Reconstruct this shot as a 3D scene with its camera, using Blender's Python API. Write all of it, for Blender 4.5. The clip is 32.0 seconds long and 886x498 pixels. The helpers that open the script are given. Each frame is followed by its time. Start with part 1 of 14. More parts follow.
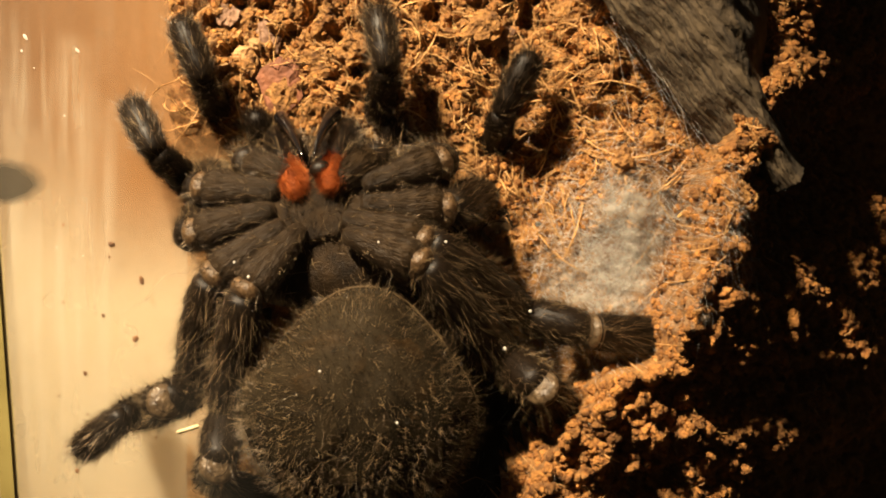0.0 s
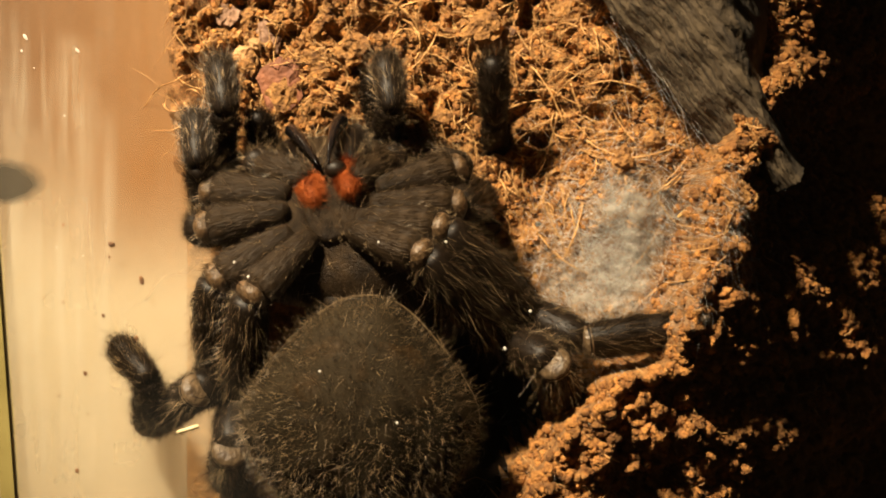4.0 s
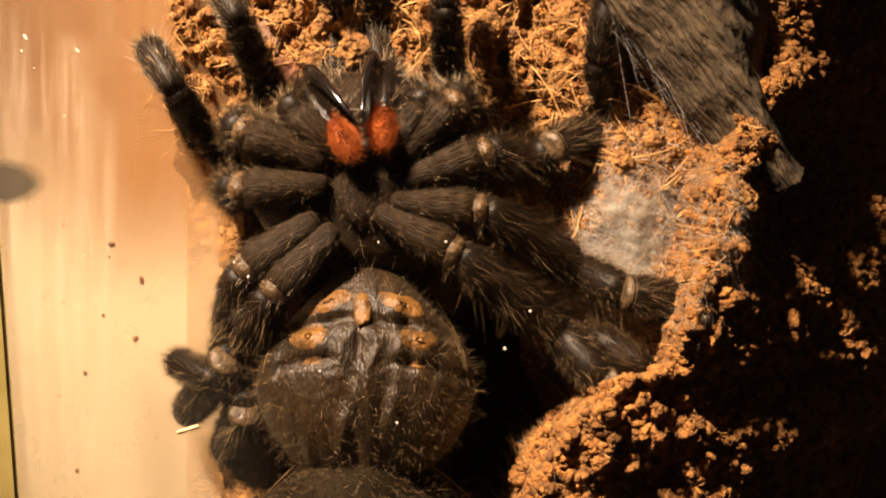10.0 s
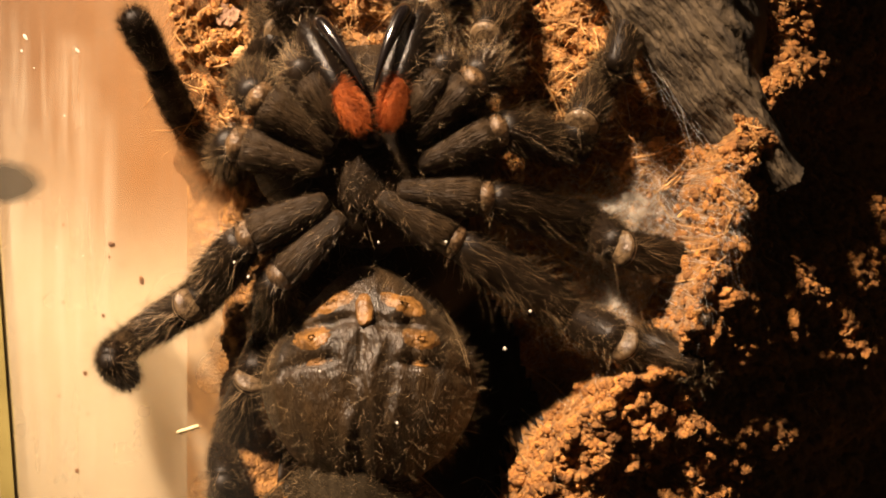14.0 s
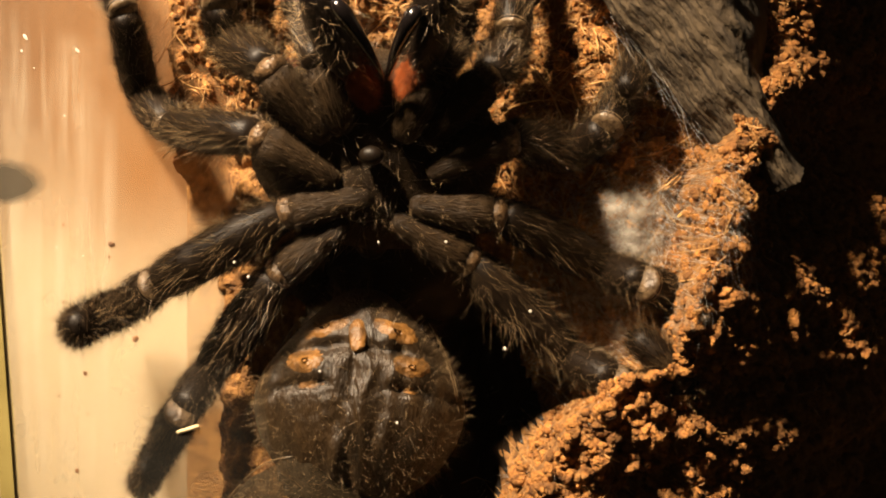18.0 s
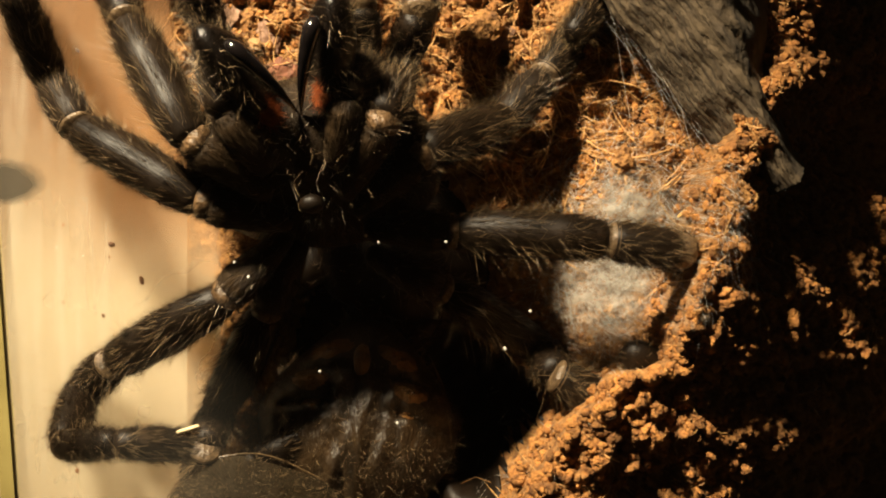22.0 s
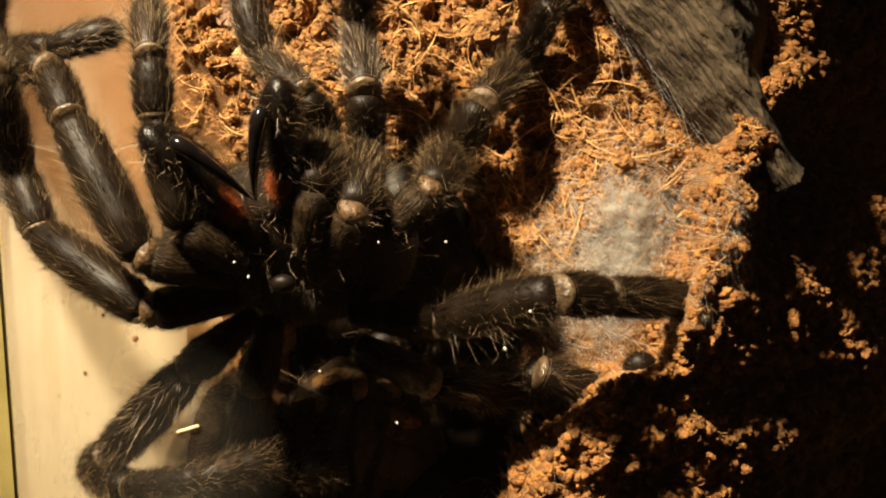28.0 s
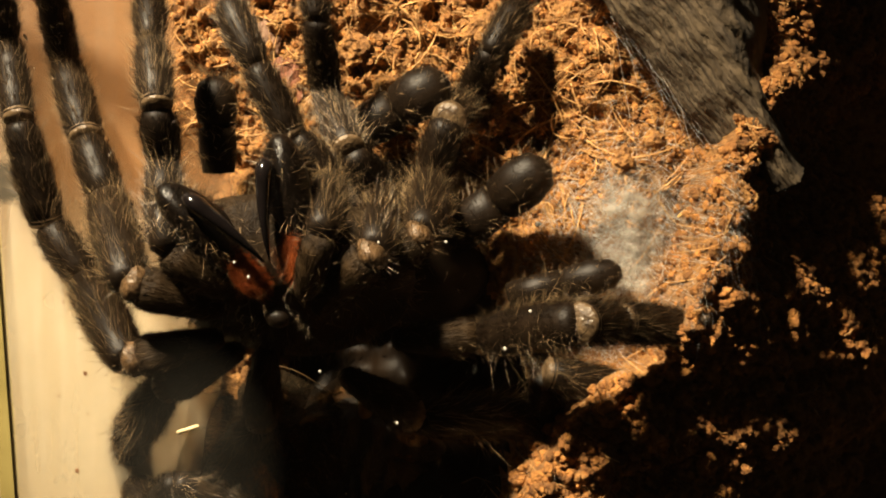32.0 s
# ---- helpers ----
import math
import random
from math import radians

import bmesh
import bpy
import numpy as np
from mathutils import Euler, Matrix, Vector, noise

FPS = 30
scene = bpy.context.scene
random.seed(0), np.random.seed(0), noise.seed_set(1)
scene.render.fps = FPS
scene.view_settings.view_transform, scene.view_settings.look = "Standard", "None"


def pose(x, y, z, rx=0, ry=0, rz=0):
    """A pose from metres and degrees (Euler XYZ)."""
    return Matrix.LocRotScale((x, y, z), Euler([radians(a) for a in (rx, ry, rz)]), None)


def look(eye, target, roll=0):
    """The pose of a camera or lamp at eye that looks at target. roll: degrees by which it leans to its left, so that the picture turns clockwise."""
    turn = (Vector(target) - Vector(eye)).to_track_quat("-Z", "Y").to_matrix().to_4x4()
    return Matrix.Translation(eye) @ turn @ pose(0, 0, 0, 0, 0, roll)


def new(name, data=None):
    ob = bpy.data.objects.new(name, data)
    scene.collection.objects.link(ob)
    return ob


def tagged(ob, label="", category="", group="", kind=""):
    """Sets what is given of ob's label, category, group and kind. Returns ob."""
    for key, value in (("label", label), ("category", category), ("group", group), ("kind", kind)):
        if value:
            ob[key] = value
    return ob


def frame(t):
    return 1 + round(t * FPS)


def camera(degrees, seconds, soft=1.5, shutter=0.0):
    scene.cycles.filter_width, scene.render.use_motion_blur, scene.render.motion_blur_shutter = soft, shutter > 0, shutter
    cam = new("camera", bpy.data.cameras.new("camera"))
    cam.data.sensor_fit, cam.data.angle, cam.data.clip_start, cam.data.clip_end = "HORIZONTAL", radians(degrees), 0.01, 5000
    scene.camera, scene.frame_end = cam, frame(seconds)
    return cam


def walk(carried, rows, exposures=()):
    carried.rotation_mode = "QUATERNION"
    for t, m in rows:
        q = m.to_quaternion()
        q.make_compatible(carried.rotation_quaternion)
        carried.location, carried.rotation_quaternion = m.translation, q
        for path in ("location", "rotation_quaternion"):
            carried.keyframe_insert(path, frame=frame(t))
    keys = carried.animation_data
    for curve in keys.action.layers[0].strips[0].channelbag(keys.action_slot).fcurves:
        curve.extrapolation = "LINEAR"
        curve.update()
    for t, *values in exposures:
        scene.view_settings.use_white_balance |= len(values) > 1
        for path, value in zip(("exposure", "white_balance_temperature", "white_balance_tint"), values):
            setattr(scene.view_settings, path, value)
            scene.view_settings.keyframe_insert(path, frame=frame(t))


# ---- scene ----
# Bed frame: x across, y up the slope, z away from the bed, in millimetres; the bed leans 30 degrees.
BED = Matrix.Translation((0, 0, 0.075)) @ Matrix.Rotation(radians(30), 4, "X")
MM = 0.001


def P(x, y, z, rx=0, ry=0, rz=0):
    return pose(x * MM, y * MM, z * MM, rx, ry, rz)


cam = camera(40, 32.0, soft=1.9)
walk(cam, [(0, BED @ P(0, 0, 118.5)), (32, BED @ P(0, 0, 118.5))],
     exposures=[(0, -0.05, 6700, 13), (1.2, 0.13, 6800, 17), (2.0, 0.13, 6950, 26), (2.9, -0.03, 6700, 14), (3.6, -0.15, 6500, 11), (6.0, -0.12, 6500, 12),
                (6.6, 0.1, 6950, 26), (7.5, 0.13, 6950, 26), (9.0, 0.1, 6950, 26), (13, 0.14, 6950, 26), (17.5, 0.2, 6950, 26), (18.5, 0.03, 6350, 10),
                (21, 0.03, 6300, 9), (23, 0.03, 6300, 9), (28, 0.12, 6350, 10), (32, 0.05, 6400, 10)])

# ---- light: one warm lamp beside the enclosure, a dim room round it ----
world = bpy.data.worlds.new("room")
scene.world = world
world.use_nodes = True
world.node_tree.nodes["Background"].inputs[0].default_value = (1.0, 0.72, 0.42, 1)
world.node_tree.nodes["Background"].inputs[1].default_value = 0.014

lamp = new("lamp", bpy.data.lights.new("lamp", "SPOT"))
lamp.data.energy, lamp.data.color = 9.6, (1.0, 0.80, 0.54)
lamp.data.spot_size, lamp.data.spot_blend, lamp.data.shadow_soft_size = radians(34), 0.9, 0.011
lamp.matrix_world = BED @ look((-0.088, 0.160, 0.128), (-0.009, 0.006, 0.0))


# ---- materials ----
def material(name, base, rough=0.6, dark=None, scale=600, bump=0.3, bump_scale=None, metal=0.0, sheen=0.0, per_object=0.0, island=0.0,
             spec=0.5, coat=0.0, trans=0.0, stretch=(1, 1, 1), detail=6.0):
    m = bpy.data.materials.new(name)
    m.use_nodes = True
    nt = m.node_tree
    b = nt.nodes["Principled BSDF"]
    co = nt.nodes.new("ShaderNodeTexCoord")
    mp = nt.nodes.new("ShaderNodeMapping")
    mp.inputs["Scale"].default_value = stretch
    nt.links.new(co.outputs["Object"], mp.inputs[0])
    n1 = nt.nodes.new("ShaderNodeTexNoise")
    n1.inputs["Scale"].default_value, n1.inputs["Detail"].default_value, n1.inputs["Roughness"].default_value = scale, detail, 0.65
    nt.links.new(mp.outputs[0], n1.inputs["Vector"])
    ramp = nt.nodes.new("ShaderNodeValToRGB")
    ramp.color_ramp.elements[0].position, ramp.color_ramp.elements[1].position = 0.32, 0.68
    d = dark or tuple(c * 0.5 for c in base)
    ramp.color_ramp.elements[0].color, ramp.color_ramp.elements[1].color = (*d, 1), (*base, 1)
    nt.links.new(n1.outputs["Fac"], ramp.inputs[0])
    colour = ramp.outputs[0]
    n3 = nt.nodes.new("ShaderNodeTexNoise")
    n3.inputs["Scale"].default_value = scale * 0.16
    nt.links.new(mp.outputs[0], n3.inputs["Vector"])
    source = n3.outputs["Fac"]
    lo, hi = 0.78, 1.22
    if per_object or island:
        info = nt.nodes.new("ShaderNodeObjectInfo") if per_object else nt.nodes.new("ShaderNodeNewGeometry")
        source = info.outputs["Random"] if per_object else info.outputs["Random Per Island"]
        k = per_object or island
        lo, hi = 1 - k, 1 + k
    mr = nt.nodes.new("ShaderNodeMapRange")
    mr.inputs["To Min"].default_value, mr.inputs["To Max"].default_value = lo, hi
    nt.links.new(source, mr.inputs["Value"])
    mul = nt.nodes.new("ShaderNodeVectorMath")
    mul.operation = "SCALE"
    nt.links.new(colour, mul.inputs[0])
    nt.links.new(mr.outputs[0], mul.inputs["Scale"])
    nt.links.new(mul.outputs[0], b.inputs["Base Color"])
    b.inputs["Roughness"].default_value, b.inputs["Metallic"].default_value = rough, metal
    b.inputs["Specular IOR Level"].default_value = spec
    b.inputs["Coat Weight"].default_value = coat
    b.inputs["Coat Roughness"].default_value = 0.15
    b.inputs["Transmission Weight"].default_value = trans
    if sheen:
        b.inputs["Sheen Weight"].default_value, b.inputs["Sheen Roughness"].default_value = sheen, 0.4
        b.inputs["Sheen Tint"].default_value = (0.8, 0.58, 0.36, 1)
    if bump:
        n2 = nt.nodes.new("ShaderNodeTexNoise")
        n2.inputs["Scale"].default_value, n2.inputs["Detail"].default_value = bump_scale or scale * 3, 8
        nt.links.new(mp.outputs[0], n2.inputs["Vector"])
        bp = nt.nodes.new("ShaderNodeBump")
        bp.inputs["Strength"].default_value, bp.inputs["Distance"].default_value = bump, 0.0006
        nt.links.new(n2.outputs["Fac"], bp.inputs["Height"])
        nt.links.new(bp.outputs[0], b.inputs["Normal"])
    return m


def film_material(name, tint, see_through, rough=0.5, scale=500, streak=(1, 1, 1), sharp=(0.4, 0.62), spec=0.5):
    """A thin translucent film: part clear, part lit through."""
    m = bpy.data.materials.new(name)
    m.use_nodes = True
    nt = m.node_tree
    out = nt.nodes["Material Output"]
    b = nt.nodes["Principled BSDF"]
    b.inputs["Base Color"].default_value = (*tint, 1)
    b.inputs["Roughness"].default_value = rough
    b.inputs["Specular IOR Level"].default_value = spec
    tl = nt.nodes.new("ShaderNodeBsdfTranslucent")
    tl.inputs[0].default_value = (*tint, 1)
    tr = nt.nodes.new("ShaderNodeBsdfTransparent")
    mix = nt.nodes.new("ShaderNodeMixShader")
    mix.inputs[0].default_value = 0.5
    nt.links.new(b.outputs[0], mix.inputs[1])
    nt.links.new(tl.outputs[0], mix.inputs[2])
    co = nt.nodes.new("ShaderNodeTexCoord")
    mp = nt.nodes.new("ShaderNodeMapping")
    mp.inputs["Scale"].default_value = streak
    nt.links.new(co.outputs["Object"], mp.inputs[0])
    n1 = nt.nodes.new("ShaderNodeTexNoise")
    n1.inputs["Scale"].default_value, n1.inputs["Detail"].default_value = scale, 8
    nt.links.new(mp.outputs[0], n1.inputs["Vector"])
    mr = nt.nodes.new("ShaderNodeMapRange")
    mr.inputs["From Min"].default_value, mr.inputs["From Max"].default_value = sharp
    mr.inputs["To Min"].default_value, mr.inputs["To Max"].default_value = see_through[1], see_through[0]
    nt.links.new(n1.outputs["Fac"], mr.inputs["Value"])
    last = nt.nodes.new("ShaderNodeMixShader")
    nt.links.new(mr.outputs[0], last.inputs[0])
    nt.links.new(mix.outputs[0], last.inputs[1])
    nt.links.new(tr.outputs[0], last.inputs[2])
    nt.links.new(last.outputs[0], out.inputs[0])
    return m


def pane_material(name, clear=(0.0, 0.0)):
    """Side pane: hazy glass, cream painted in for the brightness behind, dried drip streaks, browner towards the back.
    """
    m = film_material(name, (0.80, 0.66, 0.40), clear, rough=0.25, scale=90, streak=(1, 1, 1), sharp=(0.3, 0.7))
    nt = m.node_tree
    b = nt.nodes["Principled BSDF"]
    tl = [n for n in nt.nodes if n.type == "BSDF_TRANSLUCENT"][0]
    co = [n for n in nt.nodes if n.type == "TEX_COORD"][0]
    sep = nt.nodes.new("ShaderNodeSeparateXYZ")
    nt.links.new(co.outputs["Object"], sep.inputs[0])
    wob = nt.nodes.new("ShaderNodeTexNoise")
    wob.inputs["Scale"].default_value, wob.inputs["Detail"].default_value = 60, 6
    nt.links.new(co.outputs["Object"], wob.inputs["Vector"])
    add = nt.nodes.new("ShaderNodeMath")
    add.operation = "MULTIPLY_ADD"
    nt.links.new(wob.outputs["Fac"], add.inputs[0])
    add.inputs[1].default_value = 0.014
    nt.links.new(sep.outputs["Y"], add.inputs[2])
    mr = nt.nodes.new("ShaderNodeMapRange")
    mr.inputs["From Min"].default_value, mr.inputs["From Max"].default_value = 0.004, 0.019
    nt.links.new(add.outputs[0], mr.inputs["Value"])
    smear = nt.nodes.new("ShaderNodeMix")
    smear.data_type = "RGBA"
    smear.inputs["A"].default_value, smear.inputs["B"].default_value = (0.84, 0.73, 0.52, 1), (0.40, 0.245, 0.14, 1)
    nt.links.new(mr.outputs[0], smear.inputs["Factor"])
    foot = nt.nodes.new("ShaderNodeMath")
    foot.operation = "MULTIPLY_ADD"
    nt.links.new(wob.outputs["Fac"], foot.inputs[0])
    foot.inputs[1].default_value = 0.026
    nt.links.new(sep.outputs["X"], foot.inputs[2])
    fm = nt.nodes.new("ShaderNodeMapRange")
    fm.inputs["From Min"].default_value, fm.inputs["From Max"].default_value = 0.030, 0.041
    nt.links.new(foot.outputs[0], fm.inputs["Value"])
    dusty = nt.nodes.new("ShaderNodeMix")
    dusty.data_type = "RGBA"
    dusty.inputs["B"].default_value = (0.50, 0.28, 0.125, 1)
    high = nt.nodes.new("ShaderNodeMapRange")
    high.inputs["From Min"].default_value, high.inputs["From Max"].default_value = -0.008, 0.006
    nt.links.new(sep.outputs["Y"], high.inputs["Value"])
    both = nt.nodes.new("ShaderNodeMath")
    both.operation = "MULTIPLY"
    nt.links.new(fm.outputs[0], both.inputs[0])
    nt.links.new(high.outputs[0], both.inputs[1])
    nt.links.new(both.outputs[0], dusty.inputs["Factor"])
    nt.links.new(smear.outputs["Result"], dusty.inputs["A"])
    drip = nt.nodes.new("ShaderNodeTexNoise")
    mp = nt.nodes.new("ShaderNodeMapping")
    mp.inputs["Scale"].default_value = (1, 0.05, 1)
    nt.links.new(co.outputs["Object"], mp.inputs[0])
    nt.links.new(mp.outputs[0], drip.inputs["Vector"])
    drip.inputs["Scale"].default_value, drip.inputs["Detail"].default_value = 800, 5
    dm = nt.nodes.new("ShaderNodeMapRange")
    dm.inputs["From Min"].default_value, dm.inputs["From Max"].default_value = 0.42, 0.62
    dm.inputs["To Max"].default_value = 1.0
    nt.links.new(drip.outputs["Fac"], dm.inputs["Value"])
    white = nt.nodes.new("ShaderNodeMix")
    white.data_type = "RGBA"
    white.inputs["B"].default_value = (0.95, 0.88, 0.70, 1)
    off = nt.nodes.new("ShaderNodeMath")
    off.operation = "SUBTRACT"
    nt.links.new(sep.outputs["X"], off.inputs[0])
    off.inputs[1].default_value = 0.0175
    dist = nt.nodes.new("ShaderNodeMath")
    dist.operation = "ABSOLUTE"
    nt.links.new(off.outputs[0], dist.inputs[0])
    band = nt.nodes.new("ShaderNodeMapRange")
    band.inputs["From Min"].default_value, band.inputs["From Max"].default_value = 0.0035, 0.008
    band.inputs["To Min"].default_value, band.inputs["To Max"].default_value = 1.0, 0.1
    nt.links.new(dist.outputs[0], band.inputs["Value"])
    streaks = nt.nodes.new("ShaderNodeMath")
    streaks.operation = "MULTIPLY"
    nt.links.new(dm.outputs[0], streaks.inputs[0])
    nt.links.new(band.outputs[0], streaks.inputs[1])
    gaps = nt.nodes.new("ShaderNodeMapRange")
    gaps.inputs["From Min"].default_value, gaps.inputs["From Max"].default_value = 0.40, 0.58
    nt.links.new(wob.outputs["Fac"], gaps.inputs["Value"])
    broken = nt.nodes.new("ShaderNodeMath")
    broken.operation = "MULTIPLY"
    nt.links.new(streaks.outputs[0], broken.inputs[0])
    nt.links.new(gaps.outputs[0], broken.inputs[1])
    nt.links.new(broken.outputs[0], white.inputs["Factor"])
    nt.links.new(dusty.outputs["Result"], white.inputs["A"])
    nt.links.new(white.outputs["Result"], b.inputs["Base Color"])
    nt.links.new(white.outputs["Result"], tl.inputs[0])
    return m


def clear_material(name):
    m = bpy.data.materials.new(name)
    m.use_nodes = True
    nt = m.node_tree
    nt.nodes.remove(nt.nodes["Principled BSDF"])
    tr, gl = nt.nodes.new("ShaderNodeBsdfTransparent"), nt.nodes.new("ShaderNodeBsdfGlossy")
    gl.inputs["Roughness"].default_value = 0.02
    tr.inputs[0].default_value = (0.97, 0.98, 0.97, 1)
    mix = nt.nodes.new("ShaderNodeMixShader")
    mix.inputs[0].default_value = 0.03
    nt.links.new(tr.outputs[0], mix.inputs[1])
    nt.links.new(gl.outputs[0], mix.inputs[2])
    nt.links.new(mix.outputs[0], nt.nodes["Material Output"].inputs[0])
    return m


SOIL = material("coir_soil", (0.46, 0.225, 0.062), 0.9, (0.10, 0.040, 0.013), 900, 1.0, 3000)
CRUMB = material("coir_crumb", (0.48, 0.215, 0.050), 0.9, (0.17, 0.062, 0.016), 1400, 1.0, 4000, island=0.45)
FIBRE = material("coir_fibre", (0.62, 0.36, 0.13), 0.6, (0.36, 0.18, 0.06), 500, 0.2, island=0.35)
CHIP = material("bark_chip", (0.30, 0.17, 0.10), 0.7, (0.14, 0.07, 0.04), 500, 0.6, 1800, per_object=0.3)
BARK = material("cork_bark", (0.096, 0.066, 0.034), 0.9, (0.042, 0.028, 0.015), 900, 1.0, 2200, stretch=(1, 0.3, 1))
SILK = material("silk", (0.60, 0.58, 0.54), 0.45, (0.45, 0.43, 0.40), 300, 0.0)
VEIL = film_material("silk_veil", (0.58, 0.55, 0.48), (0.48, 0.95), scale=900, sharp=(0.36, 0.66))


def thin_out(m):
    """Lets a film's stored thickness decide how much it covers."""
    nt = m.node_tree
    last = nt.nodes["Material Output"].inputs[0].links[0].from_node
    clear = last.inputs[0].links[0].from_socket
    at, inv, mul, out = (nt.nodes.new("ShaderNode" + k) for k in ("Attribute", "Math", "Math", "Math"))
    at.attribute_name = "thickness"
    inv.operation, mul.operation, out.operation = "SUBTRACT", "MULTIPLY", "SUBTRACT"
    inv.inputs[0].default_value = out.inputs[0].default_value = 1.0
    nt.links.new(clear, inv.inputs[1])
    nt.links.new(inv.outputs[0], mul.inputs[0])
    nt.links.new(at.outputs["Fac"], mul.inputs[1])
    nt.links.new(mul.outputs[0], out.inputs[1])
    nt.links.new(out.outputs[0], last.inputs[0])


thin_out(VEIL)
SKIN = film_material("shed_cuticle", (0.048, 0.034, 0.018), (0.05, 0.4), rough=0.8, scale=260, sharp=(0.35, 0.6), spec=0.15)
SKIN_EDGE = material("skin_edge", (0.14, 0.09, 0.042), 0.4, (0.12, 0.08, 0.04), 300, 0.2)
BELLY = material("belly_skin", (0.040, 0.022, 0.008), 0.40, (0.006, 0.004, 0.002), 420, 0.45, 4200, sheen=0.04, stretch=(1, 0.35, 1))
PANE = pane_material("hazy_pane", (0.60, 0.74))
CARD = pane_material("brightener_card")
GLASS = clear_material("clear_glass")
HOLE_DARK = material("hole_black", (0.07, 0.062, 0.05), 0.5, None, 300, 0.1)
POST = material("silicone_edge", (0.42, 0.34, 0.12), 0.35, (0.28, 0.22, 0.07), 120, 0.1)
CHITIN = material("dark_cuticle", (0.013, 0.0074, 0.0037), 0.46, (0.0045, 0.0027, 0.0015), 420, 0.12, 7000, spec=0.2, stretch=(1, 1, 0.12))
VELVET = material("velvet_cuticle", (0.036, 0.021, 0.009), 0.5, (0.006, 0.0035, 0.0018), 500, 0.5, 7000, sheen=0.06, spec=0.15, stretch=(1, 1, 0.12))
PALE = material("pale_joint", (0.19, 0.11, 0.05), 0.38, (0.025, 0.015, 0.008), 900, 0.4, 3000)
CUFF = material("joint_skin", (0.16, 0.105, 0.055), 0.3, (0.03, 0.018, 0.010), 900, 0.4, 3000)
ORANGE = material("orange_fur", (0.40, 0.098, 0.017), 0.7, (0.15, 0.03, 0.006), 900, 0.3, 4000, spec=0.2)
JAW = material("jaw_cuticle", (0.007, 0.0045, 0.003), 0.30, (0.003, 0.002, 0.0015), 300, 0.2, 5000, spec=0.3)
FANG = material("fang", (0.008, 0.006, 0.006), 0.12, (0.004, 0.003, 0.003), 300, 0.0, coat=0.6)
HAIR = material("bristle", (0.036, 0.021, 0.0095), 0.6, (0.010, 0.006, 0.003), 300, 0.0, island=0.6, spec=0.12)
PALEHAIR = material("pale_bristle", (0.34, 0.235, 0.125), 0.45, (0.10, 0.065, 0.032), 300, 0.0, island=0.5)
LUNG = material("lung_glint_plate", (0.27, 0.125, 0.030), 0.42, (0.022, 0.013, 0.006), 420, 0.5, 2200)
STRAW = material("straw", (0.62, 0.42, 0.17), 0.5, (0.42, 0.26, 0.09), 500, 0.2, per_object=0.2)
GRIT = material("soil_speck", (0.25, 0.12, 0.05), 0.8, (0.12, 0.06, 0.03), 900, 0.4, per_object=0.4)
DUST = material("white_speck", (0.8, 0.76, 0.68), 0.6, (0.6, 0.55, 0.5), 900, 0.1)
TABLE = material("table_wood", (0.22, 0.13, 0.07), 0.5, (0.12, 0.07, 0.035), 40, 0.2, 300, stretch=(1, 0.1, 1))


# ---- mesh helpers ----
def finish(bm, name, mats, smooth=True):
    me = bpy.data.meshes.new(name)
    bm.to_mesh(me)
    bm.free()
    for m in (mats if isinstance(mats, (list, tuple)) else [mats]):
        me.materials.append(m)
    if smooth:
        me.polygons.foreach_set("use_smooth", [True] * len(me.polygons))
    return me


def part(name, bm, mats, parent, label="", at=None, smooth=True):
    ob = new(name, finish(bm, name, mats, smooth))
    ob.parent = parent
    if at is not None:
        ob.matrix_basis = at
    return tagged(ob, label)


def thing(name, bm, mats, m, smooth=True, **tags):
    ob = new(name, finish(bm, name, mats, smooth))
    ob.matrix_world = m
    return tagged(ob, **tags)


def pydata(name, verts, faces, mats, m, smooth=True, **tags):
    me = bpy.data.meshes.new(name)
    me.from_pydata(verts, [], faces)
    for mt in (mats if isinstance(mats, (list, tuple)) else [mats]):
        me.materials.append(mt)
    if smooth:
        me.polygons.foreach_set("use_smooth", [True] * len(me.polygons))
    ob = new(name, me)
    ob.matrix_world = m
    return tagged(ob, **tags)


def lathe(profile, sides=16, squash=1.0, bend=None):
    """A tube along z through (z, radius) rings in mm, closed at both ends."""
    bm = bmesh.new()
    rings = []
    for z, r in profile:
        off = bend(z) if bend else (0, 0)
        rings.append([bm.verts.new(((off[0] + r * math.cos(2 * math.pi * k / sides)) * MM,
                                    (off[1] + r * squash * math.sin(2 * math.pi * k / sides)) * MM, z * MM)) for k in range(sides)])
    for a, b in zip(rings, rings[1:]):
        for k in range(sides):
            bm.faces.new((a[k], a[(k + 1) % sides], b[(k + 1) % sides], b[k]))
    bm.faces.new(rings[0][::-1])
    bm.faces.new(rings[-1])
    return bm


def bead(rx, ry, rz, seg=20, rough=0.0, freq=0.5, offset=(0, 0, 0)):
    """An ellipsoid in mm with uneven skin."""
    bm = bmesh.new()
    bmesh.ops.create_uvsphere(bm, u_segments=seg, v_segments=max(8, seg * 2 // 3), radius=1)
    for v in bm.verts:
        n = v.co.normalized()
        k = 1 + rough * noise.noise(Vector((n.x * rx, n.y * ry, n.z * rz)) * freq + Vector(offset))
        v.co = Vector((n.x * rx, n.y * ry, n.z * rz)) * k * MM
    return bm


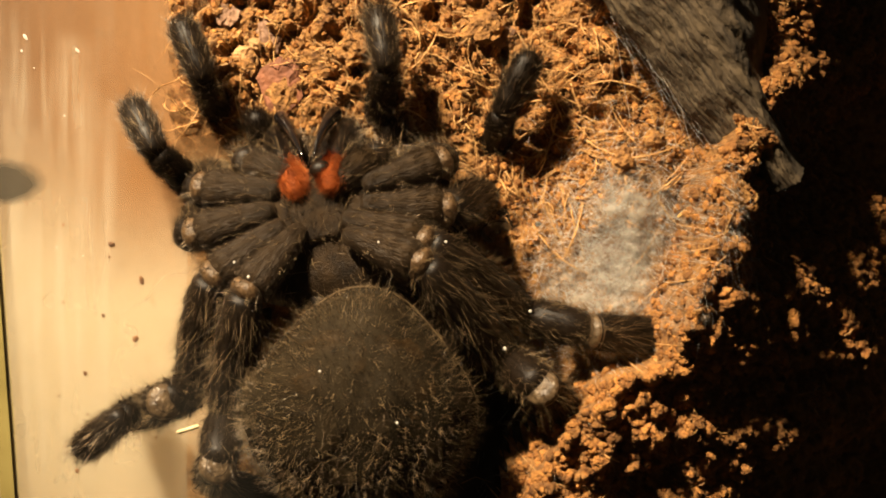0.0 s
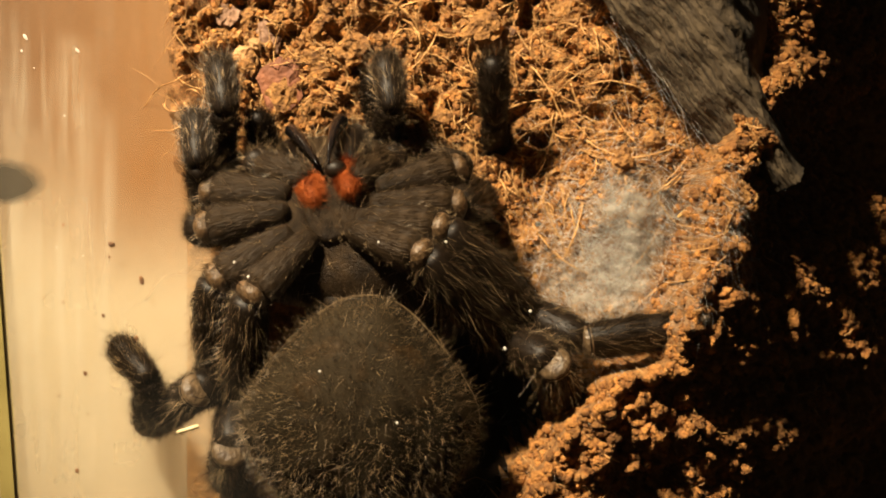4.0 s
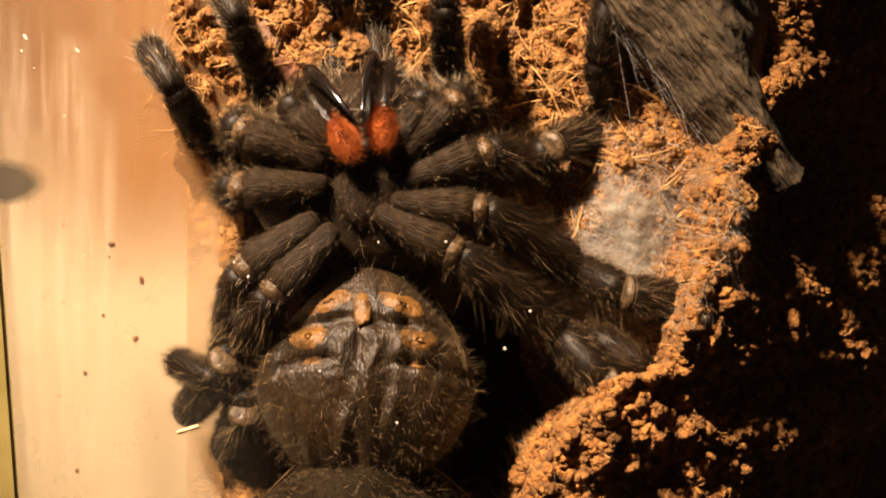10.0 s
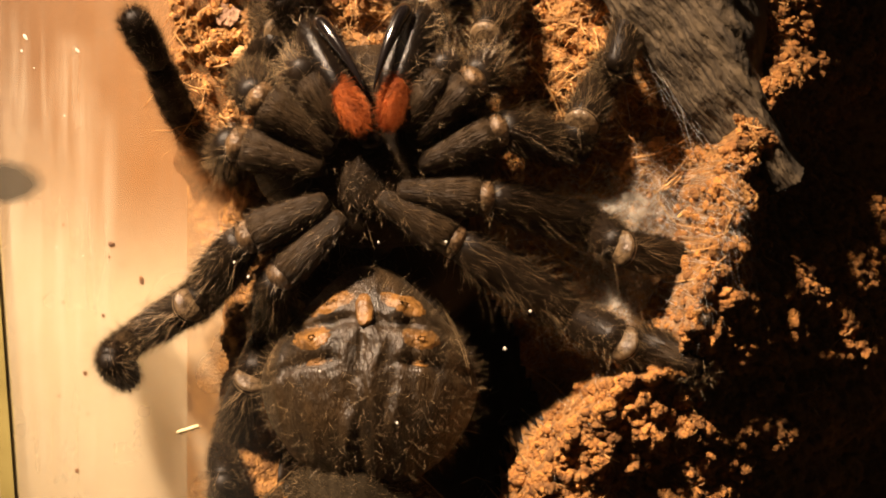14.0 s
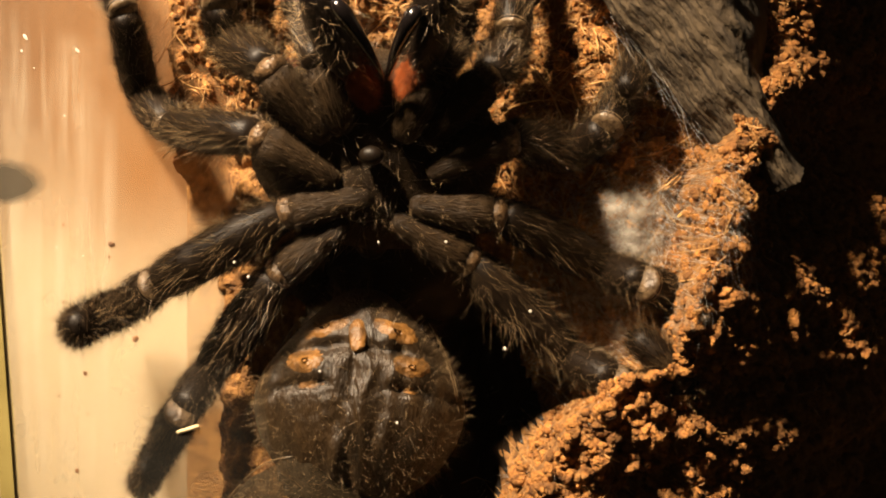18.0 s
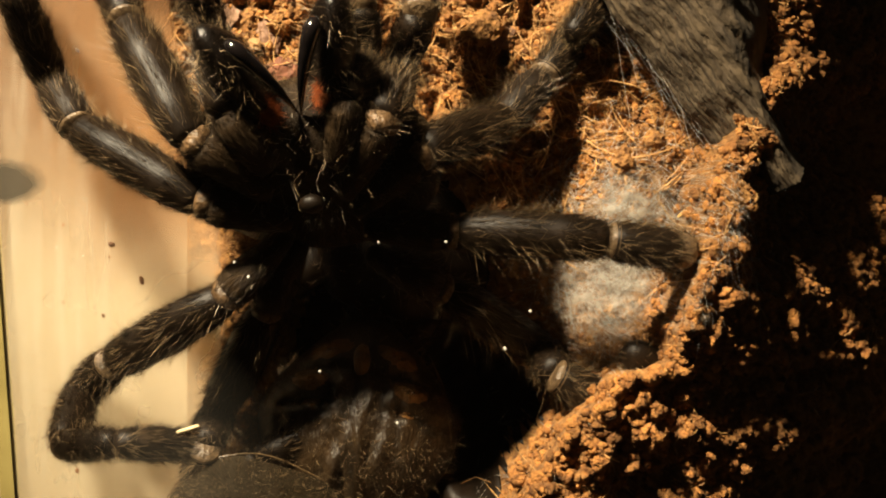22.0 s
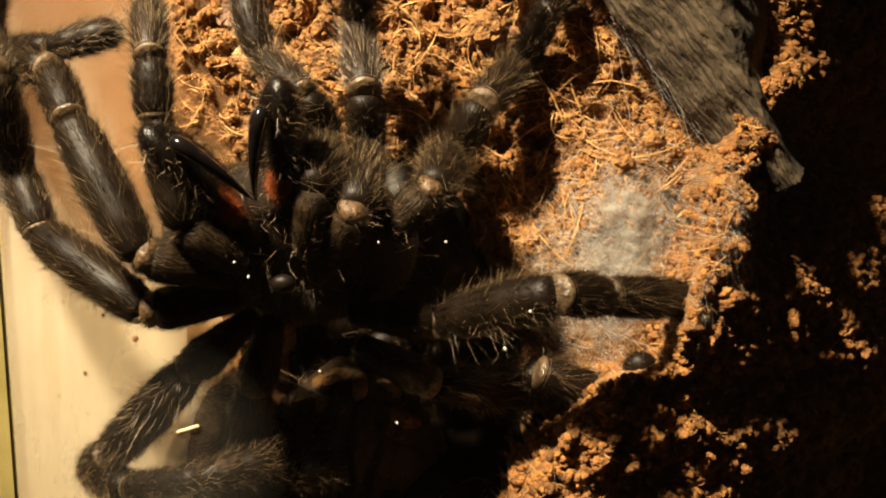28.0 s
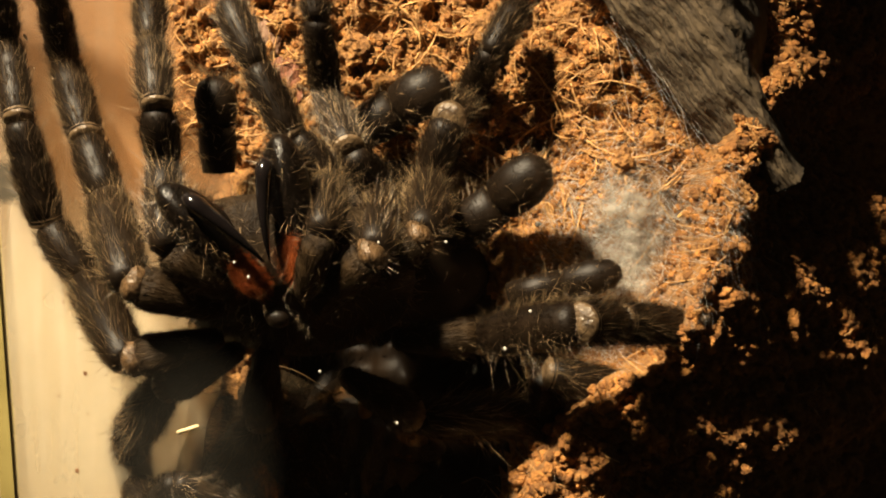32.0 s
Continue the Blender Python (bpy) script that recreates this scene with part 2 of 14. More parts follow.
def add_hair(bm, base, way, length, r, bend, mat):
    """One tapered, slightly bent bristle of three sides."""
    way = way.normalized()
    side = way.orthogonal().normalized()
    up = way.cross(side)
    rings = []
    for f, k in ((0, 1.0), (0.5, 0.7)):
        c = base + way * length * f + bend * (length * f * f)
        rings.append([bm.verts.new(c + (side * math.cos(a) + up * math.sin(a)) * r * k) for a in (0, 2.1, 4.2)])
    tip = bm.verts.new(base + way * length + bend * length)
    for k in range(3):
        f = bm.faces.new((rings[0][k], rings[0][(k + 1) % 3], rings[1][(k + 1) % 3], rings[1][k]))
        f.material_index = mat
        f = bm.faces.new((rings[1][k], rings[1][(k + 1) % 3], tip))
        f.material_index = mat


def bristles(src, count, length, r, rng, lean=(0, 0, 0.6), where=None, mat=0, spread=0.5, droop=0.25):
    """Bristles on the faces of a mesh object, leaning along its length; lengths in mm."""
    bm = bmesh.new()
    me = src.data
    areas = np.array([p.area for p in me.polygons])
    pick = rng.choice(len(areas), size=count, p=areas / areas.sum())
    for i in pick:
        p = me.polygons[i]
        w = rng.dirichlet([1.0] * len(p.vertices))
        c = Vector((0, 0, 0))
        for k, vi in enumerate(p.vertices):
            c += me.vertices[vi].co * float(w[k])
        if where and not where(c / MM):
            continue
        way = Vector(p.normal) + Vector(lean) + Vector([float(a) for a in rng.normal(0, spread * 0.6, 3)])
        l = float(rng.gamma(6, length / 6)) * MM
        add_hair(bm, c, way, l, r * MM * float(rng.uniform(0.7, 1.2)), Vector([float(a) for a in rng.normal(0, droop, 3)]), mat)
    return bm


RNG = np.random.default_rng(7)


# ---- the bed: coir soil, with a hollow, a mound and a bank ----
def soft(a, b, x):
    t = min(1.0, max(0.0, (x - a) / (b - a)))
    return t * t * (3 - 2 * t)


EDGE = ((-60, 3), (-30, 5.5), (-21.6, 7.2), (-15.6, 11.6), (-11.7, 15.5), (-10.2, 20.9), (-7.3, 20.2), (-4.8, 21.1), (1, 23.6), (6.5, 23.9), (12, 25.8), (18.7, 31.6), (60, 60))


def mound_edge(y):
    for (y0, x0), (y1, x1) in zip(EDGE, EDGE[1:]):
        if y <= y1:
            return x0 + (x1 - x0) * (y - y0) / (y1 - y0)
    return EDGE[-1][1]


def bed_height(x, y):
    h = 0.0
    # moulting basin under the animal
    d = math.hypot((x + 6.5) / 18.0, (y + 10) / 20.5)
    h -= 9.0 * (1 - soft(0.5, 1.0, d)) * (0.5 + 0.5 * soft(-21, -9, x))
    h -= 7.0 * math.exp(-((x + 14.6) / 4.0) ** 2 - ((y + 12.5) / 6.0) ** 2)
    # it is scraped away from the foot of the side
    h -= 9.0 * (1 - soft(-26, -19, x)) * (1 - soft(6, 12, y))
    h += 1.3 * noise.noise(Vector((x * 0.2, y * 0.2, 15.0))) * (1 - soft(-24, -14, x)) * soft(3, 8, y)
    # the bed dips towards the back
    h -= 4.0 * soft(0, 10, y) * (1 - soft(9, 17, x)) - 3.0 * soft(26, 40, y)
    h += 1.6 * noise.noise(Vector((x * 0.13, y * 0.13, 0.0)))
    back = soft(5, 10, y) * (1 - soft(12, 20, x) * (1 - soft(14, 18, y)))
    h -= back * (5.0 * max(0.0, noise.noise(Vector((x * 0.42, y * 0.42, 21.0))) - 0.12) + 2.5 * max(0.0, noise.noise(Vector((x * 0.9, y * 0.9, 23.0))) - 0.15))
    # foreground mound, a ridge that falls away behind
    e = x - mound_edge(y) + 0.9 * noise.noise(Vector((x * 0.35, y * 0.35, 4.0))) + 0.8 * noise.noise(Vector((x * 0.7, y * 0.7, 9.0)))
    h -= 9.0 * (1 - soft(0.6, 1.0, math.hypot((x - 6) / 9.0, (y + 15) / 11.0))) * (1 - soft(-2.6, -0.6, e))
    k0, k1 = 0.022 + 0.046 * soft(-18, -9, y) + 0.08 * soft(-8, 0, y), 0.22 + 0.24 * soft(-18, -9, y) + 0.10 * soft(-5, 4, y)
    k0 += 0.15 * soft(-2, 5, y)
    k1 += 0.12 * soft(-2, 5, y)
    fall = k0 * min(max(e, 0.0), 6.0) ** 2 + k1 * max(0.0, min(e, 40.0) - 6.0) + 0.024 * min(24.0, max(0.0, e - 14.0 + 4.0 * soft(-18, -9, y))) ** 2
    h += (min(15.0, max(9.0, 12.5 + 0.22 * (y + 5))) * (1 - 0.12 * soft(3, 9, y)) * soft(-0.7, 0.4, e) - fall) * (1 - soft(13.5, 21, y))
    h += 1.1 * soft(0, 3, e) * noise.noise(Vector((x * 0.28, y * 0.28, 11.0)))
    h -= 1.1 * max(0.0, min(x, 52.0) - 32.0) * soft(4, 10, y)
    # clods and pits
    k = 1.0 + 0.5 * soft(-1, 2, e) - 0.5 * soft(8, 14, e) - 0.75 * soft(6, 12, x) * soft(-16, -12, y) * (1 - soft(9, 15, y)) * (1 - soft(-1, 1.5, e))
    h += k * (1.1 * noise.noise(Vector((x * 0.45, y * 0.45, 2.0))) + 0.7 * noise.noise(Vector((x * 1.0, y * 1.0, 5.0)))
              + 0.7 * (0.35 - abs(noise.noise(Vector((x * 1.5, y * 1.5, 7.0))))) + 0.4 * (0.35 - abs(noise.noise(Vector((x * 3.4, y * 3.4, 8.0))))))
    h += 1.6 * soft(-0.5, 1.5, e) * (0.28 - abs(noise.noise(Vector((x * 0.8, y * 0.8, 31.0)))))
    return h


NX, NY = 370, 300
XS = np.concatenate([np.linspace(-37, 48, NX - 20), np.linspace(49, 90, 20)])
YS = np.concatenate([np.linspace(-60, -32, 20), np.linspace(-31.5, 40, NY - 40), np.linspace(41, 70, 20)])
verts = [(x * MM, y * MM, bed_height(x, y) * MM) for y in YS for x in XS]
faces = [(j * NX + i, j * NX + i + 1, (j + 1) * NX + i + 1, (j + 1) * NX + i) for j in range(NY - 1) for i in range(NX - 1)
         if XS[i] > -22.5 - 5.0 * soft(-6, 6, YS[j]) + 1.2 * noise.noise(Vector((0, YS[j] * 0.3, 40)))]
soil = pydata("ground", verts, faces, SOIL, BED, label="orange-brown coir soil bed with a hollow and a mound", category="soil", kind="structure")


def on_bed(x, y, up=0.0):
    return Vector((x * MM, y * MM, (bed_height(x, y) + up) * MM))


# crumbs strewn all over
def crumbs(name, count, region, size, label):
    stock = []
    for sub in (1, 2, 3):
        ico = bmesh.new()
        bmesh.ops.create_icosphere(ico, subdivisions=sub, radius=1)
        stock.append((np.array([v.co[:] for v in ico.verts]), np.array([[v.index for v in f.verts] for f in ico.faces])))
        ico.free()
    vs, fs, n, used = [], [], 0, 0
    while n < count:
        x, y, keep = region()
        if not keep:
            continue
        s = size[0] * (size[1] / size[0]) ** (float(RNG.random()) ** 2.2)
        base, tri = stock[2 if s > 0.5 else 1 if s > 0.25 else 0]
        q = RNG.normal(0, 1, (3, 3))
        u, _, vt = np.linalg.svd(q)
        if s > 0.25:
            w = RNG.normal(0, 2.2, (3, 5))
            lump = 0.16 * np.sin(base @ w + RNG.uniform(0, 6.28, 5)).sum(axis=1, keepdims=True) / 1.6 + 0.08 * np.sin(base @ (w[:, :3] * 3.1)).sum(axis=1, keepdims=True)
            a = base * (1 + lump) * np.array([1.0 + 0.5 * RNG.random() ** 2, RNG.uniform(0.65, 1.0), RNG.uniform(0.55, 0.9)])
        else:
            a = base * (1 + 0.3 * RNG.normal(0, 1, (len(base), 1))) * np.array([1.0 + 0.9 * RNG.random() ** 2, RNG.uniform(0.35, 0.9), RNG.uniform(0.3, 0.75)])
        a = (a @ (u @ vt)) * s
        a = a + np.array([x, y, bed_height(x, y) + s * 0.25])
        vs.append(a * MM)
        fs.append(tri + used)
        used += len(base)
        n += 1
    return pydata(name, np.concatenate(vs).tolist(), np.concatenate(fs).tolist(), CRUMB, BED, smooth=size[1] > 0.7, label=label, category="soil", kind="stuff")


def back_region():
    x, y = float(RNG.uniform(-34, 34)), float(RNG.uniform(2, 32))
    return x, y, (y > 9 or x > 4) and x > -26.5


def mat_region():
    x, y = float(RNG.uniform(4, 28)), float(RNG.uniform(-16, 12))
    return x, y, x < mound_edge(y)


def mound_region():
    y = float(RNG.uniform(-30, 26))
    x = mound_edge(y) - 0.8 + 26 * float(RNG.random()) ** 1.25
    return x, y, x < 50


crumbs("soil_crumbs", 12000, back_region, (0.08, 0.5), "loose orange coir crumbs on the bank")
crumbs("soil_crumbs", 2600, mat_region, (0.06, 0.28), "fine coir crumbs under the silk mat")
crumbs("soil_crumbs", 15000, mound_region, (0.11, 0.72), "coarse coir crumbs on the mound")


def ribbon(points, r, sides=5):
    """Verts and faces of a thin tube through points, in metres."""
    vs, fs = [], []
    for i, p in enumerate(points):
        d = (points[min(i + 1, len(points) - 1)] - points[max(i - 1, 0)])
        d = d.normalized() if d.length > 0 else Vector((1, 0, 0))
        s = d.orthogonal().normalized()
        u = d.cross(s)
        k = r * (0.55 if i in (0, len(points) - 1) else 1.0)
        for a in range(sides):
            t = 2 * math.pi * a / sides
            vs.append((p + (s * math.cos(t) + u * math.sin(t)) * k)[:])
    for i in range(len(points) - 1):
        for a in range(sides):
            b = (a + 1) % sides
            fs.append((i * sides + a, i * sides + b, (i + 1) * sides + b, (i + 1) * sides + a))
    return vs, fs


def strand(x, y, angle, length, curl, lift, steps=9):
    pts, a = [], angle
    for i in range(steps):
        f = i / (steps - 1)
        pts.append(on_bed(x, y, 0.15 + lift * math.sin(math.pi * f)))
        x += math.cos(a) * length / (steps - 1)
        y += math.sin(a) * length / (steps - 1)
        a += curl / (steps - 1)
    return pts


def many_strands(name, rows, mat, label, category, sides=4):
    vs, fs = [], []
    for pts, r in rows:
        v, f = ribbon(pts, r * MM, sides)
        n = len(vs)
        vs += v
        fs += [tuple(i + n for i in q) for q in f]
    return pydata(name, vs, fs, mat, BED, label=label, category=category, kind="stuff")


rows = []
for _ in range(1800):
    x, y, keep = back_region()
    if keep:
        rows.append((strand(x, y, float(RNG.uniform(0, 6.28)), float(RNG.gamma(3, 1.1)), float(RNG.normal(0, 1.3)), float(RNG.uniform(0, 0.7)), 7), float(RNG.uniform(0.018, 0.06))))
for _ in range(330):
    x, y, keep = back_region()
    if keep:
        rows.append((strand(x, y, float(RNG.uniform(0, 6.28)), float(RNG.gamma(5, 0.95)), float(RNG.normal(0, 1.6)), float(RNG.uniform(0.3, 1.3)), 10), float(RNG.uniform(0.045, 0.085))))
for _ in range(240):
    x, y, keep = mound_region()
    rows.append((strand(x, y, float(RNG.uniform(0, 6.28)), float(RNG.gamma(3, 1.3)), float(RNG.normal(0, 1.3)), float(RNG.uniform(0, 0.9)), 7), float(RNG.uniform(0.03, 0.08))))
many_strands("coir_fibres", rows, FIBRE, "fine tan coir fibres tangled in the soil", "fibres")

# the long fibres that stand out, each a thing
for x, y, ang, ln, curl, r in ((7, 20, -0.75, 9, -0.5, 0.10), (12.5, 16.5, -1.4, 5, 0.8, 0.09), (6, 9, 1.0, 8, -0.9, 0.09), (9, 7.5, 0.9, 7, 0.7, 0.08), (-20, 14.5, -0.4, 4.5, -0.4, 0.13),
                               (-24.2, 21.5, -1.2, 4, 0.5, 0.13), (-0.5, 22, -1.9, 5, -0.6, 0.09), (15, 22.5, -1.7, 6, 0.6, 0.08), (6.5, 14, 0.5, 6, -0.9, 0.08), (14, 11, -0.9, 4.5, 0.9, 0.08),
                               (12.5, 4.5, -1.5, 2.6, 0.2, 0.08), (-14, 23, 0.7, 4, 1.0, 0.10), (2, 17, 2.2, 5, 0.7, 0.09), (9.5, 22, 0.4, 5, -1.2, 0.08)):
    v, f = ribbon(strand(x, y, ang, ln, curl, 0.7, 12), r * MM, 6)
    pydata("coir_fibre", v, f, FIBRE, BED, label="long pale curved coir fibre lying on soil", category="fibre", group="long coir fibres")


def clod(x, y, s, mat, label, name="soil_clod", flat=0.6):
    bm = bmesh.new()
    bmesh.ops.create_icosphere(bm, subdivisions=3, radius=1)
    o = Vector((x, y, 3.0))
    for v in bm.verts:
        k = 1 + 0.5 * noise.noise(v.co * 1.3 + o) + 0.3 * noise.noise(v.co * 3.0 + o) + 0.22 * noise.noise(v.co * 7.0 + o)
        v.co = Vector((v.co.x * s, v.co.y * s * 0.8, v.co.z * s * flat)) * k * MM
    p = on_bed(x, y, s * flat * 0.35)
    thing(name, bm, mat, BED @ Matrix.Translation(p) @ Matrix.Rotation(x * 1.7, 4, "Z"), smooth=False, label=label, category="soil clod")


for x, y, s in ((-19.5, 18.5, 1.3), (-13, 19, 2.6), (-16, 15.5, 2.0), (-9, 20, 2.0), (-3, 20, 1.7), (4, 22, 2.2), (0, 13, 1.3), (2.5, 18, 1.5), (17.5, 8.5, 1.6), (20.5, 10.5, 1.4), (-20, 23, 1.6), (-5.5, 16, 1.5),
                (25, 4.5, 1.6), (24.5, 5.8, 1.0), (15.6, -6.3, 0.8)):
    clod(x, y, s * 0.9, SOIL, "rounded clod of orange coir soil")
for x, y, s in ((5.2, 21.8, 1.9), (-22, 23.5, 1.3), (-7.5, 22.5, 1.6), (-17.5, 21.5, 1.5)):
    clod(x, y, s, CHIP, "dark brown bark chip lying on the soil", "bark_chip", 0.3)
RUST = material("rust_bark", (0.24, 0.085, 0.036), 0.75, (0.12, 0.04, 0.018), 700, 0.6, 1800)
SAND = material("pale_clod", (0.50, 0.30, 0.13), 0.8, (0.34, 0.18, 0.07), 600, 0.6, 2400)
clod(-15.9, 16.8, 2.7, RUST, "smooth reddish piece of bark in the soil", "bark_chip", 0.28)
clod(-20.2, 19.6, 1.0, SAND, "small pale clod of soil")
clod(-18.8, 20.6, 0.7, SAND, "small pale clod of soil")
clod(-0.8, 12.6, 0.6, SAND, "small pale clod of soil")
# a black lump stands in for the darkness of a hole in the mat
clod(9.4, 2.4, 0.32, HOLE_DARK, "tiny black lump standing in for a dark hole in the silk mat", "hole_lump")
clod(16.2, -6.0, 0.7, SAND, "small pale clod on the silk mat")
clod(14.5, 6.2, 0.5, SAND, "small pale clod of soil")
# straws on the ridge and lip
for a, b, r in (((21.5, -13.2, 6.5), (25.5, -10.0, 8.5), 0.28), ((22.2, 3.0, 3.5), (25.5, 5.6, 6.0), 0.30)):
    v, f = ribbon([Vector(a) * MM + (Vector(b) - Vector(a)) * MM * k / 4 for k in range(5)], r * MM, 6)
    pydata("straw", v, f, STRAW, BED, label="short pale straw stuck in the soil mound", category="straw")

# ---- cork bark leaning over the back ----
NB, NL = 150, 190
vs = []
for j in range(NL):
    for i in range(NB):
        u, w = i / (NB - 1), j / (NL - 1)
        along, across = -2.5 + 42.5 * w, (10.5 + 13.0 * soft(0.0, 0.5, w) + 1.4 * noise.noise(Vector((w * 11, 0, 2)))) * u
        hump = 11.5 * math.sin(math.pi * min(1, u * 0.97 + 0.03)) ** 0.8 - 38.0 * soft(0.28, 1.0, u)
        q = Vector((across * 0.35, along * 0.12, 1.0))
        hump += 0.5 * noise.noise(q) + 0.35 * noise.noise(q * 2.7) + 0.45 * noise.noise(Vector((across * 1.3, along * 0.28, 3)))
        hump -= 1.5 * max(0, noise.noise(Vector((across * 0.9, along * 0.22, 6))) - 0.25)
        hump += 0.30 * noise.noise(Vector((across * 2.8, along * 0.8, 8))) + 0.16 * noise.noise(Vector((across * 5, along * 3, 8)))
        lip = 0.35 * noise.noise(Vector((along * 0.3, 0, 5))) * (1 - u)
        vs.append(((across + lip) * MM, along * MM, hump * MM))
n = len(vs)
vs += [(x, y, z - 0.0025) for x, y, z in vs]
fs = [(j * NB + i, j * NB + i + 1, (j + 1) * NB + i + 1, (j + 1) * NB + i) for j in range(NL - 1) for i in range(NB - 1)]
fs += [tuple(n + k for k in q[::-1]) for q in fs]
rim = [i for i in range(NB)] + [j * NB + NB - 1 for j in range(1, NL)] + [(NL - 1) * NB + i for i in range(NB - 2, -1, -1)] + [j * NB for j in range(NL - 2, 0, -1)]
fs += [(b, a, a + n, b + n) for a, b in zip(rim, rim[1:] + rim[:1])]
pydata("cork_bark", vs, fs, BARK, BED @ P(27.6, 6.6, 4.0, 0, -10, 37), label="rough grey-brown slab of cork bark leaning on the bank", category="bark")

# ---- silk: a mat on the soil and threads at the bark's foot ----
rows = []
for _ in range(3200):
    x, y = float(RNG.normal(17, 5.0)), float(RNG.normal(-1.0, 5.8))
    if x > mound_edge(y) - 3.5 or x < 7:
        continue
    rows.append((strand(x, y, float(RNG.normal(-0.4, 1.0)), float(RNG.gamma(3, 1.0)), float(RNG.normal(0, 0.5)), float(RNG.uniform(0.1, 0.7)), 6), float(RNG.uniform(0.006, 0.014))))
for _ in range(260):
    x, y = float(RNG.normal(22, 1.6)), float(RNG.normal(4.5, 3.0))
    rows.append((strand(x, y, float(RNG.normal(-1.0, 0.5)), float(RNG.gamma(4, 1.4)), float(RNG.normal(0, 0.4)), float(RNG.uniform(0.3, 1.6)), 6), float(RNG.uniform(0.006, 0.014))))
for _ in range(160):
    x, y = float(RNG.uniform(3, 11)), float(RNG.uniform(-26, -12))
    if x > mound_edge(y) - 3:
        continue
    rows.append((strand(x, y, float(RNG.normal(0.7, 0.4)), float(RNG.gamma(4, 1.6)), float(RNG.normal(0, 0.3)), float(RNG.uniform(0.1, 0.6)), 6), float(RNG.uniform(0.006, 0.016))))
for _ in range(80):
    f = float(RNG.random())
    p = Vector((15.4 + 10.8 * f + float(RNG.normal(0, 0.45)), 22.6 - 15.2 * f + float(RNG.normal(0, 0.45)), 5.6 + float(RNG.normal(0, 0.5))))
    d = Vector((0.58 + float(RNG.normal(0, 0.16)), -0.81 + float(RNG.normal(0, 0.16)), float(RNG.normal(-0.04, 0.1)))) * float(RNG.gamma(4, 1.1))
    rows.append(([(p + d * (k / 5) + Vector((0, 0, -0.25 * math.sin(math.pi * k / 5)))) * MM for k in range(6)], float(RNG.uniform(0.006, 0.016))))
many_strands("silk_threads", rows, SILK, "fine white silk threads spun over the soil", "silk", 3)


def veil(x0, y0, wx, wy, lift, turn, label):
    N = 70
    vs, thick = [], []
    for j in range(N):
        for i in range(N):
            a, b = (i / (N - 1) - 0.5) * 2, (j / (N - 1) - 0.5) * 2
            x, y = x0 + wx * a * math.cos(turn) - wy * b * math.sin(turn), y0 + wx * a * math.sin(turn) + wy * b * math.cos(turn)
            up = max(0.0, 1 - max(a * a, b * b)) * lift + 0.25
            vs.append(on_bed(x, y, up + 0.3 * noise.noise(Vector((x * 0.5, y * 0.5, 3))))[:])
            rim = math.hypot(a, b) + 0.35 * noise.noise(Vector((x * 0.3, y * 0.3, x0))) + 0.2 * noise.noise(Vector((x * 1.1, y * 1.1, y0)))
            thick.append(1 - soft(0.25, 1.0, rim))
    fs = [(j * N + i, j * N + i + 1, (j + 1) * N + i + 1, (j + 1) * N + i) for j in range(N - 1) for i in range(N - 1) if thick[j * N + i] > 0.004]
    ob = pydata("silk_veil", vs, fs, VEIL, BED, label=label, category="silk")
    ob.data.attributes.new("thickness", "FLOAT", "POINT").data.foreach_set("value", thick)


veil(15.5, -4.0, 9.0, 7.0, 0.8, 0.2, "thin white silk mat spread over the soil")
veil(18.5, 3.6, 6.5, 5.5, 0.7, -0.3, "thin torn silk sheet over the crumbs")
veil(18.4, -0.5, 2.0, 6.0, 1.0, 0.0, "grey silk sheet hung against the mound")

# ---- the enclosure: a leaning hazy side, its ribs, and a clear cover ----
WALL = BED @ P(-24.0, 0, -4.0, 0, 22, 0)  # local x runs down the wall, z is its inner normal


def slab(sx, sy, sz, bevel=0.2):
    bm = bmesh.new()
    bmesh.ops.create_cube(bm, size=1)
    bmesh.ops.scale(bm, vec=(sx * MM, sy * MM, sz * MM), verts=bm.verts)
    bmesh.ops.bevel(bm, geom=bm.edges[:], offset=bevel * MM, segments=2, affect="EDGES")
    return bm


side = thing("glass_pane", slab(75, 130, 1.2), PANE, WALL @ P(-32.5, 2, -0.6), smooth=False, label="hazy side pane, painted cream for the brightness behind it, streaked with dried drips", category="glass pane", kind="structure")
side.visible_shadow = False
# card added below the pane: it bounces lamp light and takes the leg shadows
thing("pane_brightener", slab(110, 150, 1.2), CARD, WALL @ P(-40, 2, -24), smooth=False, label="added cream and brown card that keeps the side pane bright and clear of leg shadows", category="card", kind="structure")
lid = thing("glass_lid", slab(150, 130, 1.2), GLASS, BED @ P(20, 5, 34), smooth=False, label="clear glass cover over the enclosure", category="glass pane", kind="structure")
lid.visible_shadow = False
rib = thing("pane_rib", slab(2.2, 60, 1.6, 0.5), POST, WALL @ P(-19.36, -13.40, -0.4, 0, 0, 3.93), smooth=False, label="olive rounded rib along the side pane", category="trim", kind="structure")


def speck(m, s, mat, label, name="soil_speck", long=1.0):
    bm = bmesh.new()
    bmesh.ops.create_icosphere(bm, subdivisions=1, radius=1)
    for v in bm.verts:
        v.co = Vector((v.co.x * s, v.co.y * s * long, v.co.z * s * 0.4)) * (1 + 0.4 * noise.noise(v.co * 2 + m.translation * 900)) * MM
    thing(name, bm, mat, m, smooth=False, label=label, category="speck", group="specks on the pane")


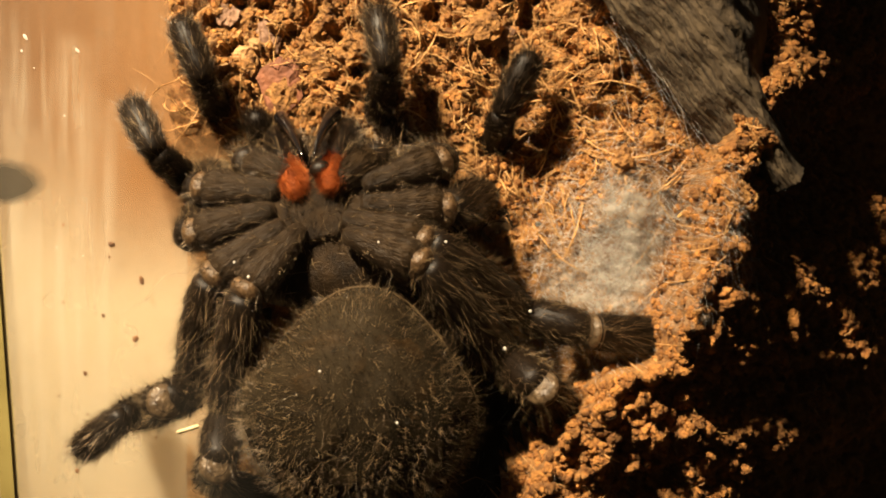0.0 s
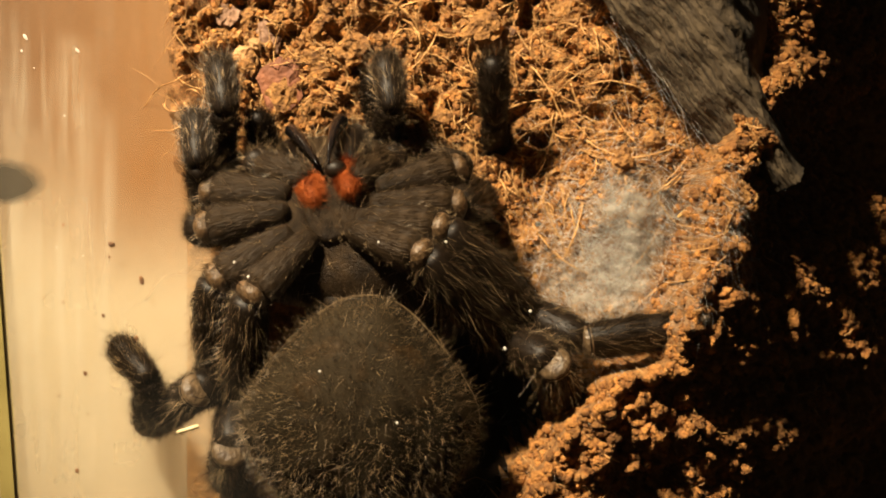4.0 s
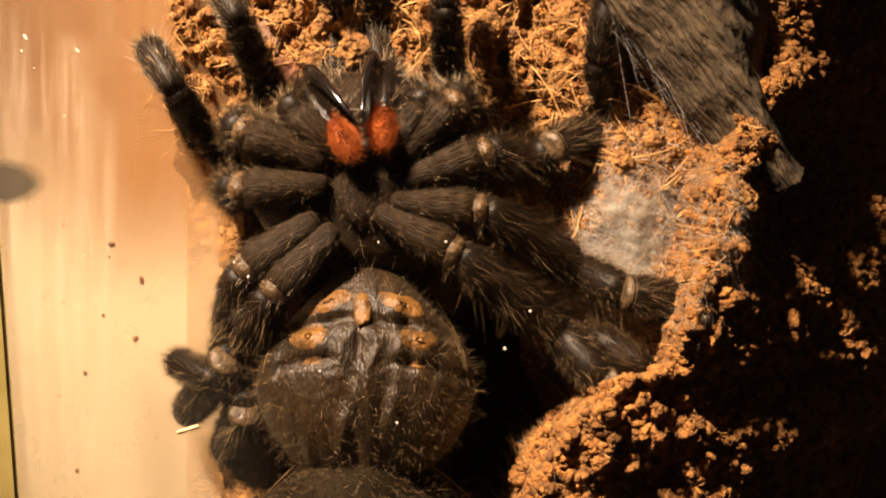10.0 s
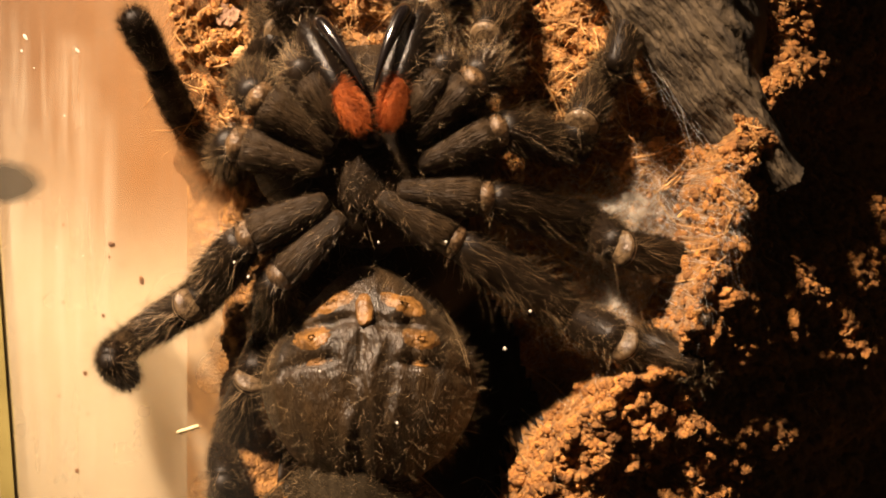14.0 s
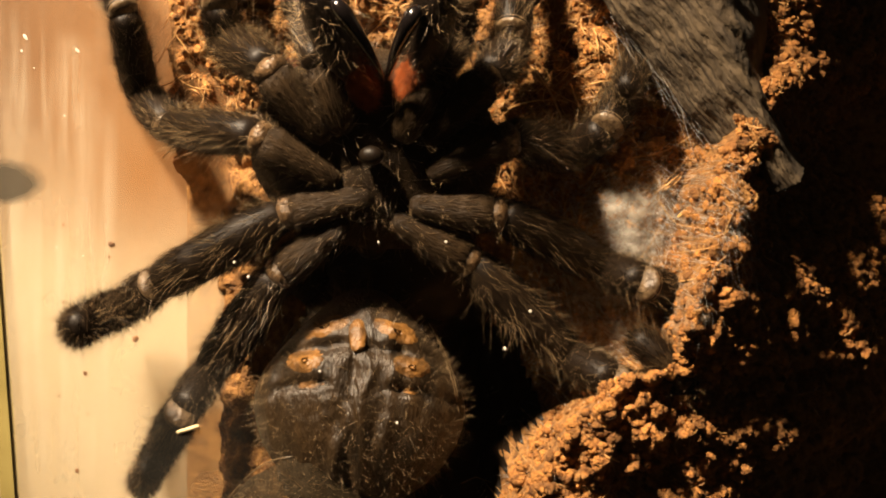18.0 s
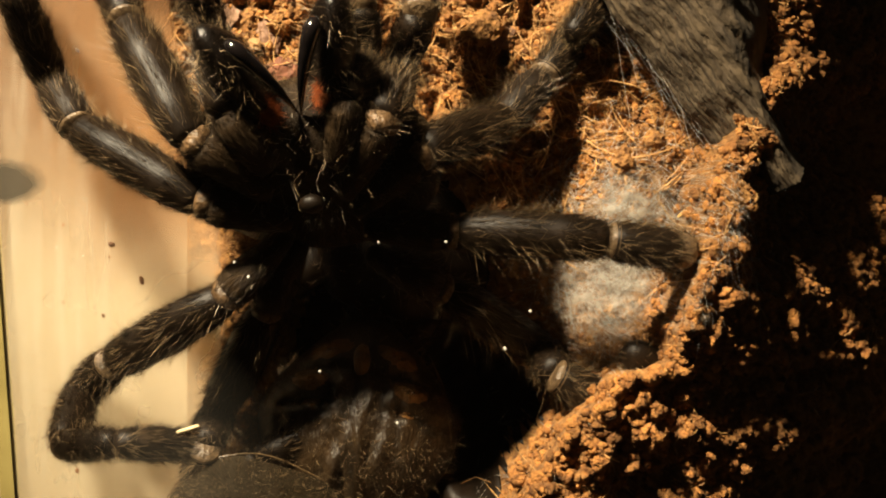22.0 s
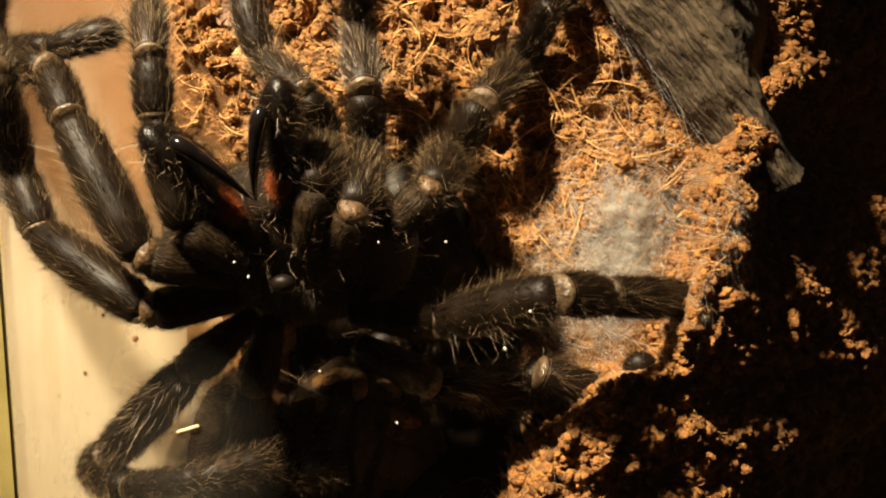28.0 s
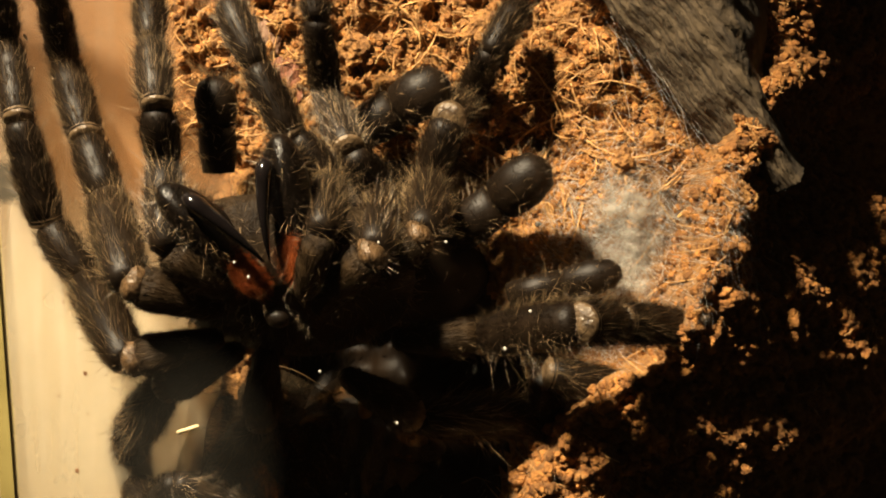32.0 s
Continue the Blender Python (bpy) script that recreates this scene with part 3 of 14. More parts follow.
# specks on the side pane: down-slope place, place along it, size, length
for a, y, s, k in ((-9.12, 0.44, 0.33, 1.20), (-6.19, -3.12, 0.28, 1.80), (-9.87, -6.51, 0.20, 1.00), (-6.79, -8.85, 0.33, 1.00), (-11.57, -12.07, 0.24, 1.10), (-14.03, -14.10, 0.13, 1.00), (-12.31, -21.45, 0.24, 1.20), (-13.62, -5.12, 0.12, 1.00), (-9.33, -0.77, 0.12, 1.60), (-16.31, -10.21, 0.10, 1.00), (-15.43, -4.66, 0.10, 1.00), (-4.82, -18.71, 0.14, 1.00), (-13.62, 2.34, 0.12, 1.50), (-11.36, -16.03, 0.10, 1.00)):
    speck(WALL @ P(a, y, 0.05, 0, 0, 20 + a * 30), s, GRIT, "tiny brown soil speck stuck on the pane", long=k)
for a, y, s, k in ((-17.08, 20.21, 0.16, 2.50), (-12.31, 19.21, 0.14, 2.20), (-14.24, 0.16, 0.10, 1.00), (-13.51, 12.87, 0.08, 1.00), (-11.78, -0.66, 0.08, 1.00), (-17.43, 18.90, 0.10, 2.00), (-16.31, 17.34, 0.08, 1.00)):
    speck(WALL @ P(a, y, 0.05, 0, 0, a * 40), s, DUST, "tiny white scratch fleck on the pane", "white_fleck", k)
# flecks and a straw on the underside of the cover
for x, y, s in ((4.32, -6.97, 0.14), (6.10, -4.36, 0.12), (-8.63, -8.55, 0.10), (-13.62, -1.94, 0.11), (-14.61, -0.91, 0.11), (-3.21, -12.16, 0.11), (0.20, 0.51, 0.09), (-4.51, 0.48, 0.09)):
    speck(BED @ P(x, y, 33.35, 0, 0, x * 30), s, DUST, "tiny white dust fleck on the glass cover", "dust_fleck")
bm = slab(1.7, 0.30, 0.15, 0.05)
thing("straw", bm, material("dry_straw", (0.90, 0.74, 0.44), 0.5, (0.8, 0.62, 0.34), 500, 0.1), BED @ P(-17.86, -12.63, 33.3, -14, -8, 18), label="short pale straw stuck on the glass cover", category="straw")
# floor under all and the table it stands on
thing("tub_floor", slab(160, 140, 3), POST, BED @ P(20, 5, -31.2), smooth=False, label="plain base of the enclosure", category="base", kind="structure")
thing("soil_bulk", slab(124, 129, 8), SOIL, BED @ P(32.5, 5, -25.6), smooth=False, label="packed coir soil below the bed", category="soil", kind="structure")
bm = bmesh.new()
bmesh.ops.create_grid(bm, x_segments=1, y_segments=1, size=0.25)
thing("table", bm, TABLE, pose(0, 0, 0), smooth=False, label="brown wooden table top in a dim room", category="table", kind="structure")


# a faint milky patch on the cover, low at the side, fading to its edge
def soft_patch_material(name, tint=(0.75, 0.70, 0.60), reach=(0.0075, 0.010), most=0.05, fine=140):
    m = bpy.data.materials.new(name)
    m.use_nodes = True
    nt = m.node_tree
    b = nt.nodes["Principled BSDF"]
    b.inputs["Base Color"].default_value = (*tint, 1)
    b.inputs["Roughness"].default_value = 0.7
    tr, mix = nt.nodes.new("ShaderNodeBsdfTransparent"), nt.nodes.new("ShaderNodeMixShader")
    co, mp, gr, nz = (nt.nodes.new("ShaderNode" + k) for k in ("TexCoord", "Mapping", "TexGradient", "TexNoise"))
    gr.gradient_type = "SPHERICAL"
    mp.inputs["Scale"].default_value = (1 / reach[0], 1 / reach[1], 1)
    nt.links.new(co.outputs["Object"], mp.inputs[0])
    nt.links.new(mp.outputs[0], gr.inputs[0])
    nz.inputs["Scale"].default_value, nz.inputs["Detail"].default_value = fine, 6
    nt.links.new(co.outputs["Object"], nz.inputs["Vector"])
    mul = nt.nodes.new("ShaderNodeMath")
    mul.operation = "MULTIPLY"
    nt.links.new(gr.outputs["Fac"], mul.inputs[0])
    nt.links.new(nz.outputs["Fac"], mul.inputs[1])
    mr = nt.nodes.new("ShaderNodeMapRange")
    mr.inputs["From Min"].default_value, mr.inputs["From Max"].default_value, mr.inputs["To Max"].default_value = 0.0, 0.5 if most < 0.5 else 0.2, most
    nt.links.new(mul.outputs[0], mr.inputs["Value"])
    nt.links.new(mr.outputs[0], mix.inputs[0])
    nt.links.new(tr.outputs[0], mix.inputs[1])
    nt.links.new(b.outputs[0], mix.inputs[2])
    nt.links.new(mix.outputs[0], nt.nodes["Material Output"].inputs[0])
    return m


bm = bmesh.new()
bmesh.ops.create_grid(bm, x_segments=12, y_segments=12, size=0.013)
milky_patch = thing("milky_film", bm, soft_patch_material("condensation", most=0.03), BED @ P(-18.4, -16.0, 33.2), label="faint milky patch on the glass cover", category="condensation")
milky_patch.visible_shadow = False

bm = bmesh.new()
bmesh.ops.create_grid(bm, x_segments=8, y_segments=8, size=0.005)
stain = thing("dark_smear", bm, soft_patch_material("wet_soil_smear", (0.04, 0.033, 0.02), (0.0042, 0.0024), 0.9, 300), WALL @ P(-19.2, 6.39, 0.12), label="dark blurred smear of wet soil on the side pane", category="smear")
stain.visible_shadow = False

# ---- the tarantula, on its back; x across, y to the head, z its underside ----
spider = tagged(new("tarantula"), "dark hairy tarantula on its back, pulling out of its old skin", "spider")
limbs = {}


def shared(name, me, parent, at=None, label=""):
    ob = new(name, me)
    ob.parent = parent
    if at is not None:
        ob.matrix_basis = at
    return tagged(ob, label)


def along(x, y, z, dx, dy, dz):
    """A pose at (x, y, z) mm whose z axis points along (dx, dy, dz)."""
    return Matrix.Translation(Vector((x, y, z)) * MM) @ Vector((dx, dy, dz)).to_track_quat("Z", "Y").to_matrix().to_4x4()


def fur(ob, long, short, llen=2.0, slen=0.6, lean=0.7, mats=None, where=None, lr=0.022, sr=0.013):
    bm = bristles(ob, short, slen, sr, RNG, (0, 0, lean), where, 0, 0.6)
    bm2 = bristles(ob, long, llen, lr, RNG, (0, 0, lean * 0.7), where, 1, 0.7, 0.12)
    tmp = bpy.data.meshes.new("tmp")
    bm2.to_mesh(tmp)
    bm2.free()
    bm.from_mesh(tmp)
    bpy.data.meshes.remove(tmp)
    return finish(bm, "bristles", mats or [HAIR, PALEHAIR], False)


bm = bead(11.6, 9.6, 4.8, 36, 0.06, 0.4)
carapace = part("carapace", bm, VELVET, spider, at=P(0, 2.2, -5.2))
shared("bristles", fur(carapace, 1100, 5000, 1.4, 0.6, 0.1), carapace)
bm = bead(2.8, 3.1, 0.9, 20, 0.14, 0.6)
sternum = part("sternum", bm, VELVET, spider, at=P(0, 0.2, -0.65))
shared("bristles", fur(sternum, 300, 2200, 0.9, 0.5, 0.3, lr=0.013, sr=0.011), sternum)
part("labium", bead(1.1, 0.9, 0.8, 12, 0.05), CHITIN, spider, at=P(0, 3.9, 0.9))
part("pedicel", bead(1.8, 2.6, 1.4, 14, 0.1), CHITIN, spider, at=P(0, -5.8, -5.0))

# coxae and trochanters
cox_me, cox_fur, tro_me, tro_fur = None, None, None, None
for key, x, y in (("L1", -7.8, 7.6), ("L2", -9.6, 2.6), ("L3", -8.6, -3.0), ("L4", -5.8, -7.2), ("R1", 7.8, 7.6), ("R2", 9.6, 2.6), ("R3", 8.6, -3.0), ("R4", 5.8, -7.2)):
    r = math.hypot(x, y)
    at = along(x / r * 2.5, y / r * 2.5, -0.2, x, y, 0.4)
    if cox_me is None:
        cox_me = finish(lathe([(0, 0.6), (0.4, 0.95), (2, 1.25), (4.5, 1.66), (6.4, 1.9), (7.3, 1.65), (7.8, 1.0)], 18, 1.0), "coxa", VELVET)
        ob = shared("coxa", cox_me, spider, at)
        cox_fur = fur(ob, 240, 4200, 0.7, 0.42, 1.6, lr=0.012, sr=0.010)
        tro_me = finish(bead(1.6, 1.55, 1.1, 18, 0.16, 1.1), "trochanter", PALE)
        probe = new("probe", tro_me)
        tro_fur = fur(probe, 90, 900, 0.9, 0.45, 0.6)
        bpy.data.objects.remove(probe)
    else:
        ob = shared("coxa", cox_me, spider, at)
    shared("bristles", cox_fur, ob)
    tro = shared("trochanter", tro_me, spider, at @ P(0, 0, r - 2.6), "pale shiny joint")
    limbs[key + "_coxa"], limbs[key + "_trochanter"] = ob, tro
    shared("bristles", tro_fur, tro)
for s in (-1, 1):
    m = part("maxilla", lathe([(0, 0.8), (1, 1.3), (3.5, 1.5), (5.4, 1.4), (6.2, 0.9)], 16, 1.1), VELVET, spider, at=along(s * 1.6, 3.2, 0, s * 3.4, 6.0, 0.4))
    shared("bristles", fur(m, 180, 2600, 0.9, 0.55, 1.4, lr=0.014, sr=0.012), m)
    limbs["PL_coxa" if s < 0 else "PR_coxa"] = m

# chelicerae with folded fangs: the origin at the fang's tip, y to its base, z its open side
def jaw(s):
    bm = bmesh.new()
    bmesh.ops.create_uvsphere(bm, u_segments=28, v_segments=20, radius=1)
    for v in bm.verts:
        n = v.co.copy()
        y = 4.6 + 5.6 * n.y
        wide = 1.0 - 0.22 * soft(2.0, -4.0, y)
        groove = 0.9 * math.exp(-((n.x * s + 0.55) / 0.3) ** 2) * max(0.0, n.z)
        v.co = Vector((s * 1.75 + 2.15 * wide * n.x, y, -2.1 + 2.5 * wide * n.z - groove)) * MM
    c = part("chelicera", bm, JAW, spider, "dark swollen jaw with orange fur")
    shared("bristles", fur(c, 300, 3600, 1.3, 0.5, 0.0, where=lambda q: q.z < -0.2 or q.x * s > 1.6), c)
    bm = bmesh.new()
    bmesh.ops.create_uvsphere(bm, u_segments=22, v_segments=16, radius=1)
    for v in bm.verts:
        n = v.co.copy()
        y = 0.5 + 3.0 * n.y
        v.co = Vector((s * (1.95 - 0.06 * y) + (1.2 - 0.14 * max(0.0, y)) * n.x, y, -0.8 + 1.0 * n.z)) * MM
    pad = part("fur_pad", bm, ORANGE, c, "orange fur fringe along the fang groove")
    bm = bristles(pad, 5600, 0.5, 0.013, RNG, (-s * 0.5, -0.9, 0.1), lambda q: q.z > -1.5, 0, 0.4, 0.14)
    shared("fringe", finish(bm, "fringe", ORANGE, False), pad)
    # the fang bows outwards and forwards from its thick root to the point at the mouth
    bm = bmesh.new()
    rings, N, M = [], 22, 14
    for i in range(N):
        f = i / (N - 1)
        r = (0.04 + 0.98 * f ** 0.75) * (1.0 if f < 0.86 else math.sqrt(max(0.02, 1 - ((f - 0.86) / 0.15) ** 2)))
        cx, cy, cz = s * (0.05 + 0.55 * f - 0.9 * f * (1 - f)) , 8.7 * f, 0.7 + 1.6 * f * (1 - f) * 1.6 - 0.6 * f
        rings.append([bm.verts.new(Vector((cx + r * 0.8 * math.cos(6.2832 * k / M), cy, cz + r * math.sin(6.2832 * k / M))) * MM) for k in range(M)])
    for p, q in zip(rings, rings[1:]):
        for k in range(M):
            bm.faces.new((p[k], p[(k + 1) % M], q[(k + 1) % M], q[k]))
    bm.faces.new(rings[0][::-1])
    bm.faces.new(rings[-1])
    part("fang", bm, FANG, c, "glossy black curved fang")
    return c


limbs["chelicera_a"], limbs["chelicera_b"] = jaw(-1), jaw(1)

# walking legs and palps
LEG = (("femur", 13.5, (1.6, 2.05, 2.1, 1.8)), ("patella", 6.5, (1.65, 1.85, 1.85, 1.65)), ("tibia", 10.0, (1.6, 1.8, 1.7, 1.5)),
       ("metatarsus", 9.0, (1.4, 1.5, 1.4, 1.3)), ("tarsus", 6.5, (1.2, 1.4, 1.5, 1.3)))
PALP = (("femur", 9.0, (1.35, 1.7, 1.7, 1.5)), ("patella", 5.0, (1.4, 1.6, 1.6, 1.4)), ("tibia", 7.0, (1.4, 1.55, 1.5, 1.35)), ("tarsus", 6.5, (1.2, 1.45, 1.5, 1.25)))
stock = {}


def limb(key, segs, kind):
    for name, ln, (a, b, c, d) in segs:
        if (kind, name) not in stock:
            end = [(ln - 0.9, d), (ln - 0.3, d * 0.8), (ln, d * 0.4)] if name != "tarsus" else [(ln - 0.8, d), (ln - 0.2, d * 0.7), (ln + 0.1, d * 0.25)]
            me = finish(lathe([(-0.3, a * 0.6), (0.2, a), (ln * 0.25, b), (ln * 0.65, c)] + end, 18, 0.94), name, CHITIN)
            ob = shared(name, me, spider)
            long, short = int(ln * 52), int(ln * 330)
            fm = fur(ob, long, short, 1.8 if name in ("femur", "tibia") else 1.3, 0.75, 1.8, lr=0.014, sr=0.014)
            cuff = finish(lathe([(-0.45, a * 0.5), (-0.2, a * 0.9), (0.05, a * 1.03), (0.3, a * 0.97), (0.5, a * 1.03), (0.75, a * 0.9)], 18, 0.96), "joint_cuff", CUFF)
            pad = finish(bead(1.15, 0.9, ln * 0.46, 14, 0.1, 1.0), "scopula_pad", VELVET) if name in ("tarsus", "metatarsus") else None
            stock[(kind, name)] = (me, fm, cuff, pad)
        else:
            me, fm, cuff, pad = stock[(kind, name)]
            ob = shared(name, me, spider)
        limbs[key + "_" + name] = ob
        shared("bristles", fm, ob)
        if name in ("patella", "tibia", "metatarsus"):
            shared("joint_cuff", cuff, ob, P(0, 0, 0.1), "pale shiny cuff at the joint")
        if pad:
            shared("scopula_pad", pad, ob, P(0, -0.55, ln * 0.5))


for key in ("L1", "L2", "L3", "L4", "R1", "R2", "R3", "R4"):
    limb(key, LEG, "leg")
for key in ("PL", "PR"):
    limb(key, PALP, "palp")

# abdomen
def belly(x, y):
    """Height of the abdomen's underside over its middle, in mm."""
    rr = 1 - (x / (10.2 * (1 - 0.34 * soft(-1.0, 10.0, y)))) ** 2 - (y / 10.4) ** 2
    if rr <= 0:
        return 0.0
    z = 7.4 * math.sqrt(rr)
    k = soft(0.0, 0.25, rr)
    wob = 0.5 * noise.noise(Vector((x * 0.5, y * 0.5, 2)))
    # two pairs of plates with furrows behind each, and long folds down the middle
    z -= k * 0.9 * math.exp(-((y - 4.7 + 0.05 * x * x * 0.4 + wob) / 0.45) ** 2)
    z -= k * 0.8 * math.exp(-((y - 1.5 + 0.02 * x * x + wob) / 0.4) ** 2) * soft(2.0, 3.6, abs(x))
    z += k * 0.5 * math.exp(-((y - 3.1) / 1.0) ** 2) * math.exp(-((abs(x) - 5.2) / 1.6) ** 2)
    z += k * 0.5 * math.exp(-((y - 6.3) / 1.0) ** 2) * math.exp(-((abs(x) - 3.9) / 1.9) ** 2)
    for fx, d in ((-3.4, 0.35), (-2.5, -0.4), (-1.6, 0.6), (-0.5, -0.8), (0.7, 0.7), (1.7, -0.5), (2.9, 0.4), (4.3, -0.4)):
        z += k * d * 0.65 * math.exp(-((x - fx - 1.6 * noise.noise(Vector((y * 0.22, fx, 0)))) / 0.42) ** 2) * soft(5.5, 2.5, y)
    z += k * (0.3 * noise.noise(Vector((x * 0.9, y * 0.35, 5))) + 0.15 * noise.noise(Vector((x * 2, y * 1.5, 7))))
    return z


bm = bead(10.2, 10.4, 7.4, 96, 0.03, 0.25, (3, 1, 2))
for v in bm.verts:
    q = v.co / MM
    v.co.x *= 1 - 0.34 * soft(-1.0, 10.0, q.y)
    if q.z > 0.4:
        v.co.z = max(0.3, belly(v.co.x / MM, q.y)) * MM
abdomen = part("abdomen", bm, BELLY, spider, "dark brown folded abdomen with ochre plates")
limbs["abdomen"] = abdomen
shared("bristles", fur(abdomen, 2600, 9000, 1.1, 0.5, 0.0, lr=0.013, where=lambda c: c.z > -3 and (c.y < 3 or abs(c.x) > 5.5 or math.sin(c.x * 37 + c.y * 53) > -0.2)), abdomen)


def plate(cx, cy, sx, sy, turn, seed):
    """A thin uneven plate laid on the abdomen."""
    bm = bmesh.new()
    N, M = 7, 22
    rings = []
    for a in range(N):
        row = []
        for b in range(M):
            t = 2 * math.pi * b / M
            r = a / (N - 1) * (1 + 0.55 * noise.noise(Vector((math.cos(t), math.sin(t), seed))))
            x, y = sx * r * math.cos(t), sy * r * math.sin(t)
            x, y = cx + x * math.cos(turn) - y * math.sin(turn), cy + x * math.sin(turn) + y * math.cos(turn)
            row.append(bm.verts.new((x * MM, y * MM, (belly(x, y) + 0.22 * (1 - min(r, 1.2) ** 2.5) - 0.05 + 0.12 * noise.noise(Vector((x * 1.7, y * 1.7, seed)))) * MM)))
        rings.append(row)
    for a, b in zip(rings[1:], rings[2:]):
        for k in range(M):
            bm.faces.new((a[k], a[(k + 1) % M], b[(k + 1) % M], b[k]))
    mid = rings[0][0]
    for k in range(M):
        bm.faces.new((mid, rings[1][k], rings[1][(k + 1) % M]))
    for v in rings[0][1:]:
        bm.verts.remove(v)
    return bm


# two pairs of book lungs; the last thin pair is painted highlights
for x, y, sx, sy, turn in ((-3.3, 6.4, 2.5, 1.0, 0.4), (3.4, 6.3, 2.5, 1.0, -0.4), (-4.9, 3.2, 1.9, 1.3, 0.15), (4.9, 3.1, 1.9, 1.15, -0.1), (-4.4, 1.0, 1.5, 0.35, 0.1), (4.6, 0.9, 1.2, 0.32, -0.1)):
    part("lung_glint_plate", plate(x, y, sx, sy, turn, x), LUNG, abdomen, "ochre book lung plate, its thin low pair painted highlights")
part("epigastric_plate", bead(0.85, 1.7, 0.6, 16, 0.25, 1.0), LUNG, abdomen, "ochre raised plate", P(-0.2, 5.6, belly(-0.2, 5.6) - 0.2, -30, 0, 6))
for x0, y0, x1, y1, sag in ((6.2, 7.4, 9.3, 0.5, 0.5), (6.8, 6.6, 9.6, -1.5, 0.3), (-6.4, 7.0, -9.3, 0.0, -0.5)):
    pts = []
    for k in range(12):
        f = k / 11
        x, y = x0 + (x1 - x0) * f + sag * math.sin(math.pi * f), y0 + (y1 - y0) * f
        pts.append(Vector((x, y, belly(x, y) + 0.04)) * MM)
    v, f = ribbon(pts, 0.06 * MM, 6)
    me = bpy.data.meshes.new("skin_fold")
    me.from_pydata(v, [], f)
    me.materials.append(SKIN_EDGE)
    shared("skin_fold", me, abdomen, None, "pale crease of skin")
for s in (-1, 1):
    part("spinneret", lathe([(0, 0.8), (1.5, 0.75), (3.0, 0.4), (3.4, 0.1)], 12), VELVET, abdomen, "", along(s * 1.2, -9.4, 1.5, s * 0.5, -3, 0.6))

# ---- the old skin: the carapace shell left under the animal, and the skin sliding off the abdomen ----
# this black shell is added to blot out lit soil between the legs
shell = tagged(new("shed_carapace"), "black carapace of the shed skin, added to darken the ground under the animal", "shed skin")
shell.matrix_world = BED @ P(-4.4, 0.8, -6.2, 0, 0, -12)
dome = part("shell", bead(10.0, 8.6, 4.6, 40, 0.12, 0.35, (5, 2, 1)), CHITIN, shell)
shared("bristles", fur(dome, 300, 2500, 1.0, 0.5, 0.0, where=lambda c: c.z > -1), dome)
# a black sheet over the hollow's soil, standing in for the shade there
lining = bmesh.new()
grid = {}
for j in range(58):
    for i in range(50):
        x, y = -18.5 + 0.60 * i, -34.0 + 0.62 * j
        d = math.hypot((x + 4.0) / 13.2, (y + 16.5) / 16.5) + 0.12 * noise.noise(Vector((x * 0.25, y * 0.25, 2)))
        if d < 1.0 and x < mound_edge(y) - 1.0:
            fold = 0.5 * math.sin(x * 1.1 + 0.5 * y + 2.0 * noise.noise(Vector((x * 0.2, y * 0.2, 8)))) + 0.8 * noise.noise(Vector((x * 0.5, y * 0.5, 3)))
            grid[i, j] = lining.verts.new(on_bed(x, y, 0.9 + 0.7 * fold))
for i, j in grid:
    if all(k in grid for k in ((i + 1, j), (i + 1, j + 1), (i, j + 1))):
        lining.faces.new((grid[i, j], grid[i + 1, j], grid[i + 1, j + 1], grid[i, j + 1]))
bmesh.ops.delete(lining, geom=[v for v in lining.verts if not v.link_faces], context="VERTS")
bmesh.ops.solidify(lining, geom=lining.faces[:], thickness=0.25 * MM)
thing("hollow_shade_mat", lining, CHITIN, BED, label="black crumpled sheet standing in for the shade in the hollow", category="shed skin")
shed = tagged(new("shed_skin"), "thin brown shed skin crumpling off the abdomen", "shed skin")


def crumple(rx, ry, rz, cut, seed, depth):
    bm = bead(rx, ry, rz, 48, 0.04, 0.3, (seed, 0, 1))
    for v in bm.verts:
        v.co.x *= 1 - 0.30 * soft(-1.0, 10.0, v.co.y / MM)
    bmesh.ops.delete(bm, geom=[v for v in bm.verts if v.co.z < cut * MM], context="VERTS")
    for v in bm.verts:
        q = v.co / MM
        fold = math.sin(q.x * 1.1 + 1.6 * noise.noise(q * 0.3 + Vector((seed, 0, 0)))) * depth
        v.co += v.co.normalized() * (fold * 0.4 + depth * noise.noise(q * 0.8 + Vector((0, seed, 0)))) * MM
    return bm


hull = part("abdomen_skin", crumple(10.7, 10.6, 8.5, 0.3, 3, 0.3), SKIN, shed, "translucent brown abdomen skin")
shared("bristles", fur(hull, 3400, 8000, 1.1, 0.55, 0.0, lr=0.012, where=lambda c: c.z > 1), hull)
pts = [Vector((10.55 * math.cos(a) * (1 - 0.30 * soft(-1.0, 10.0, 10.45 * math.sin(a))), 10.45 * math.sin(a), 0.35 + 0.25 * math.sin(5 * a))) * MM for a in [k * math.pi / 30 - 0.2 for k in range(38)]]
v, f = ribbon(pts, 0.06 * MM, 6)
me = bpy.data.meshes.new("torn_edge")
me.from_pydata(v, [], f)
me.materials.append(SKIN_EDGE)
shared("torn_edge", me, shed, None, "pale torn edge of the skin")


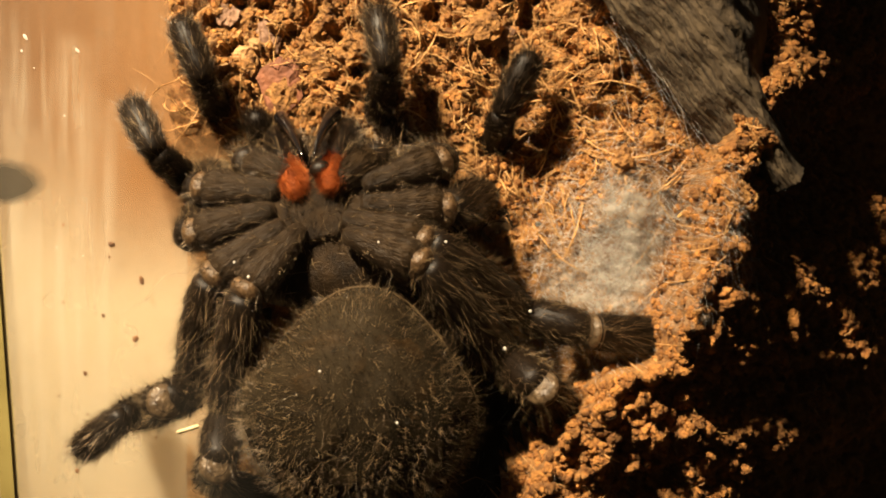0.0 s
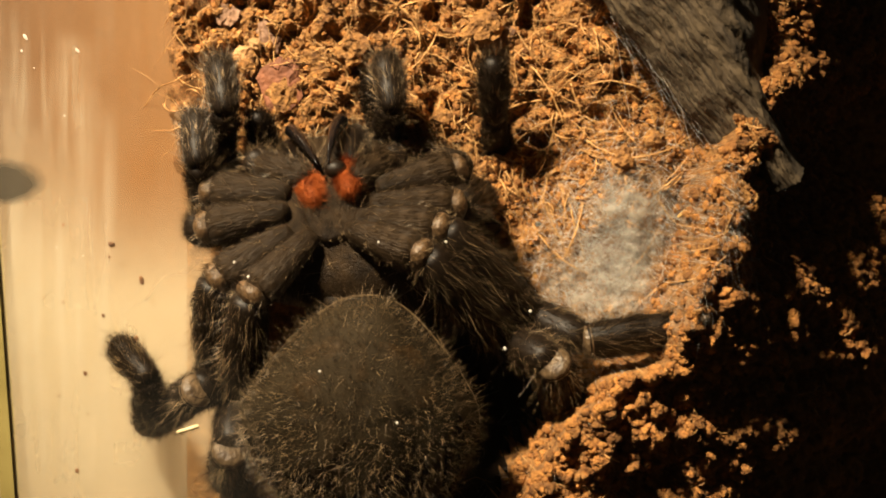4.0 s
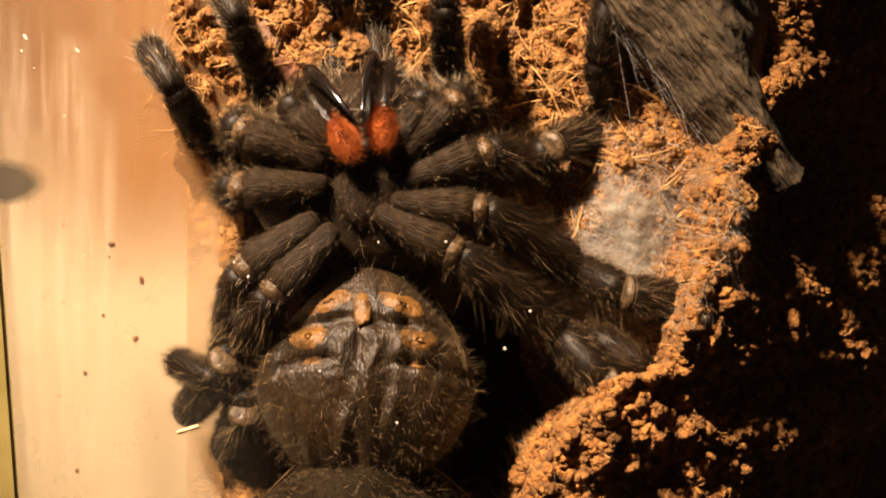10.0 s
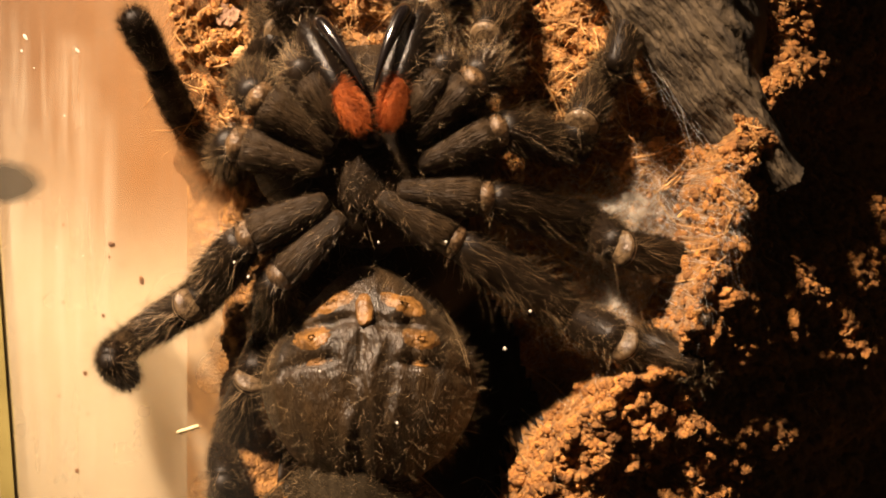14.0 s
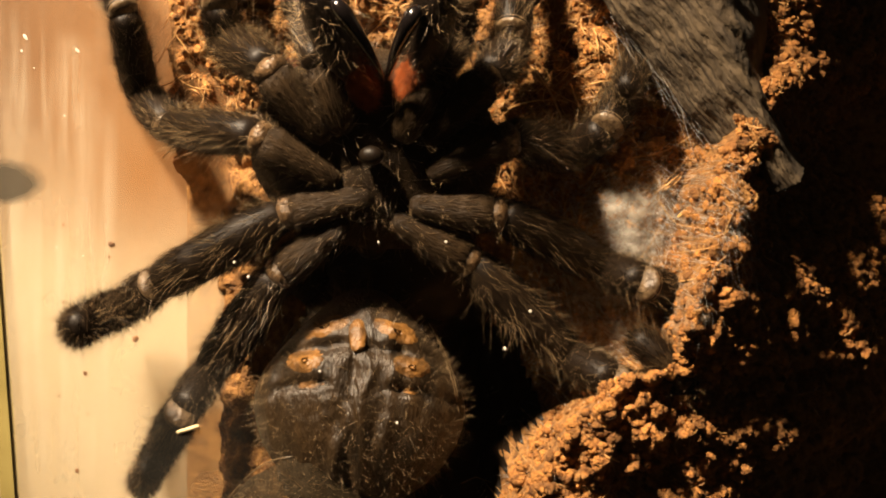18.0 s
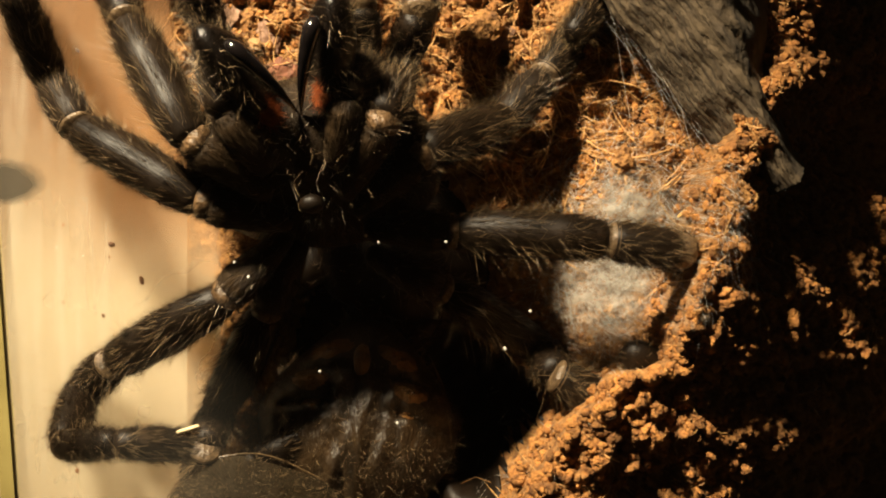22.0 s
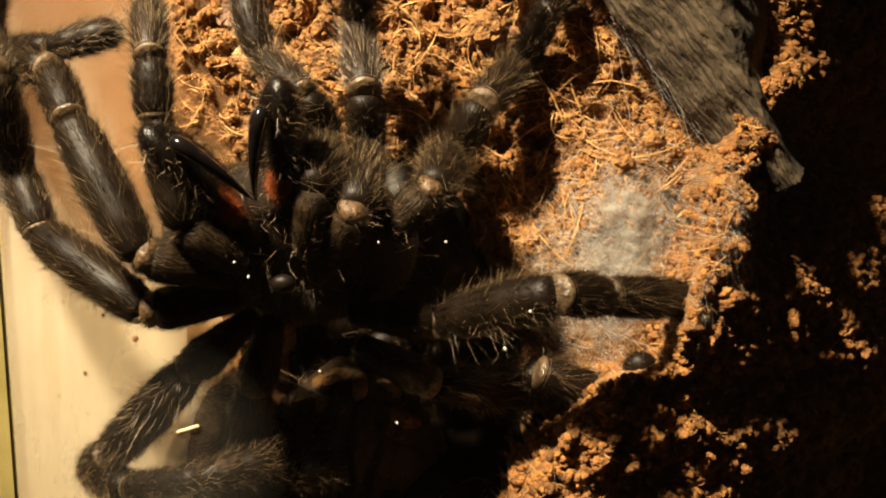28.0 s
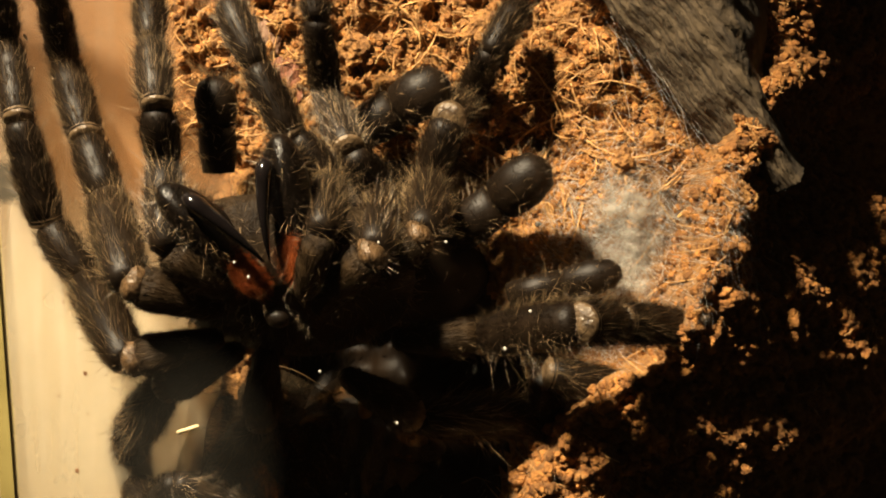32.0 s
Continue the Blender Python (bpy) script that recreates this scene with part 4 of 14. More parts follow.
def old_leg(key, ln, r, label):
    """A hollow leg of the old skin: last two joints, black and glossy."""
    ob = tagged(new("old_leg_skin"), label, "shed skin", "legs of the shed skin")
    a = part("metatarsus", lathe([(-ln, r * 0.8), (-ln * 0.5, r * 0.95), (-0.4, r * 0.9), (0, r * 0.5)], 18, 0.9), CHITIN, ob)
    b = part("tarsus", lathe([(-0.3, r * 0.5), (0.3, r * 0.95), (ln * 0.5, r * 1.08), (ln * 0.85, r * 0.85), (ln, r * 0.3)], 18, 0.85), CHITIN, ob)
    for o in (a, b):
        shared("bristles", fur(o, 120, 900, 1.2, 0.5, 0.8), o)
    limbs[key] = ob


old_leg("old_blob", 4.5, 1.7, "black blunt tip of an old leg skin at the mound")
old_leg("old_arch", 5.5, 2.3, "black arched leg of the shed skin behind the jaws")
old_leg("old_lobe", 6.0, 2.3, "black rounded leg of the shed skin over the soil")
old_leg("old_low", 5.5, 1.6, "dark hairy leg of the shed skin over the silk")
old_leg("old_pad", 4.5, 1.9, "grey-black blunt leg of the shed skin behind the jaws")


# ---- what moves ----
def motions():
    walk(spider, [(0, BED @ P(-11.23,3.54,8,-32,0,0)), (1, BED @ P(-10.82,3.54,8,-32,0,0.8)), (1.5, BED @ P(-10.61,3.54,8,-32,0,1.2)), (2, BED @ P(-10.41,3.54,8,-32,0,1.6)), (2.5, BED @ P(-10.22,3.54,8,-32,0,1.9)), (3, BED @ P(-10.05,3.54,8,-32,0,2)), (3.6, BED @ P(-9.9,3.54,8,-31.9,0,1.6)), (4.2, BED @ P(-9.78,3.54,8,-31.7,0,0.6)), (4.8, BED @ P(-9.67,3.54,8,-31.2,0,-0.6)), (5.4, BED @ P(-9.53,3.54,8,-30.7,0,-1.6)), (6, BED @ P(-9.34,3.54,8,-30,0,-2)), (6.5, BED @ P(-9.07,3.77,8,-28.8,0,-2)), (7, BED @ P(-8.7,4.26,8,-26.7,0,-2)), (7.5, BED @ P(-8.31,4.67,8,-24,0,-2)), (8, BED @ P(-7.83,4.94,8.21,-20,0,-1.2)), (8.5, BED @ P(-7.31,5.15,8.64,-14.7,0,0.2)), (9, BED @ P(-7.07,5.24,9,-10,0,1)), (10, BED @ P(-6.98,5.14,9.36,-2.7,0,0.3)), (11, BED @ P(-6.88,5.12,9.63,2,0,0.1)), (12, BED @ P(-6.69,5.19,9.89,4.9,0,0.7)), (13, BED @ P(-6.5,5.34,10,8,0,1)), (14, BED @ P(-6.34,5.99,10,12,0,1)), (15, BED @ P(-6.29,5.94,10,12.4,0,-0.3)), (16, BED @ P(-6.3,5.8,10,12.6,0,-2.7)), (17, BED @ P(-6.35,5.59,10,13,0,-4)), (18, BED @ P(-6.46,4.85,10.36,22.3,0,-3.7)), (19, BED @ P(-6.84,3.79,11,36,0,-3)), (20, BED @ P(-8.14,2.63,11.8,45.6,0,-1.1)), (21, BED @ P(-9.5,2.29,12,48.7,0,1)), (22, BED @ P(-11.03,1.98,12,49.7,0,3)), (23, BED @ P(-12.41,1.53,12,50,0,4)), (24, BED @ P(-13.23,-0.05,12,50,0,2)), (25, BED @ P(-14.29,-1.43,12,50,0,0)), (26, BED @ P(-14.11,-2.64,12,49.5,0,0)), (27, BED @ P(-13.85,-3.72,12,48.5,0,0)), (28, BED @ P(-13.55,-4.9,12,48,0,0)), (28.5, BED @ P(-13.66,-5.55,12,48,0,-0.3)), (29, BED @ P(-13.71,-6.29,12,48,0,-1)), (29.5, BED @ P(-13.77,-6.96,12,48,0,-1.7)), (30, BED @ P(-13.9,-7.37,12,48,0,-2)), (31, BED @ P(-13.96,-7.64,12,48,0,-2)), (32, BED @ P(-14.04,-7.81,12,48,0,-2))])
    walk(limbs["abdomen"], [(0, P(3.91,-15.43,-8.47,37.9,2.1,-3.4)), (1, P(3.35,-15.64,-8.59,37.9,2.5,-4.1)), (1.5, P(3.06,-15.75,-8.66,37.9,2.8,-4.5)), (2, P(2.78,-15.84,-8.72,37.9,3,-4.8)), (2.5, P(2.54,-15.91,-8.77,37.9,3.1,-5)), (3, P(2.35,-15.97,-8.8,37.9,3.2,-5.1)), (3.6, P(2.28,-15.99,-8.79,37.7,2.9,-4.7)), (4.2, P(2.34,-16.03,-8.71,37.2,2.4,-3.9)), (4.8, P(2.46,-16.08,-8.58,36.4,1.8,-2.9)), (5.4, P(2.51,-16.14,-8.41,35.3,1.2,-2.1)), (6, P(2.39,-16.23,-8.22,34,1,-1.7)), (6.5, P(2.09,-15.53,-7.58,31.8,1,-1.8)), (7, P(1.65,-14.66,-6.86,28.3,0.9,-1.8)), (7.5, P(1.23,-14.73,-6.56,24,0.8,-1.8)), (8, P(0.76,-15.2,-6.41,17.9,0.8,-2.2)), (8.5, P(0.15,-15.85,-6.26,10.4,0.7,-2.8)), (9, P(-0.23,-16.41,-5.94,4,0.5,-3)), (10, P(-0.21,-16.7,-4.88,-5,0.1,-1.5)), (11, P(-0.22,-16.87,-4.32,-10,0,-0.8)), (12, P(-0.47,-17.26,-4.18,-13,-0.1,-0.9)), (13, P(-0.65,-17.64,-3.58,-16,-0.1,-1)), (14, P(-0.83,-18.75,-2.15,-20,-0.2,-1)), (15, P(-0.47,-19.04,-2.35,-19.9,0,0)), (16, P(-0.04,-19.62,-3.02,-19.1,0.3,1.5)), (17, P(0.25,-20.13,-3.56,-19,0.4,1.9)), (18, P(-0.24,-21.04,-0.93,-28.3,0.3,0.7)), (19, P(-0.31,-21.07,2.95,-42,-0.6,-0.8)), (20, P(-0.1,-21.69,4.35,-52.8,-3.1,-3)), (21, P(0.26,-23.07,4.45,-56.9,-5.6,-5)), (22, P(1.49,-25.29,3.9,-58.4,-8,-6.9)), (23, P(2.68,-27.47,3.17,-59.4,-9.2,-7.8)), (24, P(4,-27.69,1.8,-60.8,-7.6,-6.5)), (25, P(5.32,-27.82,0.48,-61.7,-6.1,-5.2)), (26, P(5.06,-27.73,-0.77,-61.2,-6.1,-5.2)), (27, P(4.69,-27.61,-2.15,-60.2,-6,-5.3)), (28, P(4.33,-27.29,-3.21,-59.7,-5.9,-5.4)), (28.5, P(4.59,-27.11,-3.52,-59.7,-5.7,-5.2)), (29, P(4.97,-26.92,-3.84,-59.8,-5.2,-4.7)), (29.5, P(5.36,-26.76,-4.11,-59.8,-4.7,-4.2)), (30, P(5.66,-26.71,-4.28,-59.8,-4.5,-4)), (31, P(5.78,-26.79,-4.4,-59.8,-4.5,-4)), (32, P(5.92,-26.92,-4.48,-59.8,-4.5,-4))])
    walk(limbs["chelicera_a"], [(0, P(-1.25,4.27,1.43,-18.9,-14.6,24.7)), (1, P(-1.39,4.2,1.39,-16,-14.6,24.7)), (1.5, P(-1.36,4.21,1.39,-14.8,-15.3,25.9)), (2, P(-1.33,4.22,1.4,-13.6,-15.9,27)), (2.5, P(-1.43,3.83,1.16,-18.1,-16.3,28)), (3, P(-1.54,3.44,0.91,-22.9,-17.1,29.4)), (3.6, P(-1.32,3.6,1.02,-22.8,-17.1,29.6)), (4.2, P(-1.11,3.74,1.12,-23,-17.3,30.3)), (4.8, P(-0.92,3.88,1.22,-23.4,-17.5,31.3)), (5.4, P(-0.74,4.03,1.33,-23.9,-17.5,32.1)), (6, P(-0.58,4.19,1.44,-24.4,-17.2,32.5)), (6.5, P(-0.8,4.35,1.57,-23.3,-17.1,34)), (7, P(-1.09,4.26,1.58,-23,-16.3,35.5)), (7.5, P(-1.19,4.53,1.77,-23.7,-14.9,36.7)), (8, P(-1.28,4.92,1.99,-25.5,-12.4,37.2)), (8.5, P(-1.21,5.05,2.08,-29.2,-8.6,35)), (9, P(-0.93,5.34,2.17,-32.7,-5.5,33.1)), (10, P(-0.66,6.01,2.22,-32.2,-1.7,37.6)), (11, P(-0.47,6.87,2.15,-37.8,1.2,39.4)), (12, P(-0.56,7,2.07,-37.5,2.9,35.6)), (13, P(-0.69,7.07,1.98,-36.3,4.2,31.7)), (14, P(-0.08,8.01,1.67,-26.6,5.7,27.8)), (15, P(0.15,8.55,1.53,-6.9,5.9,28)), (16, P(0.23,9.19,1.38,7.4,6.3,29.4)), (17, P(0.47,9.92,1.18,15.9,6.6,29.9)), (18, P(0.71,10.68,0.07,20,11.7,30.4)), (19, P(-0.26,9.73,-0.88,12.3,18.8,28)), (20, P(-0.11,10.25,-2.65,3.3,24.9,27)), (21, P(-1.06,10.36,-3.34,3.9,25.9,25.3)), (22, P(-0.6,10.49,-3.67,-4.8,27.4,26.2)), (23, P(-1.98,10.69,-3.98,2.9,30.2,29.2)), (24, P(-2.93,10.46,-3.71,1.5,31.9,31.5)), (25, P(-1.72,10.23,-3.43,0.5,34.9,35.9)), (26, P(-1.86,10.27,-3.38,-0.9,34.2,35.5)), (27, P(-2.08,10.25,-3.17,-1.9,33.2,35.4)), (28, P(-2.34,10.26,-3.09,-3.4,32.5,35)), (28.5, P(-1.99,9.98,-2.78,-2.2,33.3,36.2)), (29, P(-1.76,9.77,-2.54,-0.8,34.3,37.8)), (29.5, P(-1.58,9.03,-1.72,-10.7,32.1,34.4)), (30, P(-1.26,8.13,-0.72,-24.4,30.1,31.4)), (31, P(-2.05,8.29,-0.89,-20.1,28.8,29.7)), (32, P(-0.96,8.68,-1.33,-15.7,32.5,35))])
    walk(limbs["chelicera_b"], [(0, P(-0.73,4.27,1.43,-18.6,6.1,-9.9)), (1, P(-0.87,4.2,1.39,-15.4,6.2,-10)), (1.5, P(-0.84,4.2,1.39,-14.3,5.7,-9.1)), (2, P(-0.81,4.21,1.39,-13.2,5.1,-8.2)), (2.5, P(-0.92,3.82,1.15,-16,3.7,-5.9)), (3, P(-1.02,3.43,0.9,-18.8,1.9,-3)), (3.6, P(-0.8,3.59,1.01,-19.6,1.9,-3.1)), (4.2, P(-0.6,3.74,1.11,-20.5,1.7,-2.7)), (4.8, P(-0.4,3.89,1.22,-21.6,1.3,-2.2)), (5.4, P(-0.23,4.05,1.34,-22.8,1.1,-1.9)), (6, P(-0.07,4.21,1.45,-24.2,1.2,-2)), (6.5, P(-0.28,4.37,1.58,-23.3,0.6,-1.1)), (7, P(-0.58,4.28,1.59,-23.3,0.1,-0.3)), (7.5, P(-0.68,4.54,1.77,-21.4,1.2,-2.8)), (8, P(-0.77,4.93,1.99,-21,2,-5.6)), (8.5, P(-0.7,5.05,2.08,-25.5,2.1,-7.8)), (9, P(-0.42,5.33,2.17,-29.4,1.6,-9.4)), (10, P(-0.16,6.01,2.22,-37.4,0.1,-3.1)), (11, P(0.02,6.87,2.15,-42.4,-0.1,-4.1)), (12, P(-0.07,6.99,2.07,-38.3,-0.6,-7.1)), (13, P(-0.2,7.06,1.98,-33.9,-1.4,-9.7)), (14, P(0.41,8.01,1.67,-24,-3.5,-16.6)), (15, P(0.64,8.56,1.53,-8.1,-3.7,-17.1)), (16, P(0.72,9.21,1.37,8.4,-3.7,-16.7)), (17, P(0.96,9.95,1.17,22.6,-3.9,-17.4)), (18, P(1.19,10.71,0.06,30.9,-6.9,-17.3)), (19, P(0.22,9.75,-0.89,13.9,-8.6,-12)), (20, P(0.36,10.26,-2.66,6.8,-10.1,-10)), (21, P(-0.6,10.36,-3.33,4.9,-12,-10.7)), (22, P(-0.13,10.47,-3.65,-12,-8.3,-7.1)), (23, P(-1.51,10.67,-3.96,-7.2,-6.3,-5.3)), (24, P(-2.46,10.45,-3.7,-7.3,-4.1,-3.5)), (25, P(-1.26,10.23,-3.43,-12.3,-3.3,-2.8)), (26, P(-1.39,10.27,-3.38,-12.6,-3.2,-2.7)), (27, P(-1.61,10.25,-3.17,-12.6,-3,-2.6)), (28, P(-1.87,10.26,-3.09,-12.9,-2.8,-2.6)), (28.5, P(-1.52,9.98,-2.78,-14.3,-2.3,-2.1)), (29, P(-1.29,9.77,-2.54,-15.7,-1.5,-1.3)), (29.5, P(-1.12,9.04,-1.73,-28,2.1,1.9)), (30, P(-0.79,8.14,-0.73,-47.8,4.8,4.4)), (31, P(-1.58,8.3,-0.91,-26.5,6.5,5.9)), (32, P(-0.49,8.69,-1.35,-33.4,5.6,5))])
    walk(limbs["PL_coxa"], [(0, P(-1.96,3.4,-0.09,103.7,30,-112.3)), (1, P(-2.06,3.45,-0.11,103.8,29.5,-111.4)), (1.5, P(-2.09,3.46,-0.12,104,29.2,-110.9)), (2, P(-2.11,3.46,-0.13,104.2,28.9,-110.3)), (2.5, P(-2.14,3.47,-0.13,104.2,28.7,-110)), (3, P(-2.16,3.48,-0.14,104.4,28.5,-109.5)), (3.6, P(-2.18,3.49,-0.14,103.9,28.8,-110.2)), (4.2, P(-2.11,3.46,-0.12,103.7,29.1,-110.9)), (4.8, P(-2.03,3.43,-0.1,103.6,29.3,-111.2)), (5.4, P(-1.99,3.41,-0.09,103.1,29.5,-112.2)), (6, P(-1.95,3.4,-0.08,102.3,29.3,-113.4)), (6.5, P(-1.88,3.36,-0.06,101.8,28.3,-114)), (7, P(-1.76,3.29,-0.03,100.7,26.7,-115.4)), (7.5, P(-1.74,3.29,-0.02,98.6,24.8,-117.7)), (8, P(-1.71,3.27,-0.01,96.1,21.5,-120.5)), (8.5, P(-1.74,3.3,-0.01,93.4,16.9,-123.2)), (9, P(-1.8,3.34,-0.01,91.4,13,-125.2)), (10, P(-1.74,3.32,0,89,7.3,-129)), (11, P(-1.76,3.34,0.01,87.9,3.6,-132.4)), (12, P(-1.94,3.57,0.02,87.9,1.3,-137.8)), (13, P(-2.08,3.83,0.02,88.3,-0.7,-142.5)), (14, P(-2.22,4.16,0.01,89.3,-3.1,-147.1)), (15, P(-2.27,4.33,0,89.8,-3.6,-149.3)), (16, P(-2.34,4.53,-0.01,90.3,-4.1,-150.9)), (17, P(-2.41,4.76,-0.03,90.9,-4.6,-152.7)), (18, P(-2.54,5.42,-0.2,94.7,-8.2,-157.7)), (19, P(-2.09,4.06,-0.03,91.8,-14.5,-150.7)), (20, P(-2.78,5.23,-0.4,-79.9,-161.9,26.9)), (21, P(-3.36,5.64,-0.55,101,-19.6,-147.9)), (22, P(-3.41,6.27,-1.01,-73.5,-162.4,25.4)), (23, P(-2.84,5.23,-0.45,-78.8,-162.1,27.9)), (24, P(-3.79,5.89,-0.65,101.3,-20.3,-144.8)), (25, P(-3.21,5.55,-0.55,-78.2,-159.7,30.3)), (26, P(-3.24,5.34,-0.39,98.9,-20.7,-145.6)), (27, P(-3.28,5.16,-0.25,95.8,-20.6,-141.4)), (28, P(-3.32,4.98,-0.1,92.6,-20.6,-136.9)), (28.5, P(-3.29,4.65,0.12,86.6,-20.7,-129.4)), (29, P(-3.36,4.41,0.36,79.9,-20.1,-120.9)), (29.5, P(-3.78,4.92,0.12,87.3,-21.1,-127.4)), (30, P(-4.26,5.56,-0.21,93.7,-21.2,-132.9)), (31, P(-4.49,5.59,-0.17,92.7,-21.4,-130.6)), (32, P(-4.21,5.69,-0.34,95.7,-21,-135.7))])
    walk(limbs["PL_femur"], [(0, P(-7.6,6.57,-1.45,-0.9,-148.2,-96.6)), (1, P(-7.74,6.51,-1.48,1.9,-145.5,-97.5)), (1.5, P(-7.8,6.46,-1.51,3.5,-144.1,-98.2)), (2, P(-7.84,6.41,-1.54,5.1,-142.8,-98.8)), (2.5, P(-7.89,6.39,-1.56,6,-141.7,-99.2)), (3, P(-7.93,6.35,-1.58,6.1,-141.4,-99.4)), (3.6, P(-7.92,6.43,-1.53,5.3,-142.5,-98.7)), (4.2, P(-7.82,6.46,-1.49,3.2,-144.9,-97.3)), (4.8, P(-7.74,6.46,-1.46,0.5,-147.3,-95.8)), (5.4, P(-7.66,6.52,-1.39,-2.3,-149.9,-94.6)), (6, P(-7.59,6.59,-1.31,-4.7,-151.4,-94.2)), (6.5, P(-7.52,6.57,-1.24,-6.9,-151.7,-94)), (7, P(-7.38,6.57,-1.12,-11,-153.8,-93.9)), (7.5, P(-7.33,6.69,-0.92,-15.9,-157.8,-94.2)), (8, P(-7.23,6.82,-0.66,159.5,-19.4,85.5)), (8.5, P(-7.2,7,-0.38,154.1,-17.1,85.5)), (9, P(-7.17,7.17,-0.16,151.5,-15.2,86.3)), (10, P(-6.88,7.46,0.12,164,-13.3,89.4)), (11, P(-6.63,7.78,0.25,-5.7,-166.7,-89.5)), (12, P(-6.37,8.46,0.26,1,-168.1,-90)), (13, P(-6.1,9.06,0.22,5,-167.5,-90.5)), (14, P(-5.8,9.7,0.09,-172.1,-2.8,90.1)), (15, P(-5.64,10,0.02,-173.1,-4.9,91)), (16, P(-5.55,10.29,-0.04,8,-171.9,-87.1)), (17, P(-5.44,10.62,-0.13,6.4,-159.5,-87.6)), (18, P(-5.12,11.48,-0.73,11.2,-161.8,-89.1)), (19, P(-5.37,9.79,-0.23,-163.2,-14.9,87.7)), (20, P(-6.04,10.86,-1.5,7.2,-157.6,-96.9)), (21, P(-7.16,10.9,-1.74,6.5,-159.3,-97.7)), (22, P(-6.64,11.74,-2.8,-170.6,-15,82.3)), (23, P(-6.22,10.76,-1.66,-158.8,-23,79.5)), (24, P(-7.88,10.92,-1.85,-158.8,-18.2,82.1)), (25, P(-6.87,10.89,-1.82,-155.8,-16.3,83.7)), (26, P(-7.22,10.52,-1.34,-156.8,-22,81.3)), (27, P(-7.56,10.15,-0.87,-157.4,-28.5,78.6)), (28, P(-7.89,9.72,-0.38,-154.9,-40.6,72.3)), (28.5, P(-8.29,8.94,0.49,21.2,-138.9,-108)), (29, P(-8.73,8.08,1.44,18.4,-138.8,-108.1)), (29.5, P(-8.95,9.01,0.41,16.3,-145.6,-105.4)), (30, P(-9.18,9.93,-0.61,-168.2,-8.3,81.6)), (31, P(-9.58,9.79,-0.46,-163.2,-5.7,82.3)), (32, P(-8.96,10.23,-0.95,-169.4,-9.2,81.4))])
    walk(limbs["PL_patella"], [(0, P(-6.91,11.27,-9.09,-74.3,175.1,7.9)), (1, P(-7.37,11.6,-8.9,-70.6,175.5,7.2)), (1.5, P(-7.6,11.75,-8.79,-69.7,175.8,6.9)), (2, P(-7.81,11.89,-8.68,-68,175.9,6.2)), (2.5, P(-7.92,12.02,-8.58,-66.4,176.3,6.8)), (3, P(-7.96,12.02,-8.57,-65.3,176.5,6.8)), (3.6, P(-7.92,11.95,-8.64,-62.2,176.1,7)), (4.2, P(-7.66,11.65,-8.84,-59.8,176.2,8.9)), (4.8, P(-7.33,11.31,-9.03,-57,176.5,11.3)), (5.4, P(-6.94,10.99,-9.17,-53,176.6,12.8)), (6, P(-6.54,10.82,-9.18,-48.2,176.9,13.7)), (6.5, P(-6.15,10.72,-9.11,-49.1,174.8,11)), (7, P(-5.4,10.34,-9.05,-56.4,171.2,6.1)), (7.5, P(-4.63,9.77,-8.93,-58.2,168.5,2.1)), (8, P(-3.87,9.37,-8.61,-44.9,167.8,0.8)), (8.5, P(-3.09,9.05,-8.12,-37.2,166.1,-1.3)), (9, P(-2.76,8.97,-7.79,-22.1,166.4,-0.8)), (10, P(-4.37,9.42,-8.3,-34.7,171.3,4.1)), (11, P(-5.76,9.84,-8.47,-47.3,170.3,3.8)), (12, P(-6.53,10.31,-8.54,-48.9,172.2,5.6)), (13, P(-6.87,11.01,-8.53,-31.5,173,6.1)), (14, P(-7.03,10.13,-8.81,-40.1,-178.1,12.2)), (15, P(-6.73,10.74,-8.88,-58.3,-175.6,16)), (16, P(-6.85,11.49,-8.87,-63.7,-177.1,14.6)), (17, P(-6.58,13.71,-8.5,-25.5,-163.5,29)), (18, P(-6.91,14.21,-9.12,-3.6,-156.1,26.5)), (19, P(-7.88,12.1,-8.56,-8.4,-179.6,20.1)), (20, P(-6.75,14.38,-9.75,0.7,-172.3,18.3)), (21, P(-7.75,14.16,-10.11,11.3,-168.9,15.9)), (22, P(-7.78,14.22,-11.37,13,-154.3,10.6)), (23, P(-8.82,14.57,-9.39,-11.2,-169.7,10)), (24, P(-10.74,13.97,-9.83,-14.5,-173.2,10.2)), (25, P(-10.28,13.58,-9.7,-8.2,-171.4,11.6)), (26, P(-10.25,14.12,-9.01,-12.1,-171.9,11.6)), (27, P(-10.18,14.71,-8.17,-16.4,-172.5,11.6)), (28, P(-9.93,15.94,-6.57,-40.7,179.6,7.4)), (28.5, P(-9.68,15.19,-5.83,-41,-179.7,8)), (29, P(-9.68,14.31,-4.99,-41.4,-179.7,8)), (29.5, P(-10.09,14.39,-6.72,-31,-176.5,10.5)), (30, P(-10.81,11.46,-9.33,-63.5,177.2,3.6)), (31, P(-12.03,10.99,-9.03,-65,177.1,3.5)), (32, P(-10.38,11.87,-9.68,-76.3,176.7,2.1))])
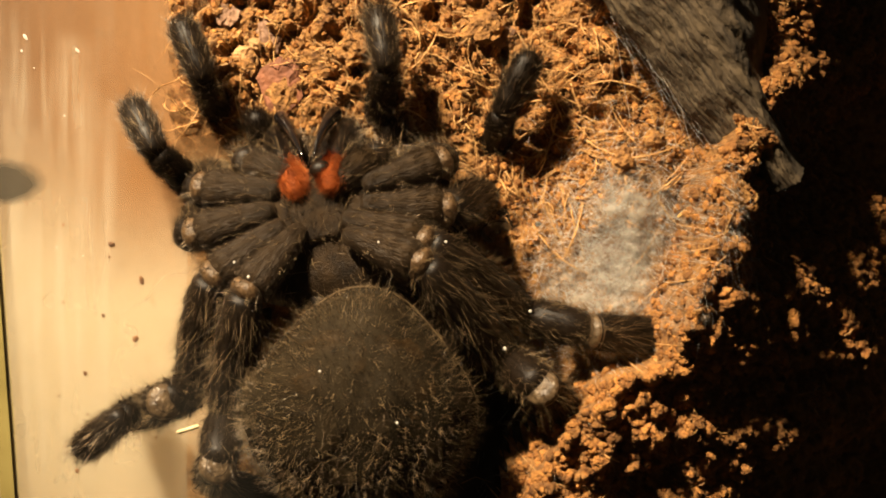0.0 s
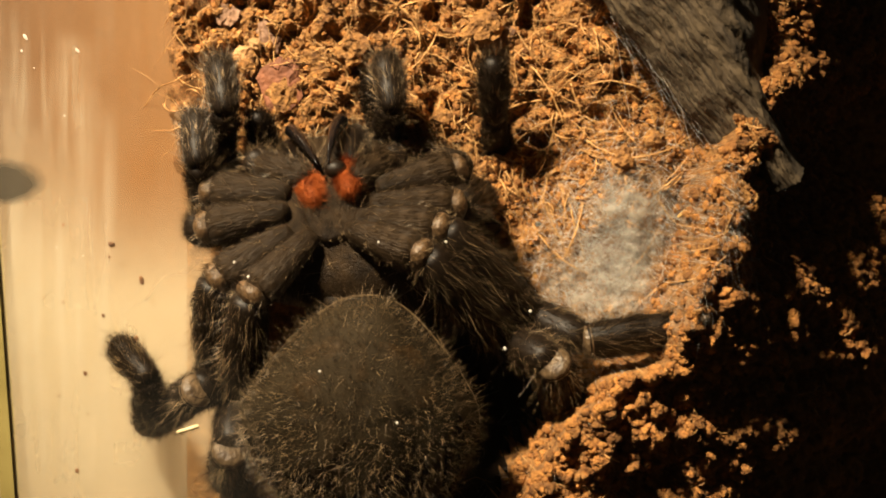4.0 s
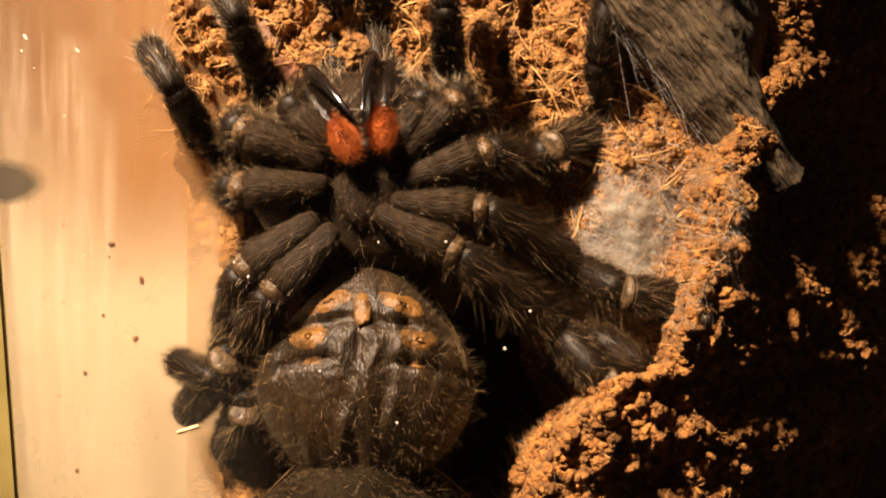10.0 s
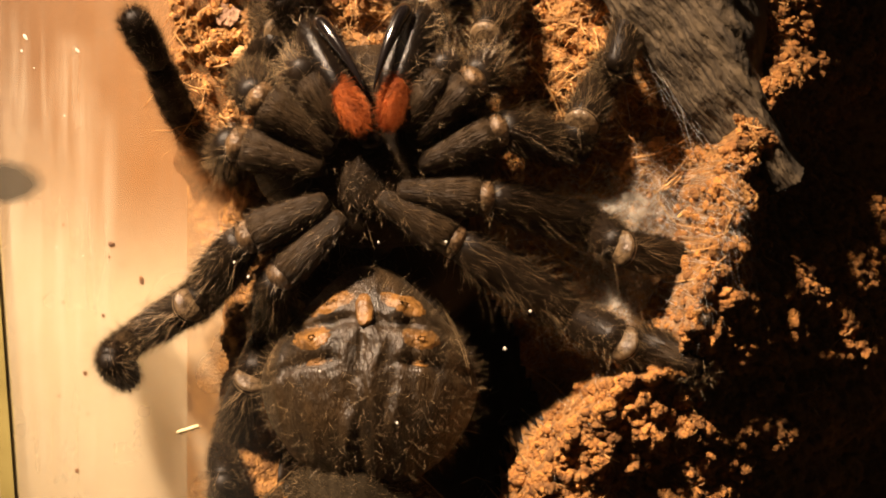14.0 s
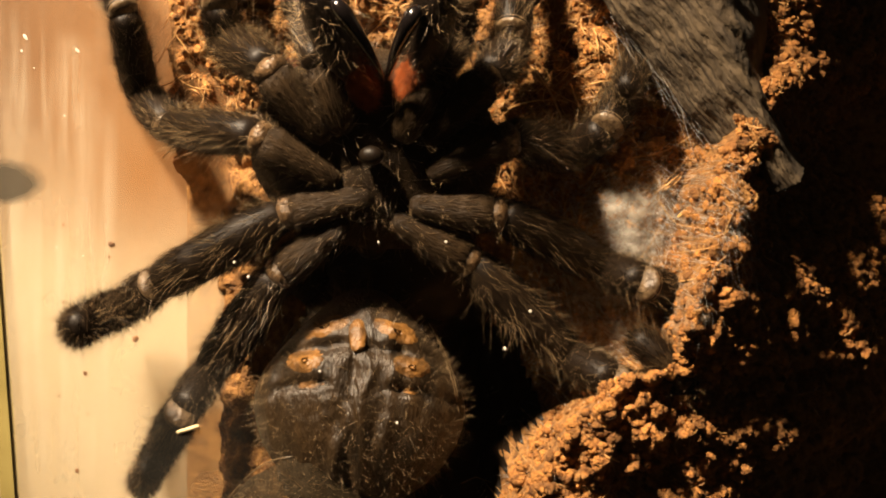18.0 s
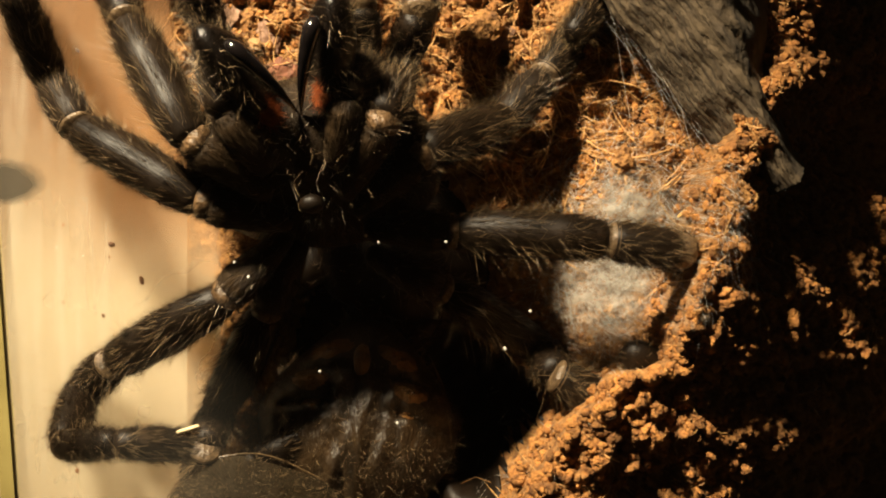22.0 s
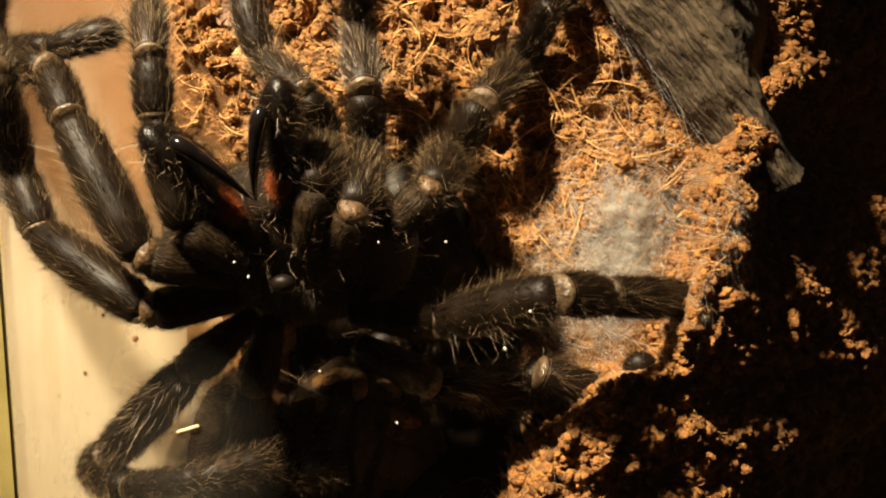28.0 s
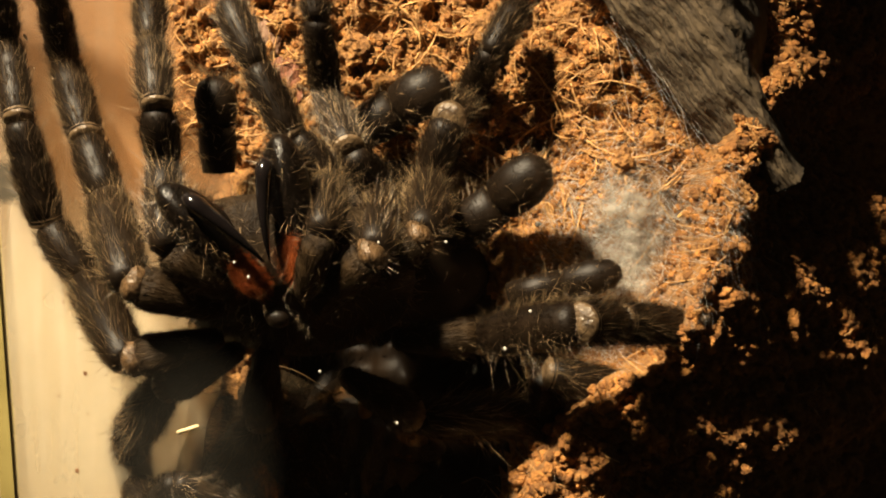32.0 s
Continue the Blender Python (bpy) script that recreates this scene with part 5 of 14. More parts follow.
    walk(limbs["PL_tibia"], [(0, P(-7.46,16.05,-10.44,61.2,-15,25.3)), (1, P(-7.83,16.29,-10.56,60.1,-15.7,22.5)), (1.5, P(-8.03,16.42,-10.52,59.9,-15.9,21.3)), (2, P(-8.18,16.51,-10.55,59,-16.4,19.7)), (2.5, P(-8.34,16.59,-10.58,58.9,-16.5,19.1)), (3, P(-8.37,16.54,-10.66,58.7,-17,18.1)), (3.6, P(-8.31,16.36,-10.96,55.6,-17.2,18.4)), (4.2, P(-8.17,15.94,-11.35,49.7,-16.4,21.1)), (4.8, P(-7.98,15.45,-11.75,41.1,-14.3,24.9)), (5.4, P(-7.65,14.92,-12.17,30.5,-11.4,28.2)), (6, P(-7.25,14.48,-12.51,19.1,-7.7,30.4)), (6.5, P(-6.58,14.49,-12.37,0.5,-2.6,31.2)), (7, P(-5.42,14.52,-11.78,-27.5,4.9,29.7)), (7.5, P(-4.26,14.03,-11.52,-44,8.7,27.5)), (8, P(-3.17,12.91,-12.08,-46.2,14.8,21.8)), (8.5, P(-2.06,12.05,-11.99,-44,20.1,15.5)), (9, P(-1.64,10.83,-12.29,-43.1,22.7,11.7)), (10, P(-3.96,12.31,-12.36,-113,26.7,-11.9)), (11, P(-5.43,13.55,-11.81,-135.6,19.7,-22.4)), (12, P(-6.45,14.11,-11.8,-119,-2,-49.2)), (13, P(-6.63,13.66,-12.77,-68.8,-6.2,-71.6)), (14, P(-7.83,13.25,-12.64,-9,-24.3,-59.1)), (15, P(-8.09,14.78,-11.5,-21.7,-23.8,-57.9)), (16, P(-8.09,15.8,-11.08,-40.9,-21.3,-56.9)), (17, P(-8.74,14.98,-12.83,-53.5,-22.5,-54.2)), (18, P(-8.86,13.58,-13.68,-42.4,-22.4,-62.2)), (19, P(-8.16,12.77,-13.5,-3.9,-6.3,-74.2)), (20, P(-7.37,14.12,-14.71,-18.6,-20.7,-74.4)), (21, P(-8.39,12.97,-14.92,-25.7,-29.6,-73.6)), (22, P(-9.66,12.72,-15.76,-23.7,-35.1,-73.4)), (23, P(-9.85,15.38,-14.21,-20.6,-33.9,-75.3)), (24, P(-11.53,15.1,-14.63,-41,-46.5,-62.7)), (25, P(-11.15,14.13,-14.59,-75.9,-59.1,-24.1)), (26, P(-11.13,15.01,-13.85,-86.3,-59.9,-13.5)), (27, P(-11.08,15.97,-12.93,-97.4,-59.5,-2.1)), (27.5, P(-10.7,17.57,-11.64,-150.1,-35.9,46.9)), (28, P(-10.32,19.17,-10.36,-169.3,1,60.9)), (28.5, P(-10.16,18.44,-9.6,-164.5,-9.3,58.7)), (29, P(-10.16,17.58,-8.74,-158.4,-20,55.2)), (29.5, P(-10.81,16.88,-11,-162.7,-9.7,59.2)), (30, P(-10.99,15.93,-11.56,-161.5,-10.1,59.2)), (31, P(-12.2,15.52,-11.14,-156.7,-20.7,55)), (32, P(-10.49,16.73,-10.87,-161.9,-7.3,60.2))])
    walk(limbs["PL_tarsus"], [(0, P(-5.62,10.13,-7.18,20.9,8.6,-165.9)), (1, P(-6.38,10.32,-7.19,18.9,4.9,-167.9)), (1.5, P(-6.73,10.43,-7.15,18.4,3.7,-168.6)), (2, P(-7.12,10.52,-7.09,17.6,1.6,-169.5)), (2.5, P(-7.35,10.59,-7.11,16.6,1,-169.9)), (3, P(-7.52,10.53,-7.18,16.5,0.5,-170.1)), (3.6, P(-7.59,10.51,-7.18,14.2,0.9,-169.7)), (4.2, P(-7.43,10.5,-7.01,12.3,2.6,-168.5)), (4.8, P(-7.22,10.73,-6.65,8.3,4.2,-167.3)), (5.4, P(-7.02,11.23,-6.26,4.6,5.7,-166.3)), (6, P(-6.85,12.06,-5.96,0.5,7.1,-165.8)), (6.5, P(-6.81,14.28,-5.38,-3.3,7.7,-165.6)), (7, P(-6.57,17.59,-5.6,-7.8,8.2,-165.5)), (7.5, P(-5.83,18.7,-6.54,-8.5,7.7,-165.1)), (8, P(-3.9,18.06,-7.4,9.5,1.8,-165.6)), (8.5, P(-1.7,17.2,-7.26,45.7,-7.9,-171.5)), (9, P(-0.68,15.92,-7.58,68.3,-11.3,-177.4)), (10, P(-3.83,18.86,-14.81,26.4,-6.1,-171.3)), (11, P(-5.12,18.72,-16.52,20.8,-1,-168.9)), (12, P(-1.75,18.02,-15.19,50.6,17.5,-155.1)), (13, P(-0.53,15.98,-10.25,95.9,22.2,-131.8)), (14, P(-8.36,16.26,-6.34,-25.2,164.5,54.5)), (15, P(-7.29,18.38,-5.55,-20.6,175.9,60.4)), (16, P(-5.3,19.91,-6.15,-19.4,-169.7,67.9)), (17, P(-5.12,19.56,-8.98,-18.6,-164.2,70.9)), (18, P(-5.61,17.53,-8.9,-5.4,165.9,62.6)), (19, P(-7.91,13.65,-6.56,7.4,138.8,66)), (20, P(-5.85,16.97,-8.5,-8.5,157.7,67.7)), (21, P(-6.35,16.81,-9.43,-14.9,163.5,68)), (22, P(-8.01,17.05,-10.51,-14.5,165.7,67.7)), (23, P(-8.4,19.54,-8.78,-11.3,172.8,68.9)), (24, P(-9.21,20.61,-10.99,-9.6,-177.8,71.7)), (25, P(-9.72,20.93,-13.72,-8.1,-170.1,74.3)), (26, P(-9.88,21.89,-13.63,-8.8,-168.9,74.6)), (27, P(-10.05,22.88,-13.38,-9.8,-167.3,75)), (28, P(-11.51,19.7,-17.24,-11.6,-175.7,73.6)), (28.5, P(-11.2,20.34,-16.26,-11.3,-174.9,73.9)), (29, P(-11.01,20.88,-14.86,-11.6,-175.6,74.3)), (29.5, P(-12.03,18.92,-17.58,-11.5,-176.9,74.5)), (30, P(-12.3,18.06,-18.09,-11.1,179.6,74)), (31, P(-13.16,18.97,-17.16,-0.5,177.7,73.8)), (32, P(-11.96,18.55,-17.47,-12.3,176.5,73.6))])
    walk(limbs["L1_coxa"], [(0, P(-3.7,2.39,-0.51,103.4,32,-92.7)), (1, P(-3.89,2.43,-0.54,102.9,31.8,-93.1)), (1.5, P(-4,2.45,-0.55,102.6,31.8,-93.4)), (2, P(-4.09,2.47,-0.56,102.4,31.7,-93.6)), (2.5, P(-4.18,2.48,-0.57,102.2,31.7,-93.6)), (3, P(-4.25,2.5,-0.58,102.1,31.7,-93.8)), (3.6, P(-4.26,2.48,-0.59,102.5,31.5,-92.9)), (4.2, P(-4.2,2.44,-0.6,102.9,31.3,-92)), (4.8, P(-4.09,2.4,-0.59,103.4,31,-91)), (5.4, P(-3.99,2.35,-0.58,103.8,30.5,-90)), (6, P(-3.96,2.33,-0.58,103.8,29.8,-89.5)), (6.5, P(-3.71,2.34,-0.49,102.3,29.1,-91.9)), (7, P(-3.49,2.34,-0.41,100.4,27.4,-94.6)), (7.5, P(-3.37,2.37,-0.35,97.8,25.3,-98.2)), (8, P(-3.35,2.42,-0.29,94.8,21.7,-102.1)), (8.5, P(-3.36,2.49,-0.24,91.9,16.7,-106.4)), (9, P(-3.37,2.55,-0.2,89.9,12.1,-109.8)), (10, P(-3.49,2.63,-0.16,88.2,5.3,-111.4)), (11, P(-3.7,2.77,-0.13,87.4,0.9,-113)), (12, P(-3.77,2.9,-0.11,87.2,-1.9,-115.8)), (13, P(-3.88,3.05,-0.11,87.4,-4.7,-118.3)), (14, P(-3.27,2.91,-0.15,87.9,-8.4,-125.5)), (15, P(-3.3,3.04,-0.17,88.6,-9,-129.1)), (16, P(-3.34,3.18,-0.18,89.3,-9.6,-132.1)), (17, P(-3.44,3.4,-0.2,90,-10.1,-135.2)), (18, P(-4.14,4.45,-0.45,94.9,-16.1,-141.1)), (19, P(-3.66,3.61,-0.4,96.1,-25.5,-137.7)), (20, P(-3.76,3.85,-0.64,-77.7,-149.4,36.2)), (21, P(-4.39,4.05,-0.66,-79.3,-146.8,43)), (22, P(-3.69,3.64,-0.57,-78.2,-147.7,38.6)), (23, P(-2.81,2.68,-0.23,92.5,-33,-132.7)), (24, P(-3.34,2.75,0.01,79.3,-32.8,-112.3)), (25, P(-2.01,2.03,-0.26,71.4,-33.3,-109.8)), (26, P(-2.69,2.42,-0.09,77,-33.4,-112.4)), (27, P(-3.47,2.84,-0.02,81.5,-32.9,-114.3)), (28, P(-4.3,3.28,-0.03,85.3,-32.6,-116.1)), (28.5, P(-3.95,3.02,0.06,81.3,-32.3,-112)), (29, P(-3.59,2.78,0.11,76.8,-31.9,-107.7)), (29.5, P(-3.92,2.98,0.07,80.4,-32.8,-110.9)), (30, P(-4.28,3.23,0.01,84,-33.3,-114.3)), (31, P(-4.87,3.49,0,85.4,-33.3,-114.3)), (32, P(-4.83,3.51,-0.03,86.2,-33.4,-115.5))])
    walk(limbs["L1_trochanter"], [(0, P(-11.33,3.73,-2.07,103.4,32,-92.7)), (1, P(-11.53,3.78,-2.04,102.9,31.8,-93.1)), (1.5, P(-11.64,3.82,-2.02,102.6,31.8,-93.4)), (2, P(-11.74,3.84,-2,102.4,31.7,-93.6)), (2.5, P(-11.83,3.85,-2,102.2,31.7,-93.6)), (3, P(-11.9,3.87,-1.99,102.1,31.7,-93.8)), (3.6, P(-11.92,3.76,-2.05,102.5,31.5,-92.9)), (4.2, P(-11.87,3.62,-2.11,102.9,31.3,-92)), (4.8, P(-11.75,3.48,-2.16,103.4,31,-91)), (5.4, P(-11.66,3.31,-2.2,103.8,30.5,-90)), (6, P(-11.64,3.19,-2.21,103.8,29.8,-89.5)), (6.5, P(-11.4,3.42,-1.97,102.3,29.1,-91.9)), (7, P(-11.18,3.62,-1.68,100.4,27.4,-94.6)), (7.5, P(-11.05,3.94,-1.32,97.8,25.3,-98.2)), (8, P(-11,4.31,-0.91,94.8,21.7,-102.1)), (8.5, P(-10.91,4.79,-0.49,91.9,16.7,-106.4)), (9, P(-10.81,5.23,-0.19,89.9,12.1,-109.8)), (10, P(-10.85,5.49,0.09,88.2,5.3,-111.4)), (11, P(-10.97,5.84,0.23,87.4,0.9,-113)), (12, P(-10.87,6.35,0.27,87.2,-1.9,-115.8)), (13, P(-10.82,6.82,0.25,87.4,-4.7,-118.3)), (14, P(-9.68,7.52,0.14,87.9,-8.4,-125.5)), (15, P(-9.41,8.04,0.02,88.6,-9,-129.1)), (16, P(-9.2,8.49,-0.08,89.3,-9.6,-132.1)), (17, P(-9.01,9.01,-0.21,90,-10.1,-135.2)), (18, P(-9.23,10.46,-1.09,94.9,-16.1,-141.1)), (19, P(-9.21,9.18,-1.16,96.1,-25.5,-137.7)), (20, P(-9.01,9.57,-2.09,-77.7,-149.4,36.2)), (21, P(-10.27,9.18,-1.89,-79.3,-146.8,43)), (22, P(-9.2,9.14,-1.94,-78.2,-147.7,38.6)), (23, P(-8.73,7.89,-0.52,92.5,-33,-132.7)), (24, P(-10.22,6.43,1.24,79.3,-32.8,-112.3)), (25, P(-8.59,5.86,1.85,71.4,-33.3,-109.8)), (26, P(-9.44,6.26,1.39,77,-33.4,-112.4)), (27, P(-10.33,6.63,0.96,81.5,-32.9,-114.3)), (28, P(-11.22,7.05,0.51,85.3,-32.6,-116.1)), (28.5, P(-10.95,6.54,1.07,81.3,-32.3,-112)), (29, P(-10.63,6.01,1.64,76.8,-31.9,-107.7)), (29.5, P(-10.94,6.43,1.18,80.4,-32.8,-110.9)), (30, P(-11.25,6.88,0.7,84,-33.3,-114.3)), (31, P(-11.9,7.05,0.53,85.4,-33.3,-114.3)), (32, P(-11.82,7.16,0.4,86.2,-33.4,-115.5))])
    walk(limbs["L1_femur"], [(0, P(-11.81,3.81,-2.17,-41.4,178.5,2.3)), (1, P(-12.02,3.87,-2.13,-41.8,179.5,2.1)), (1.5, P(-12.12,3.9,-2.11,-42.2,179.3,1.4)), (2, P(-12.22,3.93,-2.09,-42.2,178.4,0.1)), (2.5, P(-12.31,3.94,-2.09,-42,177.3,-1.3)), (3, P(-12.39,3.96,-2.08,-41.4,176.9,-1.8)), (3.6, P(-12.41,3.84,-2.14,-41.5,176.9,-1.2)), (4.2, P(-12.35,3.7,-2.21,-41,177.2,0.3)), (4.8, P(-12.24,3.55,-2.26,-40.7,177.7,2.3)), (5.4, P(-12.14,3.37,-2.31,-40.1,178.4,4.2)), (6, P(-12.13,3.25,-2.31,-39.2,179.1,5.3)), (6.5, P(-11.89,3.48,-2.06,-34.2,-178.5,7)), (7, P(-11.67,3.7,-1.76,-26.3,-175.4,8.5)), (7.5, P(-11.54,4.04,-1.38,-18.6,-173.4,8.9)), (8, P(-11.48,4.43,-0.95,-18,-171.9,7.9)), (8.5, P(-11.39,4.94,-0.5,-16.7,-170.9,5.7)), (9, P(-11.28,5.39,-0.19,-13.4,-170.9,4)), (10, P(-11.32,5.67,0.11,-9,-174.3,3.1)), (11, P(-11.43,6.03,0.25,-6.7,-178.5,2.3)), (12, P(-11.32,6.57,0.29,-4.8,-174.7,2)), (13, P(-11.26,7.06,0.28,-4.7,-171.9,1.5)), (14, P(-10.08,7.82,0.15,-4.9,-171.9,0.9)), (15, P(-9.8,8.36,0.03,-7.2,-168,2.5)), (16, P(-9.57,8.83,-0.07,-6.1,-158.2,5.9)), (17, P(-9.36,9.36,-0.21,-6.2,-151.5,7.8)), (18, P(-9.55,10.84,-1.13,2.5,-153.9,2.6)), (19, P(-9.56,9.54,-1.21,-3.2,-156.6,-4.4)), (20, P(-9.35,9.93,-2.18,5.4,-154,-10.3)), (21, P(-10.65,9.51,-1.97,3.3,-156.4,-12.9)), (22, P(-9.55,9.49,-2.03,-6.8,-150.6,-14.3)), (23, P(-9.11,8.22,-0.54,-5.4,-142.2,-13.8)), (24, P(-10.66,6.66,1.32,-17.5,-142.7,-13.3)), (25, P(-9,6.11,1.98,-27.6,-135.2,-9)), (26, P(-9.86,6.5,1.49,-25.2,-137.1,-9.9)), (27, P(-10.77,6.87,1.02,-22.4,-139.9,-10.8)), (28, P(-11.66,7.29,0.54,-17.1,-143.9,-12.3)), (28.5, P(-11.4,6.76,1.13,-14,-144.9,-12.5)), (29, P(-11.08,6.22,1.73,-11.1,-145.9,-12.6)), (29.5, P(-11.38,6.65,1.25,1,-151.3,-12.8)), (30, P(-11.7,7.11,0.74,11.8,-156.7,-11.9)), (31, P(-12.34,7.27,0.56,19.3,-154.1,-12.7)), (32, P(-12.27,7.39,0.43,15,-161.2,-10.3))])
    walk(limbs["L1_patella"], [(0, P(-11.92,12.74,-12.29,101.9,-30.7,72)), (1, P(-12.26,12.87,-12.19,102.9,-30.6,71.3)), (1.5, P(-12.22,12.98,-12.11,108.6,-30.2,69.4)), (2, P(-11.96,13,-12.09,110,-29.7,67.4)), (2.5, P(-11.63,12.95,-12.12,107.4,-31.5,73.7)), (3, P(-11.54,12.85,-12.19,101.2,-34.1,85.7)), (3.6, P(-11.66,12.77,-12.24,99.5,-34.5,89.3)), (4.2, P(-11.9,12.56,-12.38,97.4,-34.6,93.4)), (4.8, P(-12.17,12.36,-12.49,98,-33.9,92.7)), (5.4, P(-12.49,12.08,-12.62,98.2,-33.3,93.3)), (6, P(-12.75,11.75,-12.78,98.8,-32.5,93.2)), (6.5, P(-13.11,10.97,-13.23,100.1,-31.1,91.5)), (7, P(-13.5,9.46,-13.83,100.3,-29.7,96)), (7.5, P(-13.65,8.07,-14.09,102.1,-28.1,102.2)), (8, P(-13.84,8.31,-13.67,113.6,-21.1,90.7)), (8.5, P(-13.8,8.59,-13.27,127.5,-11.7,82)), (9, P(-13.57,8.36,-13.16,138.1,-8.6,83.1)), (10, P(-12.76,7.71,-13.16,159.2,-8.5,88.4)), (11, P(-11.83,7.6,-13.15,178.2,-3.3,88.4)), (12, P(-12.6,7.67,-13.1,164.3,5.4,87)), (13, P(-13.18,8.12,-13.04,145.7,22.2,80)), (13.5, P(-12.59,8.53,-13.1,97.5,12.3,101.2)), (14, P(-12,8.93,-13.16,49.2,21,122.9)), (15, P(-12.65,9.92,-13.07,27.7,9.3,114.5)), (16, P(-14.68,9.73,-12.53,25.4,10.8,117.7)), (17, P(-15.91,9.94,-12,20.6,11.6,119.3)), (18, P(-15.46,9.99,-13.24,27.6,32.2,127.2)), (19, P(-14.84,10.69,-13.58,41.6,48.2,139.6)), (20, P(-15.37,9.74,-14.26,-95.3,117.6,2.4)), (21, P(-16.09,9.96,-14.32,-42.3,128,52.5)), (22, P(-15.53,12.68,-13.7,161.7,0.7,-96.7)), (23, P(-16.81,11.42,-11.16,161.8,-1.3,-96.7)), (24, P(-17.32,12.41,-8.92,160.5,-1.3,-95.4)), (25, P(-16.36,13.6,-6.51,153.6,14.5,-101.1)), (26, P(-17.05,13.6,-7.46,155.3,8.9,-98.2)), (27, P(-17.69,13.43,-8.53,155.5,7,-96.9)), (28, P(-18.25,12.8,-9.87,154.8,2.9,-94.7)), (28.5, P(-18.05,11.59,-9.58,154.6,2.8,-94.5)), (29, P(-17.75,10.37,-9.24,155,2.6,-94)), (29.5, P(-17.76,7.86,-10.58,154.8,8.9,-96.5)), (30, P(-17.38,5.49,-11.39,154.7,11.1,-97.5)), (31, P(-18.76,4.15,-10.9,-30.4,160.3,77.8)), (32, P(-17.02,4.7,-11.91,151.9,15.4,-99.6))])
    walk(limbs["L1_tibia"], [(0, P(-5.66,11.43,-13.45,48.2,19.3,-146)), (1, P(-6.02,11.55,-13.44,47.3,19.3,-146.3)), (1.5, P(-6.09,11.79,-13.9,41.5,20.1,-145.7)), (2, P(-5.9,11.67,-14.02,36.3,23.9,-142.6)), (2.5, P(-5.39,12.19,-13.77,30.2,33.6,-135.6)), (3, P(-5.13,13.09,-13.24,26.5,42.6,-129.5)), (3.6, P(-5.25,13.3,-13.12,26.6,44.2,-127.9)), (4.2, P(-5.5,13.42,-13.06,27.2,46,-125.2)), (4.8, P(-5.76,13.16,-13.24,29.7,46.1,-123.4)), (5.4, P(-6.1,12.96,-13.4,31.2,46.1,-121.6)), (6, P(-6.37,12.65,-13.62,32.5,45.6,-120.8)), (6.5, P(-6.73,11.73,-14.2,34.4,39.9,-124.4)), (7, P(-7.2,10.71,-14.84,36.9,32.7,-128.3)), (7.5, P(-7.57,10.05,-15.3,38.1,27.7,-130)), (8, P(-7.9,9.33,-16.1,33.9,16.4,-136)), (8.5, P(-8.58,8.66,-17.14,29.9,4.1,-142.1)), (9, P(-9.18,8.56,-17.94,28,-3.3,-145.3)), (10, P(-10.43,8.54,-19.17,26.6,-11.5,-147.6)), (11, P(-11.62,7.97,-19.63,35.5,-22.4,-154.1)), (12, P(-10.88,6.99,-19.34,-90.9,-147.1,3.1)), (13, P(-9.93,5.49,-18.01,-59,-149.3,-7.9)), (14, P(-8.69,12.88,-9.2,-4.8,-160.1,-16.6)), (15, P(-10.29,12.02,-7.39,-19.5,-158.2,-15.1)), (16, P(-12.73,12,-6.77,-32.2,-156.1,-12)), (17, P(-14.51,12.13,-6.04,-37.1,-155.2,-10.4)), (18, P(-14.92,14.26,-8.37,-19.2,-160.2,-16)), (19, P(-14.81,16.33,-10.34,4.1,-168.2,-20.8)), (20, P(-16.17,16.18,-13.98,16.8,-170.8,-24.2)), (21, P(-17.25,15.63,-17.28,32.7,-173.6,-25.9)), (22, P(-17.55,12.99,-19.87,28.1,-165,-33.5)), (23, P(-18.85,11.52,-17.33,15.6,-165.4,-34.2)), (24, P(-19.49,12.47,-15.05,43.8,-157.8,-37)), (25, P(-18.92,15.59,-12.14,60.1,-154.7,-38.7)), (26, P(-19.61,14.89,-13.3,58.3,-154.1,-39.1)), (27, P(-20.28,14.47,-14.4,53,-153.5,-38.7)), (28, P(-20.98,13.32,-15.75,45,-152.7,-39.2)), (28.5, P(-20.8,12.1,-15.44,30.1,-155.4,-36.6)), (29, P(-20.47,10.82,-15.13,17.6,-158.3,-34.6)), (29.5, P(-20.4,9.08,-16.39,12.5,-156.9,-34.6)), (30, P(-19.99,6.97,-17.16,8.8,-156.5,-34.5)), (31, P(-21.58,6.69,-16.17,6.9,-155.8,-34.6)), (32, P(-19.79,6.71,-17.44,4.2,-156,-34.5))])
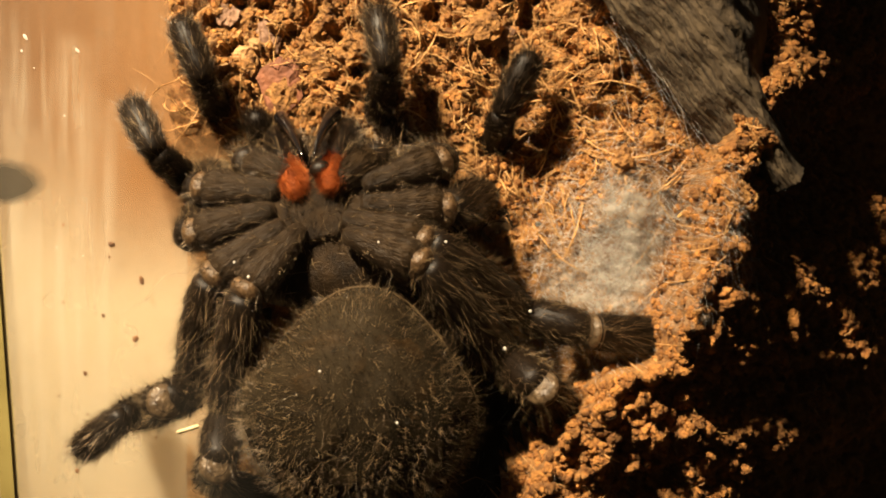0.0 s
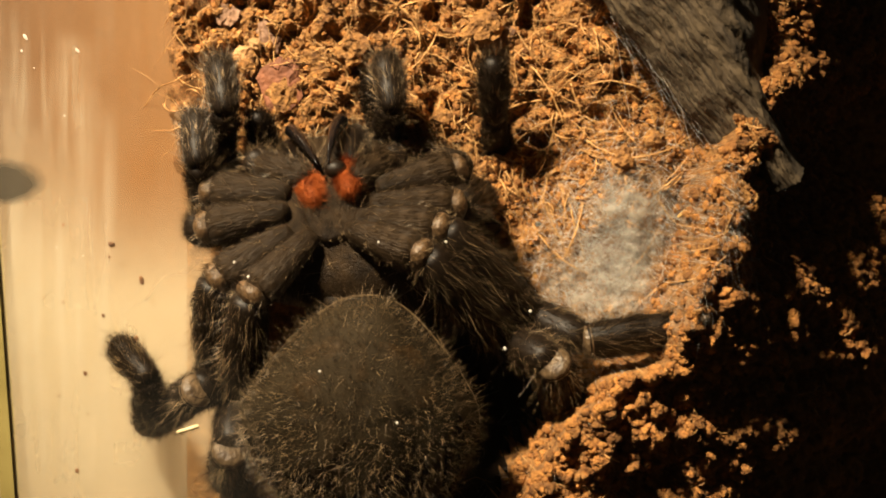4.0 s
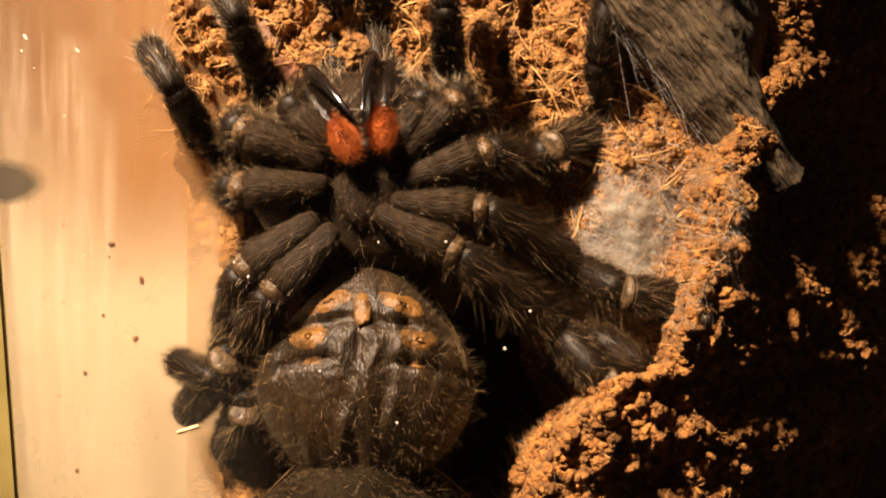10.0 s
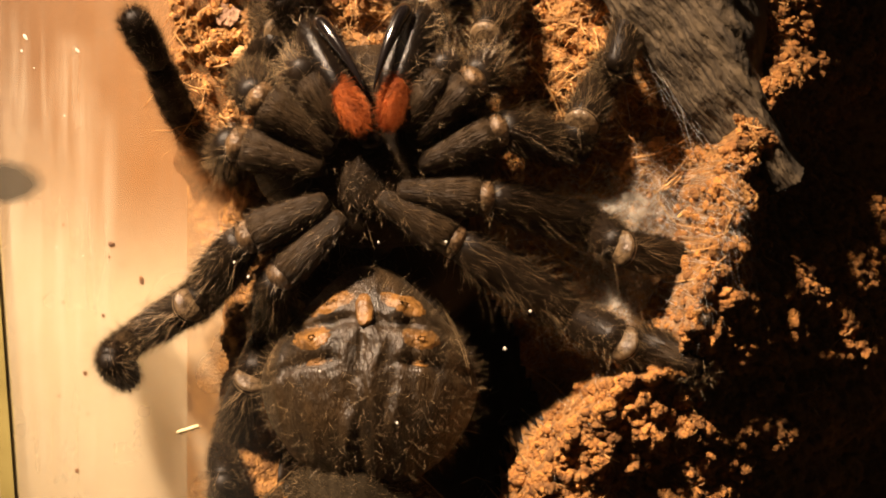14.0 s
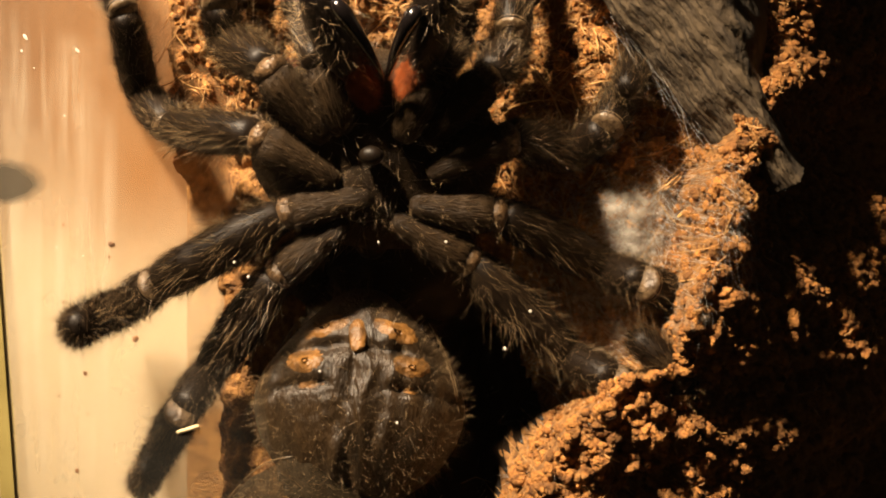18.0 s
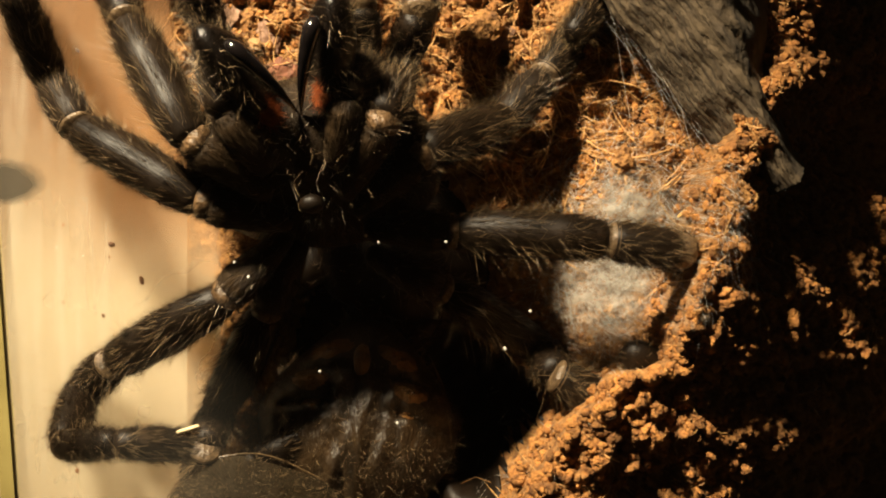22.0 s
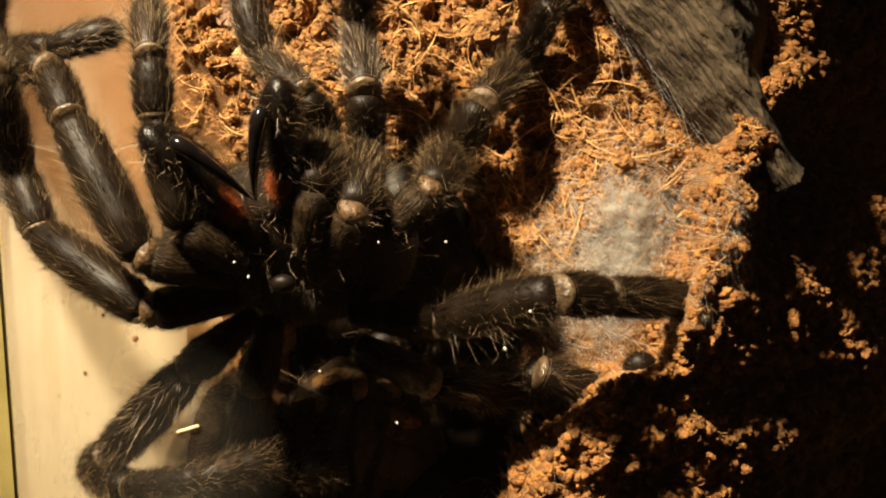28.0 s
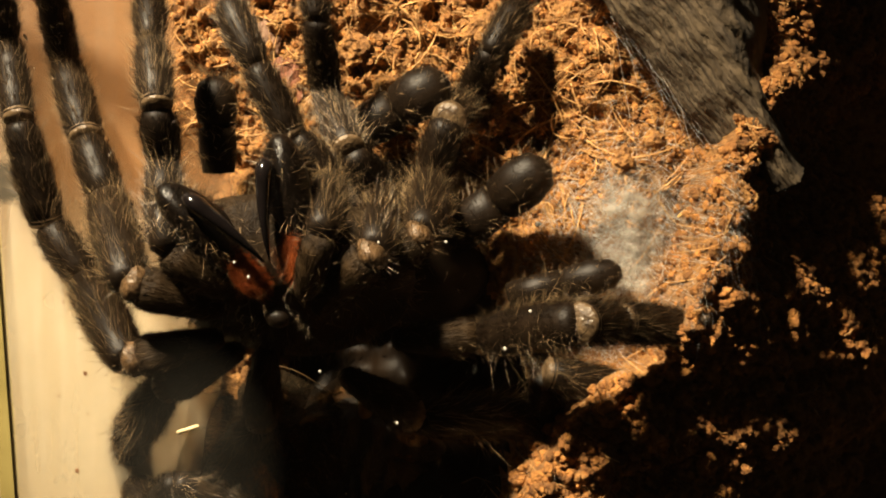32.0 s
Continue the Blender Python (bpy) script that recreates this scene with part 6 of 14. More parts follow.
    walk(limbs["L1_metatarsus"], [(0, P(-11.65,16.38,-7.16,-15.5,1,-178.4)), (1, P(-11.96,16.42,-7.04,-15.8,-0.2,-178.9)), (1.5, P(-11.94,15.81,-6.87,-15.6,-2.3,-178.8)), (2, P(-12.09,14.38,-6.65,-15.2,-7.3,-177.8)), (2.5, P(-12.33,12.44,-6.57,-12.1,-13.7,-176.4)), (3, P(-12.43,11.26,-6.66,-8.4,-16.1,-176.1)), (3.6, P(-12.61,11.13,-6.71,-8.2,-15.5,-175.8)), (4.2, P(-12.92,10.83,-6.88,-7.4,-13.9,-175.2)), (4.8, P(-13.35,10.67,-7.21,-7.6,-11.8,-174.5)), (5.4, P(-13.74,10.42,-7.47,-7.1,-9,-174.1)), (6, P(-14.06,10.22,-7.71,-6.6,-6.4,-174.1)), (6.5, P(-14.38,10.55,-7.87,-6.1,-1.8,-174.7)), (7, P(-14.59,11.03,-8.11,-3,4.5,-175.2)), (7.5, P(-14.65,11.21,-8.33,0.7,7.3,-175)), (8, P(-13.45,11.71,-8.13,5.5,4.5,-175.4)), (8.5, P(-12.13,12.21,-8.49,11.4,3.7,-176.4)), (9, P(-11.42,12.71,-9.13,16.1,3.1,-176.9)), (10, P(-11.32,13.29,-10.41,17.5,1.8,-176.1)), (11, P(-11.38,14.55,-12.11,17.8,-0.9,-176.7)), (12, P(-11.33,16.98,-19.21,16.9,-2.7,-177.9)), (13, P(-11.35,14.35,-22.44,16.2,-7.6,-180)), (14, P(-11.69,14.65,-18.57,48,-21.9,169.5)), (15, P(-12.8,16.16,-16.14,86.3,-27.6,155.9)), (16, P(-14.96,17.93,-14.5,-72.9,-153.1,-33)), (17, P(-16.71,18.66,-13.28,-51.4,-156.4,-38.7)), (18, P(-17.09,18.31,-17.25,-54,-151.9,-28.5)), (19, P(-16.96,16.38,-20.1,-54.6,-147.3,-19.5)), (20, P(-18.75,14.18,-23.43,-42.6,-158.9,-33)), (21, P(-20.45,11.18,-25.64,-65.6,-161.4,-34.3)), (22, P(-22.05,10.32,-28.39,96.8,-17.2,146.1)), (23, P(-22.37,10.67,-26.65,103.4,-16.3,144.6)), (24, P(-25.84,8.58,-21.72,39.1,-17.8,144.8)), (25, P(-26,10.15,-16.65,58.5,-23.8,139.8)), (26, P(-26.76,9.74,-18.02,59.6,-25.2,138.1)), (27, P(-27.38,9.91,-19.78,59.7,-26.5,137.2)), (28, P(-27.96,9.89,-22.03,59,-26.6,137.8)), (28.5, P(-26.68,10.22,-23.31,51.8,-14.2,157.3)), (29, P(-25.08,10.34,-23.99,55.7,2.2,-179.4)), (29.5, P(-24.79,9.47,-25.37,82.9,4.2,-172.4)), (30, P(-24.11,7.95,-26.22,87.9,3.2,178.4)), (31, P(-25.61,8.02,-25.23,-79.4,177.4,6.5)), (32, P(-23.54,8.41,-26.56,-88.3,176.6,-1.5))])
    walk(limbs["L1_tarsus"], [(0, P(-11.73,13.98,1.52,68,11.7,-160.7)), (1, P(-11.89,13.98,1.62,74.8,12.2,-158.5)), (1.5, P(-11.55,13.39,1.79,77.2,11.5,-161.2)), (2, P(-10.89,12.06,1.96,79.9,10.2,-166.7)), (2.5, P(-10.13,10.69,1.98,83.2,9.5,-170.8)), (3, P(-9.88,10.11,1.9,84.5,9.3,-172.8)), (3.6, P(-10.14,10.03,1.88,84.7,9.4,-172.9)), (4.2, P(-10.69,9.86,1.78,84.9,10,-171.5)), (4.8, P(-11.42,9.66,1.52,84.4,10.5,-170.2)), (5.4, P(-12.24,9.45,1.35,84.8,10.9,-169.2)), (6, P(-12.97,9.3,1.17,85.1,11.1,-167.9)), (6.5, P(-14.01,9.63,1.07,85.2,11.1,-163.2)), (7, P(-15.26,10.49,0.85,85.5,11.1,-153.4)), (7.5, P(-15.79,11.22,0.6,87.9,10.1,-147.8)), (8, P(-14.22,12.5,0.8,93.1,7.8,-151)), (8.5, P(-12.82,13.96,0.31,99.5,5,-152.1)), (9, P(-12.03,15.18,-0.49,104.3,2.5,-152)), (10, P(-11.78,15.97,-1.83,-60.9,-179.7,27.5)), (11, P(-11.41,17.31,-3.54,-59,-179.8,24)), (12, P(-11.02,19.61,-10.61,71.4,1,-174.2)), (13, P(-10.2,16.85,-13.87,47.3,-3.1,178.7)), (14, P(-8.27,20.82,-12.98,4.5,15.5,-171.7)), (15, P(-8.89,24.25,-15.62,-0.4,40.1,-169.2)), (16, P(-11.28,25.8,-16.86,6,48.2,-166.2)), (17, P(-14.07,25.56,-18.42,4.3,28.5,-166.9)), (18, P(-15.8,25.9,-21.91,17.6,76.9,-140.1)), (19, P(-17.17,24.24,-24.5,155.8,30.8,21.7)), (20, P(-17.44,20.59,-29.62,159,39.2,10)), (21, P(-16.81,18.62,-29.17,155.6,44.9,1.7)), (22, P(-17.33,17.91,-29.4,152.8,45.1,-1.8)), (23, P(-17.77,18.14,-28.65,148.5,46.5,-4.4)), (23.5, P(-19.3,15.07,-21.86,143.9,0.2,28.9)), (24, P(-20.83,11.99,-15.07,110.2,-33.8,74.6)), (25, P(-19.6,14.78,-12.34,111.5,-33.2,74.3)), (26, P(-20.13,14.22,-13.91,104.1,-36.8,85.9)), (27, P(-20.61,14.23,-15.72,102.3,-38.6,90.5)), (28, P(-21.24,14.21,-17.88,101.6,-39.5,93)), (28.5, P(-22.69,16.21,-17.92,-80.2,-135.5,-53.4)), (29, P(-25.35,17.78,-18.93,66,-37.9,-165.9)), (29.5, P(-26.06,18.31,-24.26,-71.2,-140.7,-10.6)), (30, P(-23.88,16.94,-25.9,-96.6,-139.9,-3.5)), (31, P(-26.54,16.81,-26.89,-101.6,-140.2,-0.8)), (32, P(-23.29,17.4,-26.82,-83.3,-140.1,-3.9))])
    walk(limbs["L2_coxa"], [(0, P(-4.06,0.41,-0.51,104.5,30.3,-69.5)), (1, P(-4.21,0.43,-0.51,103.2,30.8,-71.9)), (1.5, P(-4.33,0.44,-0.51,102.4,31.1,-73.4)), (2, P(-4.4,0.45,-0.5,101.7,31.3,-74.7)), (2.5, P(-4.51,0.46,-0.5,101,31.5,-76)), (3, P(-4.55,0.48,-0.5,100.6,31.6,-76.8)), (3.6, P(-4.4,0.49,-0.48,100.8,31.5,-76.4)), (4.2, P(-4.21,0.49,-0.46,101.3,31.1,-75.4)), (4.8, P(-4.01,0.51,-0.44,101.7,30.6,-74.5)), (5.4, P(-3.85,0.52,-0.41,101.9,30,-73.7)), (6, P(-3.68,0.54,-0.38,101.9,29.3,-73.3)), (6.5, P(-3.66,0.51,-0.39,102,27.8,-71.8)), (7, P(-3.63,0.48,-0.38,101.6,25.4,-70.3)), (7.5, P(-3.52,0.54,-0.32,99,23.4,-73.8)), (8, P(-3.42,0.6,-0.27,95.8,19.9,-77.8)), (8.5, P(-3.39,0.63,-0.23,92.7,15,-81.6)), (9, P(-3.37,0.67,-0.21,90.5,10.4,-84.7)), (10, P(-3.4,0.69,-0.18,88.2,3.1,-86.9)), (11, P(-3.48,0.72,-0.16,87.1,-1.7,-89.2)), (12, P(-3.82,0.82,-0.14,87,-4.9,-94.3)), (13, P(-4.18,0.98,-0.13,87.5,-8.2,-99.4)), (14, P(-4.27,1.2,-0.17,88.9,-12.3,-106.4)), (15, P(-3.37,0.98,-0.19,89.3,-12.9,-110.4)), (16, P(-2.6,0.69,-0.2,89.8,-13.3,-115)), (17, P(-2,0.31,-0.19,90.6,-13.8,-121.1)), (18, P(-2.92,0.84,-0.21,92.9,-22,-117.5)), (19, P(-2.78,0.76,-0.2,92,-34.9,-110)), (20, P(-1.22,0.19,-0.18,90.9,-43.5,-110.6)), (21, P(-2.49,0.67,-0.2,91.6,-46,-107.9)), (22, P(-2.01,0.48,-0.15,95.4,-46.3,-114.1)), (23, P(-2.54,0.7,-0.21,83.6,-46.3,-97.1)), (24, P(-2.52,0.73,-0.25,65.7,-42.1,-73.9)), (25, P(-1.87,0.75,-0.53,60.2,-40.4,-68.2)), (26, P(-2.47,0.73,-0.27,65.5,-41.9,-73.5)), (27, P(-3.13,0.74,-0.09,70.4,-42.4,-78.5)), (28, P(-3.88,0.8,0.04,74.6,-42.8,-82.7)), (28.5, P(-4.74,0.7,0.33,70.7,-41.4,-76.3)), (29, P(-5.58,0.52,0.69,67.5,-40,-71)), (29.5, P(-5.39,0.51,0.67,66.7,-39.8,-70)), (30, P(-5.17,0.52,0.62,66.1,-39.6,-69.5)), (31, P(-5.56,0.5,0.71,67,-39.9,-70.2)), (32, P(-5,0.57,0.54,66.7,-40,-70.5))])
    walk(limbs["L2_trochanter"], [(0, P(-11.58,-1.33,-2.22,104.5,30.3,-69.5)), (1, P(-11.81,-1.08,-2.06,103.2,30.8,-71.9)), (1.5, P(-11.98,-0.92,-1.96,102.4,31.1,-73.4)), (2, P(-12.08,-0.78,-1.87,101.7,31.3,-74.7)), (2.5, P(-12.22,-0.65,-1.79,101,31.5,-76)), (3, P(-12.29,-0.56,-1.73,100.6,31.6,-76.8)), (3.6, P(-12.12,-0.59,-1.75,100.8,31.5,-76.4)), (4.2, P(-11.91,-0.69,-1.79,101.3,31.1,-75.4)), (4.8, P(-11.69,-0.78,-1.81,101.7,30.6,-74.5)), (5.4, P(-11.49,-0.88,-1.83,101.9,30,-73.7)), (6, P(-11.32,-0.93,-1.8,101.9,29.3,-73.3)), (6.5, P(-11.23,-1.18,-1.84,102,27.8,-71.8)), (7, P(-11.14,-1.48,-1.82,101.6,25.4,-70.3)), (7.5, P(-11.15,-1.16,-1.45,99,23.4,-73.8)), (8, P(-11.16,-0.8,-1.02,95.8,19.9,-77.8)), (8.5, P(-11.21,-0.43,-0.59,92.7,15,-81.6)), (9, P(-11.24,-0.05,-0.27,90.5,10.4,-84.7)), (10, P(-11.28,0.25,0.07,88.2,3.1,-86.9)), (11, P(-11.37,0.61,0.24,87.1,-1.7,-89.2)), (12, P(-11.68,1.44,0.27,87,-4.9,-94.3)), (13, P(-11.96,2.32,0.21,87.5,-8.2,-99.4)), (14, P(-11.84,3.46,-0.02,88.9,-12.3,-106.4)), (15, P(-10.77,3.75,-0.1,89.3,-12.9,-110.4)), (16, P(-9.76,4.03,-0.17,89.8,-13.3,-115)), (17, P(-8.77,4.38,-0.27,90.6,-13.8,-121.1)), (18, P(-9.99,4.35,-0.59,92.9,-22,-117.5)), (19, P(-10.25,3.32,-0.42,92,-34.9,-110)), (20, P(-8.64,2.9,-0.27,90.9,-43.5,-110.6)), (21, P(-10.05,2.94,-0.35,91.6,-46,-107.9)), (22, P(-9.41,3.19,-0.67,95.4,-46.3,-114.1)), (23, P(-10.25,2.3,0.4,83.6,-46.3,-97.1)), (24, P(-10.04,0.82,2.16,65.7,-42.1,-73.9)), (25, P(-9.18,0.56,2.45,60.2,-40.4,-68.2)), (26, P(-9.99,0.78,2.17,65.5,-41.9,-73.5)), (27, P(-10.78,1,1.87,70.4,-42.4,-78.5)), (28, P(-11.61,1.25,1.57,74.6,-42.8,-82.7)), (28.5, P(-12.39,0.61,2.29,70.7,-41.4,-76.3)), (29, P(-13.12,-0.02,3,67.5,-40,-71)), (29.5, P(-12.89,-0.08,3.07,66.7,-39.8,-70)), (30, P(-12.65,-0.1,3.08,66.1,-39.6,-69.5)), (31, P(-13.07,-0.09,3.08,67,-39.9,-70.2)), (32, P(-12.51,0.04,2.93,66.7,-40,-70.5))])
    walk(limbs["L2_femur"], [(0, P(-12.06,-1.44,-2.32,-50.2,-177,-4.9)), (1, P(-12.29,-1.17,-2.16,-49.8,-175.8,-4.7)), (1.5, P(-12.46,-1.01,-2.06,-48.7,-175.6,-5.1)), (2, P(-12.57,-0.86,-1.96,-47.1,-175.2,-5.1)), (2.5, P(-12.71,-0.72,-1.88,-45.1,-174.8,-5.1)), (3, P(-12.78,-0.62,-1.81,-43.1,-174.6,-5.1)), (3.6, P(-12.61,-0.66,-1.83,-41.9,-174.2,-4.2)), (4.2, P(-12.4,-0.76,-1.87,-40.8,-174.3,-2.9)), (4.8, P(-12.17,-0.86,-1.9,-39.3,-174.4,-1.5)), (5.4, P(-11.98,-0.97,-1.92,-38.2,-174.6,-0.5)), (6, P(-11.8,-1.02,-1.89,-36.7,-174.3,0.2)), (6.5, P(-11.71,-1.28,-1.93,-35.3,-173.8,0.5)), (7, P(-11.62,-1.6,-1.91,-32.8,-173,0.7)), (7.5, P(-11.63,-1.27,-1.52,-27.2,-172.5,0.7)), (8, P(-11.65,-0.88,-1.07,-21.8,-171.1,-0.1)), (8.5, P(-11.71,-0.5,-0.61,-16,-169.6,-2)), (9, P(-11.74,-0.1,-0.28,-10.8,-170,-3.7)), (10, P(-11.78,0.23,0.09,-5.5,-173,-4.4)), (11, P(-11.87,0.61,0.27,-2,-173.7,-4.8)), (12, P(-12.18,1.48,0.3,3.3,-170.5,-5.8)), (13, P(-12.45,2.4,0.23,9.1,-168.7,-6.9)), (14, P(-12.32,3.61,-0.01,16.9,-172.5,-6.8)), (15, P(-11.24,3.93,-0.09,19.5,-163.4,-8.6)), (16, P(-10.21,4.24,-0.17,27.8,-147.8,-13.6)), (17, P(-9.2,4.64,-0.27,34.1,-138.2,-19.8)), (18, P(-10.43,4.58,-0.61,30.7,-141.1,-28.1)), (19, P(-10.72,3.48,-0.44,36.7,-141.2,-44.6)), (20, P(-9.11,3.07,-0.28,45.3,-137.5,-64)), (21, P(-10.53,3.09,-0.35,45.6,-145.8,-59.3)), (22, P(-9.88,3.36,-0.7,43.6,-141,-67.7)), (23, P(-10.74,2.4,0.44,40.4,-142.8,-66.6)), (24, P(-10.52,0.83,2.31,43.1,-140.7,-68.1)), (25, P(-9.65,0.55,2.64,48.7,-139.3,-69.1)), (26, P(-10.46,0.79,2.32,45.6,-141.5,-65.2)), (27, P(-11.26,1.02,1.99,43.2,-141.7,-63.6)), (28, P(-12.1,1.28,1.67,40.3,-144.5,-59.8)), (28.5, P(-12.87,0.61,2.41,35,-149.3,-55.2)), (29, P(-13.59,-0.06,3.15,29.5,-156.2,-49.8)), (29.5, P(-13.36,-0.12,3.22,29.9,-160.2,-46.8)), (30, P(-13.13,-0.13,3.24,30.6,-162.1,-45.4)), (31, P(-13.55,-0.13,3.23,34.7,-165.1,-43.4)), (32, P(-12.99,0,3.08,29.5,-165.8,-43))])
    walk(limbs["L2_patella"], [(0, P(-11.63,8.94,-10.94,142.1,-29.7,66)), (1, P(-12.08,9.16,-10.85,142.2,-29.5,65)), (1.5, P(-12.25,9.16,-10.93,140.8,-31.1,66.1)), (2, P(-12.46,9.05,-11.13,137.8,-35.2,69.9)), (2.5, P(-12.73,8.87,-11.37,134,-40.2,75.8)), (3, P(-12.89,8.65,-11.63,131.1,-43.1,79.8)), (3.6, P(-12.96,8.4,-11.83,129.9,-43.6,81.3)), (4.2, P(-12.96,8.1,-12.04,128.6,-43.8,83.4)), (4.8, P(-12.96,7.73,-12.29,127.4,-43.7,85.4)), (5.4, P(-12.91,7.38,-12.48,127.4,-42.3,85.2)), (6, P(-12.91,7.04,-12.66,127.3,-41.5,85.6)), (6.5, P(-12.98,6.51,-12.89,126.2,-42.5,89.7)), (7, P(-13.1,5.7,-13.17,124.9,-43.9,96.2)), (7.5, P(-13.27,4.88,-13.43,124.6,-43.8,100.9)), (8, P(-13.58,4.13,-13.45,131.8,-36.7,94.3)), (8.5, P(-13.91,3.31,-13.38,142.1,-27.9,88.6)), (9, P(-13.87,2.59,-13.33,150.9,-21.8,86.9)), (10, P(-13.32,1.63,-13.25,163,-12.3,86.8)), (11, P(-13.3,1.19,-13.14,165.3,-3.6,85.8)), (12, P(-14.46,0.94,-13,153.9,8.2,82)), (13, P(-15.31,0.61,-12.84,144.1,16.3,78.3)), (14, P(-14.46,-0.09,-12.82,164.7,19.8,78.3)), (15, P(-15.51,0.03,-12.29,171,12.4,81.4)), (16, P(-17.87,-0.38,-10.28,-153.8,-16.5,79.4)), (17, P(-18.77,0.04,-8.61,-135.8,-22.1,76.1)), (18, P(-20.11,1.93,-9.65,-140,-12,77.4)), (19, P(-21.21,2.51,-8.88,-141.5,-3.7,73.3)), (20, P(-20.55,4.62,-7.28,-149.2,8.7,74.2)), (21, P(-21.53,2.72,-8.16,-153.3,0.3,66.6)), (22, P(-20.82,5.52,-8.3,-150.7,4.8,67.4)), (23, P(-21.25,4.62,-7.75,-152.6,-2.9,62.7)), (24, P(-21.4,3.18,-5.33,-154.4,1,65.5)), (25, P(-21.19,2.37,-4.12,-153.1,4.8,68.5)), (26, P(-21.68,2.09,-5.08,-152.2,1.1,66.8)), (27, P(-22.25,2.36,-5.73,-150.7,-3.3,64.9)), (28, P(-22.66,2.05,-6.71,-148.2,-7.5,62.6)), (28.5, P(-22.45,0.83,-7.1,-148.6,-6.2,63.6)), (29, P(-21.73,-0.72,-7.61,-145.7,-5.2,64.5)), (29.5, P(-20.97,-1.83,-7.8,-138.8,-9.8,61.1)), (30, P(-20.53,-2.41,-7.82,-132.6,-15,56)), (31, P(-20.9,-3.76,-7.49,-135.8,-12.6,58.5)), (32, P(-19.63,-2.89,-8.31,-128.1,-12.3,58.8))])
    walk(limbs["L2_tibia"], [(0, P(-6.95,9.64,-15.4,22.8,30.7,-108.4)), (1, P(-7.39,9.76,-15.32,21.7,31.2,-109)), (1.5, P(-7.44,9.88,-15.24,22.1,32.6,-108.9)), (2, P(-7.41,10.17,-15.06,23.4,36.3,-107.4)), (2.5, P(-7.48,10.55,-14.82,24.2,40.8,-105.2)), (3, P(-7.55,10.65,-14.75,24.9,43.1,-103.9)), (3.6, P(-7.6,10.48,-14.85,26,44.3,-102.5)), (4.2, P(-7.59,10.3,-14.97,27.4,45.1,-100.4)), (4.8, P(-7.59,10.02,-15.14,28.5,45.3,-98.4)), (5.4, P(-7.54,9.6,-15.4,29.3,44.4,-97.3)), (6, P(-7.56,9.25,-15.61,29.1,43.7,-96.6)), (6.5, P(-7.71,9.07,-15.71,28.9,42.7,-96.4)), (7, P(-8.08,8.84,-15.85,28.9,40.8,-96)), (7.5, P(-8.5,8.4,-16.1,28.8,38.1,-95.8)), (8, P(-8.94,7.08,-16.93,29.6,24.9,-102.3)), (8.5, P(-9.86,5.62,-17.91,32.9,6.9,-111.5)), (9, P(-10.59,4.52,-18.6,36,-2.8,-115.8)), (10, P(-11.35,2.85,-19.32,36.3,-6.7,-113.3)), (11, P(-11.62,1.46,-19.42,41.8,-13.7,-115.8)), (12, P(-11.76,-0.29,-18.78,78,-27.9,-138.4)), (13, P(-11.87,-1.61,-17.89,-74.9,-150.9,23.9)), (14, P(-13.21,-2.51,-18.72,68.8,-30.2,-124.3)), (15, P(-14.72,-1.48,-18.56,47,-28.3,-118.7)), (16, P(-20.38,1.78,-15.87,29.5,-31.3,-118.5)), (17, P(-22.74,2.83,-12.93,20.5,-33.8,-118.3)), (18, P(-23.96,3.85,-14.52,39.5,-54.3,-134.3)), (19, P(-25,3.98,-13.95,55,-60.1,-146.3)), (20, P(-23.98,4.72,-12.8,-64.3,-118.1,-10.9)), (21, P(-24.23,3.86,-13.97,-72.6,-118.9,-10.5)), (22, P(-23.94,6.31,-13.95,-63.7,-121.1,-15.1)), (23, P(-23.77,6.24,-13.51,-63.5,-123.6,-22.3)), (24, P(-24.01,4.25,-11.19,-60.4,-122.7,-23.8)), (25, P(-24.1,2.99,-9.9,-54,-123.7,-30.1)), (26, P(-24.51,3.19,-10.83,-58.2,-122.7,-27.3)), (27, P(-25,4,-11.39,-58.6,-122.5,-27)), (28, P(-25.37,4.27,-12.19,-61.4,-121.8,-24.7)), (28.5, P(-25.22,2.87,-12.61,-68.4,-120.4,-19.5)), (29, P(-24.82,1.3,-12.95,-74.2,-119,-14.2)), (29.5, P(-24.32,0.97,-12.61,-58.7,-120.5,-23)), (30, P(-23.87,1.21,-12.07,-48.4,-122.4,-28.5)), (31, P(-24.24,-0.53,-12.04,-61.5,-119.8,-21.2)), (32, P(-23.56,0.49,-12.23,-33.8,-127.6,-36.7))])
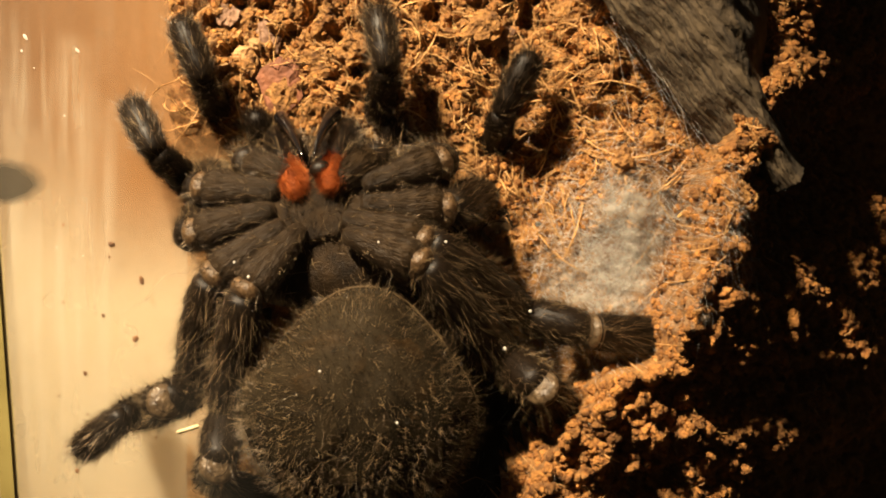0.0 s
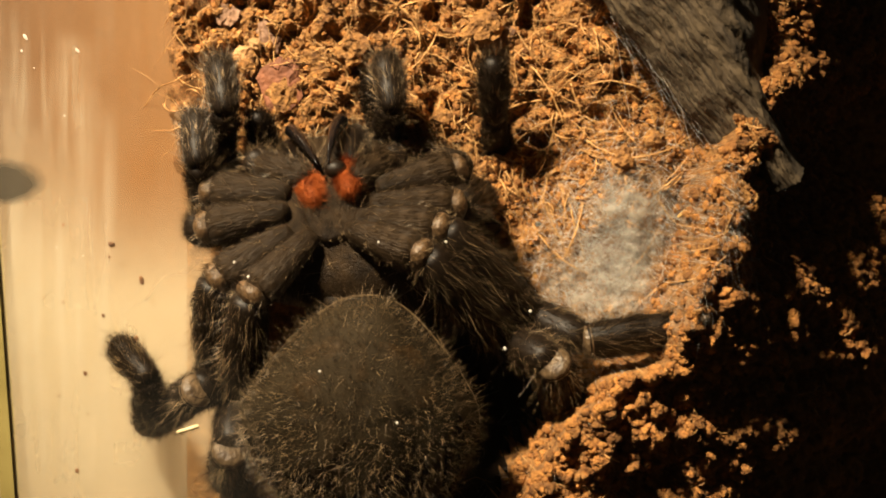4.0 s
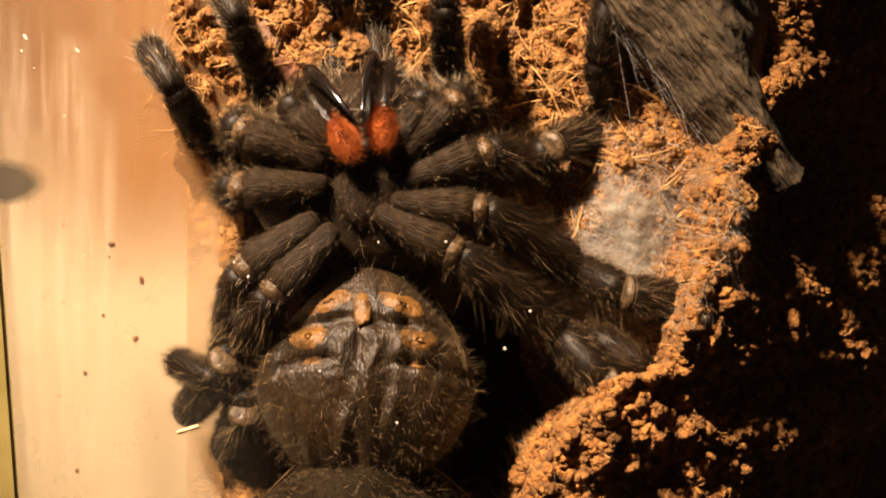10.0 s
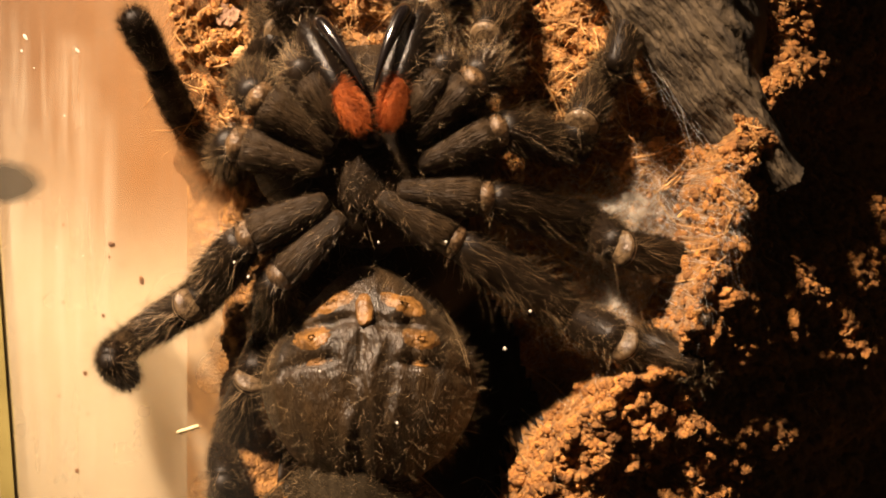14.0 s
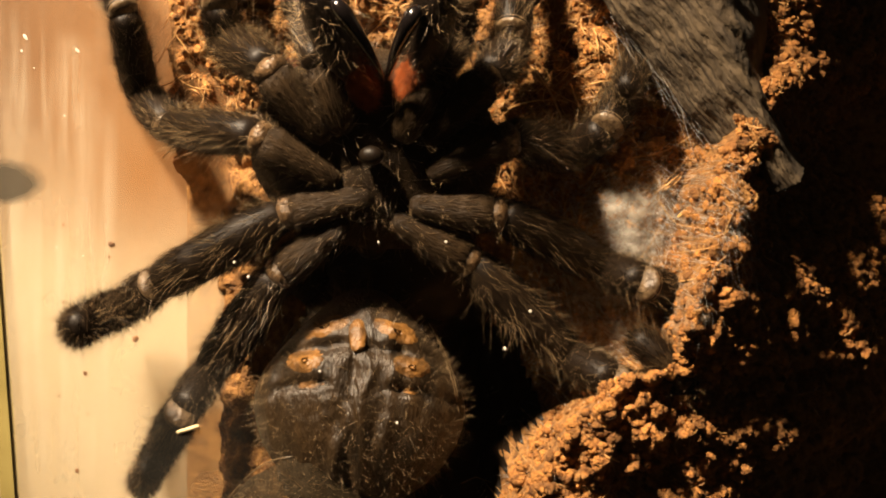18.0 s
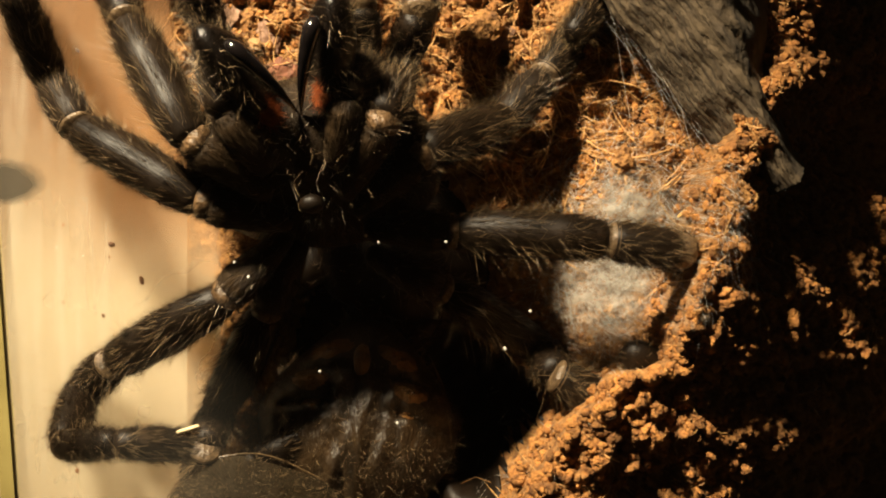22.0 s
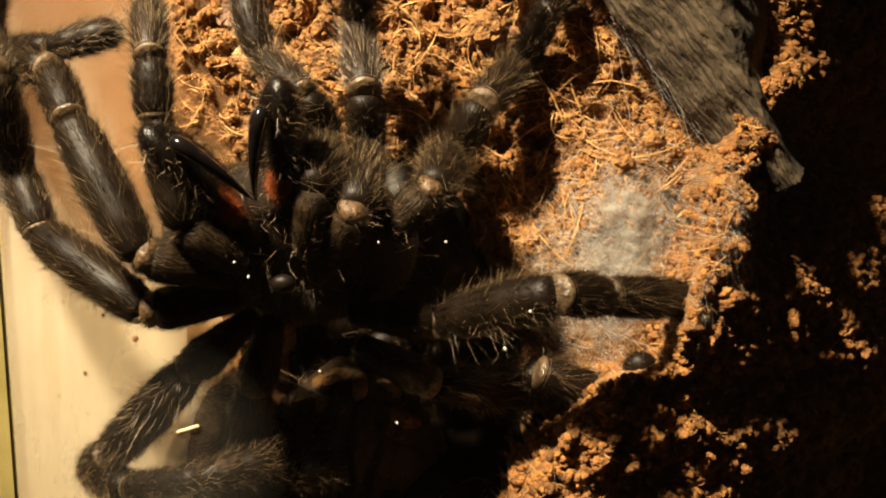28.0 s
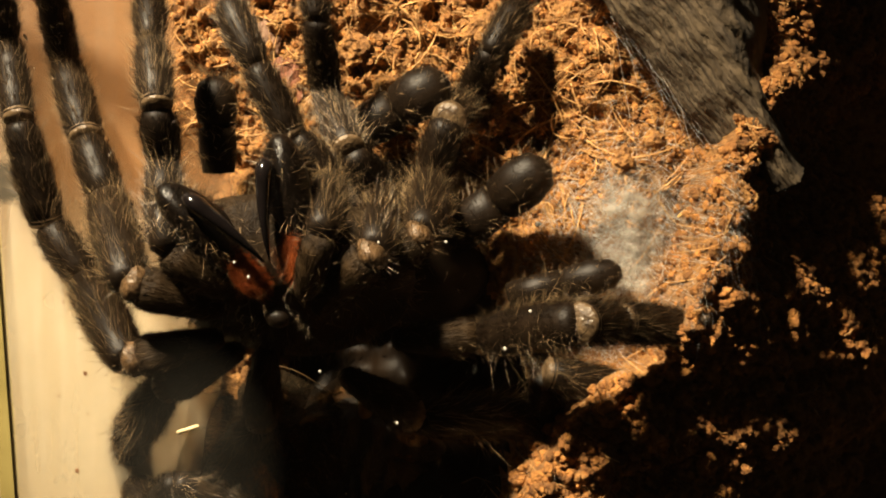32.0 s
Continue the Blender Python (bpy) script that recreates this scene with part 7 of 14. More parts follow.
    walk(limbs["L2_metatarsus"], [(0, P(-12.12,6.41,-7.47,9.5,19.9,-144.5)), (1, P(-12.46,6.42,-7.37,9.2,14.5,-146.2)), (1.5, P(-12.61,6.37,-7.44,6.6,11.8,-146.9)), (2, P(-12.83,6.17,-7.67,3.8,8.5,-147.6)), (2.5, P(-12.99,5.87,-7.91,1.5,5.4,-147.9)), (3, P(-13.12,5.64,-8.13,-0.3,3.3,-148.1)), (3.6, P(-13.23,5.3,-8.42,-1.5,0.1,-147.6)), (4.2, P(-13.26,4.95,-8.71,-2.1,-3.2,-146.7)), (4.8, P(-13.22,4.54,-8.96,-1.8,-6.6,-145.6)), (5.4, P(-13.17,4.17,-9.16,-1.1,-8.9,-144.8)), (6, P(-13.08,3.81,-9.29,-0.2,-9.7,-144.6)), (6.5, P(-13.18,3.71,-9.28,1.5,-8.1,-144.7)), (7, P(-13.49,3.66,-9.22,5.5,-4.4,-144.6)), (7.5, P(-13.84,3.51,-9.19,10,-1.3,-144)), (8, P(-14.55,4.56,-9.04,13.4,1,-143.8)), (8.5, P(-15.28,6.66,-9.57,18.2,2,-143.8)), (9, P(-15.71,7.43,-10.52,22.6,1,-143.7)), (10, P(-16.41,6.05,-11.32,27.6,-7.4,-145.3)), (11, P(-16.86,5.95,-12.18,30.2,-9.8,-145.6)), (12, P(-17.52,7.68,-16.94,31.7,-3.6,-141.6)), (13, P(-16.94,6.7,-20.17,33.3,-0.4,-138.8)), (14, P(-19.89,4.24,-15.6,38,-19.6,-151.6)), (15, P(-19.59,4.87,-12.56,-90.3,-155.3,19.4)), (16, P(-22.56,8.1,-8.44,-48.8,-158.9,9.7)), (17, P(-23.36,9.09,-5.15,-22.7,-164.1,6.7)), (18, P(-24.14,12.78,-10.02,-33.8,-150.6,9.6)), (19, P(-25.4,13.56,-11.09,-10.7,-156.8,-0.9)), (20, P(-26.03,14.29,-14.85,9.9,-158,-6.3)), (21, P(-25.06,13.72,-15.41,8.1,-154.1,-10)), (22, P(-25.27,15.95,-16.24,19.2,-162.2,-9.9)), (23, P(-23.82,15.93,-15.98,16,-159.6,-11.8)), (24, P(-24.29,13.88,-13.86,4.9,-163.2,-9.6)), (25, P(-24.28,12.44,-13.16,7.9,-166,-7.9)), (26, P(-24.54,12.78,-13.67,8.9,-165.1,-7.9)), (27, P(-25.04,13.6,-14.2,10.6,-162.9,-8)), (28, P(-25.4,13.94,-14.71,11.9,-161.1,-8.2)), (28.5, P(-25.12,12.69,-14.48,3.9,-160.8,-8)), (29, P(-24.77,11.21,-14.27,-10.3,-160.7,-7.6)), (29.5, P(-25.1,10.58,-15.25,-12.8,-161.5,-7.4)), (30, P(-25.21,10.46,-15.63,-12.1,-162,-7.4)), (31, P(-24.91,9.16,-14.41,-19.1,-160.1,-6.8)), (32, P(-25.52,8.88,-17.3,-15.1,-160.5,-7))])
    walk(limbs["L2_tarsus"], [(0, P(-15.44,5.86,0.88,86.5,16.1,-152.6)), (1, P(-15.11,6.37,1.23,86.7,15.5,-157)), (1.5, P(-14.7,6.24,1.32,88,15.1,-161.1)), (2, P(-14.26,5.96,1.21,-90.5,165.2,13.6)), (2.5, P(-13.84,5.62,1.04,-88.4,165.3,9.1)), (3, P(-13.54,5.31,0.85,-87.8,165.3,6.4)), (3.6, P(-13.12,5.1,0.58,-87.9,165.1,7.1)), (4.2, P(-12.66,4.96,0.27,-88.5,164.6,8.4)), (4.8, P(-12.21,4.88,-0.03,-88.5,164.1,10.1)), (5.4, P(-11.92,4.83,-0.27,-87.5,163.8,12.6)), (6, P(-11.82,4.66,-0.42,-87.1,163.8,14.4)), (6.5, P(-12.28,4.64,-0.37,-85.8,164.4,19)), (7, P(-13.43,4.76,-0.29,96.4,14.1,-152.9)), (7.5, P(-14.6,4.9,-0.34,99.1,12.2,-148.2)), (8, P(-15.9,6.15,-0.29,101,9.8,-147.6)), (8.5, P(-17.18,8.75,-1.03,103.1,6.5,-148)), (9, P(-17.88,10.14,-2.22,106,3.9,-148.5)), (10, P(-17.95,10.05,-3.41,113.7,-0.4,-146.4)), (11, P(-18.33,10.44,-4.52,112.8,-2.9,-146.5)), (12, P(-20.07,11.69,-9.3,82.6,-4,-150.4)), (13, P(-20.16,10.45,-12.65,65,-6,-152.9)), (14, P(-20.42,10.26,-8.92,50,-10,-157.2)), (15, P(-22.56,13.36,-12.52,49.5,-13.5,-159.6)), (16, P(-25.81,14.42,-13.97,55.9,-19.7,-165)), (17, P(-26.03,12.28,-13.14,66.8,-22.6,-168.9)), (18, P(-28.59,17.11,-16.53,45,-21.9,-169.2)), (19, P(-28.86,15.28,-19.22,7.8,-20.4,-173.4)), (20, P(-29.5,13.12,-23.07,32,-24.7,179.2)), (21, P(-29.12,13.15,-23.42,41.8,-25.3,174.4)), (22, P(-28.33,13.47,-24.33,41.8,-22.6,173.8)), (23, P(-27.27,14.12,-24.09,41.9,-21.4,173.5)), (24, P(-26.98,13.56,-22.44,53.9,-25.2,171.9)), (25, P(-26.58,11.52,-21.81,69.1,-28.9,168.6)), (26, P(-26.99,11.7,-22.26,-106.7,-150.8,-11.6)), (27, P(-27.85,12.33,-22.65,-102.9,-150.2,-13.1)), (28, P(-28.49,12.52,-23.04,-97.6,-150,-13.3)), (28.5, P(-28.14,12.51,-22.96,-82.6,-149.7,-13.9)), (29, P(-27.45,13.2,-22.63,-33.9,-152.9,-20.1)), (29.5, P(-27.6,12.92,-23.58,-40.7,-150.1,-17.8)), (30, P(-27.67,12.67,-24,-38.8,-150.2,-17.9)), (31, P(-27.44,12.43,-22.4,-45.7,-150.4,-18.1)), (32, P(-28.11,11.55,-25.5,-82.1,-144.6,-4.3))])
    walk(limbs["L3_coxa"], [(0, P(-3.02,-1.31,-0.34,101.6,24.8,-47.6)), (1, P(-3.27,-1.46,-0.39,101.2,25.2,-49.4)), (1.5, P(-3.38,-1.52,-0.41,100.8,25.5,-50.4)), (2, P(-3.52,-1.59,-0.42,100.5,25.7,-51.5)), (2.5, P(-3.66,-1.66,-0.44,100.3,25.9,-52.4)), (3, P(-3.8,-1.72,-0.46,100,26.1,-53.4)), (3.6, P(-3.83,-1.76,-0.48,100.3,25.8,-52.5)), (4.2, P(-3.86,-1.8,-0.49,100.6,25.3,-51.8)), (4.8, P(-3.84,-1.83,-0.5,100.9,24.6,-50.7)), (5.4, P(-3.85,-1.87,-0.51,101,23.9,-50)), (6, P(-3.9,-1.93,-0.53,101,23.2,-49.5)), (6.5, P(-3.71,-1.8,-0.47,100.2,22.3,-49.8)), (7, P(-3.54,-1.67,-0.4,98.7,20.7,-50.7)), (7.5, P(-3.86,-1.91,-0.43,97.8,18.6,-51.2)), (8, P(-4.23,-2.18,-0.44,96.2,15.5,-52)), (8.5, P(-4.37,-2.31,-0.37,94,11.5,-52.3)), (9, P(-4.51,-2.44,-0.3,92.1,7.8,-52.4)), (10, P(-4.3,-2.24,-0.16,88.9,1.9,-53.6)), (11, P(-4.11,-2.02,-0.09,87.1,-1.9,-55.1)), (12, P(-4,-1.77,-0.08,86.3,-4.7,-59.4)), (13, P(-3.95,-1.61,-0.08,85.9,-7.6,-63.1)), (14, P(-4.01,-1.55,-0.06,85.3,-11.4,-65.1)), (15, P(-3.63,-1.36,-0.1,85.4,-11.8,-66)), (16, P(-3.31,-1.21,-0.13,85.6,-12,-66.8)), (17, P(-2.97,-1.05,-0.16,85.8,-12.5,-68.3)), (18, P(0.25,-0.04,-0.29,88,-21.6,-72.5)), (19, P(-1.71,-0.44,-0.36,76.3,-31.9,-52.7)), (20, P(-2.27,-0.75,-0.25,68.2,-38.5,-44.6)), (21, P(-2.71,-1.06,-0.05,60.7,-37.9,-34.8)), (22, P(-2.64,-1.01,-0.08,60.1,-38.9,-34.4)), (23, P(-3.31,-1.32,0.13,65.4,-43.3,-44.6)), (24, P(-3.85,-1.75,0.49,60.3,-40.3,-37.5)), (25, P(-3.11,-1.3,0.14,60.9,-39.8,-37.1)), (26, P(-3.03,-1.26,0.1,61.3,-39.4,-37.2)), (27, P(-2.98,-1.23,0.08,61.7,-38.5,-37.1)), (28, P(-2.94,-1.21,0.06,62,-38,-37)), (28.5, P(-3.47,-1.42,0.18,66.5,-41.1,-45.4)), (29, P(-4.14,-1.6,0.27,70.8,-43.2,-53)), (29.5, P(-3.93,-1.58,0.27,68.7,-42.2,-49.5)), (30, P(-3.72,-1.53,0.26,66.9,-41.2,-46.5)), (31, P(-3.78,-1.52,0.24,68.4,-41.9,-48.8)), (32, P(-3.66,-1.45,0.18,69.1,-42.2,-49.7))])
    walk(limbs["L3_trochanter"], [(0, P(-9.18,-6.03,-1.79,101.6,24.8,-47.6)), (1, P(-9.59,-6.01,-1.77,101.2,25.2,-49.4)), (1.5, P(-9.77,-5.97,-1.75,100.8,25.5,-50.4)), (2, P(-9.99,-5.94,-1.72,100.5,25.7,-51.5)), (2.5, P(-10.19,-5.92,-1.71,100.3,25.9,-52.4)), (3, P(-10.4,-5.88,-1.69,100,26.1,-53.4)), (3.6, P(-10.37,-5.99,-1.75,100.3,25.8,-52.5)), (4.2, P(-10.34,-6.11,-1.81,100.6,25.3,-51.8)), (4.8, P(-10.24,-6.27,-1.87,100.9,24.6,-50.7)), (5.4, P(-10.18,-6.39,-1.89,101,23.9,-50)), (6, P(-10.19,-6.52,-1.91,101,23.2,-49.5)), (6.5, P(-9.99,-6.42,-1.76,100.2,22.3,-49.8)), (7, P(-9.85,-6.29,-1.53,98.7,20.7,-50.7)), (7.5, P(-10.18,-6.55,-1.45,97.8,18.6,-51.2)), (8, P(-10.56,-6.84,-1.25,96.2,15.5,-52)), (8.5, P(-10.67,-7.04,-0.91,94,11.5,-52.3)), (9, P(-10.8,-7.23,-0.58,92.1,7.8,-52.4)), (10, P(-10.66,-6.92,-0.01,88.9,1.9,-53.6)), (11, P(-10.59,-6.53,0.31,87.1,-1.9,-55.1)), (12, P(-10.81,-5.75,0.43,86.3,-4.7,-59.4)), (13, P(-11.02,-5.1,0.49,85.9,-7.6,-63.1)), (14, P(-11.2,-4.76,0.58,85.3,-11.4,-65.1)), (15, P(-10.88,-4.44,0.52,85.4,-11.8,-66)), (16, P(-10.6,-4.19,0.47,85.6,-12,-66.8)), (17, P(-10.34,-3.85,0.4,85.8,-12.5,-68.3)), (18, P(-7.31,-2.32,-0.04,88,-21.6,-72.5)), (19, P(-8.42,-4.31,1.23,76.3,-31.9,-52.7)), (20, P(-8.72,-4.7,2.04,68.2,-38.5,-44.6)), (21, P(-8.59,-5.36,3,60.7,-37.9,-34.8)), (22, P(-8.55,-5.26,2.99,60.1,-38.9,-34.4)), (23, P(-9.96,-4.85,2.52,65.4,-43.3,-44.6)), (24, P(-10.03,-5.66,3.48,60.3,-40.3,-37.5)), (25, P(-9.23,-5.32,3.08,60.9,-39.8,-37.1)), (26, P(-9.14,-5.32,3.03,61.3,-39.4,-37.2)), (27, P(-9.03,-5.38,3,61.7,-38.5,-37.1)), (28, P(-8.96,-5.4,2.98,62,-38,-37)), (28.5, P(-10.09,-5.03,2.56,66.5,-41.1,-45.4)), (29, P(-11.17,-4.68,2.16,70.8,-43.2,-53)), (29.5, P(-10.78,-4.89,2.4,68.7,-42.2,-49.5)), (30, P(-10.4,-5.06,2.59,66.9,-41.2,-46.5)), (31, P(-10.59,-4.89,2.4,68.4,-41.9,-48.8)), (32, P(-10.51,-4.78,2.27,69.1,-42.2,-49.7))])
    walk(limbs["L3_femur"], [(0, P(-9.57,-6.33,-1.88,155.3,8.3,-13.5)), (1, P(-9.99,-6.3,-1.86,156.3,10.2,-14.9)), (1.5, P(-10.18,-6.25,-1.83,159.8,6.7,-13.8)), (2, P(-10.4,-6.21,-1.81,149.7,7.3,-14.3)), (2.5, P(-10.6,-6.19,-1.79,158.5,8.7,-15.1)), (3, P(-10.82,-6.14,-1.76,162.6,3.5,-13.3)), (3.6, P(-10.78,-6.26,-1.83,162.8,2.9,-12.9)), (4.2, P(-10.76,-6.39,-1.89,162,2.2,-12)), (4.8, P(-10.64,-6.55,-1.95,160.7,1.9,-11.1)), (5.4, P(-10.58,-6.68,-1.98,159.5,1.2,-10.2)), (6, P(-10.58,-6.81,-2,159.3,0.3,-9.7)), (6.5, P(-10.39,-6.71,-1.84,160.7,-3,-8.5)), (7, P(-10.25,-6.58,-1.6,155.4,-4.8,-7.8)), (7.5, P(-10.58,-6.84,-1.51,152.9,-5,-7.6)), (8, P(-10.96,-7.13,-1.3,147.3,-3,-9.4)), (8.5, P(-11.07,-7.33,-0.94,145.9,-1.2,-12.2)), (9, P(-11.19,-7.53,-0.6,145.2,0.1,-14.4)), (10, P(-11.06,-7.22,0,141.8,2,-16.7)), (11, P(-11,-6.81,0.33,139.9,3.2,-18.9)), (12, P(-11.24,-6,0.46,138,3.5,-20.7)), (13, P(-11.46,-5.32,0.53,135.8,5.2,-24)), (14, P(-11.66,-4.96,0.62,132.5,8.7,-30)), (15, P(-11.34,-4.64,0.56,134.5,10.6,-30.8)), (16, P(-11.06,-4.38,0.51,138.7,11.1,-28.7)), (17, P(-10.8,-4.03,0.44,138.7,11.6,-27.9)), (18, P(-7.79,-2.46,-0.02,85.2,16.6,-59)), (19, P(-8.84,-4.55,1.33,86.7,5.8,-51.5)), (20, P(-9.12,-4.95,2.19,80.4,-2.4,-51.8)), (21, P(-8.96,-5.63,3.2,78.4,-6.3,-55.9)), (22, P(-8.92,-5.53,3.18,84.3,-8.1,-57.8)), (23, P(-10.38,-5.07,2.67,69.3,-6.4,-48.3)), (24, P(-10.42,-5.91,3.67,69.2,-5.1,-46.3)), (25, P(-9.62,-5.57,3.27,68.9,-2.3,-40.4)), (26, P(-9.53,-5.58,3.21,71.5,-1.9,-40.4)), (27, P(-9.41,-5.64,3.19,76.5,-1.3,-40.2)), (28, P(-9.34,-5.67,3.16,81.5,-0.8,-39.4)), (28.5, P(-10.51,-5.26,2.71,84.7,-0.1,-35.3)), (29, P(-11.61,-4.87,2.28,87.4,0.6,-30.7)), (29.5, P(-11.21,-5.1,2.53,92.8,1.1,-29.1)), (30, P(-10.82,-5.28,2.73,98.5,1.2,-28.7)), (31, P(-11.02,-5.11,2.54,99,1,-27.4)), (32, P(-10.94,-4.99,2.41,100.1,0.4,-23.8))])
    walk(limbs["L3_patella"], [(0, P(-12.61,-11.41,-14.02,18.3,31.4,-77.6)), (1, P(-13.5,-10.97,-14.03,21.5,34,-77.4)), (1.5, P(-12.72,-10.42,-14.42,17.5,42.2,-74.3)), (2, P(-13.51,-12.45,-13.37,11.5,24.7,-80.2)), (2.5, P(-13.73,-10.48,-14.2,29.3,32.1,-77.4)), (3, P(-12.52,-9.89,-14.62,13.6,28.4,-79.2)), (3.6, P(-12.31,-10.01,-14.71,12.6,28.2,-78.8)), (4.2, P(-12.11,-10.37,-14.72,11.4,27.4,-77.8)), (4.8, P(-11.92,-10.83,-14.69,11,26.6,-76.6)), (5.4, P(-11.68,-11.29,-14.62,10.7,25.8,-75.6)), (6, P(-11.46,-11.51,-14.62,10.3,26.1,-75)), (6.5, P(-10.38,-11.21,-14.56,26.7,27.4,-74.2)), (7, P(-10,-12.27,-13.83,24.7,24.5,-74.9)), (7.5, P(-10.34,-13.07,-13.49,29.2,20.6,-76)), (8, P(-11.57,-14.42,-12.66,11.5,16.9,-77)), (8.5, P(-12.44,-14.79,-12.11,2.6,14.3,-78.5)), (9, P(-13.12,-15,-11.68,4.8,16.4,-79.1)), (10, P(-13.81,-15.1,-10.61,-5.6,1.7,-78.6)), (11, P(-14.36,-14.86,-9.98,-5.5,-4.6,-78.2)), (12, P(-15,-14.23,-9.56,-6.7,-6.7,-78.8)), (13, P(-16.1,-13.56,-9.11,-7.4,-8.1,-79.3)), (14, P(-17.83,-12.88,-8.4,-6.7,-11.3,-79.2)), (15, P(-17.77,-12.01,-8.75,-3.2,-11,-78)), (16, P(-17.06,-11.25,-9.45,15.7,-5.1,-74.9)), (17, P(-16.78,-10.95,-9.49,23,-4.1,-73.1)), (17.5, P(-17.97,-10.3,-4.22,72.5,2.7,-59.3)), (18, P(-19.16,-9.66,1.05,122,-3.4,-45.1)), (19, P(-19.34,-13,2.1,103.6,-11.8,-49.2)), (20, P(-19.64,-13.12,4.43,109.1,-19.4,-50.9)), (21, P(-20.08,-12.8,5.89,97.7,-24.6,-43.5)), (22, P(-20.4,-12.53,4.5,96.2,-26.7,-42.3)), (23, P(-20.16,-13.09,7.41,107.1,-28.4,-38.3)), (24, P(-19.84,-14.31,8.44,112.2,-28.3,-32.8)), (25, P(-17.93,-15.04,8.13,108.8,-26.3,-33.3)), (26, P(-17.94,-15.24,7.49,104.1,-26.4,-32.1)), (27, P(-17.95,-15.62,6.33,105.6,-24.7,-37.1)), (28, P(-17.83,-15.98,5.16,106.6,-24,-38.6)), (28.5, P(-18.28,-16.22,3.96,105,-25.5,-31.9)), (29, P(-18.5,-16.47,2.88,103,-26.9,-23)), (29.5, P(-17.79,-16.87,1.87,100.5,-27.7,-15.7)), (30, P(-17.27,-16.97,0.73,95.5,-28.3,-8.8)), (31, P(-17.19,-16.92,0.42,93.2,-28.5,-5.5)), (32, P(-16.31,-17.14,0.04,93.6,-28.3,-8.8))])
    walk(limbs["L3_tibia"], [(0, P(-13.91,-14.98,-8.75,168.8,28.3,-59.3)), (1, P(-15.09,-14.79,-9.02,-177.3,30.9,-60.4)), (1.5, P(-13.48,-14.95,-9.82,114.9,49.2,-75.2)), (2, P(-14.33,-15.29,-7.58,145.2,44.5,-67.5)), (2.5, P(-16.18,-14.11,-9.4,-158.2,29.6,-65.7)), (3, P(-13.45,-13.12,-9.06,146,20,-64.7)), (3.6, P(-13.12,-13.22,-9.12,146.4,19.7,-64.1)), (4.2, P(-12.75,-13.51,-9.06,146.9,19.4,-63.3)), (4.8, P(-12.46,-13.9,-8.98,148.2,19.3,-62.5)), (5.4, P(-12.15,-14.28,-8.87,149.2,19.9,-62.4)), (6, P(-11.85,-14.53,-8.88,150.6,21.1,-63.3)), (6.5, P(-12.46,-14.58,-9.41,-5.2,148,112.3)), (7, P(-11.99,-15.35,-8.46,153,19.7,-64.8)), (7.5, P(-12.94,-15.78,-8.18,155.1,26.7,-70.3)), (8, P(-12.42,-16.51,-6.56,148.2,15.6,-67.3)), (8.5, P(-12.41,-16.41,-5.82,141.4,6.2,-65.7)), (9, P(-13.31,-16.9,-5.47,141.3,1.6,-66.4)), (10, P(-13.15,-15.16,-4.14,133.5,-14.7,-56.2)), (11, P(-13.86,-14.22,-3.53,128.4,-15.1,-59.5)), (12, P(-14.39,-13.34,-3.15,132.5,-13.5,-65)), (13, P(-15.44,-12.51,-2.73,123.9,-17,-64)), (14, P(-17.32,-11.5,-2.07,125.8,-17.8,-67.8)), (15, P(-17.67,-10.72,-2.38,87.9,-21.7,-53.5)), (16, P(-18.89,-11.17,-3.21,24.6,-12.3,-36.8)), (17, P(-19.34,-11.28,-3.52,4.8,-5,-33.6)), (18, P(-22.92,-13.69,-2.39,-16.1,-10.7,-32.7)), (19, P(-23.93,-17.36,0.61,-23,-18.4,-30.3)), (20, P(-23.96,-17.54,2.43,-18.1,-14,-33.7)), (21, P(-24.25,-17.72,5.1,-25.9,-14,-35.9)), (22, P(-24.52,-17.51,3.88,-24,-13.4,-38.4)), (23, P(-23.3,-18.53,5.73,-27,-9.5,-41.4)), (24, P(-22.12,-20,6.28,-39.3,-8.3,-39.9)), (25, P(-20.53,-20.69,6.25,-45.6,-2.7,-42.7)), (26, P(-20.69,-20.95,6.07,-50.7,-1.5,-43.6)), (27, P(-21.15,-21.05,4.75,-53.9,0.6,-45.5)), (28, P(-21.12,-21.32,3.46,-55.5,0.6,-45)), (28.5, P(-20.98,-21.93,2.44,-53.6,1.9,-46.4)), (29, P(-20.35,-22.56,1.57,-50.9,2.5,-46.3)), (29.5, P(-18.99,-23.17,0.82,-46.6,1,-43.6)), (30, P(-17.97,-23.41,0.19,-42.8,0.3,-42.6)), (31, P(-17.65,-23.4,0.1,-41.7,0.6,-42.9)), (32, P(-17.12,-23.58,-0.32,-39.4,-2,-40.7))])
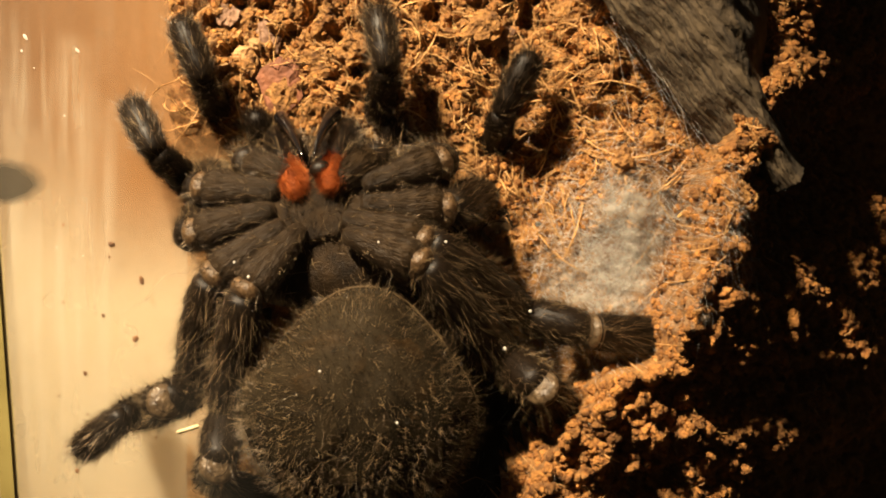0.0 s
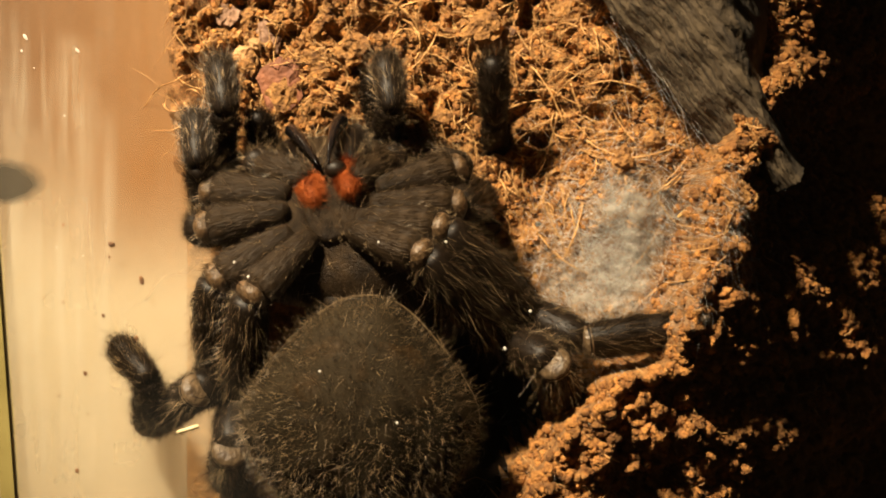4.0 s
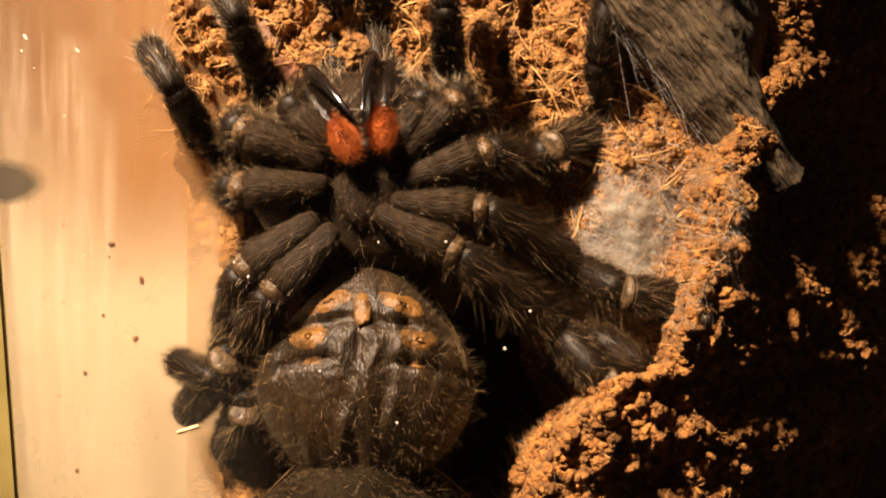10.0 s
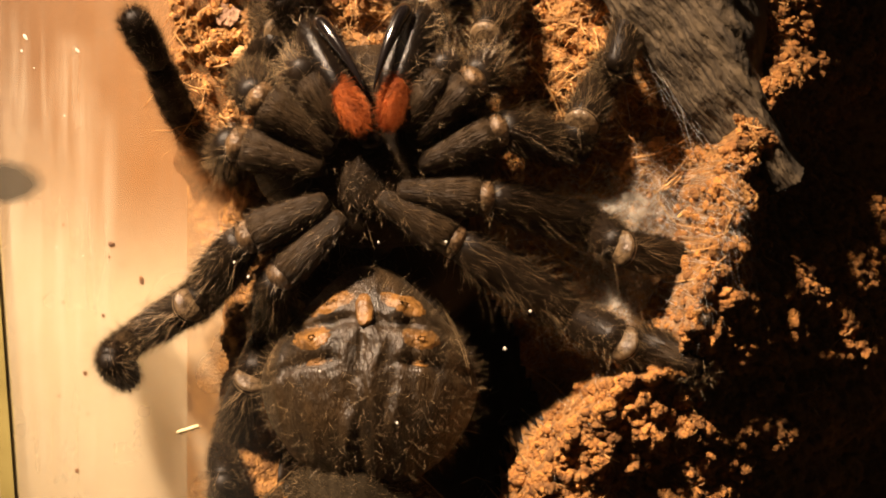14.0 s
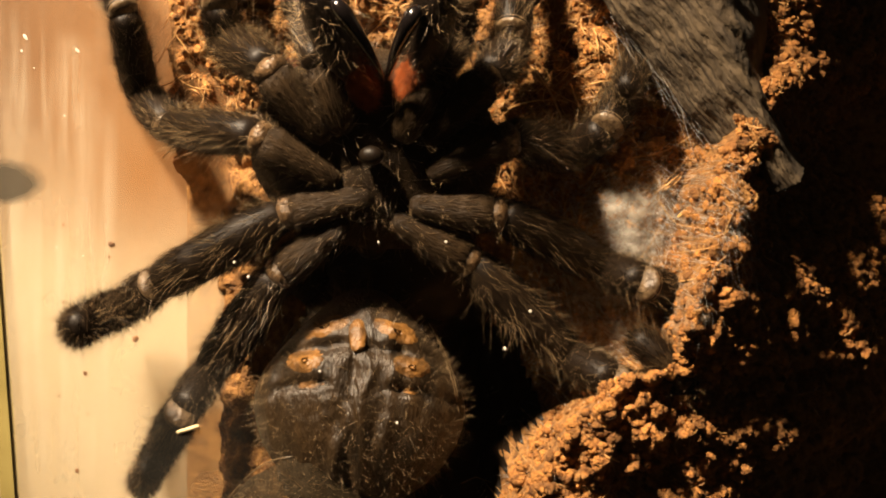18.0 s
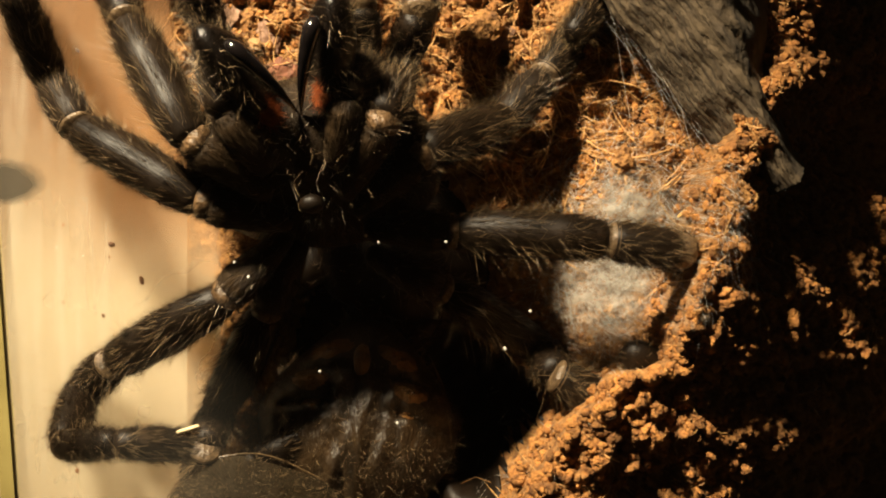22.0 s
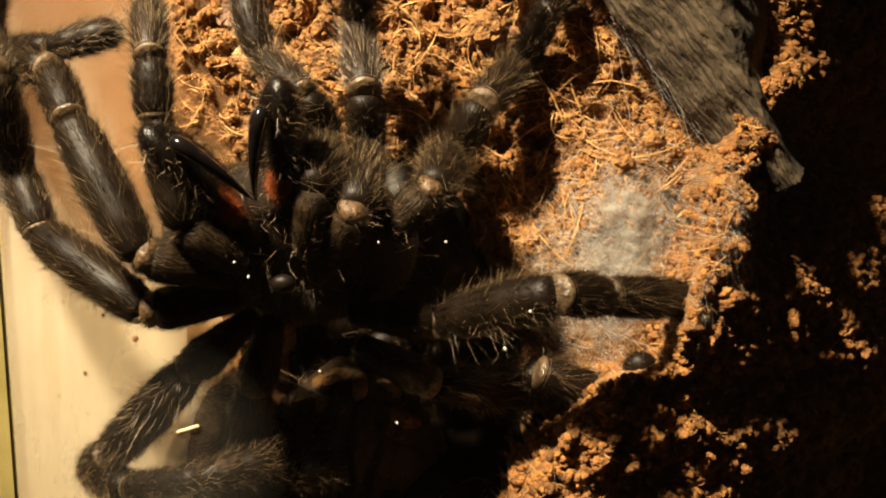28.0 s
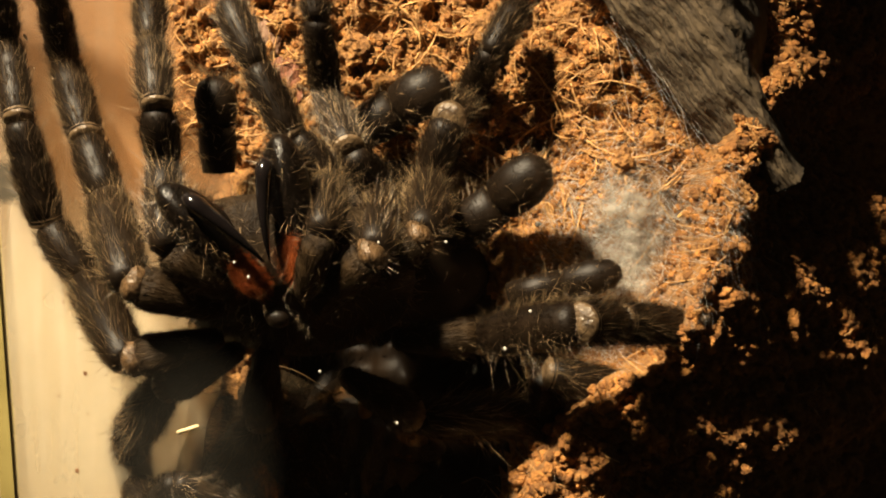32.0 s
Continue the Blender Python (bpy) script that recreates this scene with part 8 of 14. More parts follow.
    walk(limbs["L3_metatarsus"], [(0, P(-17.95,-11.98,-17.39,-23.6,-14,156.4)), (1, P(-17.21,-10.09,-17.58,-36.7,-9.1,152.5)), (1.5, P(-23.07,-14.18,-12.58,22.3,-29.1,154.7)), (2, P(-21.81,-12.16,-13.44,42.1,-28.2,155.1)), (2.25, P(-18.25,-10.28,-15.45,-5.5,-5.2,162.9)), (2.5, P(-14.69,-8.4,-17.47,-52.1,16.1,151.1)), (3, P(-19.72,-12.95,-16.85,6.6,-7.3,160.7)), (3.6, P(-19.32,-13.1,-16.96,7.2,-9.4,160.8)), (4.2, P(-18.88,-13.47,-16.96,7.4,-10.4,161.4)), (4.8, P(-18.43,-13.84,-17,6.9,-10.6,162.3)), (5.4, P(-18.04,-14.07,-16.95,6.8,-11.1,162.9)), (6, P(-17.65,-13.94,-17.01,6.2,-11,163.1)), (6.5, P(-15.3,-10.05,-17.86,-31.9,14.8,157.4)), (7, P(-17.37,-14.56,-16.85,-11.5,13.8,158.7)), (7.5, P(-18.28,-13.36,-16.28,-18.2,-1.3,163.2)), (8, P(-18.17,-16.43,-14.74,-2.1,-11.9,164.1)), (8.5, P(-18.44,-18.21,-13.59,14.9,-12.6,161.4)), (9, P(-19.12,-19.21,-13.27,19.8,-5.4,161.7)), (10, P(-18.2,-20.65,-10.8,33.7,-17.2,153.6)), (11, P(-19.78,-19.6,-9.53,7.8,-4.2,157.2)), (12, P(-20.41,-17.89,-9.71,6.2,-1.5,156.7)), (13, P(-22.2,-17.61,-8.06,8.3,3.7,156.9)), (14, P(-24.16,-16.21,-7.65,2.4,2.4,156.9)), (15, P(-25.79,-16.55,-2.04,-8.4,7.2,157.9)), (16, P(-22.94,-13.34,5.67,-14.6,12.9,159.1)), (17, P(-20.53,-11.49,6.4,1,6.9,161.1)), (18, P(-22.92,-10.4,7.06,23.9,0.3,159.2)), (19, P(-24.46,-12.52,9.34,46.2,-7.4,148)), (20, P(-24.15,-13.68,11.65,56.6,-3,143.3)), (21, P(-23.46,-12.9,13.83,67.9,-2.7,136.2)), (22, P(-23.65,-13.01,12.77,67.4,-2.7,130.6)), (23, P(-21.41,-14.15,14.52,83.6,-3.1,125.9)), (24, P(-18.92,-14.43,13.94,85.2,-4.3,123.1)), (25, P(-15.93,-15.21,13.24,90.1,-5.2,124.8)), (26, P(-15.47,-15.23,12.4,85.7,-5.6,124.7)), (27, P(-15.33,-15.43,10.64,82.2,-6.6,123.2)), (28, P(-15.26,-15.53,9.13,78.8,-7.1,122.8)), (28.5, P(-15.02,-16.52,8.37,78.8,-5.9,129.3)), (29, P(-14.55,-17.39,7.87,81.7,-4.6,139.5)), (29.5, P(-13.89,-17.99,7.69,85.7,-4.2,147.9)), (30, P(-13.34,-18.44,7.53,87.3,-4.1,152.1)), (31, P(-13.06,-18.58,7.57,85.5,-4,154)), (32, P(-13.18,-18.59,7.4,83.4,-3.9,154.8))])
    walk(limbs["L3_tarsus"], [(0, P(-17.56,-16.09,-9.39,130.6,24.9,-48.1)), (1, P(-18.68,-15.38,-10.45,134.2,26.1,-50)), (1.25, P(-18.31,-14.1,-7.88,153.4,46.3,-68.3)), (1.5, P(-17.94,-12.81,-5.3,-9.3,109.9,96.9)), (2, P(-16.4,-8.01,-7.56,146.3,17.2,-56.4)), (2.5, P(-19.46,-13.87,-12.15,139.7,22.4,-60.8)), (3, P(-18.31,-12.35,-7.98,-49.5,127.1,82.5)), (3.6, P(-17.58,-12.52,-8.15,-57,122.4,72.1)), (4.2, P(-16.99,-12.89,-8.18,-58.6,119.9,66.2)), (4.8, P(-16.54,-13.3,-8.22,-57.7,118.1,62.1)), (5.4, P(-16.09,-13.56,-8.18,-57.2,116.9,59.7)), (6, P(-15.73,-13.51,-8.23,-55.4,117.6,61.5)), (6.5, P(-18.93,-13.68,-10.47,129.5,24.6,-59.1)), (7, P(-19.98,-15.47,-8.29,133.3,26.6,-64.5)), (7.5, P(-18.91,-16.1,-7.73,157.7,34.9,-73.6)), (8, P(-16.48,-17.25,-5.94,-5,141.7,102.5)), (8.5, P(-15.91,-16.62,-5.11,-30.1,138.4,96.6)), (9, P(-17.41,-16.56,-4.84,-30.1,124.8,79.9)), (10, P(-14,-17.16,-3.65,134.8,33,-83.2)), (11, P(-18.71,-18.72,-0.64,170.3,-18.7,-59.6)), (12, P(-19.81,-17.1,-0.77,155.1,-21.5,-59.5)), (13, P(-22.22,-16.19,0.83,159.9,-25.9,-58.4)), (14, P(-24.35,-15.72,1.34,165.1,-30.3,-56.9)), (15, P(-27.32,-17.34,6.8,150.9,-30.3,-55.4)), (16, P(-25.56,-14.76,14.16,150,-23.1,-57.3)), (17, P(-21.49,-10.99,15.34,147.6,-22.6,-56.3)), (18, P(-21.67,-6.98,15.28,149.1,-20.1,-61.7)), (19, P(-20.33,-7.43,15.52,144.3,-46.8,-45.1)), (20, P(-19.45,-7.81,16.6,153.1,-55.5,-37.2)), (21, P(-17.56,-7,17.21,-6.9,-107.4,155.1)), (22, P(-17.24,-7.73,16.22,-3.7,-101.2,156.3)), (23, P(-14.13,-8.95,15.52,9.9,-96.8,154.4)), (24, P(-11.37,-9.59,14.69,-167.9,-81,-19.1)), (25, P(-8.55,-10.07,13.22,-172.2,-74.3,-11.7)), (26, P(-8.05,-10.18,13.07,-171.4,-71.8,-12.2)), (27, P(-7.79,-10.67,11.85,-168.2,-70.6,-14.4)), (28, P(-7.72,-10.93,10.87,-169.9,-68.4,-14.6)), (28.5, P(-8.08,-11.07,10.1,-174.4,-72.3,-15.9)), (29, P(-8.69,-10.69,9.17,164.7,-81.4,-11.3)), (29.5, P(-9.07,-10.42,8.36,46.4,-85.7,94.6)), (30, P(-9.11,-10.51,7.96,20.3,-81.9,115.7)), (31, P(-9.09,-10.54,8.27,23.1,-82.2,114.8)), (32, P(-9.32,-10.53,8.43,30.3,-83.3,110.6))])
    walk(limbs["L4_coxa"], [(0, P(-1.43,-1.73,-0.18,93.7,18.9,-33.3)), (1, P(-1.56,-1.93,-0.19,93.9,19.4,-35.1)), (1.5, P(-1.65,-2.05,-0.2,94,19.6,-35.9)), (2, P(-1.74,-2.16,-0.21,94.1,19.8,-36.6)), (2.5, P(-1.84,-2.29,-0.22,94.3,19.9,-37.3)), (3, P(-1.92,-2.37,-0.23,94.3,20,-38)), (3.6, P(-1.92,-2.37,-0.23,94.1,19.8,-38.4)), (4.2, P(-1.93,-2.38,-0.23,94,19.3,-38.9)), (4.8, P(-1.96,-2.41,-0.23,94,18.7,-38.8)), (5.4, P(-1.95,-2.4,-0.23,93.7,18,-39.2)), (6, P(-1.97,-2.42,-0.23,93.5,17.4,-39.6)), (6.5, P(-2.02,-2.48,-0.24,93.6,16.6,-38.8)), (7, P(-2.08,-2.57,-0.24,93.5,15.2,-38.2)), (7.5, P(-2.24,-2.76,-0.25,93.1,13.6,-38.9)), (8, P(-2.48,-3.03,-0.26,92.4,11.2,-39.9)), (8.5, P(-2.6,-3.09,-0.22,90.9,8.1,-42.1)), (9, P(-2.73,-3.15,-0.19,89.7,5,-44.3)), (10, P(-2.69,-3.13,-0.15,88.2,-0.1,-43.7)), (11, P(-2.76,-3.23,-0.12,87.3,-3.3,-43)), (12, P(-2.72,-3.14,-0.11,86.7,-5.4,-43.8)), (13, P(-2.65,-3.04,-0.1,86.2,-7.6,-44.5)), (14, P(-2.66,-2.98,-0.1,85.8,-10.6,-46.4)), (15, P(-2.59,-2.94,-0.1,85.6,-10.8,-45.4)), (16, P(-2.5,-2.88,-0.1,85.5,-10.7,-44.6)), (17, P(-2.44,-2.84,-0.11,85.3,-10.8,-43.8)), (18, P(-2.12,-2.49,-0.14,84.4,-17.5,-44.4)), (19, P(-2.83,-3.54,0.26,75.3,-24.9,-32.1)), (20, P(-2.36,-3.07,0.2,70.1,-29.2,-24.8)), (21, P(-2.13,-2.94,0.2,66,-28.9,-16.6)), (22, P(-1.66,-2.08,-0.18,69.6,-31.2,-19.2)), (23, P(-2.18,-2.86,0.15,67.2,-32.3,-20.9)), (24, P(-1.58,-1.89,-0.25,66.7,-26.6,-8.1)), (25, P(-1.26,-0.79,-0.57,72,-25.8,-8.7)), (26, P(-1.34,-1.05,-0.52,70.7,-25.5,-8.1)), (27, P(-1.43,-1.35,-0.43,69.6,-25,-7.7)), (28, P(-1.52,-1.65,-0.33,68.5,-24.7,-7.2)), (28.5, P(-1.52,-1.62,-0.35,68.2,-23.9,-5.4)), (29, P(-1.54,-1.61,-0.35,68,-22.8,-3.3)), (29.5, P(-1.54,-1.56,-0.37,68,-21.9,-1.8)), (30, P(-1.56,-1.57,-0.37,67.8,-21,0.2)), (31, P(-1.58,-1.63,-0.35,67.5,-20.5,1.5)), (32, P(-1.6,-1.71,-0.32,67.1,-20,2.9))])
    walk(limbs["L4_trochanter"], [(0, P(-5.89,-8.23,-0.67,93.7,18.9,-33.3)), (1, P(-6.24,-8.28,-0.7,93.9,19.4,-35.1)), (1.5, P(-6.42,-8.33,-0.72,94,19.6,-35.9)), (2, P(-6.59,-8.37,-0.75,94.1,19.8,-36.6)), (2.5, P(-6.78,-8.43,-0.78,94.3,19.9,-37.3)), (3, P(-6.93,-8.46,-0.79,94.3,20,-38)), (3.6, P(-6.97,-8.43,-0.77,94.1,19.8,-38.4)), (4.2, P(-7.02,-8.4,-0.75,94,19.3,-38.9)), (4.8, P(-7.03,-8.44,-0.75,94,18.7,-38.8)), (5.4, P(-7.05,-8.41,-0.72,93.7,18,-39.2)), (6, P(-7.11,-8.41,-0.69,93.5,17.4,-39.6)), (6.5, P(-7.07,-8.54,-0.71,93.6,16.6,-38.8)), (7, P(-7.05,-8.69,-0.71,93.5,15.2,-38.2)), (7.5, P(-7.28,-8.83,-0.67,93.1,13.6,-38.9)), (8, P(-7.6,-9.04,-0.59,92.4,11.2,-39.9)), (8.5, P(-7.91,-8.94,-0.35,90.9,8.1,-42.1)), (9, P(-8.24,-8.81,-0.15,89.7,5,-44.3)), (10, P(-8.15,-8.84,0.09,88.2,-0.1,-43.7)), (11, P(-8.16,-8.98,0.25,87.3,-3.3,-43)), (12, P(-8.2,-8.81,0.34,86.7,-5.4,-43.8)), (13, P(-8.23,-8.62,0.42,86.2,-7.6,-44.5)), (14, P(-8.44,-8.33,0.48,85.8,-10.6,-46.4)), (15, P(-8.28,-8.38,0.5,85.6,-10.8,-45.4)), (16, P(-8.11,-8.4,0.51,85.5,-10.7,-44.6)), (17, P(-7.98,-8.44,0.53,85.3,-10.8,-43.8)), (18, P(-7.79,-7.94,0.6,84.4,-17.5,-44.4)), (19, P(-7.61,-9.57,2.08,75.3,-24.9,-32.1)), (20, P(-6.67,-9.25,2.55,70.1,-29.2,-24.8)), (21, P(-5.68,-9.42,3.01,66,-28.9,-16.6)), (22, P(-5.45,-8.6,2.18,69.6,-31.2,-19.2)), (23, P(-6.31,-9.08,2.74,67.2,-32.3,-20.9)), (24, P(-3.99,-8.87,2.54,66.7,-26.6,-8.1)), (25, P(-3.44,-8.06,1.63,72,-25.8,-8.7)), (26, P(-3.49,-8.28,1.84,70.7,-25.5,-8.1)), (27, P(-3.57,-8.54,2.07,69.6,-25,-7.7)), (28, P(-3.64,-8.79,2.3,68.5,-24.7,-7.2)), (28.5, P(-3.39,-8.82,2.33,68.2,-23.9,-5.4)), (29, P(-3.11,-8.86,2.38,68,-22.8,-3.3)), (29.5, P(-2.87,-8.85,2.37,68,-21.9,-1.8)), (30, P(-2.61,-8.89,2.41,67.8,-21,0.2)), (31, P(-2.45,-8.95,2.48,67.5,-20.5,1.5)), (32, P(-2.27,-9.04,2.57,67.1,-20,2.9))])
    walk(limbs["L4_femur"], [(0, P(-6.18,-8.64,-0.7,152.2,7.3,-11.8)), (1, P(-6.53,-8.68,-0.73,154.5,7.8,-12.5)), (1.5, P(-6.72,-8.72,-0.75,156,8.2,-13)), (2, P(-6.89,-8.77,-0.78,157.3,8.5,-13.4)), (2.5, P(-7.09,-8.82,-0.81,158.8,8.6,-13.6)), (3, P(-7.24,-8.85,-0.83,160,9,-13.8)), (3.6, P(-7.29,-8.81,-0.8,161.6,8.3,-13.3)), (4.2, P(-7.34,-8.79,-0.78,163.1,7.5,-12.4)), (4.8, P(-7.35,-8.82,-0.78,164.8,6.5,-11.3)), (5.4, P(-7.38,-8.8,-0.75,165.5,5.5,-10.4)), (6, P(-7.43,-8.79,-0.72,166.4,4.9,-10)), (6.5, P(-7.39,-8.92,-0.74,164.1,6.2,-10.6)), (7, P(-7.37,-9.08,-0.74,156.8,6.5,-11.1)), (7.5, P(-7.59,-9.22,-0.7,148.5,2.8,-9.6)), (8, P(-7.92,-9.42,-0.61,143.2,2.3,-10.4)), (8.5, P(-8.24,-9.31,-0.36,140.1,5.6,-15.4)), (9, P(-8.59,-9.17,-0.15,133.7,6.9,-19)), (10, P(-8.49,-9.2,0.1,141,8.2,-22.9)), (11, P(-8.5,-9.35,0.27,148.3,2.2,-20.1)), (12, P(-8.55,-9.17,0.37,150.1,3.4,-22.2)), (13, P(-8.58,-8.97,0.45,145.3,3.5,-23.5)), (14, P(-8.8,-8.67,0.51,140.3,-3,-19.7)), (15, P(-8.64,-8.73,0.54,139.3,-1.6,-19.5)), (16, P(-8.47,-8.75,0.55,136.4,0.5,-18.7)), (17, P(-8.33,-8.79,0.57,132.8,2.6,-19.4)), (18, P(-8.15,-8.29,0.65,100.7,3.5,-29.7)), (19, P(-7.91,-9.95,2.2,97.6,-4,-25.3)), (20, P(-6.94,-9.65,2.7,85.2,-9.5,-30.1)), (21, P(-5.91,-9.83,3.19,78.2,-11.9,-28.2)), (22, P(-5.69,-9.01,2.33,77.4,-12.8,-25.2)), (23, P(-6.57,-9.47,2.9,76.3,-11.4,-16.3)), (24, P(-4.15,-9.32,2.72,78.5,-10.8,-18.7)), (25, P(-3.58,-8.52,1.77,78,-8.8,-14.9)), (26, P(-3.63,-8.73,1.99,82.7,-8.8,-15.6)), (27, P(-3.71,-8.99,2.22,90.2,-8.5,-14)), (28, P(-3.78,-9.24,2.47,96.2,-8.2,-15.5)), (28.5, P(-3.51,-9.27,2.5,97.3,-8,-15.7)), (29, P(-3.21,-9.32,2.55,98.1,-7.3,-16.3)), (29.5, P(-2.95,-9.31,2.54,98.7,-6.7,-16.9)), (30, P(-2.68,-9.35,2.59,99.6,-6.2,-18.4)), (31, P(-2.51,-9.41,2.66,101.1,-5.6,-21.8)), (32, P(-2.32,-9.5,2.75,102.8,-4.9,-24.9))])
    walk(limbs["L4_patella"], [(0, P(-8.94,-14.49,-12.54,69.2,-0.4,0.7)), (1, P(-9.41,-14,-12.8,67.7,0,0.1)), (1.5, P(-9.67,-13.68,-12.96,67.4,0.3,-0.1)), (2, P(-9.89,-13.42,-13.09,66.5,0.5,-0.6)), (2.5, P(-10.07,-13.12,-13.26,66,0.7,-0.5)), (3, P(-10.27,-12.85,-13.36,65.8,0.9,-0.4)), (3.6, P(-10.07,-12.53,-13.48,67.9,0.5,-0.4)), (4.2, P(-9.84,-12.24,-13.59,70.7,0,0.6)), (4.8, P(-9.5,-12.01,-13.73,73.1,-0.7,1.3)), (5.4, P(-9.23,-11.89,-13.76,74.8,-1.2,1.9)), (6, P(-9.09,-11.72,-13.79,77.5,-1.4,2.3)), (6.5, P(-9.45,-12.29,-13.65,73.2,-1.4,2.1)), (7, P(-9.77,-14.02,-13.08,64.4,-0.7,3.8)), (7.5, P(-9.31,-16.08,-12.2,74.7,-1.5,1.2)), (8, P(-9.81,-17.29,-11.41,61.9,0.2,3.7)), (8.5, P(-11.51,-17.39,-10.67,53.2,-0.8,-0.1)), (9, P(-12.83,-18.04,-9.4,31.2,0.2,-0.1)), (10, P(-13.19,-16.44,-10.28,34.4,12.6,7.6)), (11, P(-11.36,-15.85,-11.21,35.4,-7.6,-6.4)), (12, P(-11.74,-15.14,-11.31,67.5,-11.4,-10.7)), (13, P(-12.27,-15.75,-10.63,33.7,-1.8,1.4)), (14, P(-11.21,-16.98,-9.85,22.2,-9.9,-2.5)), (15, P(-11.31,-17.12,-9.69,14,-9,-1)), (16, P(-11.54,-17.53,-9.24,0.9,-4.7,1.9)), (17, P(-12.01,-17.99,-8.6,-1.6,-2.3,3.2)), (18, P(-14.86,-19.73,-1.85,8.9,-12.8,3.4)), (19, P(-13.52,-22.1,0.42,-29.3,19.3,-3.8)), (20, P(-13.84,-21.2,3.8,-26.2,-2.5,4.2)), (21, P(-12.66,-21.2,5.89,-32.1,-3.9,3)), (22, P(-11.89,-20.65,5.2,-27.1,-2.4,0.1)), (23, P(-10.86,-21.88,6.04,-42.8,3.6,-5.3)), (24, P(-8.87,-21.68,5.37,-46.9,5.2,-4.2)), (25, P(-7.4,-21.16,4.55,-47.2,7.9,-4.1)), (26, P(-7.48,-21.56,3.68,-47.1,9,-5.2)), (27, P(-6.96,-22.09,2.18,-47,8.5,-4.4)), (28, P(-7.16,-22.23,1.02,-45.1,9,-4.8)), (28.5, P(-6.92,-22.22,0.81,-44.9,9.2,-4.6)), (29, P(-6.73,-22.21,0.67,-46.5,9.5,-3.9)), (29.5, P(-6.61,-22.14,0.51,-44.9,9.7,-3.2)), (30, P(-6.64,-22.06,0.35,-43.2,10,-3)), (31, P(-7.19,-21.81,0.06,-38.9,9,-2.1)), (32, P(-7.62,-21.55,-0.22,-35.2,7.8,-1.2))])
    walk(limbs["L4_tibia"], [(0, P(-8.88,-20.57,-10.23,-175.9,18.8,-33.1)), (1, P(-9.4,-20.02,-10.33,-177.5,16.7,-34)), (1.5, P(-9.66,-19.67,-10.46,-178.6,15.6,-34.4)), (2, P(-9.93,-19.38,-10.5,-179.3,14.2,-34.8)), (2.5, P(-10.1,-19.05,-10.61,179.5,13.1,-35.1)), (3, P(-10.27,-18.78,-10.69,178.8,12,-35.2)), (3.6, P(-10.09,-18.55,-11.03,177.3,12,-34.8)), (4.2, P(-9.77,-18.38,-11.44,176,12,-34)), (4.8, P(-9.38,-18.23,-11.84,174,11.8,-33)), (5.4, P(-9.06,-18.16,-12.05,172.4,11.7,-32.3)), (6, P(-8.87,-18.07,-12.38,169.9,12.2,-32.2)), (6.5, P(-9.27,-18.51,-11.78,167.6,15.7,-33.3)), (7, P(-9.41,-19.88,-10.27,152.2,34,-41.9)), (7.5, P(-9.22,-22.35,-10.48,167,34.7,-44.4)), (8, P(-9.43,-23.02,-8.35,-6.6,132.6,128.8)), (8.5, P(-11.58,-22.6,-6.77,171.7,11,-49.8)), (9, P(-12.81,-21.4,-3.84,156.6,-17.3,-43.3)), (10, P(-11.55,-19.93,-5.05,144.5,-10.8,-48.2)), (11, P(-12.48,-19.51,-5.96,123.4,-27.2,-32.3)), (12, P(-13.35,-20.95,-8.87,99.4,-31.3,-23.4)), (13, P(-12.36,-19.35,-5.22,128.5,-24.6,-43.9)), (14, P(-12.35,-19.39,-3.93,116.2,-30.3,-36.8)), (15, P(-12.32,-18.68,-3.46,113.2,-29.5,-37.3)), (16, P(-12.07,-17.65,-2.76,111.3,-28.4,-36.7)), (17, P(-12.29,-17.82,-2.11,126.9,-25.1,-42.1)), (18, P(-16.22,-20.82,4.41,129.3,-27.4,-45)), (19, P(-11.44,-19.05,5.77,119.1,-30.8,-52.9)), (20, P(-14.3,-18.35,9.63,86.3,-43.3,-18.9)), (21, P(-13.22,-17.77,11.38,90.2,-45.8,-20.5)), (22, P(-12.14,-17.69,10.98,87.3,-47.5,-14.4)), (23, P(-10.16,-17.51,10.8,109.9,-47.5,-23)), (24, P(-8.12,-16.97,9.79,109.4,-46.1,-21)), (25, P(-6.45,-16.45,8.92,109.8,-45.2,-17.1)), (26, P(-6.35,-16.88,8.05,110.8,-45.4,-16)), (27, P(-5.95,-17.4,6.56,111.6,-45.4,-16.3)), (28, P(-6.06,-17.71,5.56,111,-45.1,-17.1)), (28.5, P(-5.82,-17.71,5.35,109.3,-45,-16.3)), (29, P(-5.67,-17.56,5.08,103.9,-45.2,-12.6)), (29.5, P(-5.58,-17.6,5.04,101,-44.6,-12.3)), (30, P(-5.59,-17.66,5.02,97.2,-44.3,-12.8)), (31, P(-6.25,-17.76,5.06,89.8,-44.3,-13.2)), (32, P(-6.81,-17.82,5.04,82.7,-44.3,-13.3))])
